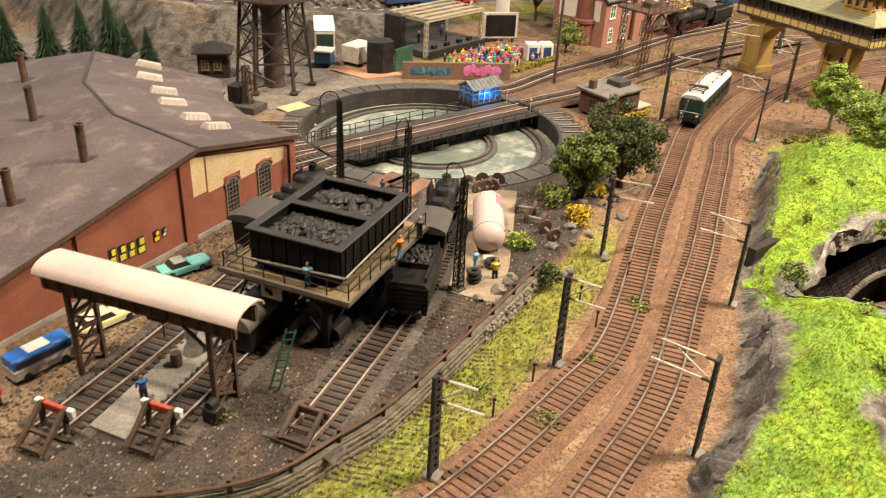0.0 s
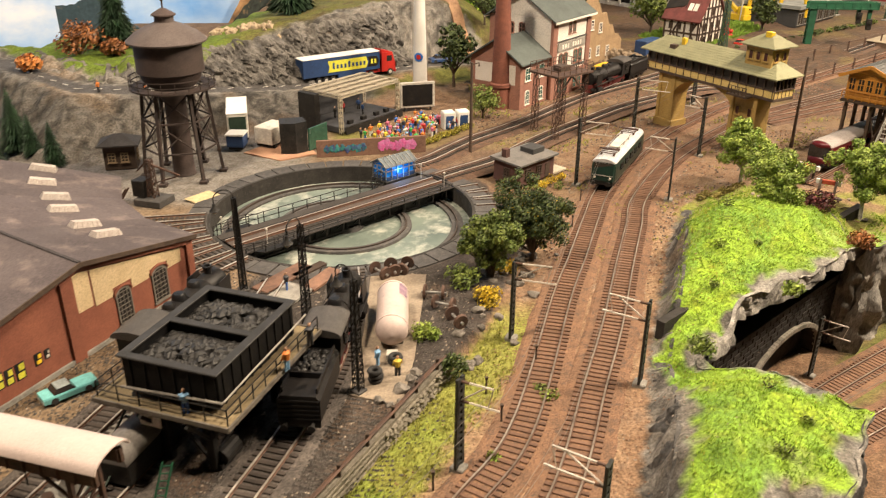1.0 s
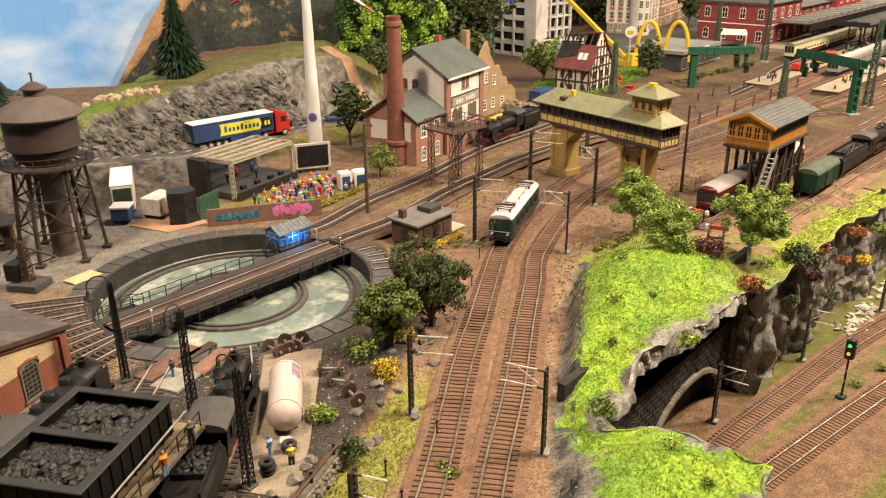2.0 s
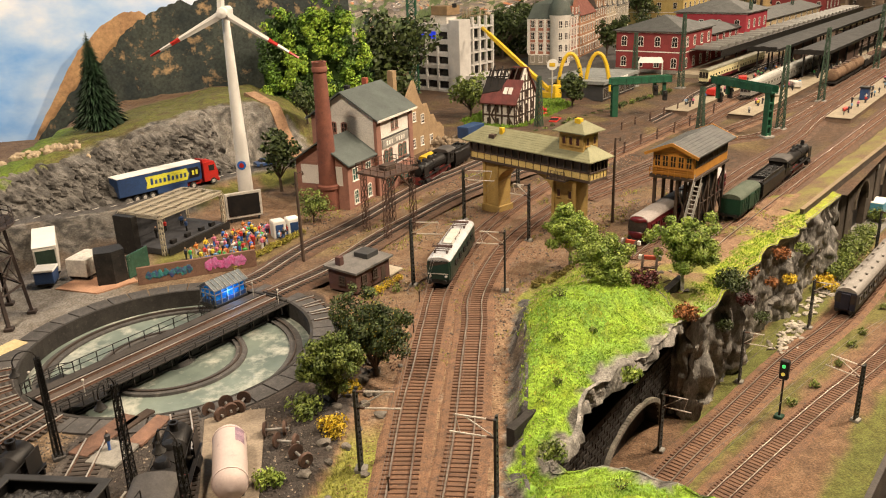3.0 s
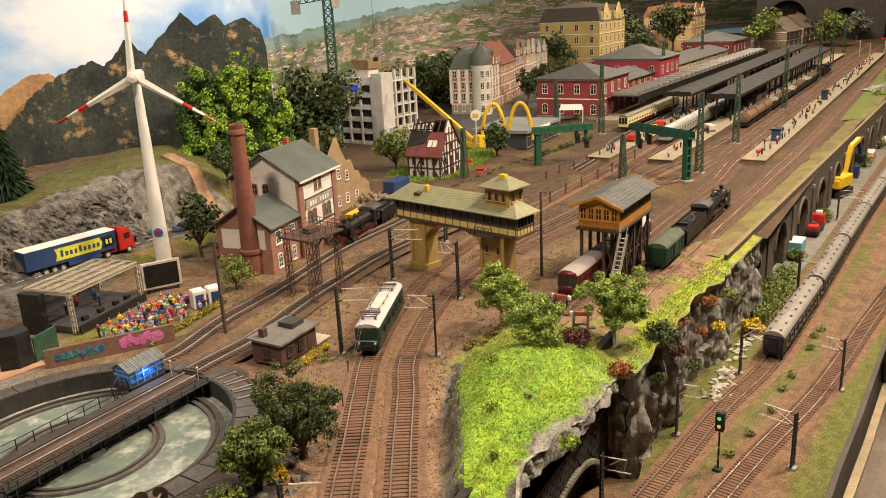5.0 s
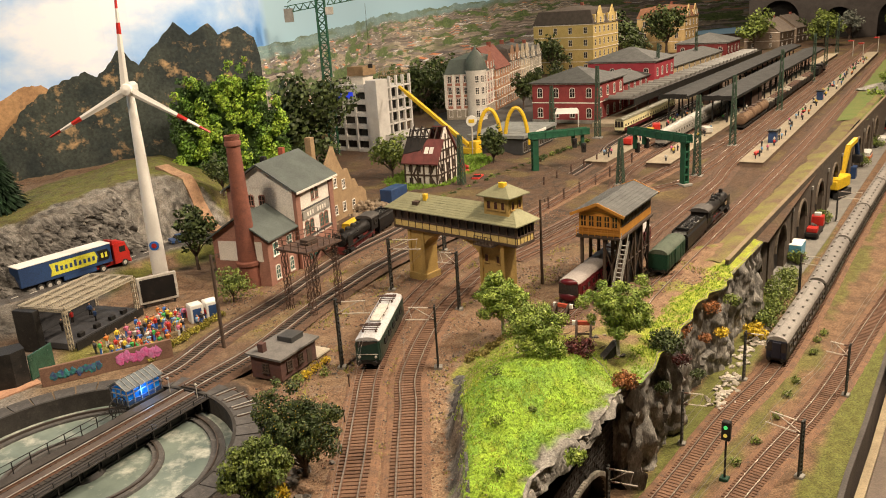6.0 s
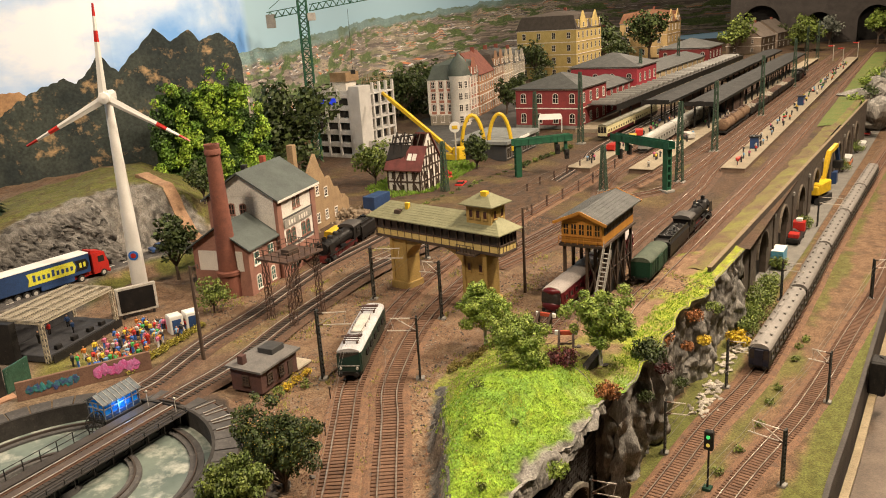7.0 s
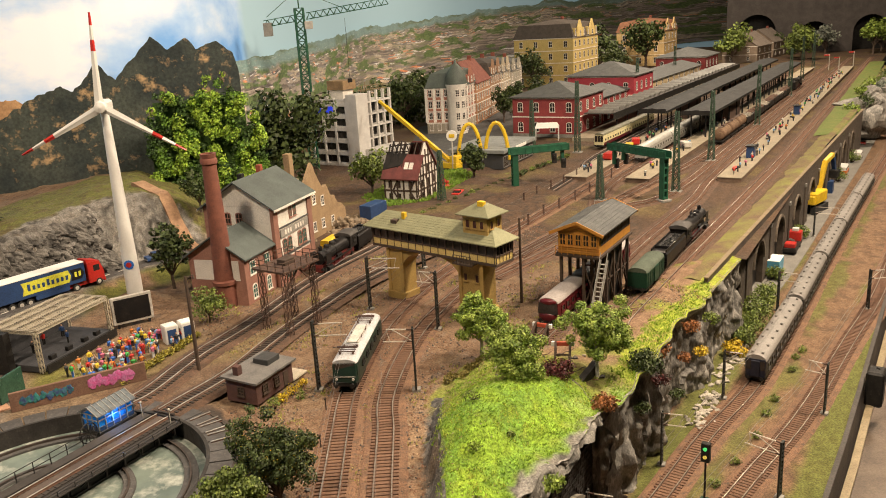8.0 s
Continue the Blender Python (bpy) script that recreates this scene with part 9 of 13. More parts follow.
for s in (-1, 1):
    for k in range(11):
        part("board_seam", Geo().box(0.6 + k * 0.84, s * 1.6 - 0.03, 0.95, 0.66 + k * 0.84, s * 1.6 + 0.03, 3.2), mat("seam_green", (0.012, 0.035, 0.026), None, 1, 0.1, 0.6), wg)
    part("door", Geo().box(3.6, s * 1.62 - 0.05, 0.95, 6.0, s * 1.62 + 0.05, 3.2, 0.02), coach_green, wg)
steam_loco(75.9 + 0.783 * 40.4, 102.2 + 0.622 * 40.4, RAIL_TOP, ST_ROT, "black steam engine with long tender hauling the green boxcar", 17.0, 12.0)
steam_loco(35.0, 136.2, RAIL_TOP + 0.35, 231, "black steam engine with red frames beside the waterworks", 14.0, 8.0, True)
low_dir = math.degrees(math.atan2(17, 23))
line = spline([(*p, 0) for p in LOW1], 0.5)
start = min(range(len(line)), key=lambda i: (line[i].x - 89.3) ** 2 + (line[i].y - 91.3) ** 2)
for k in range(5):
    p, q = line[start + k * 58], line[start + k * 58 + 55]
    railcar(p.x, p.y, LOW + RAIL_TOP, math.degrees(math.atan2(q.y - p.y, q.x - p.x)), mat("coach_umber", (0.055, 0.05, 0.045), (0.04, 0.037, 0.033), 3, 0.2, 0.5), coach_grey, "long grey-roofed express coach on the lower line", 27.6, 3.5, wins=10, rise=0.85, vents=9, dark_end=(k == 0), name="coach")


# ---- tunnel portal, garden and cliff planting ----
def build_portal():
    a, b = Vector((26.7, 54.2, 0)), Vector((57.4, 80.0, 0))
    d = (b - a).normalized()
    rot = math.degrees(math.atan2(d.y, d.x))
    p = thing("tunnel_portal", a.x, a.y, LOW, rot, "dark stone tunnel portal with a pale arch ring in the cliff", "tunnel portal", kind="structure")
    L = (b - a).length
    cx, r, rise, spring = 22.0, 7.8, 4.4, 1.1
    top = 9.2
    out = 0.25  # the wall's face stands in front of the rock
    n = 20
    g = Geo()
    pts = [(cx + r * math.cos(math.pi * k / n), spring + rise * math.sin(math.pi * k / n)) for k in range(n + 1)]
    g.slab([(cx + r, out, 0), (L, out, 0), (L, out, top), (cx + r, out, top)], (0, 1.0, 0))
    g.slab([(0, out, 0), (cx - r, out, 0), (cx - r, out, top), (0, out, top)], (0, 1.0, 0))
    for k in range(n):
        (x0, z0), (x1, z1) = pts[k], pts[k + 1]
        g.slab([(x1, out, z1), (x0, out, z0), (x0, out, top), (x1, out, top)], (0, 1.0, 0))
    # walls and lining carry the overhang's shade in their stone colour
    part("wall", g, shaded_tunnel_stone, p)
    part("cap", Geo().box(-0.3, out - 0.35, top, L, out + 1.0, top + 0.3, 0.05), shaded_tunnel_stone, p, "dark stone coping")
    part("upper_wall", Geo().box(-0.3, out + 1.6, 0, L, out + 2.4, top + 5.6), shaded_tunnel_stone, p, "recessed wall under the rock overhang")
    ring = Geo().box(-0.23, -0.35, -0.26, 0.23, 0.35, 0.26, 0.04)
    me = mesh_of("voussoir", ring, mat("ring_stone", (0.30, 0.27, 0.22), (0.22, 0.2, 0.165), 0.8, 0.12, 0.85, rnd=0.2))
    for k in range(49):
        t = math.pi * k / 48
        slope = math.degrees(math.atan2((r + 0.25) * math.sin(t), (rise + 0.25) * math.cos(t)))
        piece("voussoir", me, p, Matrix.Translation((cx + (r + 0.25) * math.cos(t), out - 0.12, spring + (rise + 0.25) * math.sin(t))) @ pose(0, 0, 0, 0, 90 - slope, 0))
    for s in (-1, 1):
        for k in range(2):
            piece("voussoir", me, p, Matrix.Translation((cx + s * (r + 0.25), out - 0.12, 0.25 + k * 0.6)))
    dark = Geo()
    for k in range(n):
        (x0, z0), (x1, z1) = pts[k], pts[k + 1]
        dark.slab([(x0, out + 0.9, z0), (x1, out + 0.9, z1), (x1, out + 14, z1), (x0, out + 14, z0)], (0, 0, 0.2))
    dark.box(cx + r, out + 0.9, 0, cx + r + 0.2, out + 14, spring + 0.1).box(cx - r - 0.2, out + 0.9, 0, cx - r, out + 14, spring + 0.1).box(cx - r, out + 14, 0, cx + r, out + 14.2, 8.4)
    part("lining", dark, shaded_tunnel_stone, p)
    # rows of stone blocks on the face
    bl = mesh_of("stone", Geo().box(-0.62, -0.1, -0.28, 0.62, 0.06, 0.28, 0.05), shaded_tunnel_stone)
    for row in range(14):
        for k in range(int(L / 1.35)):
            x, z = 0.7 + k * 1.35 + (0.6 if row % 2 else 0), 0.4 + row * 0.64
            if math.hypot((x - cx) / (r + 1.0), max(z - spring, 0) / (rise + 0.8)) > 1 and x < L - 0.5 and z < top - 0.3:
                piece("stone", bl, p, Matrix.Translation((x, out - 0.02 - random.uniform(0, 0.05), z)))


build_portal()
buffer_stop(53.4, 85.0, gz(53.4, 85.0), 58, STOP_RED, "weathered buffer stop with a red beam among the garden scrub")
buffer_stop(55.6, 94.6, RAIL_TOP - 0.3, 38, STOP_RED, "red and white buffer stop before the railbus")
tree(46.0, 92.4, 0.4, 9.4, 3.5, leaf_light, 11, "light green birch with pale trunk on the hill", birch_bark, 14000, 0.14, 0.2)
tree(44.2, 78.4, gz(44.2, 78.4) - 0.2, 5.0, 4.2, leaf_light, 12, "bushy light green birch on the hilltop", birch_bark, 16000, 0.14, 0.02)
tree(55.4, 80.4, 0.3, 9.8, 3.8, leaf_light, 13, "light green birch beside the buffer stop", birch_bark, 15000, 0.14, 0.16)
tree(11.6, 66.4, 0.4, 7.4, 3.4, leaf_mid, 14, "mid green broadleaf tree beside the turntable", None, 13000, 0.14, 0.04)
tree(16.2, 71.6, 0.3, 9.4, 3.7, leaf_dark, 15, "dark green apple tree with yellow fruit by the main line", None, 17000, 0.14, 0.06, fruit=leaf_yellow)
bush(10.6, 61.4, 0.7, 1.5, leaf_yellow, 1, "bright yellow flowering bush beside the tracks", 700, 0.14)
bush(13.2, 68.2, 0.3, 1.3, leaf_yellow, 2, "bright yellow flowering bush below the trees", 500, 0.14)
bush(8.6, 65.0, 0.7, 1.9, leaf_mid, 3, "low olive green bush at the turntable rim", 800, 0.15)
bush(4.9, 55.2, 0.8, 1.35, leaf_light, 4, "fresh green bush beside the storage tank", 700, 0.13)
bush(7.0, 51.0, 0.2, 1.3, leaf_dark, 5, "dark green bush on the rubble wall", 700, 0.14)
bush(62.2, 80.6, -0.4, 2.4, leaf_dark, 6, "dark green spruce scrub on the cliff edge", 1300, 0.18)
bush(51.6, 73.2, gz(51.6, 73.2) - 0.3, 1.7, leaf_rust, 7, "rust-brown dry bush on the cliff edge", 800, 0.16)
bush(48.9, 78.4, gz(48.9, 78.4) - 0.2, 2.2, leaf_wine, 8, "dark wine-red creeping shrub in the garden", 1300, 0.15, 0.45)
bush(67.8, 85.7, -1.6, 1.7, leaf_rust, 9, "rust-brown bush growing in the cliff", 700, 0.16)
bush(64.8, 81.1, -3.0, 1.3, leaf_wine, 13, "dark red bush growing in the cliff", 500, 0.13)
bush(76.3, 89.9, -1.2, 1.4, leaf_rust, 14, "rust-brown tuft near the cliff top", 500, 0.14)
bush(78.4, 90.3, -5.5, 1.2, leaf_yellow, 15, "golden bush low in the cliff", 500, 0.14)
bush(83.3, 94.5, -3.0, 1.5, leaf_mid, 16, "olive bush growing in the cliff", 500, 0.14)
bush(60.8, 79.3, -5.0, 1.2, leaf_dark, 17, "dark green ivy clump in the cliff", 400, 0.13)
bush(69.8, 84.1, -7.5, 1.3, leaf_dark, 18, "dark green ivy clump low in the cliff", 400, 0.13)
bush(72.6, 86.5, -3.6, 1.0, leaf_rust, 10, "rust-brown bush growing in the cliff", 450, 0.14)
bush(38.5, 60.4, 1.6, 1.2, leaf_light, 11, "yellow-green bush at the rock edge", 500, 0.15)
bush(27.0, 51.2, 1.5, 1.3, leaf_mid, 12, "olive bush in the gap between the hills", 500, 0.15)
for k in range(8):
    bush(39.5 + k * 0.9, 88.2 + 0.45 * k + 0.4 * math.sin(k * 2), gz(39.5 + k * 0.9, 88.2 + 0.45 * k), 0.75, leaf_mat("hedge_ochre", (0.20, 0.16, 0.03), (0.14, 0.11, 0.025)), 40 + k, "low ochre hedge clump at the foot of the hill", 220, 0.12)

# ---- arched retaining wall along the lower line ----
def build_arcade():
    a, b = Vector((88.3, 101.4, 0)), Vector((258.0, 225.6, 0))
    d = (b - a).normalized()
    w = thing("retaining_wall", a.x, a.y, LOW, math.degrees(math.atan2(d.y, d.x)), "dark brick retaining wall with a row of round arches", "wall", kind="structure")
    L, H, step, r = (b - a).length, 12.6, 20.6, 4.5
    n = 10
    face = mat("arcade_brick", (0.10, 0.076, 0.056), (0.062, 0.048, 0.037), 1.6, 0.14, 0.9, bump=0.4)
    x = 6.6
    part("bay", Geo().slab([(0, 0, 0), (x, 0, 0), (x, 0, H), (0, 0, H)], (0, 1.2, 0)), face, w)
    while x + step <= L:
        cx = x + step / 2
        g = Geo()
        g.slab([(x, 0, 0), (cx - r, 0, 0), (cx - r, 0, H), (x, 0, H)], (0, 1.2, 0)).slab([(cx + r, 0, 0), (x + step, 0, 0), (x + step, 0, H), (cx + r, 0, H)], (0, 1.2, 0))
        for i in range(n):
            t0, t1 = math.pi * i / n, math.pi * (i + 1) / n
            p, q = (cx + r * math.cos(t0), 5.6 + r * math.sin(t0)), (cx + r * math.cos(t1), 5.6 + r * math.sin(t1))
            g.slab([(q[0], 0, q[1]), (p[0], 0, p[1]), (p[0], 0, H), (q[0], 0, H)], (0, 1.2, 0))
        part("bay", g, face, w)
        ring = Geo()
        for i in range(n):
            t0, t1 = math.pi * i / n, math.pi * (i + 1) / n
            ring.bar((cx + (r + 0.2) * math.cos(t0), -0.15, 5.6 + (r + 0.2) * math.sin(t0)), (cx + (r + 0.2) * math.cos(t1), -0.15, 5.6 + (r + 0.2) * math.sin(t1)), 0.42, 0.5)
        part("arch_ring", ring, mat("arcade_ring", (0.17, 0.135, 0.10), (0.12, 0.095, 0.07), 1, 0.12, 0.85), w, "worn stone arch ring")
        # black sheet behind the opening stands in for the shade inside
        part("recess", Geo().box(cx - r - 0.3, 1.2, 0, cx + r + 0.3, 1.6, 10.6), black_iron, w, "black sheet for the shade inside the arch")
        part("buttress", Geo().box(x - 0.5, -0.3, 0, x + 0.5, 0, H - 2.4, 0.08), face, w)
        part("buttress_cap", Geo().box(x - 0.5, -0.4, H - 2.4, x + 0.5, 0, H - 1.6, 0.06), concrete, w, "pale stone cap")
        x += step
    part("bay", Geo().slab([(x, 0, 0), (L, 0, 0), (L, 0, H), (x, 0, H)], (0, 1.2, 0)), face, w)
    part("parapet", Geo().box(-0.5, -0.1, H, L, 0.45, H + 1.5, 0.05), face, w)
    part("coping", Geo().box(-0.6, -0.2, H + 1.5, L, 0.55, H + 1.7, 0.05), mat("coping_ochre", (0.22, 0.165, 0.10), (0.16, 0.12, 0.075), 1.5, 0.15, 0.85), w, "ochre stone coping")


build_arcade()
road = spline([(112, 118.5, 0), (135, 134.6, 0), (160, 153, 0), (187, 173, 0), (240, 212, 0), (300, 257, 0)], 2.0)
solo("service_road", sweep([p + Vector((0, 0, LOW)) for p in road], [(-3.6, -0.1), (-3.5, 0.16), (3.5, 0.16), (3.6, -0.1)], True), mat("road_grey", (0.19, 0.178, 0.158), (0.15, 0.142, 0.127), 3, 0.2, 0.85), "pale grey service road below the arches", "road", kind="structure")
VZ = LOW + 0.17
box_van(128.4, 129.3, VZ, 37, light_blue, "light blue box van with white roof below the arches", 5.0, 2.4, 2.6)
solo("van_roof", Geo().box(-2.5, -1.2, 0, 2.5, 1.2, 0.12, 0.04), white_paint, "white roof of the light blue van", "vehicle panel", at=(128.4, 129.3, VZ + 3.32), rot=37)
tt = box_van(143.5, 140.2, VZ, 37, black_iron, "black flatbed recovery lorry with red cab and load", 9.0, 2.8, 0.8)
part("cab", Geo().box(2.6, -1.35, 1.3, 4.8, 1.35, 3.6, 0.12), red_paint, tt, "red cab")
part("crane_arm", Geo().bar((2.0, 0, 1.6), (-1.0, 0.4, 2.8), 0.4), steel, tt)
part("load", Geo().box(-4.0, -1.1, 1.5, -1.6, 1.1, 2.5, 0.1), red_paint, tt, "red load")
part("cab_sign", Geo().box(3.0, -0.7, 3.6, 4.2, 0.7, 4.3, 0.08), white_paint, tt)
ex = thing("excavator", 173.4, 164.8, VZ, 24, "yellow tracked excavator with raised arm", "excavator")
ex.matrix_basis = ex.matrix_basis @ Matrix.Scale(1.15, 4)
part("house", Geo().box(-3.6, -2.5, 2.2, 3.2, 2.5, 4.9, 0.25), yellow_paint, ex)
part("counterweight", Geo().box(-4.3, -2.3, 2.3, -3.5, 2.3, 4.4, 0.25), yellow_paint, ex)
part("cab", Geo().box(0.8, 0.4, 4.7, 3.2, 2.5, 7.6, 0.15), yellow_paint, ex)
part("cab_window", Geo().box(1.1, 0.34, 5.3, 2.9, 2.56, 7.2, 0.05), window_dark, ex, "dark cab windows")
for s in (-1, 1):
    part("track", long_body(Geo(), -3.6, 3.6, [(s * 2.0 + 0.65, 0.1), (s * 2.0 + 0.65, 1.7), (s * 2.0 - 0.65, 1.7), (s * 2.0 - 0.65, 0.1)]), rubber, ex)
part("turntable", Geo().lathe([(1.6, 1.5), (1.6, 2.3), (0, 2.3)], 14), black_iron, ex)
part("boom", Geo().bar((2.6, -0.6, 4.0), (5.6, -0.6, 10.6), 1.0).bar((5.5, -0.6, 10.5), (10.0, -0.6, 11.6), 0.9), yellow_paint, ex)
part("ram", Geo().cyl((3.2, -0.6, 3.6), (5.8, -0.6, 8.6), 0.22, 0.16, 8), steel, ex)
part("bucket_arm", Geo().bar((10.0, -0.6, 11.6), (11.8, -0.6, 7.6), 0.8), dark_blue, ex, "blue bucket arm")
part("bucket", Geo().box(10.8, -1.6, 5.8, 12.8, 0.4, 7.8, 0.25), black_iron, ex)
solo("blue_container", Geo().box(-1.6, -1.4, 0, 1.6, 1.4, 3.4, 0.08), dark_blue, "dark blue container on the service road", "container", at=(193.5, 178.4, VZ), rot=37)
car(217.5, 195.6, VZ, 37, orange_paint, "white ambulance van with an orange lower body", 6.6, 2.6, white_paint, kind="van", size=1.15)
car(240.4, 210.6, VZ, 37, dull_white, "white delivery van on the service road", 5.6, 2.3, white_paint, kind="van", size=1.15)
car(265, 230.6, VZ, 37, red_paint, "red car with white roof on the service road", 4.8, 2.0, white_paint)
car(287, 248, VZ, 120, yellow_paint, "yellow taxi parked across the service road", 5.0, 2.0, yellow_paint)
# planting along the wall foot and the rocky far end
for k, (x, y, r, lf) in enumerate(((106.6, 110.2, 3.0, leaf_mid), (111.5, 114.6, 3.2, leaf_mid), (102.2, 106.6, 2.8, leaf_mid), (98.0, 103.4, 2.4, leaf_mid), (93.6, 100.6, 2.0, leaf_yellow), (116.5, 118.4, 2.4, leaf_mid), (126, 126.6, 2.0, leaf_mid), (152, 146.8, 2.2, leaf_mid), (207, 187.5, 3.0, leaf_mid), (234, 207, 3.0, leaf_mid))):
    bush(x, y, LOW, r, lf, 60 + k, "white-flecked green bush at the foot of the wall" if lf is leaf_mid else "golden bush at the foot of the cliff", 900, 0.2, 1.1)
rk = Geo()
rng = random.Random(8)
for k in range(60):
    t = k / 59
    rk.blob((lerp(255, 420, t) + rng.uniform(-5, 5), lerp(227, 338, t) + rng.uniform(-6, 4), rng.uniform(-10, 1)), (rng.uniform(3, 7), rng.uniform(3, 7), rng.uniform(3, 6)), k, 0.4, 2)
tagged(solo("far_rocks", rk, rock_mat, "grey rocks beyond the arched wall", "rock", kind="stuff"))
for k in range(22):
    t = k / 21
    bush(lerp(258, 430, t) + rng.uniform(-5, 5), lerp(231, 346, t) + rng.uniform(-4, 5), rng.uniform(-5, 1), rng.uniform(3, 5), leaf_dark if k % 3 else leaf_light, 100 + k, "dark green scrub on the rocks beyond the wall", 260, 0.5, 0.9)
# bank of grass between the last track and the wall
bank = spline([(88, 102.6, 0), (135, 136.2, 0), (202, 186.4, 0), (262, 231, 0), (340, 290, 0), (430, 360, 0)], 3.0)
gb = Geo()
for p, dd in zip(bank, ways(bank)):
    s = Vector((-dd.y, dd.x, 0))
    for k, (o, z) in enumerate(((0.2, 0.35), (1.6, 0.55), (3.0, 0.15), (4.2, -0.02))):
        q = p + s * (o + 0.8 * noise.noise(p * 0.2 + Vector((k, 0, 0))) * (k > 0))
        gb.v.append((q.x, q.y, z + 0.1 * noise.noise(q * 0.7)))
for i in range(len(bank) - 1):
    for k in range(3):
        gb.f.append((i * 4 + k, (i + 1) * 4 + k, (i + 1) * 4 + k + 1, i * 4 + k + 1))
solo("grass_bank", gb, mat("verge_turf", (0.16, 0.155, 0.035), (0.115, 0.072, 0.043), 7.0, 0.25, 0.9, bump=0.5, span=(0.6, 1.4)), "yellowish grass verge along the wall top", "grass", kind="structure", smooth=True)


# ---- platforms and canopies ----
def platform(n0, n1, u0, u1, label):
    o = st(u0, (n0 + n1) / 2)
    p = thing("platform", o.x, o.y, 0, ST_ROT, label, "platform", "platforms", "structure")
    L, w = u1 - u0, (n1 - n0) / 2
    part("body", Geo().box(0, -w + 0.15, -0.2, L, w - 0.15, 0.95), mat("platform_wall", (0.17, 0.11, 0.075), (0.12, 0.08, 0.055), 2, 0.2, 0.85), p)
    part("paving", Geo().box(-0.15, -w, 0.95, L, w, 1.12, 0.04), mat("platform_stone", (0.34, 0.285, 0.20), (0.27, 0.225, 0.16), 4, 0.2, 0.85, dirt=(0.26, 0.21, 0.16), amount=0.2), p, "pale stone paving")
    return p


platform(33.2, 39.6, -7.5, 300, "pale station platform with dark canopy")
platform(17.6, 23.8, -6, 330, "pale station platform between the through tracks")
platform(-2.9, 2.9, 0, 336, "long open pale platform with many figures")


def canopy(n, w, u0, u1, z, label):
    o = st(u0, n)
    c = thing("platform_canopy", o.x, o.y, 1.1, ST_ROT, label, "canopy", "canopies")
    L = u1 - u0
    dark = mat("canopy_felt", (0.032, 0.031, 0.031), (0.022, 0.022, 0.022), 4, 0.3, 0.75, dirt=(0.06, 0.052, 0.046), amount=0.15)
    part("roof", shifted(gable_roof(L, 2 * w, z - 1.1, 0.8, 0.3, 0.25, True), L / 2), dark, c, "dark grey felt roof")
    part("fascia", Geo().box(-0.3, -w - 0.3, z - 1.75, L + 0.3, -w - 0.1, z - 0.95).box(-0.3, w + 0.1, z - 1.75, L + 0.3, w + 0.3, z - 0.95).box(-0.35, -w, z - 1.7, -0.15, w, z - 0.3), black_iron, c)
    k = 0
    while 3 + k * 12 < L:
        x = 3 + k * 12
        for s in (-1, 1):
            part("column", Geo().cyl((x, s * w * 0.5, 0), (x, s * w * 0.5, z - 1.3), 0.3, 0.24, 8).bar((x, s * w * 0.5, z - 2.8), (x + 1.6, s * w * 0.5, z - 1.3), 0.2), black_iron, c)
        k += 1
    part("waiting_room", Geo().box(40, -w * 0.5, 0, 58, w * 0.5, z - 2.2, 0.1), mat("kiosk_brown", (0.10, 0.06, 0.045), None, 2, 0.2, 0.8), c)


canopy(36.6, 4.4, 62, 290, 8.9, "long dark canopy over the second platform")
canopy(21.6, 4.5, 58, 262, 8.9, "long dark canopy over the third platform")


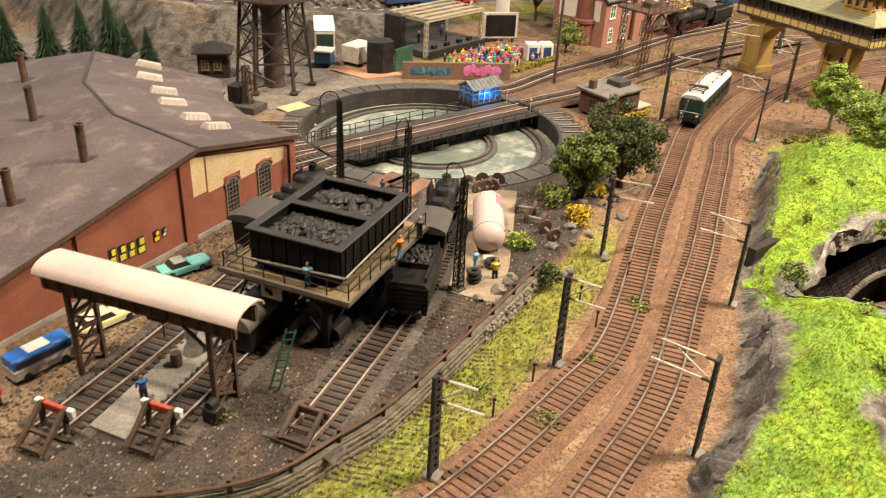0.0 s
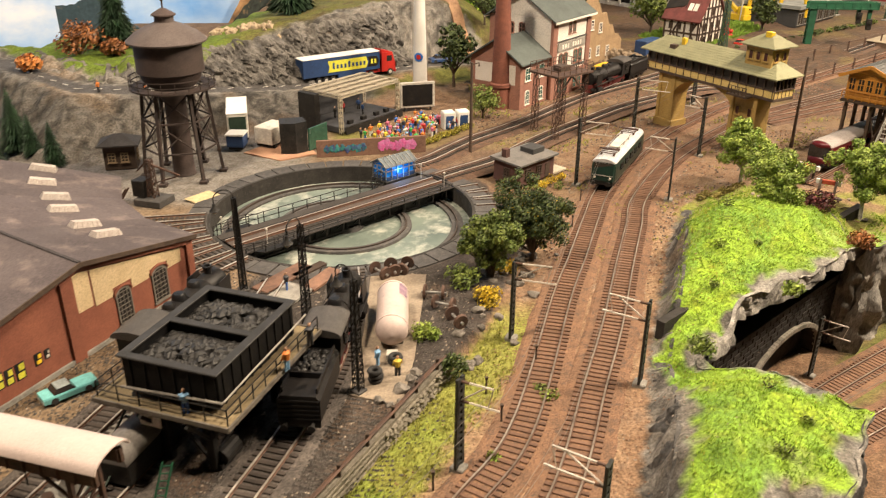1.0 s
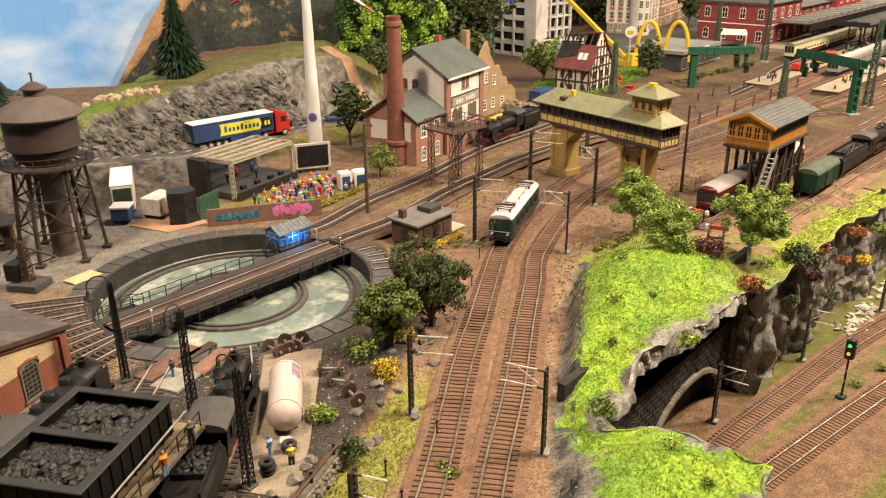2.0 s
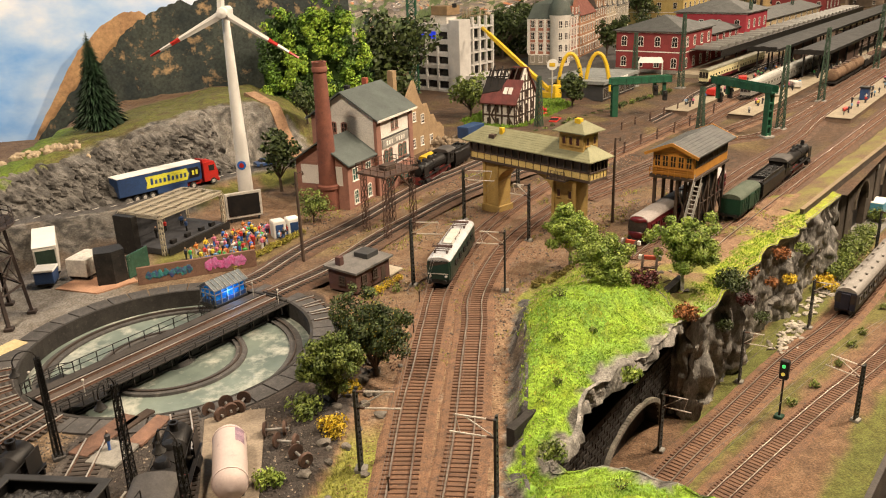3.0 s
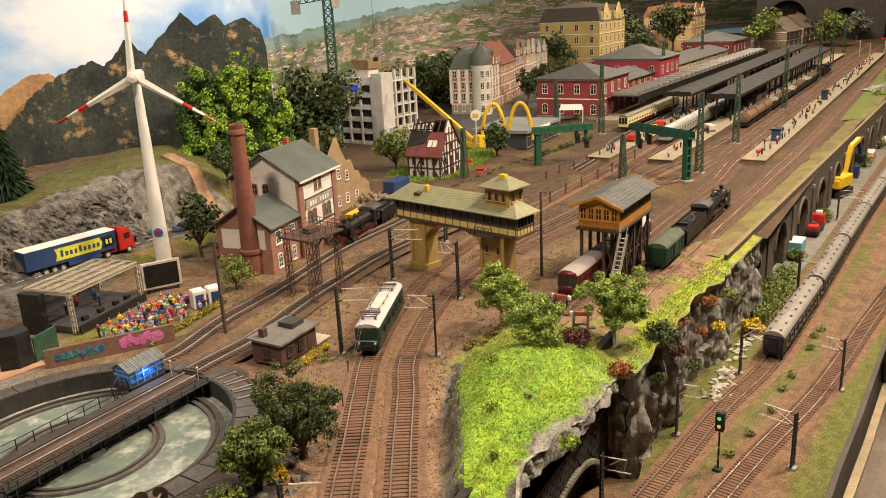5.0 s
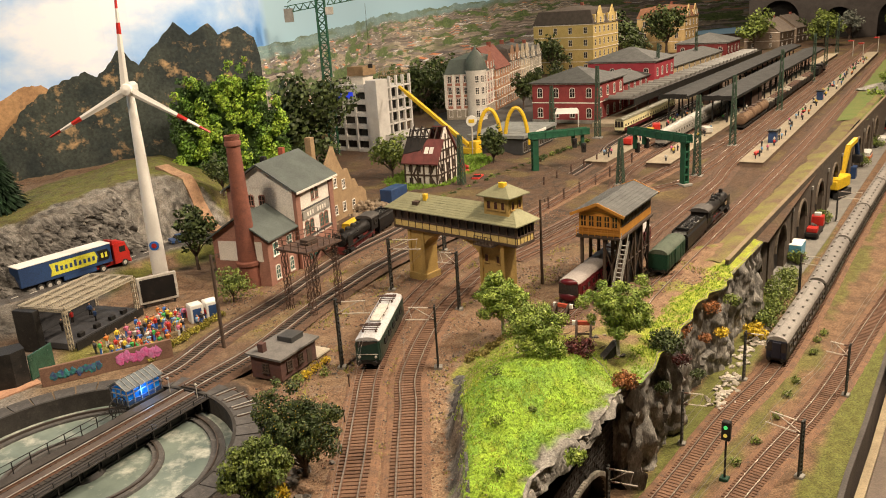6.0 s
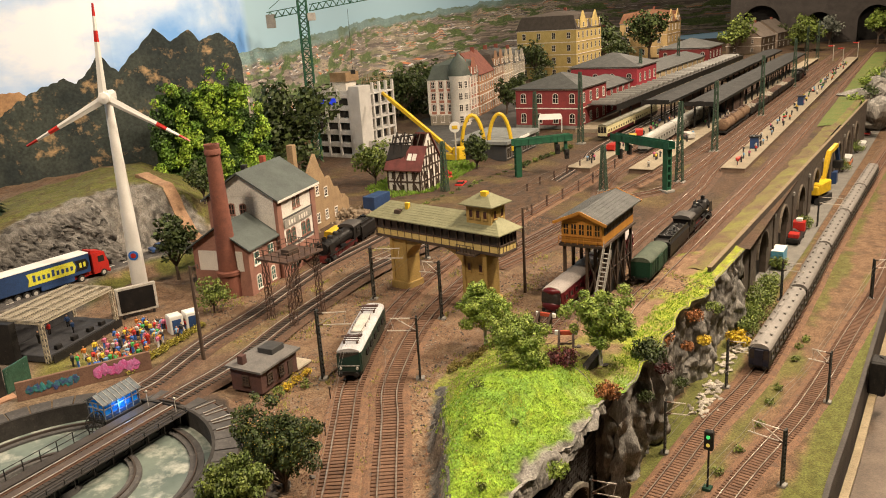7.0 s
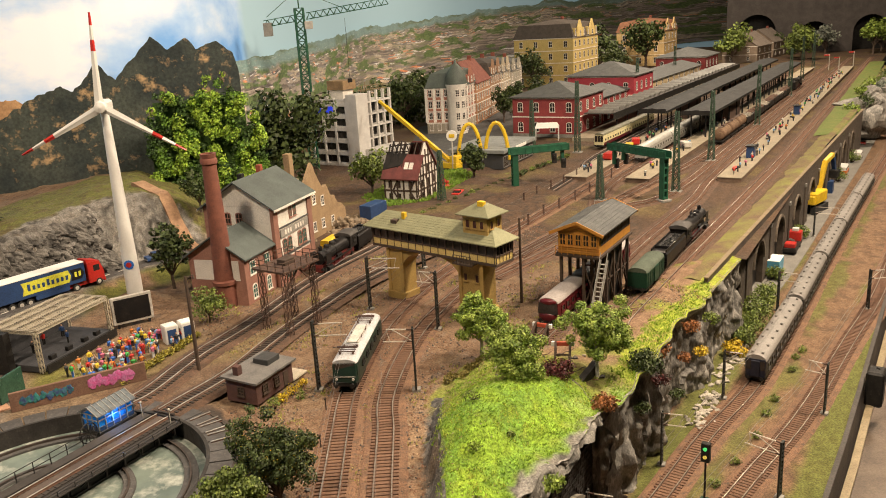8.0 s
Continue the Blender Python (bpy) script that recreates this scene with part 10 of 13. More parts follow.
# ---- station building ----
def build_station():
    red = mat("station_red", (0.27, 0.045, 0.045), (0.22, 0.04, 0.04), 3, 0.15, 0.85)
    trim_ = white_wall

    def block(u0, n0, L, D, H, rows, cols, side, label, rise, main=None, roof=True):
        o = st(u0 + D / 2, n0 + L / 2)
        b = thing("station_block", o.x, o.y, 0, ST_ROT - 90, label, "station building", "station")  # front faces back along the tracks
        part("wall", Geo().box(-L / 2, -D / 2, 0, L / 2, D / 2, H, 0.1), main or red, b)
        part("plinth", Geo().box(-L / 2 - 0.15, -D / 2 - 0.15, 0, L / 2 + 0.15, D / 2 + 0.15, 1.2), concrete, b)
        for z in (H * 0.5, H - 0.5):
            part("string_course", Geo().box(-L / 2 - 0.15, -D / 2 - 0.15, z, L / 2 + 0.15, D / 2 + 0.15, z + 0.35), trim_, b, "pale string course")
        facade(b, L, D, 0, rows, cols, side, 2.0, 3.4, H * 0.5, 1.9, trim_, window_dark, True, False, (2, 2))
        part("roof", hip_roof(L, D, H, rise, 1.0, None if L > D else 0.4) if L >= D else turned(hip_roof(D, L, H, rise, 1.0)), slate, b, "dark slate hipped roof")
        return b

    block(60, 61.5, 24, 26, 13.6, 2, 4, 4, "red brick station pavilion with white arched windows", 4.6)
    block(86, 63, 16, 34, 10.4, 2, 2, 5, "lower red station wing with dark roof", 3.4)
    block(120, 60.5, 28, 26, 15.5, 2, 4, 4, "tall red central station hall with slate roof", 5.0, mat("station_crimson", (0.42, 0.05, 0.07), (0.36, 0.045, 0.06), 3, 0.15, 0.85))
    block(146, 63, 16, 96, 10.4, 2, 2, 10, "long low station wing with dark roof", 3.4, cream)
    block(242, 60.5, 26, 30, 14.5, 2, 4, 4, "far red brick station pavilion", 4.6)
    # glazed canopy with roof lights along the building
    o = st(64, 55.5)
    c = thing("station_canopy", o.x, o.y, 0, ST_ROT, "dark house platform canopy with a row of pale roof lights", "canopy")
    part("roof", Geo().box(0, -5.2, 7.6, 215, 5.2, 7.9), mat("canopy_brown", (0.05, 0.042, 0.037), None, 4, 0.3, 0.7), c)
    part("fascia", Geo().box(0, -5.4, 5.6, 215, -5.2, 7.95), black_iron, c)
    part("platform_floor", Geo().box(-10, -5.6, -0.2, 215, 5.6, 1.1), mat("platform_stone", (0.40, 0.34, 0.26)), c)
    for k in range(30):
        x = 3 + k * 7.1
        part("roof_light", turned(shifted(long_body(Geo(), -4.2, 4.2, roof_section(3.4, 7.9, 1.0, 6)), 0, -x)), mat("roof_light_grey", (0.17, 0.165, 0.15), (0.13, 0.125, 0.115), 2, 0.2, 0.5), c, "pale barrel roof light", True)
    for k in range(18):
        part("column", Geo().cyl((6 + k * 12, -4.4, 1.1), (6 + k * 12, -4.4, 7.6), 0.3, 0.25, 8), black_iron, c)


def turned(g):
    g.v = [(-y, x, z) for x, y, z in g.v]
    return g


build_station()
solo("market_tent", Geo().add([(-4, -2.5, 4.4), (4, -2.5, 4.4), (4, 2.5, 4.4), (-4, 2.5, 4.4), (-3.4, 0, 6.0), (3.4, 0, 6.0)], [(0, 1, 5, 4), (2, 3, 4, 5), (1, 2, 5), (3, 0, 4)]).bar((-3.8, -2.3, 0), (-3.8, -2.3, 4.4), 0.2).bar((3.8, -2.3, 0), (3.8, -2.3, 4.4), 0.2).bar((-3.8, 2.3, 0), (-3.8, 2.3, 4.4), 0.2).bar((3.8, 2.3, 0), (3.8, 2.3, 4.4), 0.2), white_paint, "white market tent before the station", "tent", at=tuple(st(54, 70)), rot=ST_ROT - 70)


# ---- trains in the station ----
o = st(38.5, 46.3)
railcar(o.x, o.y, RAIL_TOP, ST_ROT, cream_paint, mat("tee_roof", (0.16, 0.15, 0.10), None, 3, 0.2, 0.5), "cream and wine red express railcar at the platform", 27, 3.9, wine_red, cream_paint, 11, 0.7)
o = st(66.2, 46.3)
railcar(o.x, o.y, RAIL_TOP, ST_ROT, cream_paint, mat("tee_roof", (0.16, 0.15, 0.10)), "cream and wine red trailer coach at the platform", 27, 3.9, wine_red, cream_paint, 11, 0.7)
for k in range(4):
    o = st(215 + k * 28, 46.3)
    railcar(o.x, o.y, RAIL_TOP, ST_ROT, cream_paint, mat("tee_roof", (0.16, 0.15, 0.10)), "cream and wine red trailer coach at the platform", 27, 3.9, wine_red, cream_paint, 11, 0.7)
for k in range(3):
    o = st(19 + k * 28.3, 27.6)
    railcar(o.x, o.y, RAIL_TOP, ST_ROT, mat("silver_body", (0.30, 0.29, 0.26), (0.24, 0.23, 0.21), 3, 0.2, 0.4), mat("silver_roof", (0.48, 0.47, 0.43), (0.4, 0.39, 0.36), 3, 0.2, 0.4, 0.3), "silver-roofed passenger coach beside the middle platform", 27.6, 3.6, None, None, 10, 0.9)
for k in range(3):
    o = st(51 + k * 12.4, 13.4)
    w = thing("tank_wagon", o.x, o.y, RAIL_TOP, ST_ROT, "rusty brown tank wagon in a goods train", "wagon", "goods wagons")
    part("tank", Geo().lathe([(0, 0.4), (1.2, 0.5), (1.75, 1.0), (1.75, 10.6), (1.2, 11.1), (0, 11.2)], 18, m=Matrix.Translation((0, 0, 2.9)) @ pose(0, 0, 0, 0, 90, 0)), mat("tank_umber", (0.19, 0.12, 0.075), (0.10, 0.06, 0.04), 1.4, 0.15, 0.85, ior=1.3, dirt=(0.24, 0.17, 0.10), amount=0.3), w, "", True)
    part("dome", Geo().lathe([(0.6, 4.3), (0.6, 5.1), (0, 5.2)], 12, (5.8, 0, 0)), rust, w)
    part("walkway", Geo().box(1.5, -0.5, 4.75, 10.2, 0.5, 4.85), rust, w)
    part("frame", Geo().box(0.2, -1.3, 0.6, 11.4, 1.3, 1.1, 0.05), black_iron, w)
    wheels(w, [1.6, 3.2, 8.4, 10.0], wheel_small, 0.42)
for k in range(9):
    o = st(89 + k * 11.6, 13.4)
    w = thing("coal_wagon", o.x, o.y, RAIL_TOP, ST_ROT, "dark open goods wagon loaded with brown ore", "wagon", "goods wagons")
    part("body", Geo().box(0.2, -1.5, 1.0, 11, 1.5, 3.2, 0.06), black_iron, w)
    part("load", coal_heap(0.5, -1.3, 10.7, 1.3, 3.0, 60, k, 0.6, 0.5), mat("ore", (0.16, 0.09, 0.06), (0.1, 0.06, 0.045), 1, 0.2, 0.8) if k % 3 else mat("gravel_load", (0.36, 0.32, 0.26), None, 1, 0.2, 0.9), w, "heaped load")["kind"] = "stuff"
    wheels(w, [2, 9], wheel_small, 0.42)
o = st(230, 13.4)
steam_loco(o.x, o.y, RAIL_TOP, ST_ROT, "black steam engine at the head of the goods train", 14, 9)


# ---- signal gantries and green lattice masts ----
def green_mast(x, y, h, label="tall green lattice catenary tower", w=1.5):
    m = thing("lattice_tower", x, y, 0, ST_ROT, label, "mast", "lattice towers")
    part("foot", Geo().box(-1.3, -1.3, -0.2, 1.3, 1.3, 0.3, 0.1), concrete, m, "grey concrete foot")
    part("tower", lattice_tower(Geo(), (0, 0, 0.2), (0, 0, h), w, w * 0.45, 9, 0.1), mast_green, m)


for x, y, h in ((105.8, 160.1, 10.5), (124.5, 157.4, 18.6), (155.8, 183.5, 19.0), (210.6, 226.7, 20.5), (281.5, 285.7, 20.5), (135.2, 219.6, 21.5), (202.6, 286.4, 22.0), (124.6, 228.8, 16.0), (74.6, 179.2, 12.5), (340, 338, 22), (265, 345, 22), (400, 390, 22)):
    green_mast(x, y, h)


def arm_gantry(a, b, h, label):
    """A post on its foot with a deep lattice girder reaching out from a to b, signals hung from its free end."""
    a, b = Vector((*a, 0)), Vector((*b, 0))
    d = (b - a).normalized()
    g0 = thing("signal_gantry", a.x, a.y, 0, math.degrees(math.atan2(d.y, d.x)), label, "signal gantry", "signal gantries")
    L = (b - a).length
    part("foot", Geo().box(-1.3, -1.3, -0.1, 1.3, 1.3, 0.5, 0.1), concrete, g0)
    for s in (-1, 1):
        part("post", Geo().box(-0.75, s * 0.55 - 0.14, 0, 0.75, s * 0.55 + 0.14, h, 0.04), dark_green_iron, g0)
        part("girder", Geo().box(-1.3, s * 0.85 - 0.08, h, L + 1.2, s * 0.85 + 0.08, h + 0.35, 0.03).box(-1.3, s * 0.85 - 0.08, h + 1.35, L + 1.2, s * 0.85 + 0.08, h + 1.7, 0.03).box(-1.3, s * 0.85 - 0.03, h + 0.3, L + 1.2, s * 0.85 + 0.03, h + 1.4), dark_green_iron, g0)
        n = int(L / 1.6)
        for k in range(n + 1):
            x = -1.2 + (L + 2.2) * k / n
            part("stiffener", Geo().box(x - 0.09, s * 0.95 - 0.07, h + 0.3, x + 0.09, s * 0.95 + 0.07, h + 1.4), dark_green_iron, g0)
    for k in range(6):
        z = 0.8 + (h - 1.2) * k / 5
        part("batten", Geo().box(-0.7, -0.5, z - 0.2, 0.7, 0.5, z + 0.2, 0.03), dark_green_iron, g0)
    part("deck", Geo().box(-1.3, -0.95, h + 0.12, L + 1.2, 0.95, h + 0.24), dark_green_iron, g0)
    for x, q in ((L * 0.97, 4.4), (L * 0.78, 3.0)):
        part("hanger", Geo().box(x - 0.4, -0.35, h - q + 1.0, x + 0.4, 0.35, h + 0.1, 0.05), dark_green_iron, g0)
        head = part("signal_head", Geo().box(x - 0.55, -1.1, h - q, x + 0.55, -0.4, h - q + 2.4, 0.06), black_iron, g0)
        part("hood", Geo().cyl((x, -1.5, h - q + 1.7), (x, -1.1, h - q + 1.7), 0.34, 0.34, 10), black_iron, head)
    return g0


arm_gantry((95.8, 183.0), (108.8, 181.6), 8.6, "green steel signal gantry reaching over the station throat")
arm_gantry((116.6, 151.3), (114.6, 168.4), 9.6, "green steel signal gantry reaching over the main lines")
# two lines of low stakes with a strand between the throat tracks
for pts in ([(81.8, 149.0), (88.2, 154.3), (94.2, 158.2), (101.2, 163.2), (108.4, 168.8), (115.0, 174.4), (121.7, 180.0)], [(90.2, 167.4), (96.0, 172.1), (102.2, 176.4), (108.0, 180.3), (114.2, 184.6), (120.3, 188.9)]):
    f = thing("stake_fence", pts[0][0], pts[0][1], 0, 0, "row of thin dark stakes with one strand between the tracks", "fence", "stake fences")
    for k, (x, y) in enumerate(pts):
        x, y = x - pts[0][0], y - pts[0][1]
        part("stake", Geo().box(x - 0.14, y - 0.14, -0.1, x + 0.14, y + 0.14, 2.6), rust, f)
        if k:
            part("strand", Geo().bar((px_, py_, 2.4), (x, y, 2.4), 0.07), rust, f)
        px_, py_ = x, y


# ---- town behind the station ----
def town_house(x, y, rot, w, d, h, wall, roof, label, rows=3, cols=4, side=3, rise=5.0, style="hip", trim_=None, z=0.0, ww=1.6, wh=2.6, base=None, ribs=False):
    b = thing("town_house", x, y, z, rot, label, "house", "town houses")
    part("wall", Geo().box(-w / 2, -d / 2, 0, w / 2, d / 2, h, 0.1), wall, b)
    if base:
        part("shop_front", Geo().box(-w / 2 - 0.1, -d / 2 - 0.1, 0, w / 2 + 0.1, d / 2 + 0.1, h / rows * 0.95, 0.05), base, b)
    for k in range(1, rows + 1):
        part("string_course", Geo().box(-w / 2 - 0.2, -d / 2 - 0.2, h * k / rows - 0.4, w / 2 + 0.2, d / 2 + 0.2, h * k / rows - 0.1), trim_ or white_wall, b)
    facade(b, w, d, 0, rows, cols, side, ww, wh, h / rows, h / rows * 0.25, trim_ or white_wall, window_dark, False, False, (2, 2))
    if ribs:
        for k in range(cols + 1):
            part("pilaster", Geo().box(-w / 2 + w * k / cols - 0.55, -d / 2 - 0.16, h / rows, -w / 2 + w * k / cols + 0.55, -d / 2, h), trim_ or white_wall, b)
        for k in range(side + 1):
            part("pilaster", Geo().box(-w / 2 - 0.16, -d / 2 + d * k / side - 0.55, h / rows, -w / 2, -d / 2 + d * k / side + 0.55, h), trim_ or white_wall, b)
    if style == "hip":
        part("roof", hip_roof(w, d, h, rise, 0.6) if w >= d else turned(hip_roof(d, w, h, rise, 0.6)), roof, b)
    elif style == "mansard":
        X, Y, i = w / 2 + 0.4, d / 2 + 0.4, rise * 0.28
        v = [(-X, -Y, h), (X, -Y, h), (X, Y, h), (-X, Y, h), (-X + i, -Y + i, h + rise * 0.75), (X - i, -Y + i, h + rise * 0.75), (X - i, Y - i, h + rise * 0.75), (-X + i, Y - i, h + rise * 0.75), (-X * 0.3, 0, h + rise), (X * 0.3, 0, h + rise)]
        part("roof", Geo().add(v, [(3, 2, 1, 0), (0, 1, 5, 4), (1, 2, 6, 5), (2, 3, 7, 6), (3, 0, 4, 7), (4, 5, 9, 8), (6, 7, 8, 9), (5, 6, 9), (7, 4, 8)]), roof, b)
        for k in range(cols):
            xx = -w / 2 + w * (k + 0.5) / cols
            part("dormer", Geo().box(xx - 0.9, -d / 2 - 0.1, h + 0.3, xx + 0.9, -d / 2 + 1.6, h + rise * 0.5, 0.05), wall, b)
            win(b, xx, -d / 2 - 0.11, h + 0.8, 0, 1.0, rise * 0.5 - 1.2, trim_ or white_wall, window_dark)
        for xx in (-w * 0.24, w * 0.24):
            part("front_gable", Geo().slab([(xx - w * 0.13, -d / 2 - 0.35, h), (xx + w * 0.13, -d / 2 - 0.35, h), (xx + w * 0.09, -d / 2 - 0.35, h + rise * 0.45), (xx, -d / 2 - 0.35, h + rise * 0.95), (xx - w * 0.09, -d / 2 - 0.35, h + rise * 0.45)], (0, 0.9, 0)), wall, b, "stepped front gable")
            win(b, xx, -d / 2 - 0.37, h + 0.7, 0, ww, wh * 0.8, trim_ or white_wall, window_dark)
    else:
        part("roof", gable_roof(w, d, h, rise, 0.5), roof, b)
        part("gable", gable_end(0, h, rise - 0.1, -w / 2, 0.3, True, d), wall, b)
        part("gable", gable_end(0, h, rise - 0.1, w / 2 - 0.3, 0.3, True, d), wall, b)
    part("chimney", Geo().box(w * 0.2, -0.8, h + rise * 0.5, w * 0.2 + 1.4, 0.8, h + rise + 1.6, 0.06), roof_red, b)
    return b


corner = town_house(126.8, 299.4, 52, 26, 12.5, 16.8, mat("corner_brick", (0.36, 0.15, 0.10), (0.30, 0.12, 0.085), 3, 0.2, 0.85), mat("copper_grey", (0.10, 0.12, 0.10), (0.08, 0.095, 0.085), 2, 0.2, 0.6), "ornate white and red brick corner house with grey dome roof", 4, 6, 4, 7.0, "mansard", ww=1.5, base=mat("shop_cream", (0.36, 0.31, 0.25), (0.26, 0.22, 0.17), 3, 0.2, 0.8), ribs=True)
part("corner_turret", Geo().lathe([(3.6, 0), (3.6, 16.8), (4.0, 17.8), (4.0, 18.2), (3.6, 18.2)], 18, (-12.2, -5.4, 0)), white_wall, corner, "round white corner turret", True)
part("turret_dome", Geo().lathe([(4.1, 18.2), (3.9, 20), (3.2, 22.4), (1.9, 24.4), (0.7, 25.4), (0.35, 26.4), (0, 27)], 18, (-12.2, -5.4, 0)), mat("copper_grey", (0.1, 0.12, 0.1)), corner, "grey-green dome", True)
for row_ in range(4):
    for a_ in (200, 235, 270, 305):
        win(corner, -12.2 + 3.62 * math.cos(radians(a_)), -5.4 + 3.62 * math.sin(radians(a_)), row_ * 4.2 + 1.1, a_ + 90, 1.5, 2.6, white_wall, window_dark)
town_house(141.4, 318.4, 52, 25, 14, 16.5, mat("orange_stone", (0.46, 0.24, 0.13), (0.38, 0.2, 0.11), 3, 0.2, 0.85), roof_red, "orange brick town house with red gabled roof", 4, 6, 3, 8, "gable")
town_house(155.8, 336.8, 52, 21, 14, 17.0, mat("brown_stone", (0.34, 0.20, 0.12), (0.27, 0.16, 0.10), 3, 0.2, 0.85), mat("brown_mansard", (0.07, 0.055, 0.045)), "brown stone town house with a dark mansard roof", 4, 5, 3, 7, "mansard")
town_house(168.6, 353.2, 52, 20, 14, 16.5, mat("beige_stone", (0.48, 0.40, 0.29), (0.4, 0.33, 0.24), 3, 0.2, 0.85), slate, "beige town house with grey mansard roof", 4, 4, 3, 7, "mansard")
town_house(183.6, 372.4, 52, 27, 14, 15.5, mat("grey_stone", (0.42, 0.38, 0.31), None, 3, 0.2, 0.85), slate, "grey-beige town house with slate roof", 3, 4, 3, 6, "mansard")
town_house(252, 440.0, 40, 44, 36, 27, mat("house_yellow", (0.56, 0.42, 0.16), (0.48, 0.36, 0.13), 3, 0.2, 0.85), mat("brown_mansard", (0.07, 0.055, 0.045), None, 3, 0.2, 0.8), "tall pale yellow town house with brown mansard roof", 4, 6, 4, 10, "mansard", ww=2.2, wh=3.4)
town_house(372, 520.0, 40, 40, 34, 24, mat("house_peach", (0.60, 0.42, 0.19), None, 3, 0.2, 0.85), mat("roof_copper", (0.30, 0.14, 0.08), None, 3, 0.2, 0.8), "peach yellow villa with copper-red roof", 3, 4, 3, 9, "mansard", ww=2.4, wh=4)
town_house(318, 500.0, 40, 26, 26, 15, white_wall, mat("roof_dark", (0.06, 0.06, 0.06), None, 3, 0.2, 0.8), "small white house with dark gabled roof", 2, 3, 3, 8, "gable", ww=2.2, wh=3.2)
town_house(420, 470.0, 30, 30, 24, 11, mat("timber_grey", (0.20, 0.15, 0.11), None, 2, 0.2, 0.85), mat("roof_shingle", (0.22, 0.18, 0.15), None, 2, 0.2, 0.85), "weathered barn with grey shingle roof", 2, 3, 2, 9, "gable")
town_house(462, 500.0, 30, 30, 24, 11, mat("timber_grey", (0.20, 0.15, 0.11)), mat("roof_shingle", (0.22, 0.18, 0.15)), "second weathered barn with grey shingle roof", 2, 3, 2, 9, "gable")


# ---- unfinished concrete office block ----
def build_office():
    a, b = Vector((72.6, 240.8, 0)), Vector((62.0, 255.6, 0))
    d = (a - b).normalized()
    o = thing("office_block", b.x, b.y, 0, math.degrees(math.atan2(d.y, d.x)), "unfinished grey concrete office block with open floors", "building")
    L, D = (a - b).length, 17.0
    grey = mat("raw_concrete", (0.58, 0.56, 0.53), (0.48, 0.46, 0.44), 3, 0.2, 0.8)
    for k in range(6):
        z = k * 3.7
        part("floor_slab", Geo().box(-0.3, -0.3, z, L + 0.3, D, z + 0.45, 0.04).box(-0.3, -0.35, z - 0.5, L - 3.4, -0.1, z + 0.7, 0.04), grey, o)
    for x in np.linspace(0.3, L - 4.0, 4):
        part("pillar", Geo().box(x - 0.35, -0.45, 0, x + 0.35, 0.3, 20.5, 0.04), grey, o)
    for k in range(5):
        for j in range(3):
            x0 = 0.3 + (L - 4.3) * j / 3 + 0.5
            x1 = 0.3 + (L - 4.3) * (j + 1) / 3 - 0.5
            lit = k == 4 and j < 2
            part("window_band", Geo().box(x0, 0.8, k * 3.7 + 1.0, x1, 0.95, k * 3.7 + 3.6), blue_lit if lit else window_dark, o, "blue lit window bay" if lit else "")
            part("spandrel", Geo().box(x0, 0.2, k * 3.7 + 0.5, x1, 0.4, k * 3.7 + 1.0), grey, o)
    part("stair_tower", Geo().box(L - 3.6, -0.6, 0, L + 0.4, 5.0, 21.5, 0.06), grey, o, "solid concrete stair tower")
    # near-black block stands in for the shade within the open floors
    part("core", Geo().box(0.6, 1.0, 0, L - 3.6, D - 0.6, 18.4), mat("open_floor_shade", (0.05, 0.048, 0.046), None, 3, 0.2, 0.8), o)
    for y in np.linspace(6.5, D - 0.4, 4):
        part("pillar", Geo().box(L - 0.5, y - 0.3, 0, L + 0.3, y + 0.3, 22.0), grey, o)
    part("parapet", Geo().box(-0.3, -0.3, 18.9, L - 3.6, 0.0, 20.2).box(-0.3, 0, 18.9, 0.0, D, 20.2), grey, o)
    part("plant_room", Geo().box(5.0, 4.0, 18.9, 10.0, 9.0, 22.5, 0.05), white_wall, o)
    part("plant_roof", Geo().box(4.4, 3.4, 22.5, 10.8, 9.6, 25.2, 0.05), mat("site_brown", (0.26, 0.17, 0.09), None, 2, 0.2, 0.8), o, "brown boarded top storey")
    g = Geo()
    for k in range(14):
        g.bar((L - 3.2 + 0.25 * k, 5.5 + 0.7 * k, 21.6), (L - 3.0 + 0.2 * k, 6.0 + 0.6 * k, 24.5 - (k % 3)), 0.14)
    for z in (22.2, 23.4):
        g.bar((L - 3.2, 5.2, z), (L + 0.2, 15.5, z), 0.14)
    part("scaffold", g, wood, o, "timber scaffolding")
    part("low_annex", Geo().box(L + 0.5, 2.0, 0, L + 9.0, 16.0, 5.0, 0.06).box(L + 0.5, -4, 0, L + 6, 2.0, 2.2, 0.06), grey, o)


blue_lit = mat("blue_led_window", (0.02, 0.06, 0.9), (0.02, 0.05, 0.7), 2, 0.3, 0.3, bump=0, glow=0.9)
build_office()


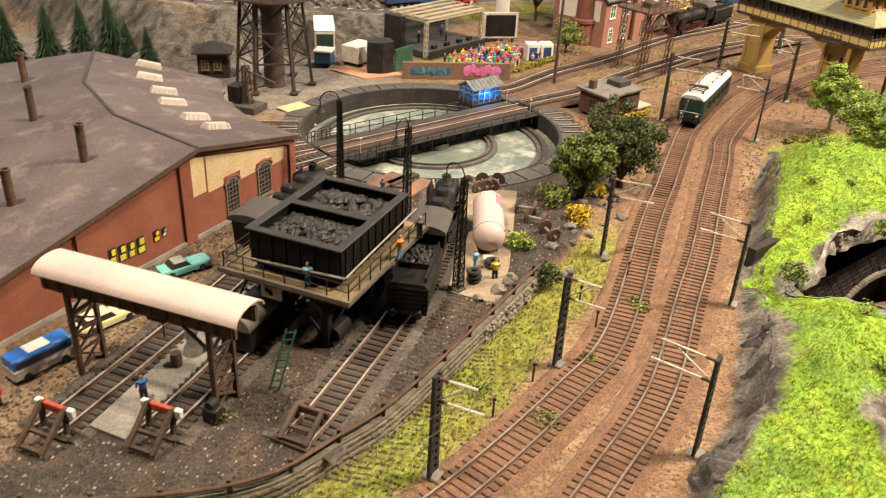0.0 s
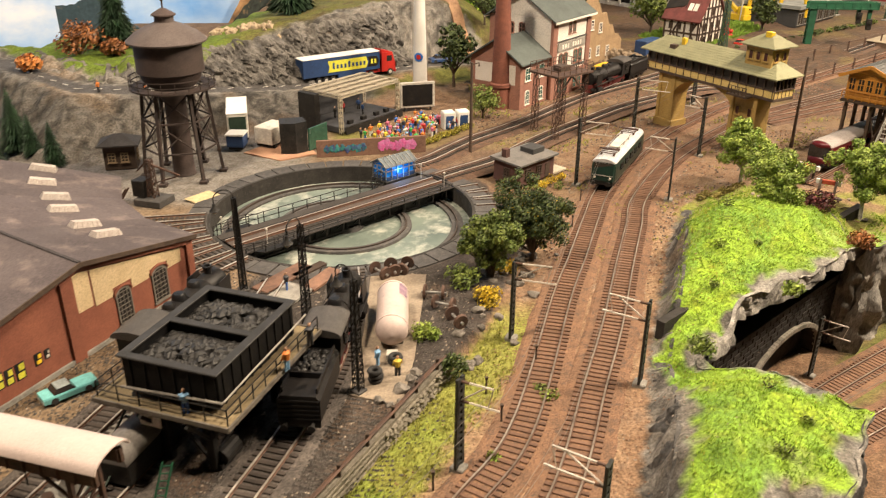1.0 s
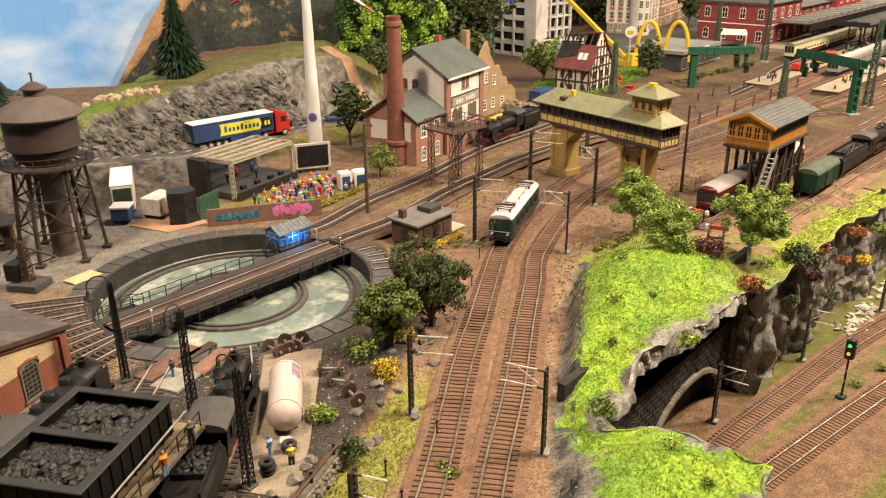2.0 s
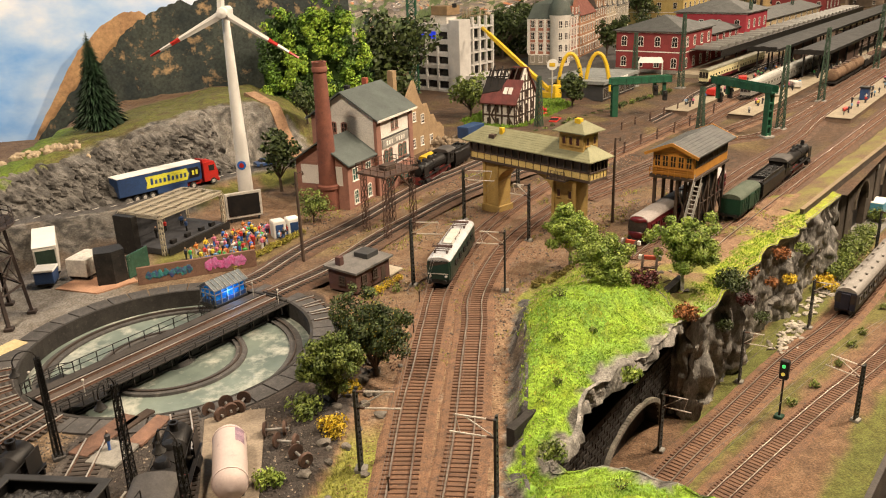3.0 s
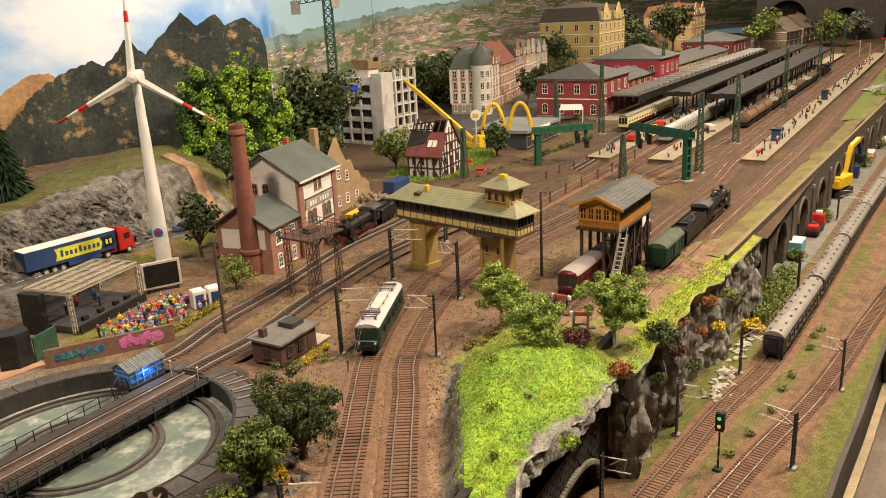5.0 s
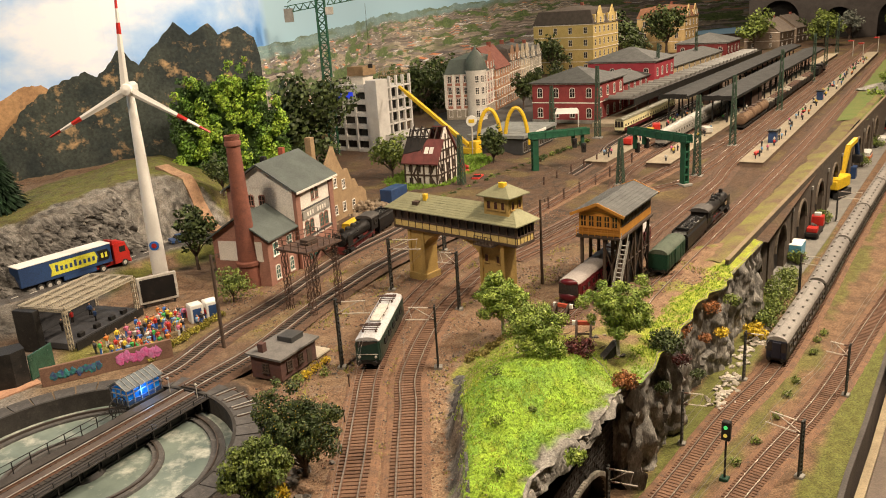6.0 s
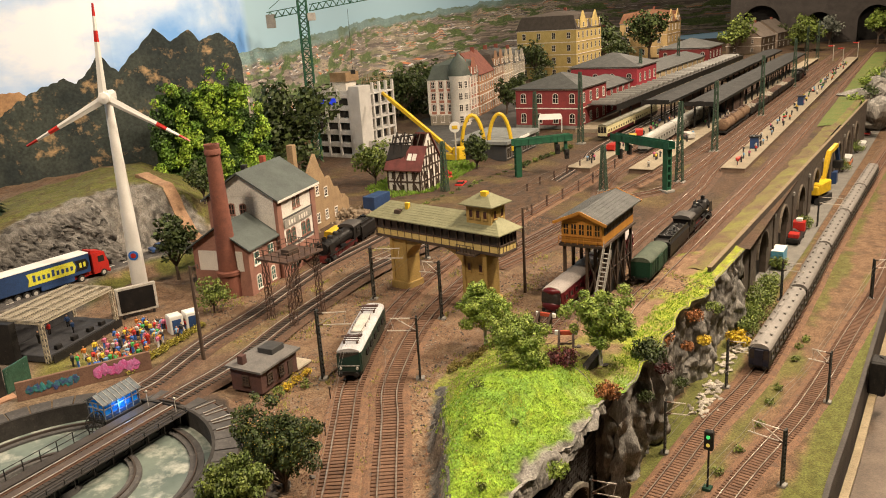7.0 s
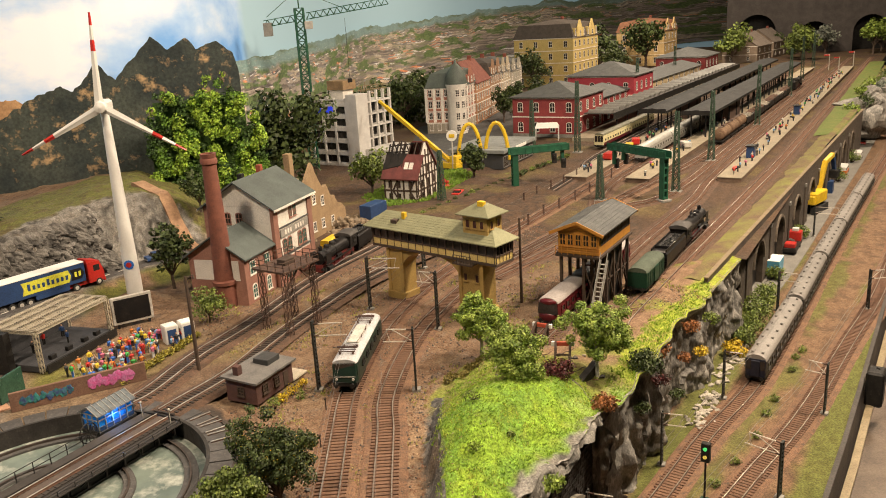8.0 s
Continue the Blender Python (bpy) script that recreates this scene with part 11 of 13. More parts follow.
def build_crane():
    c = thing("tower_crane", 59.8, 248.0, 0, -18, "green lattice tower crane above the building site", "crane")
    part("mast", lattice_tower(Geo(), (0, 0, 0), (0, 0, 47), 2.6, 2.4, 20, 0.16), dark_green_iron, c)
    part("jib", tilted(lattice_tower_h(2.0, 26, 43.5, 1.8), 7), dark_green_iron, c, "green jib")
    part("counter_jib", tilted(lattice_tower_h(-10.5, -1.5, 43.5, 1.8), 7), dark_green_iron, c)
    part("counterweight", Geo().box(-10.6, -1.2, 39.6, -8.2, 1.2, 43.4, 0.1), concrete, c, "pale concrete counterweight")
    part("cab", Geo().box(1.4, -1.6, 41.0, 3.6, 0.6, 43.2, 0.1), dull_white, c, "pale driver's cab")
    part("tie", Geo().tube([(-9.5, 0, 45), (0, 0, 52), (15, 0, 45.4)], 0.1, 5).tube([(0, 0, 47), (0, 0, 52)], 0.2, 6), dark_green_iron, c)
    part("hoist_rope", Geo().tube([(13, 0, 43.6), (13, 0, 26)], 0.06, 4).box(12.3, -0.5, 25, 13.7, 0.5, 26.2, 0.1), black_iron, c)


def tilted(g, a):
    t = math.tan(radians(a))
    g.v = [(x, y, z + x * t) for x, y, z in g.v]
    return g


def lattice_tower_h(x0, x1, z, w):
    g = Geo()
    n = max(2, int(abs(x1 - x0) / 2))
    for y, zz in ((-w / 2, z), (w / 2, z), (0, z + w)):
        g.bar((x0, y, zz), (x1, y, zz), 0.22)
    for k in range(n):
        a, b = lerp(x0, x1, k / n), lerp(x0, x1, (k + 1) / n)
        for y in (-w / 2, w / 2):
            g.bar((a, y, z), ((a + b) / 2, 0, z + w), 0.14).bar(((a + b) / 2, 0, z + w), (b, y, z), 0.14)
        g.bar((a, -w / 2, z), (b, w / 2, z), 0.12)
    return g


build_crane()
mc = thing("mobile_crane", 91.5, 218.0, 0, 120, "yellow mobile crane with a long raised boom", "crane")
part("chassis", Geo().box(-4.5, -1.5, 0.8, 4.5, 1.5, 2.4, 0.1), yellow_paint, mc)
part("cab", Geo().box(-4.5, -1.4, 2.4, -2.0, 1.4, 4.4, 0.15), yellow_paint, mc)
part("boom", Geo().bar((-1.0, 0, 3.0), (22.0, 0, 17.6), 1.0).bar((10, 0, 10), (24.5, 0, 19.2), 0.7), yellow_paint, mc)
part("ram", Geo().bar((1.5, 0, 2.6), (8.0, 0, 8.4), 0.5), steel, mc)
for x in (-3.2, -1.4, 1.4, 3.2):
    for s in (-1, 1):
        piece("wheel", tyre_mesh, mc, Matrix.Translation((x, s * 1.3, 0.5)) @ Matrix.Scale(1.4, 4))


# ---- half-timbered house ----
def build_timbered():
    a, b = Vector((69.5, 181.4, 0)), Vector((77.6, 188.9, 0))
    d = (b - a).normalized()
    h = thing("timbered_house", a.x, a.y, 0, math.degrees(math.atan2(d.y, d.x)), "white half-timbered house with a burnt-out red roof", "house")
    W, D, H, R = 10.9, 9.0, 6.4, 7.4  # the gable end is the front (y = 0)
    part("wall", Geo().box(0, 0, 0, W, D, H, 0.05).slab([(0, 0, H), (W, 0, H), (W / 2, 0, H + R)], (0, 0.4, 0)), white_wall, h)

    def beam(x0, z0, x1, z1):
        part("beam", Geo().bar((x0, -0.07, z0), (x1, -0.07, z1), 0.12, 0.42), wood_dark, h)

    def beam_s(y0, z0, y1, z1):
        part("beam", Geo().bar((-0.07, y0, z0), (-0.07, y1, z1), 0.12, 0.42), wood_dark, h)

    for z in (0.2, 3.1, H):
        beam(0, z, W, z)
        beam_s(0, z, D, z)
    for z in (8.6, 10.8):
        k = (H + R - z) / R * W / 2
        beam(W / 2 - k, z, W / 2 + k, z)
    for k in range(8):
        x = 0.2 + k * (W - 0.4) / 7
        beam(x, 0, x, H)
        top = H + R * (1 - abs(x - W / 2) / (W / 2))
        if top > H + 1:
            beam(x, H, x, top - 0.4)
    for k in range(3):
        x = 0.4 + k * 3.8
        beam(x, 0.3, x + 1.4, 3.0)
        beam(x + 1.5, 3.2, x, H - 0.1)
    for k in range(6):
        y = 0.2 + k * (D - 0.4) / 5
        beam_s(y, 0, y, H)
    for y in (0.3, 4.8):
        beam_s(y, 0.3, y + 1.7, 3.0)
        beam_s(y + 1.7, 3.2, y, H - 0.1)
    for x in (2.3, 5.4, 8.5):
        for z in (0.9, 3.9):
            win(h, x, -0.02, z, 0, 1.1, 1.5, wood_dark, window_dark)
    win(h, W / 2, -0.02, 7.0, 0, 1.1, 1.4, wood_dark, window_dark)
    for y in (1.8, 5.0, 7.2):
        for z in (0.9, 3.9):
            win(h, -0.02, y, z, -90, 1.0, 1.5, wood_dark, window_dark)
    dk = mat("roof_oxblood", (0.16, 0.045, 0.04), (0.11, 0.035, 0.03), 2, 0.15, 0.8)
    part("roof_plane", Geo().slab([(-0.7, -0.5, H - 0.7), (-0.7, D + 0.4, H - 0.7), (W * 0.30, D + 0.4, H + R * 0.62), (W * 0.30, -0.5, H + R * 0.62)], (-0.1, 0, 0.3)), dk, h, "dark red roof plane with a burnt edge")
    part("roof_plane", Geo().slab([(W + 0.7, -0.5, H - 0.7), (W + 0.7, D + 0.4, H - 0.7), (W / 2, D * 0.4, H + R), (W / 2, -0.5, H + R)], (0.1, 0, 0.3)), dk, h)
    for k in range(6):
        y = 0.6 + k * 1.6
        part("rafter", Geo().bar((W * 0.28, y, H + R * 0.58), (W / 2, y, H + R), 0.22).bar((W * 0.72, y, H + R * 0.5), (W / 2, y, H + R), 0.22), wood_dark, h, "charred rafter")
    char = mat("charred", (0.012, 0.011, 0.01), (0.03, 0.024, 0.02), 1, 0.15, 0.9)
    for y0, y1 in ((1.5, 2.5), (2.8, 3.8)):
        part("roof_window", Geo().slab([(0.95, y0, H + 1.55), (0.95, y1, H + 1.55), (2.0, y1, H + 2.95), (2.0, y0, H + 2.95)], (-0.25, 0, 0.25)), white_wall, h, "small white roof window")
    part("burnt_edge", Geo().slab([(W * 0.12, D * 0.55, H + R * 0.3), (W * 0.06, D + 0.42, H + R * 0.16), (W * 0.31, D + 0.42, H + R * 0.64), (W * 0.31, D * 0.42, H + R * 0.64)], (-0.12, 0, 0.36)), char, h, "charred part of the roof")
    for k in range(5):
        y = D * 0.5 + k * 1.05
        part("rafter", Geo().bar((W * 0.1, y, H + R * 0.25), (W * 0.42, y + 0.3, H + R * (0.95 + 0.1 * (k % 2))), 0.3), char, h, "charred rafter")
    part("purlin", Geo().bar((W * 0.3, D * 0.4, H + R * 0.75), (W * 0.3, D + 0.6, H + R * 0.7), 0.3).bar((W * 0.46, D * 0.3, H + R * 0.98), (W * 0.44, D + 0.3, H + R * 0.86), 0.3), char, h, "charred purlin")


build_timbered()


# ---- ruin beside the waterworks ----
def build_ruin():
    r = thing("ruined_house", 44, 165.5, 0.2, 48, "half-demolished brown house with broken walls", "ruin")
    m = mat("ruin_ochre", (0.36, 0.25, 0.14), (0.28, 0.19, 0.11), 2, 0.15, 0.9)
    part("wall", Geo().slab([(-8, 0, 0), (8, 0, 0), (8, 0, 4), (6.2, 0, 5.4), (5.5, 0, 4.6), (3.5, 0, 7.6), (2.4, 0, 7.2), (0.6, 0, 10.4), (-1.0, 0, 10.0), (-3.2, 0, 13.2), (-4.4, 0, 15.8), (-8, 0, 12.0)], (0, 0.7, 0)), m, r, "broken gable wall")
    part("wall", Geo().slab([(-8, 0.7, 0), (-8, 12, 0), (-8, 12, 9.0), (-8, 9, 12.6), (-8, 4, 13.0), (-8, 0.7, 12.0)], (0.7, 0, 0)), m, r)
    part("back_wall", Geo().slab([(-8, 12, 0), (10, 12, 0), (10, 12, 9.5), (7, 12, 10.5), (2, 12, 11), (-8, 12, 12)], (0, 0.7, 0)), mat("ruin_grey", (0.34, 0.30, 0.22), None, 2, 0.15, 0.9), r)
    for x, z in ((-5.5, 2.0), (-2.0, 2.0), (2.0, 1.6), (-5.0, 7.5), (-1.6, 6.6)):
        win(r, x, -0.02, z, 0, 1.3, 2.0, white_wall, window_dark)
    for x, z in ((-3.5, 7.5), (0.5, 7.5), (4.5, 7.0)):
        win(r, x, 11.98, z, 0, 1.3, 2.0, white_wall, window_dark)
    part("floor_edge", Geo().box(-7.3, 0.7, 5.0, 1.0, 7, 5.3).box(-7.3, 0.7, 9.4, -3.0, 5, 9.7), wood, r)
    part("chimney", Geo().box(-7.6, 3.0, 12.0, -6.2, 4.4, 18.0, 0.05), m, r)
    g = Geo()
    rng = random.Random(4)
    for _ in range(220):
        x, y = rng.gauss(4, 4), rng.gauss(2, 4)
        q = rng.uniform(0.3, 0.8)
        g.blob((x, y - 3, 0.2 + max(0, 2.2 - 0.3 * math.hypot(x - 4, y - 2)) * rng.random()), q, rng.random() * 50, 0.4, 1)
    part("rubble", g, mat("rubble", (0.28, 0.21, 0.14), (0.18, 0.14, 0.1), 1, 0.15, 0.9), r, "heap of rubble")["kind"] = "stuff"


build_ruin()
car(41.5, 154.0, 0.3, 50, yellow_paint, "yellow postal van beside the waterworks", 5.0, 2.2, yellow_paint, kind="van")
box_van(56.0, 173.0, 0.1, 40, dark_blue, "dark blue lorry box behind the black engine", 6.5, 3.0, 3.0)


# ---- restaurant with two yellow arches ----
def build_restaurant():
    r = thing("restaurant", 108.0, 222.0, 0, 42, "low grey flat-roofed restaurant with two tall yellow arches", "restaurant")
    part("wall", Geo().box(-12, -8, 0, 12, 8, 4.6, 0.1), mat("diner_dark", (0.06, 0.06, 0.062), None, 3, 0.2, 0.5), r)
    part("roof", Geo().box(-12.8, -8.8, 4.6, 12.8, 8.8, 5.6, 0.08), mat("diner_roof", (0.24, 0.25, 0.24), None, 3, 0.2, 0.7), r, "pale grey flat roof")
    for k in range(6):
        win(r, -10 + k * 4, -8.02, 0.6, 0, 3.2, 3.0, steel, window_dark, False, (2, 1))
    part("sign_band", Geo().box(-4, -8.95, 4.7, 4, -8.8, 5.5), white_paint, r)
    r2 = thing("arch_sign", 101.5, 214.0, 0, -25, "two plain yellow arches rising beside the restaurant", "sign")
    for c in (-4.0, 3.6):
        pts = [(c + 3.3 * math.cos(t), 0, 2.2 + 10.6 * math.sin(t)) for t in np.linspace(0, math.pi, 15)]
        part("arch", Geo().tube(pts, 0.55, 8), yellow_paint, r2, "yellow arch")
    s = thing("pole_sign", 92.0, 214.5, 0, -25, "white oval pole sign with a small yellow shape", "sign")
    part("pole", Geo().cyl((0, 0, 0), (0, 0, 9), 0.25, 0.22, 8), dull_white, s)
    part("board", Geo().cyl((0, -0.3, 10.2), (0, 0.3, 10.2), 1.5, 1.5, 20), white_paint, s)
    part("shape", Geo().box(-0.8, -0.45, 9.7, 0.8, -0.3, 10.7, 0.05), yellow_paint, s)


build_restaurant()
car(80.9, 184.6, 0.1, 52, red_paint, "red open fire service car on the grass", 5.0, 2.0, red_paint)
play = thing("play_figure", 80.2, 192.6, 0, 20, "tall red plastic play tower on the grass", "play tower")
for k, (x, z, r_) in enumerate(((0, 0.9, 0.9), (0.2, 2.4, 0.75), (-0.1, 3.7, 0.6), (1.5, 0.7, 0.7), (1.5, 1.9, 0.5))):
    part("lobe", Geo().blob((x, 0, z), (r_, r_ * 0.8, r_), k, 0.1, 2), red_paint, play, "", True)
for k, (u, n, p_) in enumerate(((18, 36, red_paint), (34, 35.5, yellow_paint), (44, 36.5, red_paint), (24, 21.5, dull_white), (40, 20.5, dull_white))):
    o = st(u, n, 1.12)
    solo("luggage_cart", Geo().box(-2.2, -1.1, 0.4, 2.2, 1.1, 1.9, 0.12).cyl((-1.4, -1.1, 0.4), (-1.4, 1.1, 0.4), 0.4, 0.4, 10).cyl((1.4, -1.1, 0.4), (1.4, 1.1, 0.4), 0.4, 0.4, 10), p_, ("red" if p_ is red_paint else "yellow" if p_ is yellow_paint else "white") + " luggage cart on the platform", "luggage cart", "luggage carts", at=tuple(o), rot=ST_ROT + 10 * k)


# ---- trees of the town and the hillside ----
for k, (x, y, h, r, lf, z) in enumerate(((62.9, 197.0, 12.5, 5.6, leaf_mid, 0), (91.5, 199.0, 11, 4.2, leaf_dark, 0), (160, 312, 15, 5.5, leaf_dark, 0), (149, 300, 14, 5.0, leaf_dark, 0), (176, 325, 15, 6, leaf_dark, 0),
                                     (11.6, 138.5, 10.5, 3.4, leaf_dark, 2.2), (15.4, 122.6, 5.4, 3.2, leaf_mid, 0.6), (19.5, 168, 8.0, 4.0, leaf_dark, 8.0), (128, 330, 22, 9, leaf_dark, 0), (112, 318, 20, 9, leaf_dark, 0),
                                     (300, 470, 30, 14, leaf_dark, 0), (350, 490, 34, 15, leaf_dark, 0), (395, 455, 26, 12, leaf_mid, 0), (285, 430, 22, 10, leaf_dark, 0), (440, 440, 26, 12, leaf_mid, 0), (505, 440, 26, 11, leaf_light, 0), (560, 480, 34, 15, leaf_light, 0), (225, 420, 24, 11, leaf_dark, 0))):
    tree(x, y, z, h, r, lf, 200 + k, "round dark green broadleaf tree of the town" if lf is not leaf_light else "light green tree near the tunnels", None, 1700, 0.034 * h, 0.18)
for k, (x, y, h) in enumerate(((-62.9, 101, 9.5), (-57.2, 101.3, 9.2), (-52.9, 102.2, 9.4), (-50.5, 106, 9.2), (-47.4, 103.6, 6.2), (-45.2, 136.5, 14.5), (-19.0, 160.0, 18.0), (-67, 106, 10), (-43.4, 100.6, 6.5))):
    conifer(x, y, gz(x, y) - 0.2, h, 0.27 * h, 300 + k)
for k, (x, y, r, lf, lb) in enumerate(((-49.5, 131, 4.2, leaf_rust, "wide orange-brown autumn thicket"), (-53.6, 121.5, 2.0, leaf_mat("leaf_orange", (0.6, 0.22, 0.05), (0.4, 0.16, 0.04)), "bright orange autumn bush"), (-44, 130.5, 2.2, leaf_rust, "orange-brown autumn bush"))):
    bush(x, y, gz(x, y), r, lf, 330 + k, lb + " beside the hillside road", 900, 0.3, 0.9)
# hillside path and stones
path = spline([(8.5, 178, 0), (13, 170, 0), (18, 161.5, 0), (22.4, 153, 0), (25, 148, 0)], 1.0)
gp = Geo()
for p, dd in zip(path, ways(path)):
    s = Vector((dd.y, -dd.x, 0))
    z = gz(p.x, p.y)
    for o in (-1.3, 1.3):
        q = p + s * o
        gp.v.append((q.x, q.y, z + 0.7))
    for o in (1.3, -1.3):
        q = p + s * o
        gp.v.append((q.x, q.y, z - 2.5))
for i in range(len(path) - 1):
    for k in range(4):
        gp.f.append((i * 4 + k, (i + 1) * 4 + k, (i + 1) * 4 + (k + 1) % 4, i * 4 + (k + 1) % 4))
solo("hill_path", gp, mat("path_earth", (0.34, 0.21, 0.12), (0.24, 0.14, 0.085), 1.5, 0.2, 0.9), "brown earth path climbing the hillside", "path", kind="structure")
sg = Geo()
for k in range(60):
    x, y = rng.gauss(-26, 3.2), rng.gauss(143.5, 1.4)
    sg.blob((x, y, gz(x, y) + 0.2), rng.uniform(0.3, 0.75), k, 0.35, 1)
tagged(solo("field_stones", sg, mat("field_stone", (0.46, 0.36, 0.24), (0.36, 0.28, 0.19), 1, 0.15, 0.9), "scattered pale field stones on the turf", "stones", kind="stuff"))


# ---- wind turbine ----
def build_turbine():
    t = thing("wind_turbine", 5.6, 137.0, gz(5.6, 137), -12, "white wind turbine with red-banded blades", "wind turbine")
    part("tower", Geo().lathe([(1.25, -0.5), (1.2, 3), (0.58, 28.6), (0, 28.6)], 20), white_paint, t, "", True)
    part("emblem", Geo().cyl((0, -1.2, 4.6), (0, -1.02, 4.6), 0.75, 0.75, 16), blue_paint, t, "round blue and white badge")
    part("emblem_centre", Geo().cyl((0, -1.24, 4.6), (0, -1.02, 4.6), 0.42, 0.42, 12), red_paint, t)
    part("nacelle", Geo().box(-0.9, -1.6, 28.2, 0.9, 2.4, 30.0, 0.4), white_paint, t)
    part("hub", Geo().lathe([(0, 0), (0.8, -0.2), (0.9, -0.9), (0.7, -1.2)], 14, m=Matrix.Translation((0, -2.7, 29.1)) @ pose(0, 0, 0, 90, 0, 0)), white_paint, t, "", True)
    for k in range(3):
        a = radians(90 - 3 + 120 * k)
        d = Vector((math.cos(a), 0, math.sin(a)))
        s = Vector((-math.sin(a), 0, math.cos(a)))
        c = Vector((0, -2.0, 29.1))
        for r0, r1, m, nm in ((0.4, 8.0, white_paint, "blade"), (8.0, 9.6, red_paint, "blade_band"), (9.6, 11.6, white_paint, "blade"), (11.6, 13.4, red_paint, "blade_band")):
            wd = lambda q: lerp(0.75, 0.18, q / 13.4)  # noqa: E731
            p0, p1 = c + d * r0, c + d * r1
            g = Geo()
            for p, q in ((p0, r0), (p1, r1)):
                w = wd(q)
                g.v += [tuple(p + s * w), tuple(p + Vector((0, 0.16, 0))), tuple(p - s * w * 0.7), tuple(p - Vector((0, 0.16, 0)))]
            g.f = [(0, 1, 5, 4), (1, 2, 6, 5), (2, 3, 7, 6), (3, 0, 4, 7), (3, 2, 1, 0), (4, 5, 6, 7)]
            part(nm, g, m, t, "red blade band" if m is red_paint else "white blade")


build_turbine()

# ---- printed backdrop, room and table edge ----
def backdrop_mat():
    m = bpy.data.materials.new("mural_sky_glow")
    m.use_nodes = True
    nt = m.node_tree
    b = nt.nodes["Principled BSDF"]
    b.inputs["Roughness"].default_value = 0.6
    co = nt.nodes.new("ShaderNodeTexCoord").outputs["Object"]
    mp = nt.nodes.new("ShaderNodeMapping")
    mp.inputs["Scale"].default_value = (1.0, 1.0, 1.7)
    nt.links.new(co, mp.inputs[0])
    no = nd(nt, "ShaderNodeTexNoise", Scale=1.7, Detail=7.0, Roughness=0.55)
    nt.links.new(mp.outputs[0], no.inputs["Vector"])
    rp = nt.nodes.new("ShaderNodeValToRGB")
    rp.color_ramp.elements[0].position, rp.color_ramp.elements[0].color = 0.46, (0.16, 0.36, 0.72, 1)
    rp.color_ramp.elements[1].position, rp.color_ramp.elements[1].color = 0.63, (0.80, 0.81, 0.86, 1)
    e = rp.color_ramp.elements.new(0.54)
    e.color = (0.40, 0.56, 0.80, 1)
    nt.links.new(no.outputs["Fac"], rp.inputs[0])
    sep = nt.nodes.new("ShaderNodeSeparateXYZ")
    nt.links.new(co, sep.inputs[0])
    side = nd(nt, "ShaderNodeMapRange", From_Min=0.43, From_Max=0.46)
    nt.links.new(sep.outputs[0], side.inputs["Value"])
    mx = nt.nodes.new("ShaderNodeMix")
    mx.data_type = "RGBA"
    mx.inputs[7].default_value = (0.36, 0.53, 0.62, 1)
    nt.links.new(side.outputs[0], mx.inputs[0])
    nt.links.new(rp.outputs[0], mx.inputs[6])
    nt.links.new(mx.outputs[2], b.inputs["Base Color"])
    # glow added to the print to brighten the sky; no lamp behind it
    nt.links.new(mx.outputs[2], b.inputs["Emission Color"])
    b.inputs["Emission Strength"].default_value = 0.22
    return m


def strip(line, z0, z1, n=1):
    g = Geo()
    for k in range(n + 1):
        z = lerp(z0, z1, k / n)
        g.v += [(p[0], p[1], z) for p in line]
    m = len(line)
    for k in range(n):
        g.f += [(k * m + i, k * m + i + 1, (k + 1) * m + i + 1, (k + 1) * m + i) for i in range(m - 1)]
    return g


BACK = [(-190, 90), (-150, 150), (-70, 212), (12, 226), (46, 262), (90, 350), (150, 470), (300, 660), (520, 800), (760, 860)]
bl = [tuple(p) for p in spline([(*p, 0) for p in BACK], 6)]
solo("backdrop", strip(bl, -20, 150), backdrop_mat(), "printed mural of blue sky with white clouds, brightened by added glow", "backdrop", kind="structure")
mount = mat("mural_mountain", (0.05, 0.06, 0.05), (0.02, 0.028, 0.028), 9, 0.7, 0.7, bump=0.0, dirt=(0.50, 0.33, 0.17), amount=0.2, rnd=0, span=(0.55, 1.45))


def ridge_panel(name, y, prof, zb, m, label, rough=0.6, step=0.5):
    """A cut-out board with a jagged top edge, standing before the backdrop."""
    xs = np.arange(prof[0][0], prof[-1][0], step)
    zs = np.interp(xs, [p[0] for p in prof], [p[1] for p in prof]) + (fbm(xs / 1.5, xs * 0 + y, 3) - 0.5) * 2 * rough * 2
    g = Geo()
    for x, z in zip(xs, zs):
        yy = y if not callable(y) else y(x)
        g.v += [(x, yy, zb), (x, yy, z), (x, yy + 0.4, z), (x, yy + 0.4, zb)]
    for i in range(len(xs) - 1):
        for k in range(4):
            g.f.append((i * 4 + k, (i + 1) * 4 + k, (i + 1) * 4 + (k + 1) % 4, i * 4 + (k + 1) % 4))
    return solo(name, g, m, label, "backdrop", kind="structure")


ridge_panel("mountain_board", 213, [(-45, -2), (-36, 8), (-25, 18.5), (-18, 25.5), (-13, 28.5), (-8, 30.2), (-5.3, 32), (-2, 30), (3.3, 36.5), (7.7, 32.8), (12.8, 37.4), (16.6, 41.7), (19.9, 37.9), (24.3, 41.1), (26.5, 38), (31.4, 39.8), (35.1, 36.9), (36.5, 30)], -8, mount, "printed dark alpine ridge with sunlit rock faces", 0.5)
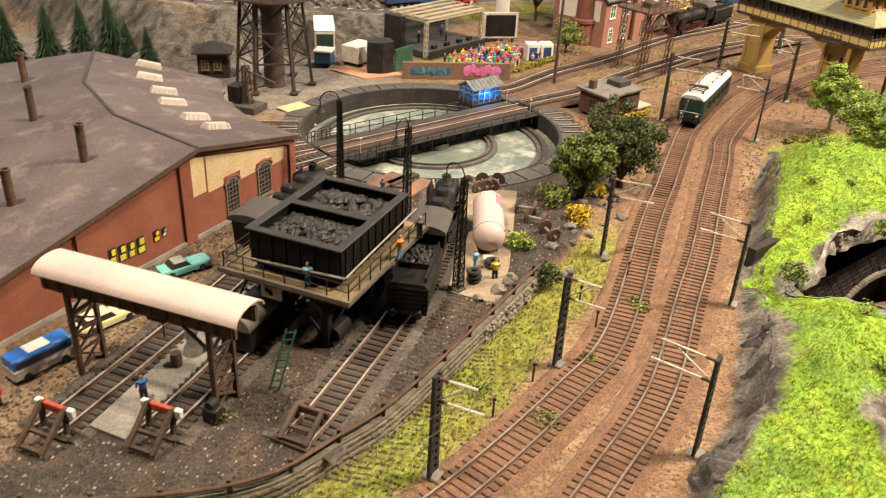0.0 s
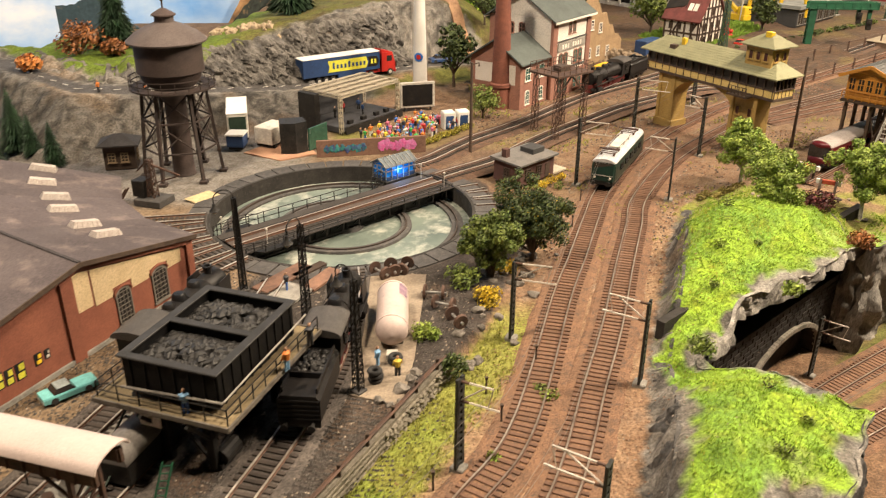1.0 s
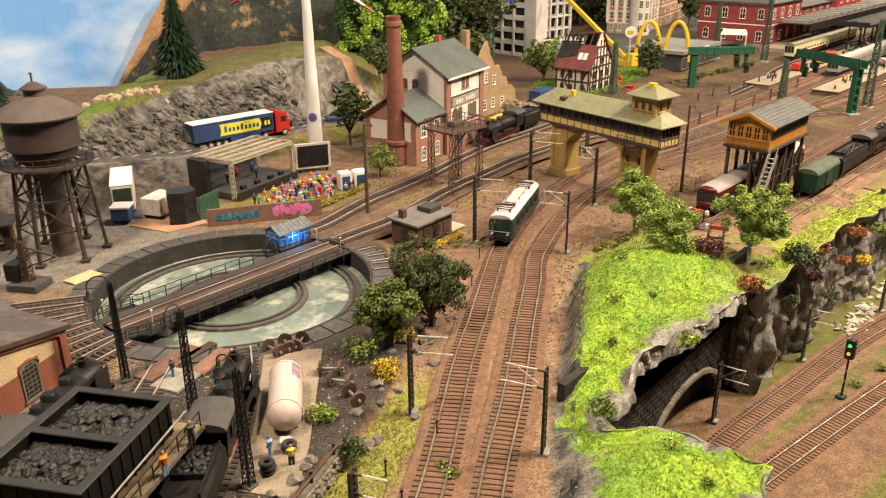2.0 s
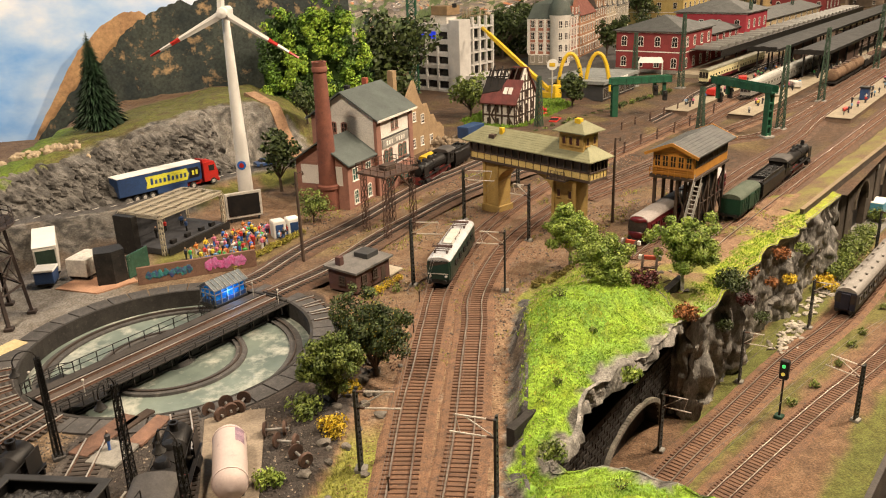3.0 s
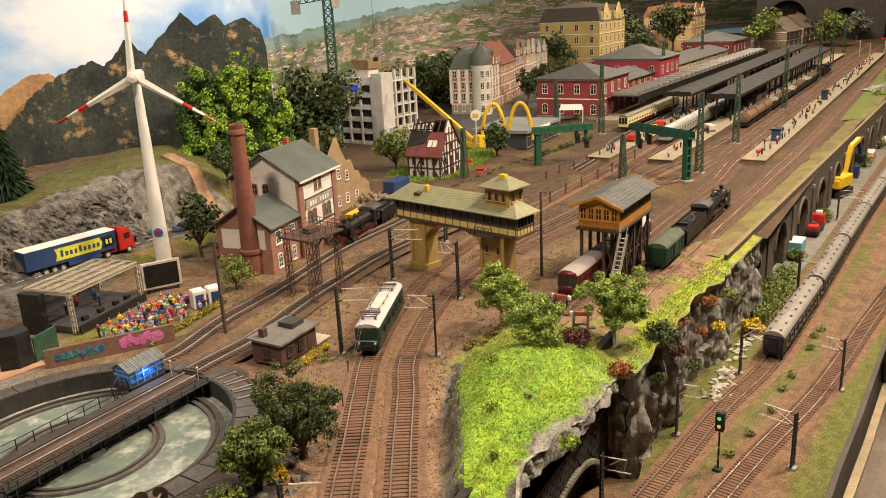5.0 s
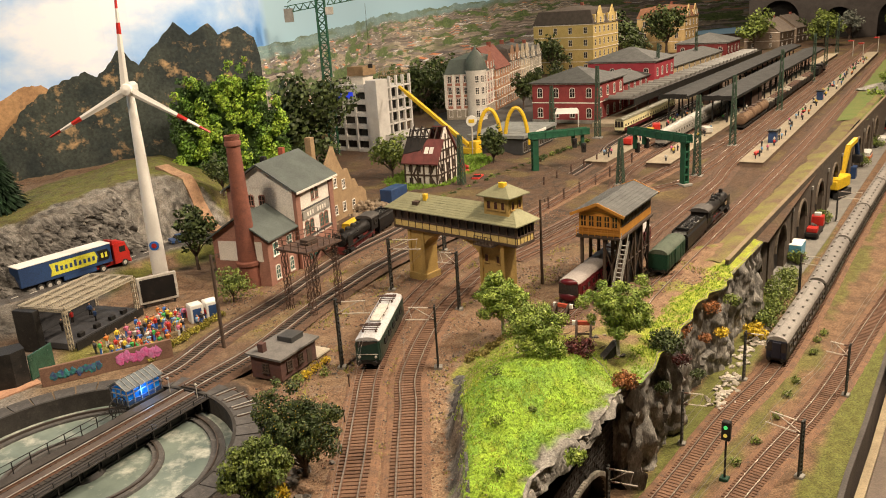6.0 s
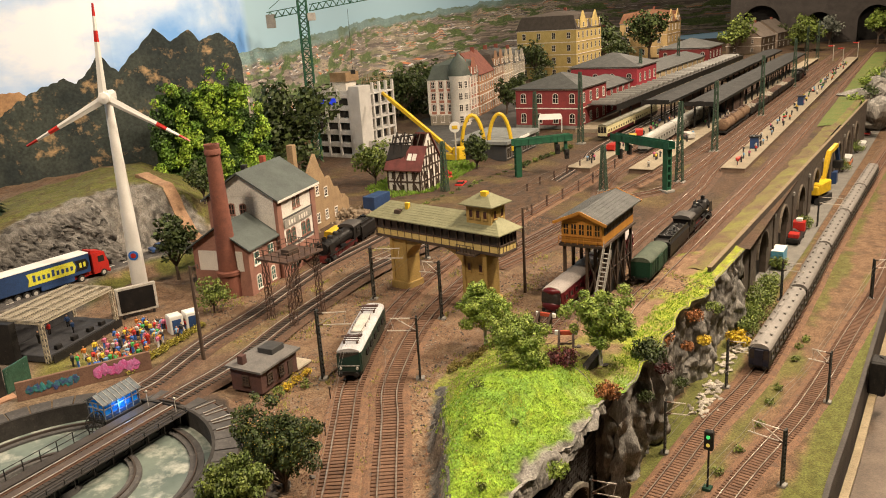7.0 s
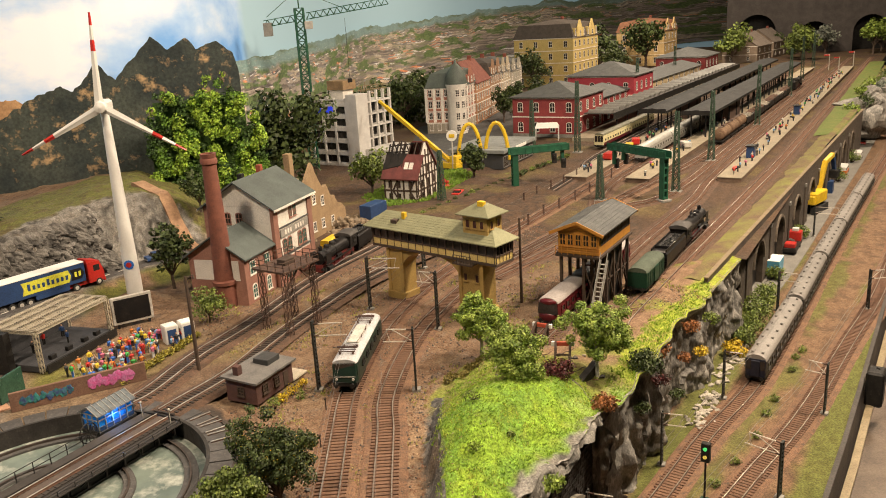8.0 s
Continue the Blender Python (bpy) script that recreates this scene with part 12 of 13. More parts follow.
ridge_panel("mountain_board", 205, [(-130, 8), (-118, 14), (-104, 12.5), (-92, 10), (-84, 6.5), (-80, 6.2), (-76, 8), (-72.5, 9), (-68, 4.5), (-62, 0), (-55, -6)], -14, mat("mural_blue_hill", (0.06, 0.10, 0.12), (0.04, 0.07, 0.09), 10, 1.0, 0.7, bump=0, dirt=(0.36, 0.22, 0.12), amount=0.22, rnd=0), "printed blue alpine slopes", 0.4)
ridge_panel("mountain_board", 215.5, [(-44, 0), (-36, 12), (-30, 21), (-24, 26.5), (-19, 29.5), (-14.5, 29.6), (-9, 24), (-4, 18)], -8, mat("mural_sunlit", (0.55, 0.33, 0.16), (0.42, 0.24, 0.12), 8, 0.8, 0.7, bump=0, dirt=(0.2, 0.13, 0.08), amount=0.2, rnd=0), "printed sunlit orange mountain shoulder", 0.3)
# town panorama: a printed sheet of land, railway yards, woods and tiny buildings
def build_town_mural():
    pts = spline([(p[0], p[1], 0) for p in BACK[3:]], 0.6)
    dirs = ways(pts)
    px, py = np.array([p.x + d.y * 3 for p, d in zip(pts, dirs)]), np.array([p.y - d.x * 3 for p, d in zip(pts, dirs)])
    ok = px > 33
    px, py = px[ok], py[ok]
    dist = np.hypot(px - 8, py - 5) / 300
    run = np.concatenate([[0], np.cumsum(np.hypot(np.diff(px), np.diff(py)) / dist[1:])])
    top = np.interp(px, [34, 70, 118, 199, 288, 385, 760], [33, 35, 38, 41, 45, 50, 58])
    rows = 120
    edges = np.linspace(0, 1, rows + 1)
    sky = (fbm(run / 9, run * 0, 4) - 0.5) * 2.4 * dist
    Z = -5 + (top[:, None] + sky[:, None] + 5) * edges[None, :]
    # each small face of the print takes the colour of the block of town that it lies in
    V, U = 0.5 * (edges[:-1] + edges[1:])[None, :] + 0 * run[:-1, None], run[:-1, None] + 0 * edges[None, :-1]
    c = lambda *rgb: np.array(rgb)[None, None, :]  # noqa: E731

    def dice(i, j, seed):
        k = (i.astype(np.int64) * 374761393 + j.astype(np.int64) * 668265263 + seed * 1442695041) & 0x7FFFFFFF
        k = ((k ^ (k >> 13)) * 1274126177) & 0x7FFFFFFF
        return (((k ^ (k >> 16)) & 0xFFFF) / 65535.0)[..., None]

    depth = np.log1p((1 - V) * 9) / math.log(10)  # rows of town grow towards the foot
    size = 0.9 + 3.6 * (1 - V)
    patch = fbm(U / 16, V * 14, 8)[..., None]
    col = lerp(c(0.13, 0.125, 0.08), c(0.26, 0.22, 0.16), smooth01((patch - 0.42) * 5))
    yards = smooth01((lattice(U / 55 + V * 3, V * 9, 12)[..., None] - 0.42) * 6)
    line = dice(np.floor(V * 0 + 0.02 * U), np.floor(V * rows / 1.4 + 0.06 * U), 3)
    col = lerp(col, lerp(c(0.06, 0.05, 0.045), c(0.24, 0.20, 0.165), line), yards * 0.9)
    for seed, amount in ((1, 0.44), (2, 0.3)):
        band = np.floor(depth * (17 if seed == 1 else 29) + 0.12 * lattice(U / 20, V * 0, seed))
        inside = depth * (17 if seed == 1 else 29) - band
        lot = np.floor(U / size * (0.42 if seed == 1 else 0.7) + 7.3 * band)
        there, tone, tall = dice(lot, band, seed), dice(lot, band, seed + 10), dice(lot, band, seed + 20)
        wall = np.where(tone < 0.24, c(0.62, 0.60, 0.54), np.where(tone < 0.5, c(0.30, 0.27, 0.22), np.where(tone < 0.84, c(0.16, 0.15, 0.14), c(0.36, 0.28, 0.2))))
        roof = np.where(tone < 0.1, c(0.38, 0.15, 0.07), np.where(tone < 0.6, c(0.085, 0.075, 0.07), c(0.15, 0.125, 0.11)))
        house = np.where(inside[..., None] < 0.5, roof, wall)
        col = np.where((there < amount * (1 - 0.6 * yards)) & (inside[..., None] < 0.55 + 0.45 * tall), house, col)
    woods = smooth01((fbm(U / 11, V * 20, 9)[..., None] - 0.56) * 16) * smooth01((0.94 - V[..., None]) / 0.05)
    col = lerp(col, lerp(c(0.035, 0.06, 0.022), c(0.09, 0.13, 0.04), dice(np.floor(U / 0.7), np.floor(V * rows / 2), 40)), woods * 0.92)
    far = smooth01((V[..., None] - 0.87) / 0.06)
    col = lerp(col, lerp(c(0.11, 0.17, 0.16), c(0.07, 0.11, 0.075), smooth01((patch - 0.45) * 5)), far * 0.88)
    col = np.clip(col * np.array([2.1, 2.15, 2.3]), 0, 0.85)
    m = rows + 1
    idx = np.arange(len(px) * m).reshape(len(px), m)
    quads = np.stack([idx[:-1, :-1], idx[1:, :-1], idx[1:, 1:], idx[:-1, 1:]], -1).reshape(-1, 4)
    g = Geo()
    flat = 0 * edges[None, :]
    g.v = np.stack([px[:, None] + flat, py[:, None] + flat, Z], -1).reshape(-1, 3).tolist()
    g.f = quads.tolist()
    me = mesh_of("town_mural", g, mat("mural_print", (0.5, 0.5, 0.5), (0.42, 0.42, 0.42), 12, 0.6, 0.7, bump=0, attr="tint", rnd=0))
    a_ = me.color_attributes.new("tint", "FLOAT_COLOR", "CORNER")
    rgba = np.ones((len(quads), 4, 4))
    rgba[:, :, :3] = col.reshape(-1, 1, 3)
    a_.data.foreach_set("color", rgba.ravel())
    tagged(new("town_mural", me), "printed panorama of a town, woods and railway yards", "backdrop", kind="structure")


build_town_mural()
# photographic tree board beside the mountains, as a relief of leaves
rng2 = random.Random(5)
tb = thing("tree_board", 0, 0, 0, 0, "bright green leafy tree group printed before the mountains", "tree group")
sun_c, mid_c, dim_c = [], [], []
for _ in range(330):
    x = rng2.uniform(12.6, 38.4)
    top = float(np.interp(x, [12, 13.2, 16, 19, 22, 24.5, 27, 30, 32, 34, 36, 38.6], [18, 27, 30.5, 30, 27.5, 29.5, 33.2, 34, 31, 29, 25, 17]))
    z = rng2.uniform(6.5, top - 0.8)
    # noise sorts the clumps into greens painted as sunlit, middle and shaded
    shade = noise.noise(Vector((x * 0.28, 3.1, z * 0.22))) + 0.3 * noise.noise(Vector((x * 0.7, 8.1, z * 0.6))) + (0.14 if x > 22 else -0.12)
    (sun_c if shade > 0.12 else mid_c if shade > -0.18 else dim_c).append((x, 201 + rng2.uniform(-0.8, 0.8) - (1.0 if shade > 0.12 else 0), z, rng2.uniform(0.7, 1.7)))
part("sunny_leaves", leaf_cloud(Geo(), sun_c, 11000, 0.3, rng2), leaf_mat("leaf_sunny", (0.36, 0.50, 0.05), (0.17, 0.31, 0.03)), tb, "yellow-green leaves painted as sunlit")
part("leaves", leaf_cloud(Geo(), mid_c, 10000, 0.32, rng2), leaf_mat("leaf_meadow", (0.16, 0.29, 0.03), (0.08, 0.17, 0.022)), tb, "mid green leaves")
part("shade_leaves", leaf_cloud(Geo(), dim_c, 8000, 0.32, rng2), leaf_mat("leaf_shade", (0.06, 0.12, 0.02), (0.028, 0.06, 0.014)), tb, "dark green leaves painted as shaded")
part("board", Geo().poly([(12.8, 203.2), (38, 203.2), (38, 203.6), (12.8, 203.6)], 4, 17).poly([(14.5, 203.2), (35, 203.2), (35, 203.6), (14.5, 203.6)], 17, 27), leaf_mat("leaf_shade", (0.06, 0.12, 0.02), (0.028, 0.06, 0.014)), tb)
cs2 = [(rng2.uniform(42, 58), 226 + rng2.uniform(-4, 8), rng2.uniform(4, 24), rng2.uniform(3, 5.5)) for _ in range(30)]
tb2 = thing("tree_board", 0, 0, 0, 0, "dark green wooded slope behind the office block", "tree group")
part("leaves", leaf_cloud(Geo(), cs2, 4200, 0.75, rng2), leaf_dark, tb2)
cs3 = [(lerp(75, 130, t := rng2.random()) + rng2.uniform(-5, 5), lerp(300, 345, t) + rng2.uniform(-6, 6), rng2.uniform(1, 15), rng2.uniform(3.5, 6.5)) for _ in range(34)]
tb3 = thing("tree_board", 0, 0, 0, 0, "dark green wooded slope behind the corner house", "tree group")
part("leaves", leaf_cloud(Geo(), cs3, 3600, 0.9, rng2), leaf_dark, tb3)


# ---- tunnel mouths at the far end ----
def build_tunnels():
    w = thing("tunnel_wall", 470, 520, 0, -38, "dark stone tunnel front with round mouths at the station end", "tunnel portal", kind="structure")
    m = mat("far_stone", (0.07, 0.06, 0.055), (0.05, 0.043, 0.04), 6, 0.5, 0.9)
    x = -20.0
    for r, h in ((14, 16), (11, 12), (12, 14)):
        cx = x + r + 8
        n = 12
        g = Geo()
        g.slab([(x, 0, 0), (cx - r, 0, 0), (cx - r, 0, 46), (x, 0, 46)], (0, 4, 0)).slab([(cx + r, 0, 0), (cx + r + 8, 0, 0), (cx + r + 8, 0, 46), (cx + r, 0, 46)], (0, 4, 0))
        for i in range(n):
            t0, t1 = math.pi * i / n, math.pi * (i + 1) / n
            p, q = (cx + r * math.cos(t0), h + r * math.sin(t0)), (cx + r * math.cos(t1), h + r * math.sin(t1))
            g.slab([(q[0], 0, q[1]), (p[0], 0, p[1]), (p[0], 0, 46), (q[0], 0, 46)], (0, 4, 0))
        part("bay", g, m, w)
        # black sheet set back in the opening, in place of the tunnel's darkness
        part("mouth", Geo().box(cx - r - 1, 16, 0, cx + r + 1, 17, 34), black_iron, w, "black sheet for the shade inside the tunnel")
        x = cx + r + 8
    part("cap", Geo().box(-22, -1, 46, x + 2, 5, 48, 0.2), concrete, w)


build_tunnels()
frost = leaf_mat("leaf_frost", (0.34, 0.36, 0.30), (0.16, 0.18, 0.14))
for k, (x, y, h, r, lf) in enumerate(((470, 500, 18, 9, leaf_dark), (500, 478, 22, 10, frost), (452, 462, 15, 8, leaf_mid), (530, 455, 24, 11, leaf_mid), (548, 430, 26, 12, frost), (520, 420, 18, 9, leaf_light), (490, 395, 14, 8, frost), (470, 372, 12, 8, leaf_mid), (440, 352, 12, 7, frost), (405, 330, 11, 7, leaf_mid), (372, 306, 10, 6, frost), (340, 283, 9, 6, leaf_mid), (312, 264, 8, 5, frost))):
    tree(x, y, -1, h, r, lf, 700 + k, "pale frosted tree on the rocks beyond the wall" if lf is frost else "green tree on the rocks beyond the wall", None, 1500, 0.04 * h, 0.15)
for u, n in ((300, 2), (322, 9), (345, -2)):
    o = st(u, n)
    s = thing("signal_post", o.x, o.y, 0, ST_ROT, "red and white semaphore signal near the platform end", "signal", "signals")
    part("post", Geo().cyl((0, 0, 0), (0, 0, 9), 0.22, 0.18, 8), dull_white, s)
    part("arm", Geo().box(-0.12, -0.3, 8.2, 0.12, 2.8, 8.8, 0.05), red_paint, s, "red semaphore arm")
sg_ = thing("colour_light_signal", 63.4, 70.6, LOW, 214, "black colour-light signal showing green", "signal")
part("foot", Geo().box(-0.5, -0.5, -0.1, 0.5, 0.5, 0.4, 0.06), coach_green, sg_)
part("post", Geo().cyl((0, 0, 0.3), (0, 0, 5.6), 0.13, 0.12, 8), black_iron, sg_)
part("head", Geo().box(-0.35, -0.5, 5.2, 0.35, 0.5, 7.6, 0.1), black_iron, sg_)
for zz, m in ((6.9, mat("lens_green", (0.1, 0.95, 0.25), (0.1, 0.8, 0.2), 1, 0.3, 0.3, bump=0, glow=0.8)), (5.9, mat("lens_amber", (0.95, 0.75, 0.15), (0.9, 0.6, 0.1), 1, 0.3, 0.3, bump=0, glow=0.4))):
    part("lens", Geo().cyl((0.3, 0, zz), (0.42, 0, zz), 0.22, 0.22, 12), m, sg_, "lit signal lens")

# table edge, visitors' rail and the hall
edge = TABLE_EDGE
ge = thing("table_edge", 0, 0, 0, 0, "dark fascia board with cream handrail at the layout's front edge", "table edge", kind="structure")
el = [Vector((*p, 0)) for p in edge]
part("fascia", sweep(el, [(0.0, LOW - 14), (0.6, LOW - 14), (0.6, LOW + 0.6), (0.0, LOW + 0.6)], True), mat("fascia_brown", (0.06, 0.05, 0.042), None, 4, 0.3, 0.6), ge)
part("handrail", sweep(el, [(1.1, LOW - 3.6), (2.1, LOW - 3.6), (2.1, LOW - 2.9), (1.1, LOW - 2.9)], True), mat("rail_cream", (0.30, 0.235, 0.14), (0.22, 0.17, 0.10), 3, 0.2, 0.5), ge, "cream painted handrail")
part("shelf", sweep(el, [(0.6, LOW - 7.4), (8.0, LOW - 7.4), (8.0, LOW - 7.0), (0.6, LOW - 7.0)], True), mat("shelf_umber", (0.16, 0.12, 0.09), None, 4, 0.3, 0.5), ge)
cl = thing("clamp_lamp", 104.5, 83.6, LOW - 3.2, 35, "black clamp fitting on the front handrail", "clamp")
part("body", Geo().box(-1.6, -1.2, 0, 1.6, 1.2, 5.4, 0.3), black_iron, cl)
part("arm", Geo().cyl((0, 0, 5.0), (2.4, -2.0, 3.2), 0.7, 0.6, 10), black_iron, cl)
FL = -95.0
hall = mat("hall_floor", (0.16, 0.15, 0.14), (0.12, 0.115, 0.11), 40, 2, 0.6)
solo("hall_floor", Geo().box(-420, -420, FL - 2, 900, 1000, FL), hall, "dark hall floor", "floor", kind="structure")
wallm = mat("hall_wall", (0.17, 0.15, 0.13), (0.14, 0.125, 0.11), 60, 3, 0.8)
solo("wall_south", Geo().box(-420, -424, FL, 900, -420, 230), wallm, "plain hall wall", "wall", kind="structure")
solo("wall_west", Geo().box(-424, -420, FL, -420, 1000, 230), wallm, "plain hall wall", "wall", kind="structure")
solo("wall_east", Geo().box(900, -420, FL, 904, 1000, 230), wallm, "plain hall wall", "wall", kind="structure")
solo("wall_north", Geo().box(-420, 1000, FL, 900, 1004, 230), wallm, "plain hall wall", "wall", kind="structure")
solo("ceiling", Geo().box(-420, -420, 230, 900, 1000, 234), wallm, "plain hall ceiling", "ceiling", kind="structure")

foot = [(-78, 12), (12, 17)] + TABLE_EDGE + [(560, 420), (640, 620), (300, 640), (150, 460), (46, 256), (-78, 213)]
solo("table_base", Geo().poly(foot, FL, LOW - 0.7), mat("base_dark", (0.05, 0.045, 0.04), None, 20, 1, 0.7), "dark closed base under the whole layout", "table", kind="structure")

# ---- figures ----
cloth = [mat("fig_" + n, c, None, 1, 0.1, 0.6, bump=0) for n, c in (("red", (0.5, 0.04, 0.03)), ("blue", (0.05, 0.15, 0.5)), ("yellow", (0.7, 0.5, 0.05)), ("white", (0.6, 0.58, 0.54)), ("green", (0.06, 0.35, 0.08)), ("orange", (0.62, 0.2, 0.04)), ("dark", (0.04, 0.04, 0.045)), ("pink", (0.55, 0.15, 0.25)), ("skyblue", (0.2, 0.38, 0.6)))]
RED, BLUE, YEL, WHT, GRN, ORA, DRK, PNK, SKY = cloth
rng = random.Random(21)
for k in range(100):
    q, r = rng.random(), rng.random()
    x, y = -4.9 + 0.63 * 14.5 * q + 0.777 * (0.8 + 8.6 * r), 111.4 + 0.777 * 14.5 * q - 0.629 * (0.8 + 8.6 * r)
    figurine(x, y, gz(x, y), rng.choice(cloth), rng.choice([DRK, BLUE, RED, WHT]), rng.uniform(0, 360), "tiny painted concert-goer figure on the lawn", "concert crowd")
figurine(-10.2, 37.95, 6.3, SKY, BLUE, 0, "tiny worker figure in blue overalls before the bunker", "yard figures")
figurine(-4.6, 42.5, 6.3, ORA, SKY, 60, "tiny worker figure with orange helmet on the deck", "yard figures")
figurine(-3.4, 45.6, 6.3, DRK, DRK, 30, "tiny dark-clothed worker figure on the deck", "yard figures")
figurine(2.6, 49.6, 0.95, YEL, DRK, 10, "tiny painted figure in yellow beside the tyres", "yard figures")
figurine(1.0, 51.0, 0.95, SKY, SKY, 80, "tiny painted figure in light blue by the tank", "yard figures")
figurine(-7.9, 63.9, 1.16, DRK, BLUE, 100, "tiny painted figure walking on the slab", "yard figures")
figurine(-19.5, 32.2, 1.06, BLUE, DRK, 40, "tiny painted figure in dark blue on the slab", "yard figures")
figurine(-28.0, 31.0, 0.85, RED, DRK, 200, "tiny painted figure in a red coat", "yard figures")
figurine(-13.0, 43.2, 1.1, DRK, DRK, 0, "tiny dark figure below the coaling stage", "yard figures")
for x, y in ((-41.0, 113.6), (-35.4, 116.2), (-30.6, 119.4), (-29.2, 118.2)):
    figurine(x, y, gz(x, y), ORA, DRK, rng.uniform(0, 360), "tiny road worker figure in orange", "road workers")
for k in range(74):
    u = 4 + k * 3.9 + rng.uniform(-2, 2)
    p = st(u, rng.uniform(-1.8, 1.8), 1.12)
    figurine(p.x, p.y, p.z, DRK if k % 3 == 1 else rng.choice(cloth), DRK, rng.uniform(0, 360), "tiny painted passenger figure on the platform", "passengers")
for k in range(70):
    p = st(-3 + k * 1.5 + rng.uniform(-1, 1), rng.choice([19.6, 20.5, 21.8, 35.0, 35.8, 37.0]), 1.12)
    figurine(p.x, p.y, p.z, DRK if k % 2 else rng.choice(cloth), DRK, rng.uniform(0, 360), "tiny painted passenger figure on the platform", "passengers")
for k in range(12):
    p = st(10 + k * 25, 0.6, 1.12)
    b = thing("platform_bench", p.x, p.y, p.z, ST_ROT, "small dark bench or trolley on the open platform", "bench", "benches")
    part("seat", Geo().box(-1.4, -0.5, 0.5, 1.4, 0.5, 0.7), RED if k % 3 == 0 else steel, b)
    part("legs", Geo().box(-1.2, -0.4, 0, -1.0, 0.4, 0.5).box(1.0, -0.4, 0, 1.2, 0.4, 0.5), black_iron, b)
for u in (28, 118):
    p = st(u, 0, 1.12)
    k_ = thing("platform_kiosk", p.x, p.y, p.z, ST_ROT, "small blue platform kiosk", "kiosk", "kiosks")
    part("wall", Geo().box(-1.3, -1.0, 0, 1.3, 1.0, 3.0, 0.05), dark_blue, k_)
    part("roof", Geo().box(-1.6, -1.3, 3.0, 1.6, 1.3, 3.3, 0.05), black_iron, k_)

for k in range(13):
    t = k / 12
    x, y = lerp(3.4, 12.8, t) + rng.uniform(-0.2, 0.2), lerp(105.6, 117.0, t)
    bush(x, y, gz(x, y), 0.85, leaf_mat("hedge_mustard", (0.34, 0.27, 0.03), (0.2, 0.2, 0.03)), 500 + k, "clipped mustard-yellow hedge clump beside the lawn", 260, 0.12, 0.8)

# ---- loose scatter: gravel, tufts, boulders ----
def scatter_stones(name, n, region, size, m, label, seed):
    r = np.random.default_rng(seed)
    xs, ys = region(r, n)
    ok = np.hypot(xs - TT[0], ys - TT[1]) > TT_R + 3
    xs, ys = xs[ok], ys[ok]
    n = len(xs)
    zs = height(xs, ys)
    octa = np.array([(1, 0, 0), (-1, 0, 0), (0, 1, 0), (0, -1, 0), (0, 0, 1), (0, 0, -0.6)])
    of = np.array([(0, 2, 4), (2, 1, 4), (1, 3, 4), (3, 0, 4), (2, 0, 5), (1, 2, 5), (3, 1, 5), (0, 3, 5)])
    s, a = size * r.uniform(0.5, 1.4, n), r.uniform(0, 6.28, n)
    px = octa[:, 0] * r.uniform(0.7, 1.2, (n, 6)) * s[:, None]
    py = octa[:, 1] * r.uniform(0.6, 1.1, (n, 6)) * s[:, None]
    pz = octa[:, 2] * 0.7 * s[:, None] + (zs + 0.25 * s)[:, None]
    c, sn = np.cos(a)[:, None], np.sin(a)[:, None]
    v = np.stack([xs[:, None] + px * c - py * sn, ys[:, None] + px * sn + py * c, pz], -1).reshape(-1, 3)
    g = Geo()
    g.v = v.tolist()
    g.f = (of[None] + 6 * np.arange(n)[:, None, None]).reshape(-1, 3).tolist()
    return tagged(solo(name, g, m, label, "gravel", kind="stuff"))


def along(line, spread, off=0.0):
    pl = spline([(*p[:2], 0) for p in line], 0.5)
    dl = ways(pl)

    ax, ay = np.array([p.x for p in pl]), np.array([p.y for p in pl])
    dx, dy = np.array([p.x for p in dl]), np.array([p.y for p in dl])

    def pick(r, n):
        i, o = r.integers(0, len(pl), n), off + r.normal(0, spread, n)
        return ax[i] + dy[i] * o, ay[i] - dx[i] * o
    return pick


def yard_pick(r, n):
    x, y = r.uniform(-28, 9, n), r.uniform(24, 68, n)
    d, _ = line_dist(x, y, WALL_LINE)
    return x[d > 0.5], y[d > 0.5]


stone_grey = mat("gravel_grey", (0.105, 0.092, 0.08), (0.05, 0.044, 0.04), 0.9, 0.1, 0.9, rnd=0)
stone_pale = mat("gravel_pale", (0.36, 0.30, 0.235), (0.24, 0.195, 0.15), 0.9, 0.1, 0.9, rnd=0)
stone_rust = mat("gravel_rust", (0.26, 0.14, 0.085), (0.17, 0.095, 0.06), 0.9, 0.1, 0.9, rnd=0)
scatter_stones("yard_gravel", 16000, yard_pick, 0.11, stone_grey, "coarse grey gravel of the engine yard", 1)
scatter_stones("yard_gravel", 2600, yard_pick, 0.11, stone_pale, "pale chips among the yard gravel", 2)
scatter_stones("yard_gravel", 7000, along(YARD3, 3.2, 2.0), 0.12, stone_grey, "dark heaped gravel beside the coaling road", 3)
scatter_stones("ballast_stones", 5200, along(MAIN_L[2:10], 2.6), 0.085, stone_rust, "rust-brown ballast stones along the main line", 4)
scatter_stones("ballast_stones", 5200, along(MAIN_R[2:10], 2.6), 0.085, stone_rust, "rust-brown ballast stones along the main line", 5)
scatter_stones("ballast_stones", 1500, along(MAIN_R[2:10], 4.0, 2.5), 0.075, stone_pale, "pale chips on the main line shoulder", 6)


def mid_pick(r, n):
    x, y = r.uniform(14, 84, n), r.uniform(66, 150, n)
    df, _ = line_dist(x, y, FOOT_LINE)
    keep = (fbm(x / 5, y / 5, 91) > 0.42) & ((df > 0) | (y > 96)) & (np.abs(line_dist(x, y, MAIN_L)[0]) > 1.6) & (np.abs(line_dist(x, y, MAIN_R)[0]) > 1.6)
    return x[keep], y[keep]


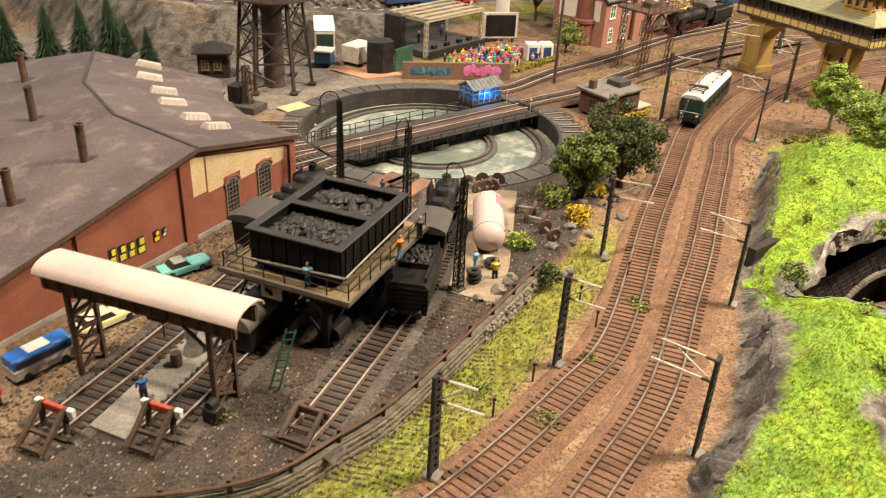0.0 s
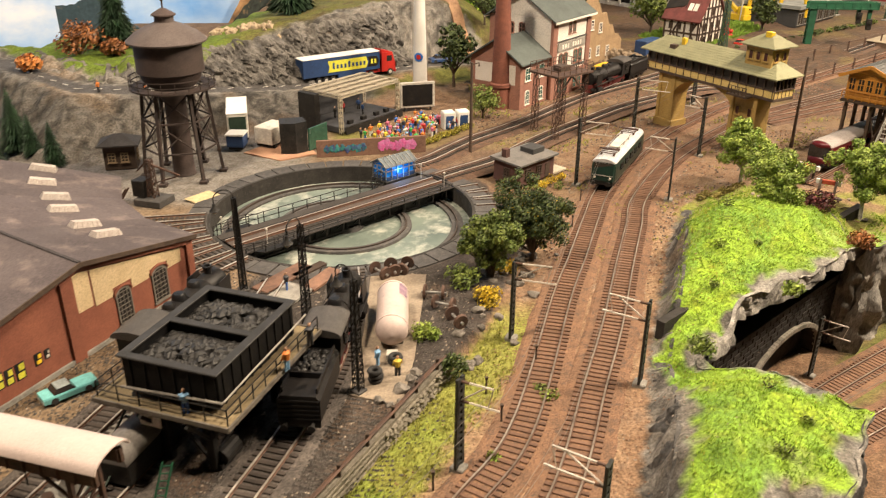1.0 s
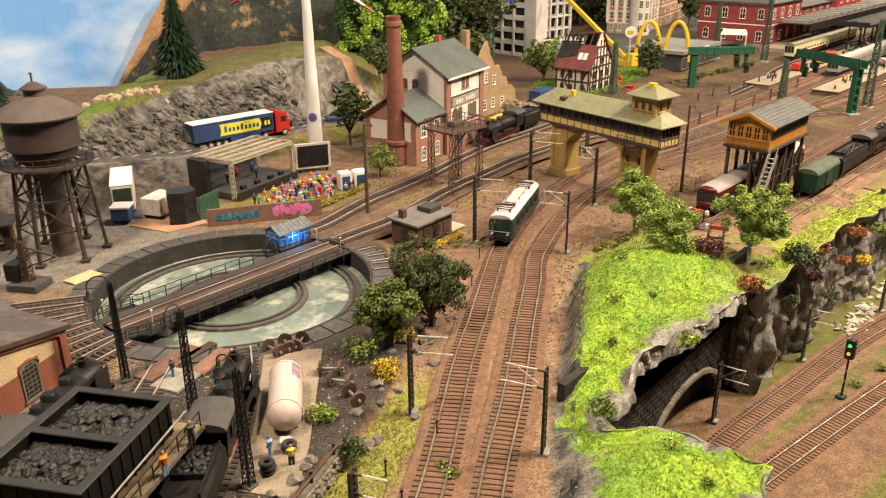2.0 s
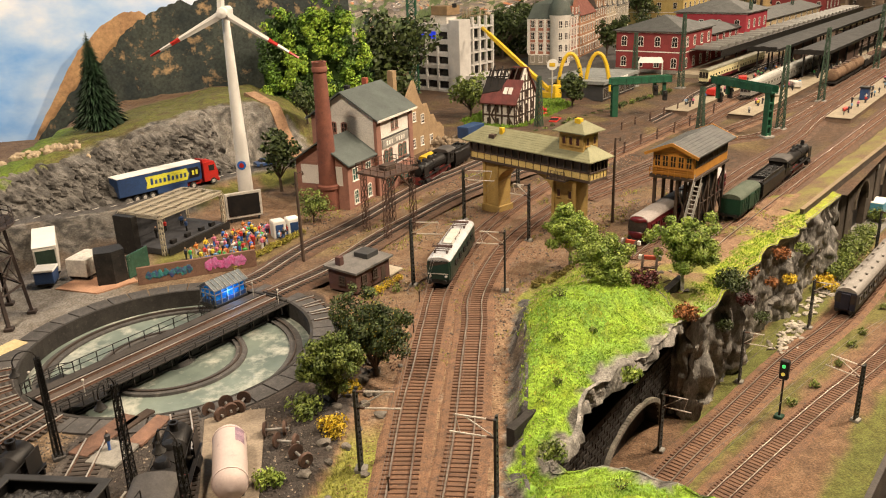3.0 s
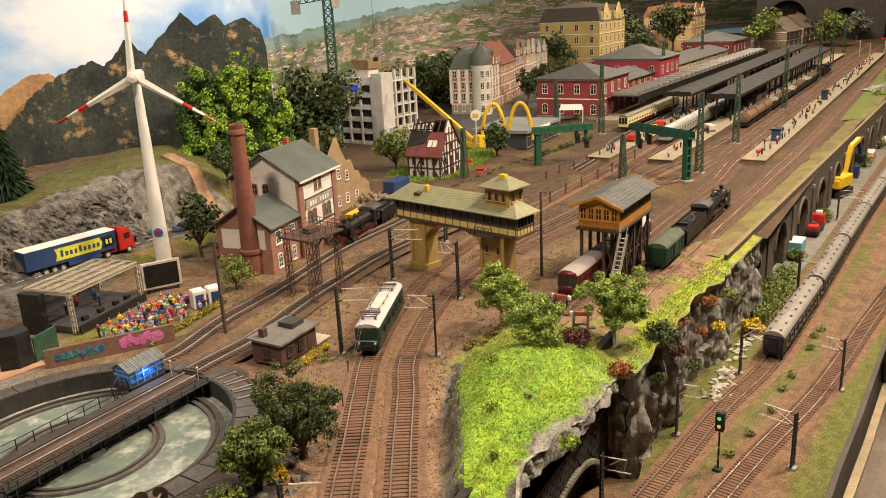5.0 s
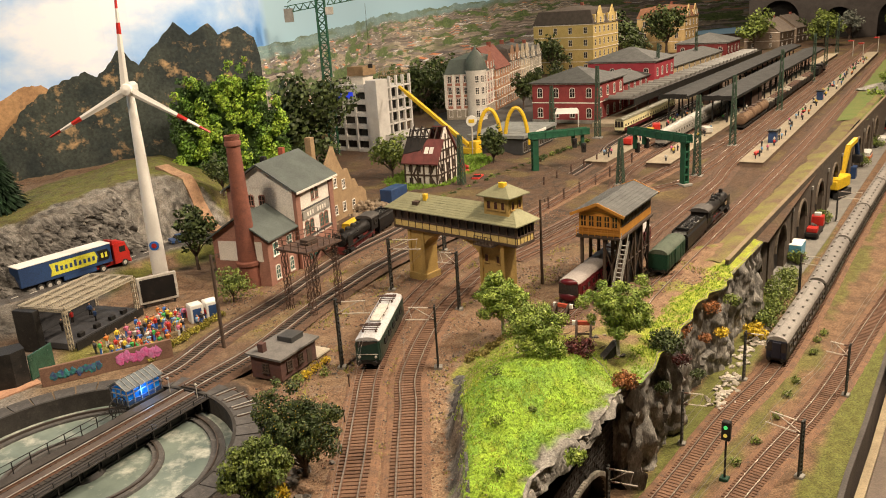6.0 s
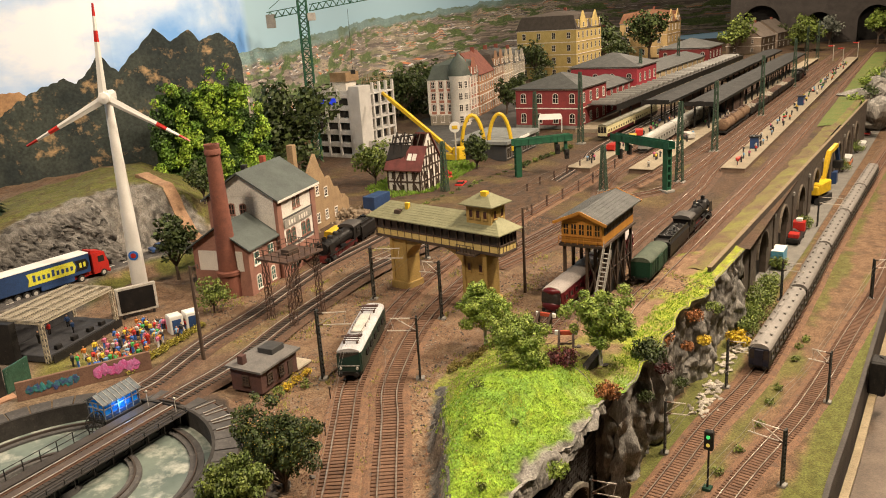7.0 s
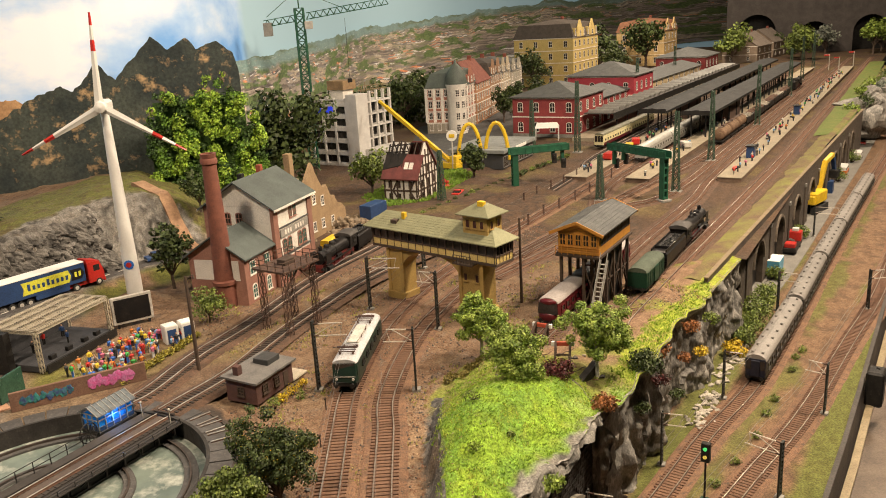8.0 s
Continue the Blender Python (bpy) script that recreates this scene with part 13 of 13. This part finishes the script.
scatter_stones("mid_gravel", 9000, mid_pick, 0.15, stone_rust, "brown ballast stones round the signal bridge", 7)
scatter_stones("mid_gravel", 7000, mid_pick, 0.15, stone_grey, "dark cinder stones round the signal bridge", 8)
scatter_stones("mid_gravel", 2500, mid_pick, 0.13, stone_pale, "pale chips round the signal bridge", 10)
bank_pts = along([(2.5, 45.5), (7.4, 52.6), (11.0, 59.5), (13.6, 66.5), (16.5, 75)], 1.3)
bg = random.Random(9)
bank_x, bank_y = bank_pts(np.random.default_rng(9), 46)
for k in range(46):
    x, y = float(bank_x[k]), float(bank_y[k])
    s = bg.uniform(0.22, 0.62)
    solo("boulder", Geo().blob((0, 0, 0.25 * s), (s, s * bg.uniform(0.7, 1.1), s * 0.75), k * 3, 0.35, 2), mat("boulder_grey", (0.19, 0.17, 0.145), (0.10, 0.088, 0.078), 0.8, 0.12, 0.9, bump=0.6, rnd=0.25), "grey boulder on the bank beside the main line", "boulder", "boulders", at=(x, y, gz(x, y)), rot=bg.uniform(0, 360), smooth=True)


def tufts(name, n, pick, size, m, label, seed, blades=3):
    r = np.random.default_rng(seed)
    xs, ys = pick(r, n)
    zs = height(xs, ys)
    xs, ys, zs = np.repeat(xs, blades), np.repeat(ys, blades), np.repeat(zs, blades)
    k = len(xs)
    a, h, w = r.uniform(0, 6.28, k), size * r.uniform(0.6, 1.4, k), size * 0.22
    dx, dy = np.cos(a), np.sin(a)
    ox, oy = xs + r.normal(0, size * 0.3, k), ys + r.normal(0, size * 0.3, k)
    v = np.stack([np.stack([ox - dy * w, oy + dx * w, zs - 0.03], -1), np.stack([ox + dy * w, oy - dx * w, zs - 0.03], -1), np.stack([ox + dx * h * 0.55, oy + dy * h * 0.55, zs + h], -1)], 1)
    g = Geo()
    g.v = v.reshape(-1, 3).tolist()
    g.f = np.arange(3 * k).reshape(-1, 3).tolist()
    return tagged(solo(name, g, m, label, "grass", kind="stuff"))


def hill_pick(r, n):
    x, y = r.uniform(12, 58, n), r.uniform(20, 90, n)
    dc, _ = line_dist(x, y, CLIFF_LINE)
    df, _ = line_dist(x, y, FOOT_LINE)
    ok = (dc > 0.9 + 4.5 * (fbm(x / 3.5, y / 3.5, 21) - 0.5) + 2.5 * (fbm(x / 1.2, y / 1.2, 31) - 0.5)) & (dc > 0.05) & (np.hypot((x - 29.5) / 5.0, (y - 31.5) / 3.6) - 1.4 * (fbm(x / 3.5, y / 3.5, 21) - 0.5) > 0.95) & (-df > slab_width(y) + 0.1 + 2.2 * (fbm(x / 1.2, y / 1.2, 31) - 0.5)) & (x < 52)
    return x[ok], y[ok]


def rim_pick(r, n):
    x, y = r.uniform(55, 88, n), r.uniform(72, 102, n)
    dc, _ = line_dist(x, y, CLIFF_LINE)
    ok = (dc > 0.3) & (dc < 3.4 + 3 * (fbm(x / 2, y / 2, 9) - 0.5))
    return x[ok], y[ok]


def strip_pick(r, n):
    x, y = r.uniform(-12, 12, n), r.uniform(22, 60, n)
    d, _ = line_dist(x, y, WALL_LINE)
    ok = (d > -5.2) & (d < -0.35)
    return x[ok], y[ok]


lime = mat("tuft_lime", (0.315, 0.435, 0.045), (0.225, 0.365, 0.035), 2.6, 0.25, 0.8, bump=0, rnd=0)
leafy = mat("tuft_green", (0.195, 0.32, 0.03), (0.14, 0.25, 0.025), 2.6, 0.25, 0.8, bump=0, rnd=0)
straw = mat("tuft_straw", (0.34, 0.33, 0.07), (0.24, 0.25, 0.05), 2.2, 0.25, 0.8, bump=0, rnd=0)
tufts("hill_grass", 52000, hill_pick, 0.17, lime, "bright lime static grass covering the hills", 31)
def patch_pick(sign, seed):
    def pick(r, n):
        x, y = hill_pick(r, n)
        ok = sign * (fbm(x / 3.0, y / 3.0, seed) - 0.5) > 0.04
        return x[ok], y[ok]
    return pick


tufts("hill_grass", 30000, patch_pick(-1, 71), 0.17, leafy, "deeper green static grass patches on the hills", 32)
sunny = mat("tuft_sunny", (0.47, 0.46, 0.085), (0.38, 0.42, 0.06), 2.6, 0.25, 0.8, bump=0, rnd=0)
tufts("hill_grass", 14000, patch_pick(1, 72), 0.2, sunny, "yellowish dry static grass patches on the hills", 36)
tufts("rim_grass", 9000, rim_pick, 0.26, lime, "yellow-green static grass along the cliff top", 34)
tufts("strip_grass", 9000, strip_pick, 0.24, straw, "yellowish static grass below the yard wall", 33)
def mid_turf(r, n):
    x, y = mid_pick(r, n)
    keep = fbm(x / 3.2, y / 3.2, 55) > 0.56
    return x[keep], y[keep]


tufts("mid_grass", 26000, mid_turf, 0.26, straw, "thin olive static grass between the tracks", 35)
for k, (x, y) in enumerate(((13.6, 48.6), (14.2, 47.4), (5.6, 33.2), (9.2, 40.4), (-14.4, 31.0), (1.2, 36.4), (31, 60), (33.5, 66), (36, 72), (30.4, 40), (27, 36), (29.6, 44.5), (38, 68))):
    bush(x, y, gz(x, y), 0.55 + 0.25 * (k % 3), leaf_light if k % 2 else leaf_mid, 400 + k, "small green weed tuft among the scenery", 130, 0.11, 0.7)
for k, (x, y) in enumerate(((72, 75.5), (78.5, 79), (84, 83.2), (97, 92), (101, 95.5), (104, 97), (66.5, 72.6), (88, 86))):
    bush(x, y, LOW, 0.8, leaf_mid, 430 + k, "small dark weed clump between the lower tracks", 160, 0.13, 0.9)


# screw couplings: catenary droppers and dry twigs at the cliff foot
g = Geo()
r = random.Random(3)
for k in range(150):
    t = r.random()
    x, y = lerp(72, 99, t) + r.gauss(0, 0.7) + 1.5, lerp(86, 107, t) + r.gauss(0, 0.7) - 0.8
    g.blob((x, y, LOW + 0.15), (r.uniform(0.2, 0.6), r.uniform(0.2, 0.5), 0.25), k, 0.4, 1)
tagged(solo("fallen_stones", g, mat("scree", (0.42, 0.38, 0.32), (0.3, 0.27, 0.23), 0.8, 0.12, 0.9), "pale fallen stones at the foot of the cliff", "stones", kind="stuff"))

# dashed centre line of the hillside road
dash_x, dash_y = np.array(ROAD_X[1:8], float), np.array(ROAD_Y[1:8], float)
for k in range(26):
    x = lerp(-56, 6, k / 26)
    d_ = math.atan2(np.interp(x + 1, dash_x, dash_y) - np.interp(x - 1, dash_x, dash_y), 2)
    y = float(np.interp(x, dash_x, dash_y))
    solo("road_marking", Geo().box(-0.65, -0.09, 0.02, 0.65, 0.09, 0.06), dull_white, "short white dash of the road's centre line", "road marking", "road markings", kind="structure", at=(x, y, gz(x, y)), rot=math.degrees(d_))

for k, (x, y) in enumerate(((20.4, 92.6), (21.8, 94.0), (23.4, 95.6), (19.2, 91.4), (22.6, 92.4))):
    bush(x, y, gz(x, y), 0.8 + 0.15 * (k % 2), leaf_yellow if k < 3 else leaf_mid, 540 + k, "yellow-flowering bush at the wall of the brick hut" if k < 3 else "green weeds at the wall of the brick hut", 200, 0.11, 1.1)

# paved square before the town and the lawn by the timbered house
tagged(solo("town_square", Geo().poly([(86, 215), (97, 207), (112, 216), (126, 234), (136, 262), (152, 298), (190, 345), (160, 340), (118, 314), (98, 268)], -0.4, 0.04), asphalt, "dark grey asphalt square before the town houses", "road", kind="structure"))
tagged(solo("house_lawn", Geo().poly([(59, 192), (68, 180), (82, 182.5), (93, 192), (104, 203), (96, 207), (85, 213), (72, 214), (62, 204)], -0.4, 0.05), grass_dull, "dull green lawn round the timbered house", "grass", kind="structure"))

bank = Geo()
for k in range(31):
    t = k / 30
    for j in range(5):
        w = j / 4
        x, y = lerp(lerp(206, 440, t), lerp(214, 452, t), w), lerp(lerp(197.5, 388, t), lerp(193, 384, t), w)
        bank.v.append((x, y, 0.02 + 0.35 * math.sin(math.pi * w) + 0.15 * noise.noise(Vector((x * 0.3, y * 0.3, 0)))))
bank.f = [(5 * k + j, 5 * k + j + 1, 5 * k + j + 6, 5 * k + j + 5) for k in range(30) for j in range(4)]
tagged(solo("verge", bank, mat("far_turf", (0.10, 0.155, 0.028), (0.17, 0.175, 0.05), 4, 0.3, 0.95, bump=0.8), "bright green turf verge along the far main line", "grass", kind="structure", smooth=True))


def lawn_pick(r, n):
    x, y = r.uniform(59, 94, n), r.uniform(180, 214, n)
    keep = np.abs((x - 76) * 0.72 - (y - 198) * 0.7) < 9.5
    return x[keep], y[keep]


tufts("house_lawn_grass", 6000, lawn_pick, 0.5, leafy, "green static grass round the timbered house", 36)
for k in range(22):
    x, y = lerp(66, 128, k / 21), lerp(170, 214, k / 21)
    bush(x + rng.uniform(-0.6, 0.6), y + rng.uniform(-0.6, 0.6), 0, rng.uniform(0.9, 1.4), leaf_dark if k % 3 else leaf_mid, 560 + k, "low dark hedge clump beside the sidings", 160, 0.2, 0.8)
for k in range(34):
    x, y = 44 + 13 * rng.random(), 78 + 10 * rng.random()
    if k % 3:
        solo("garden_stone", Geo().blob((0, 0, 0.12), (rng.uniform(0.2, 0.5), rng.uniform(0.2, 0.45), 0.25), k, 0.35, 1), stone_grey if k % 2 else stone_pale, "loose stone in the overgrown garden", "stone", "garden stones", at=(x, y, gz(x, y)))
    else:
        solo("dead_branch", Geo().tube([(0, 0, 0.12), (0.8, 0.2, 0.3), (1.6, 0.1 + 0.4 * rng.random(), 0.22), (2.2, 0.6, 0.4)], 0.06, 5), bark if k % 2 else plank_mat, "dead brown branch lying in the garden", "branch", "dead branches", at=(x, y, gz(x, y)), rot=rng.uniform(0, 360))
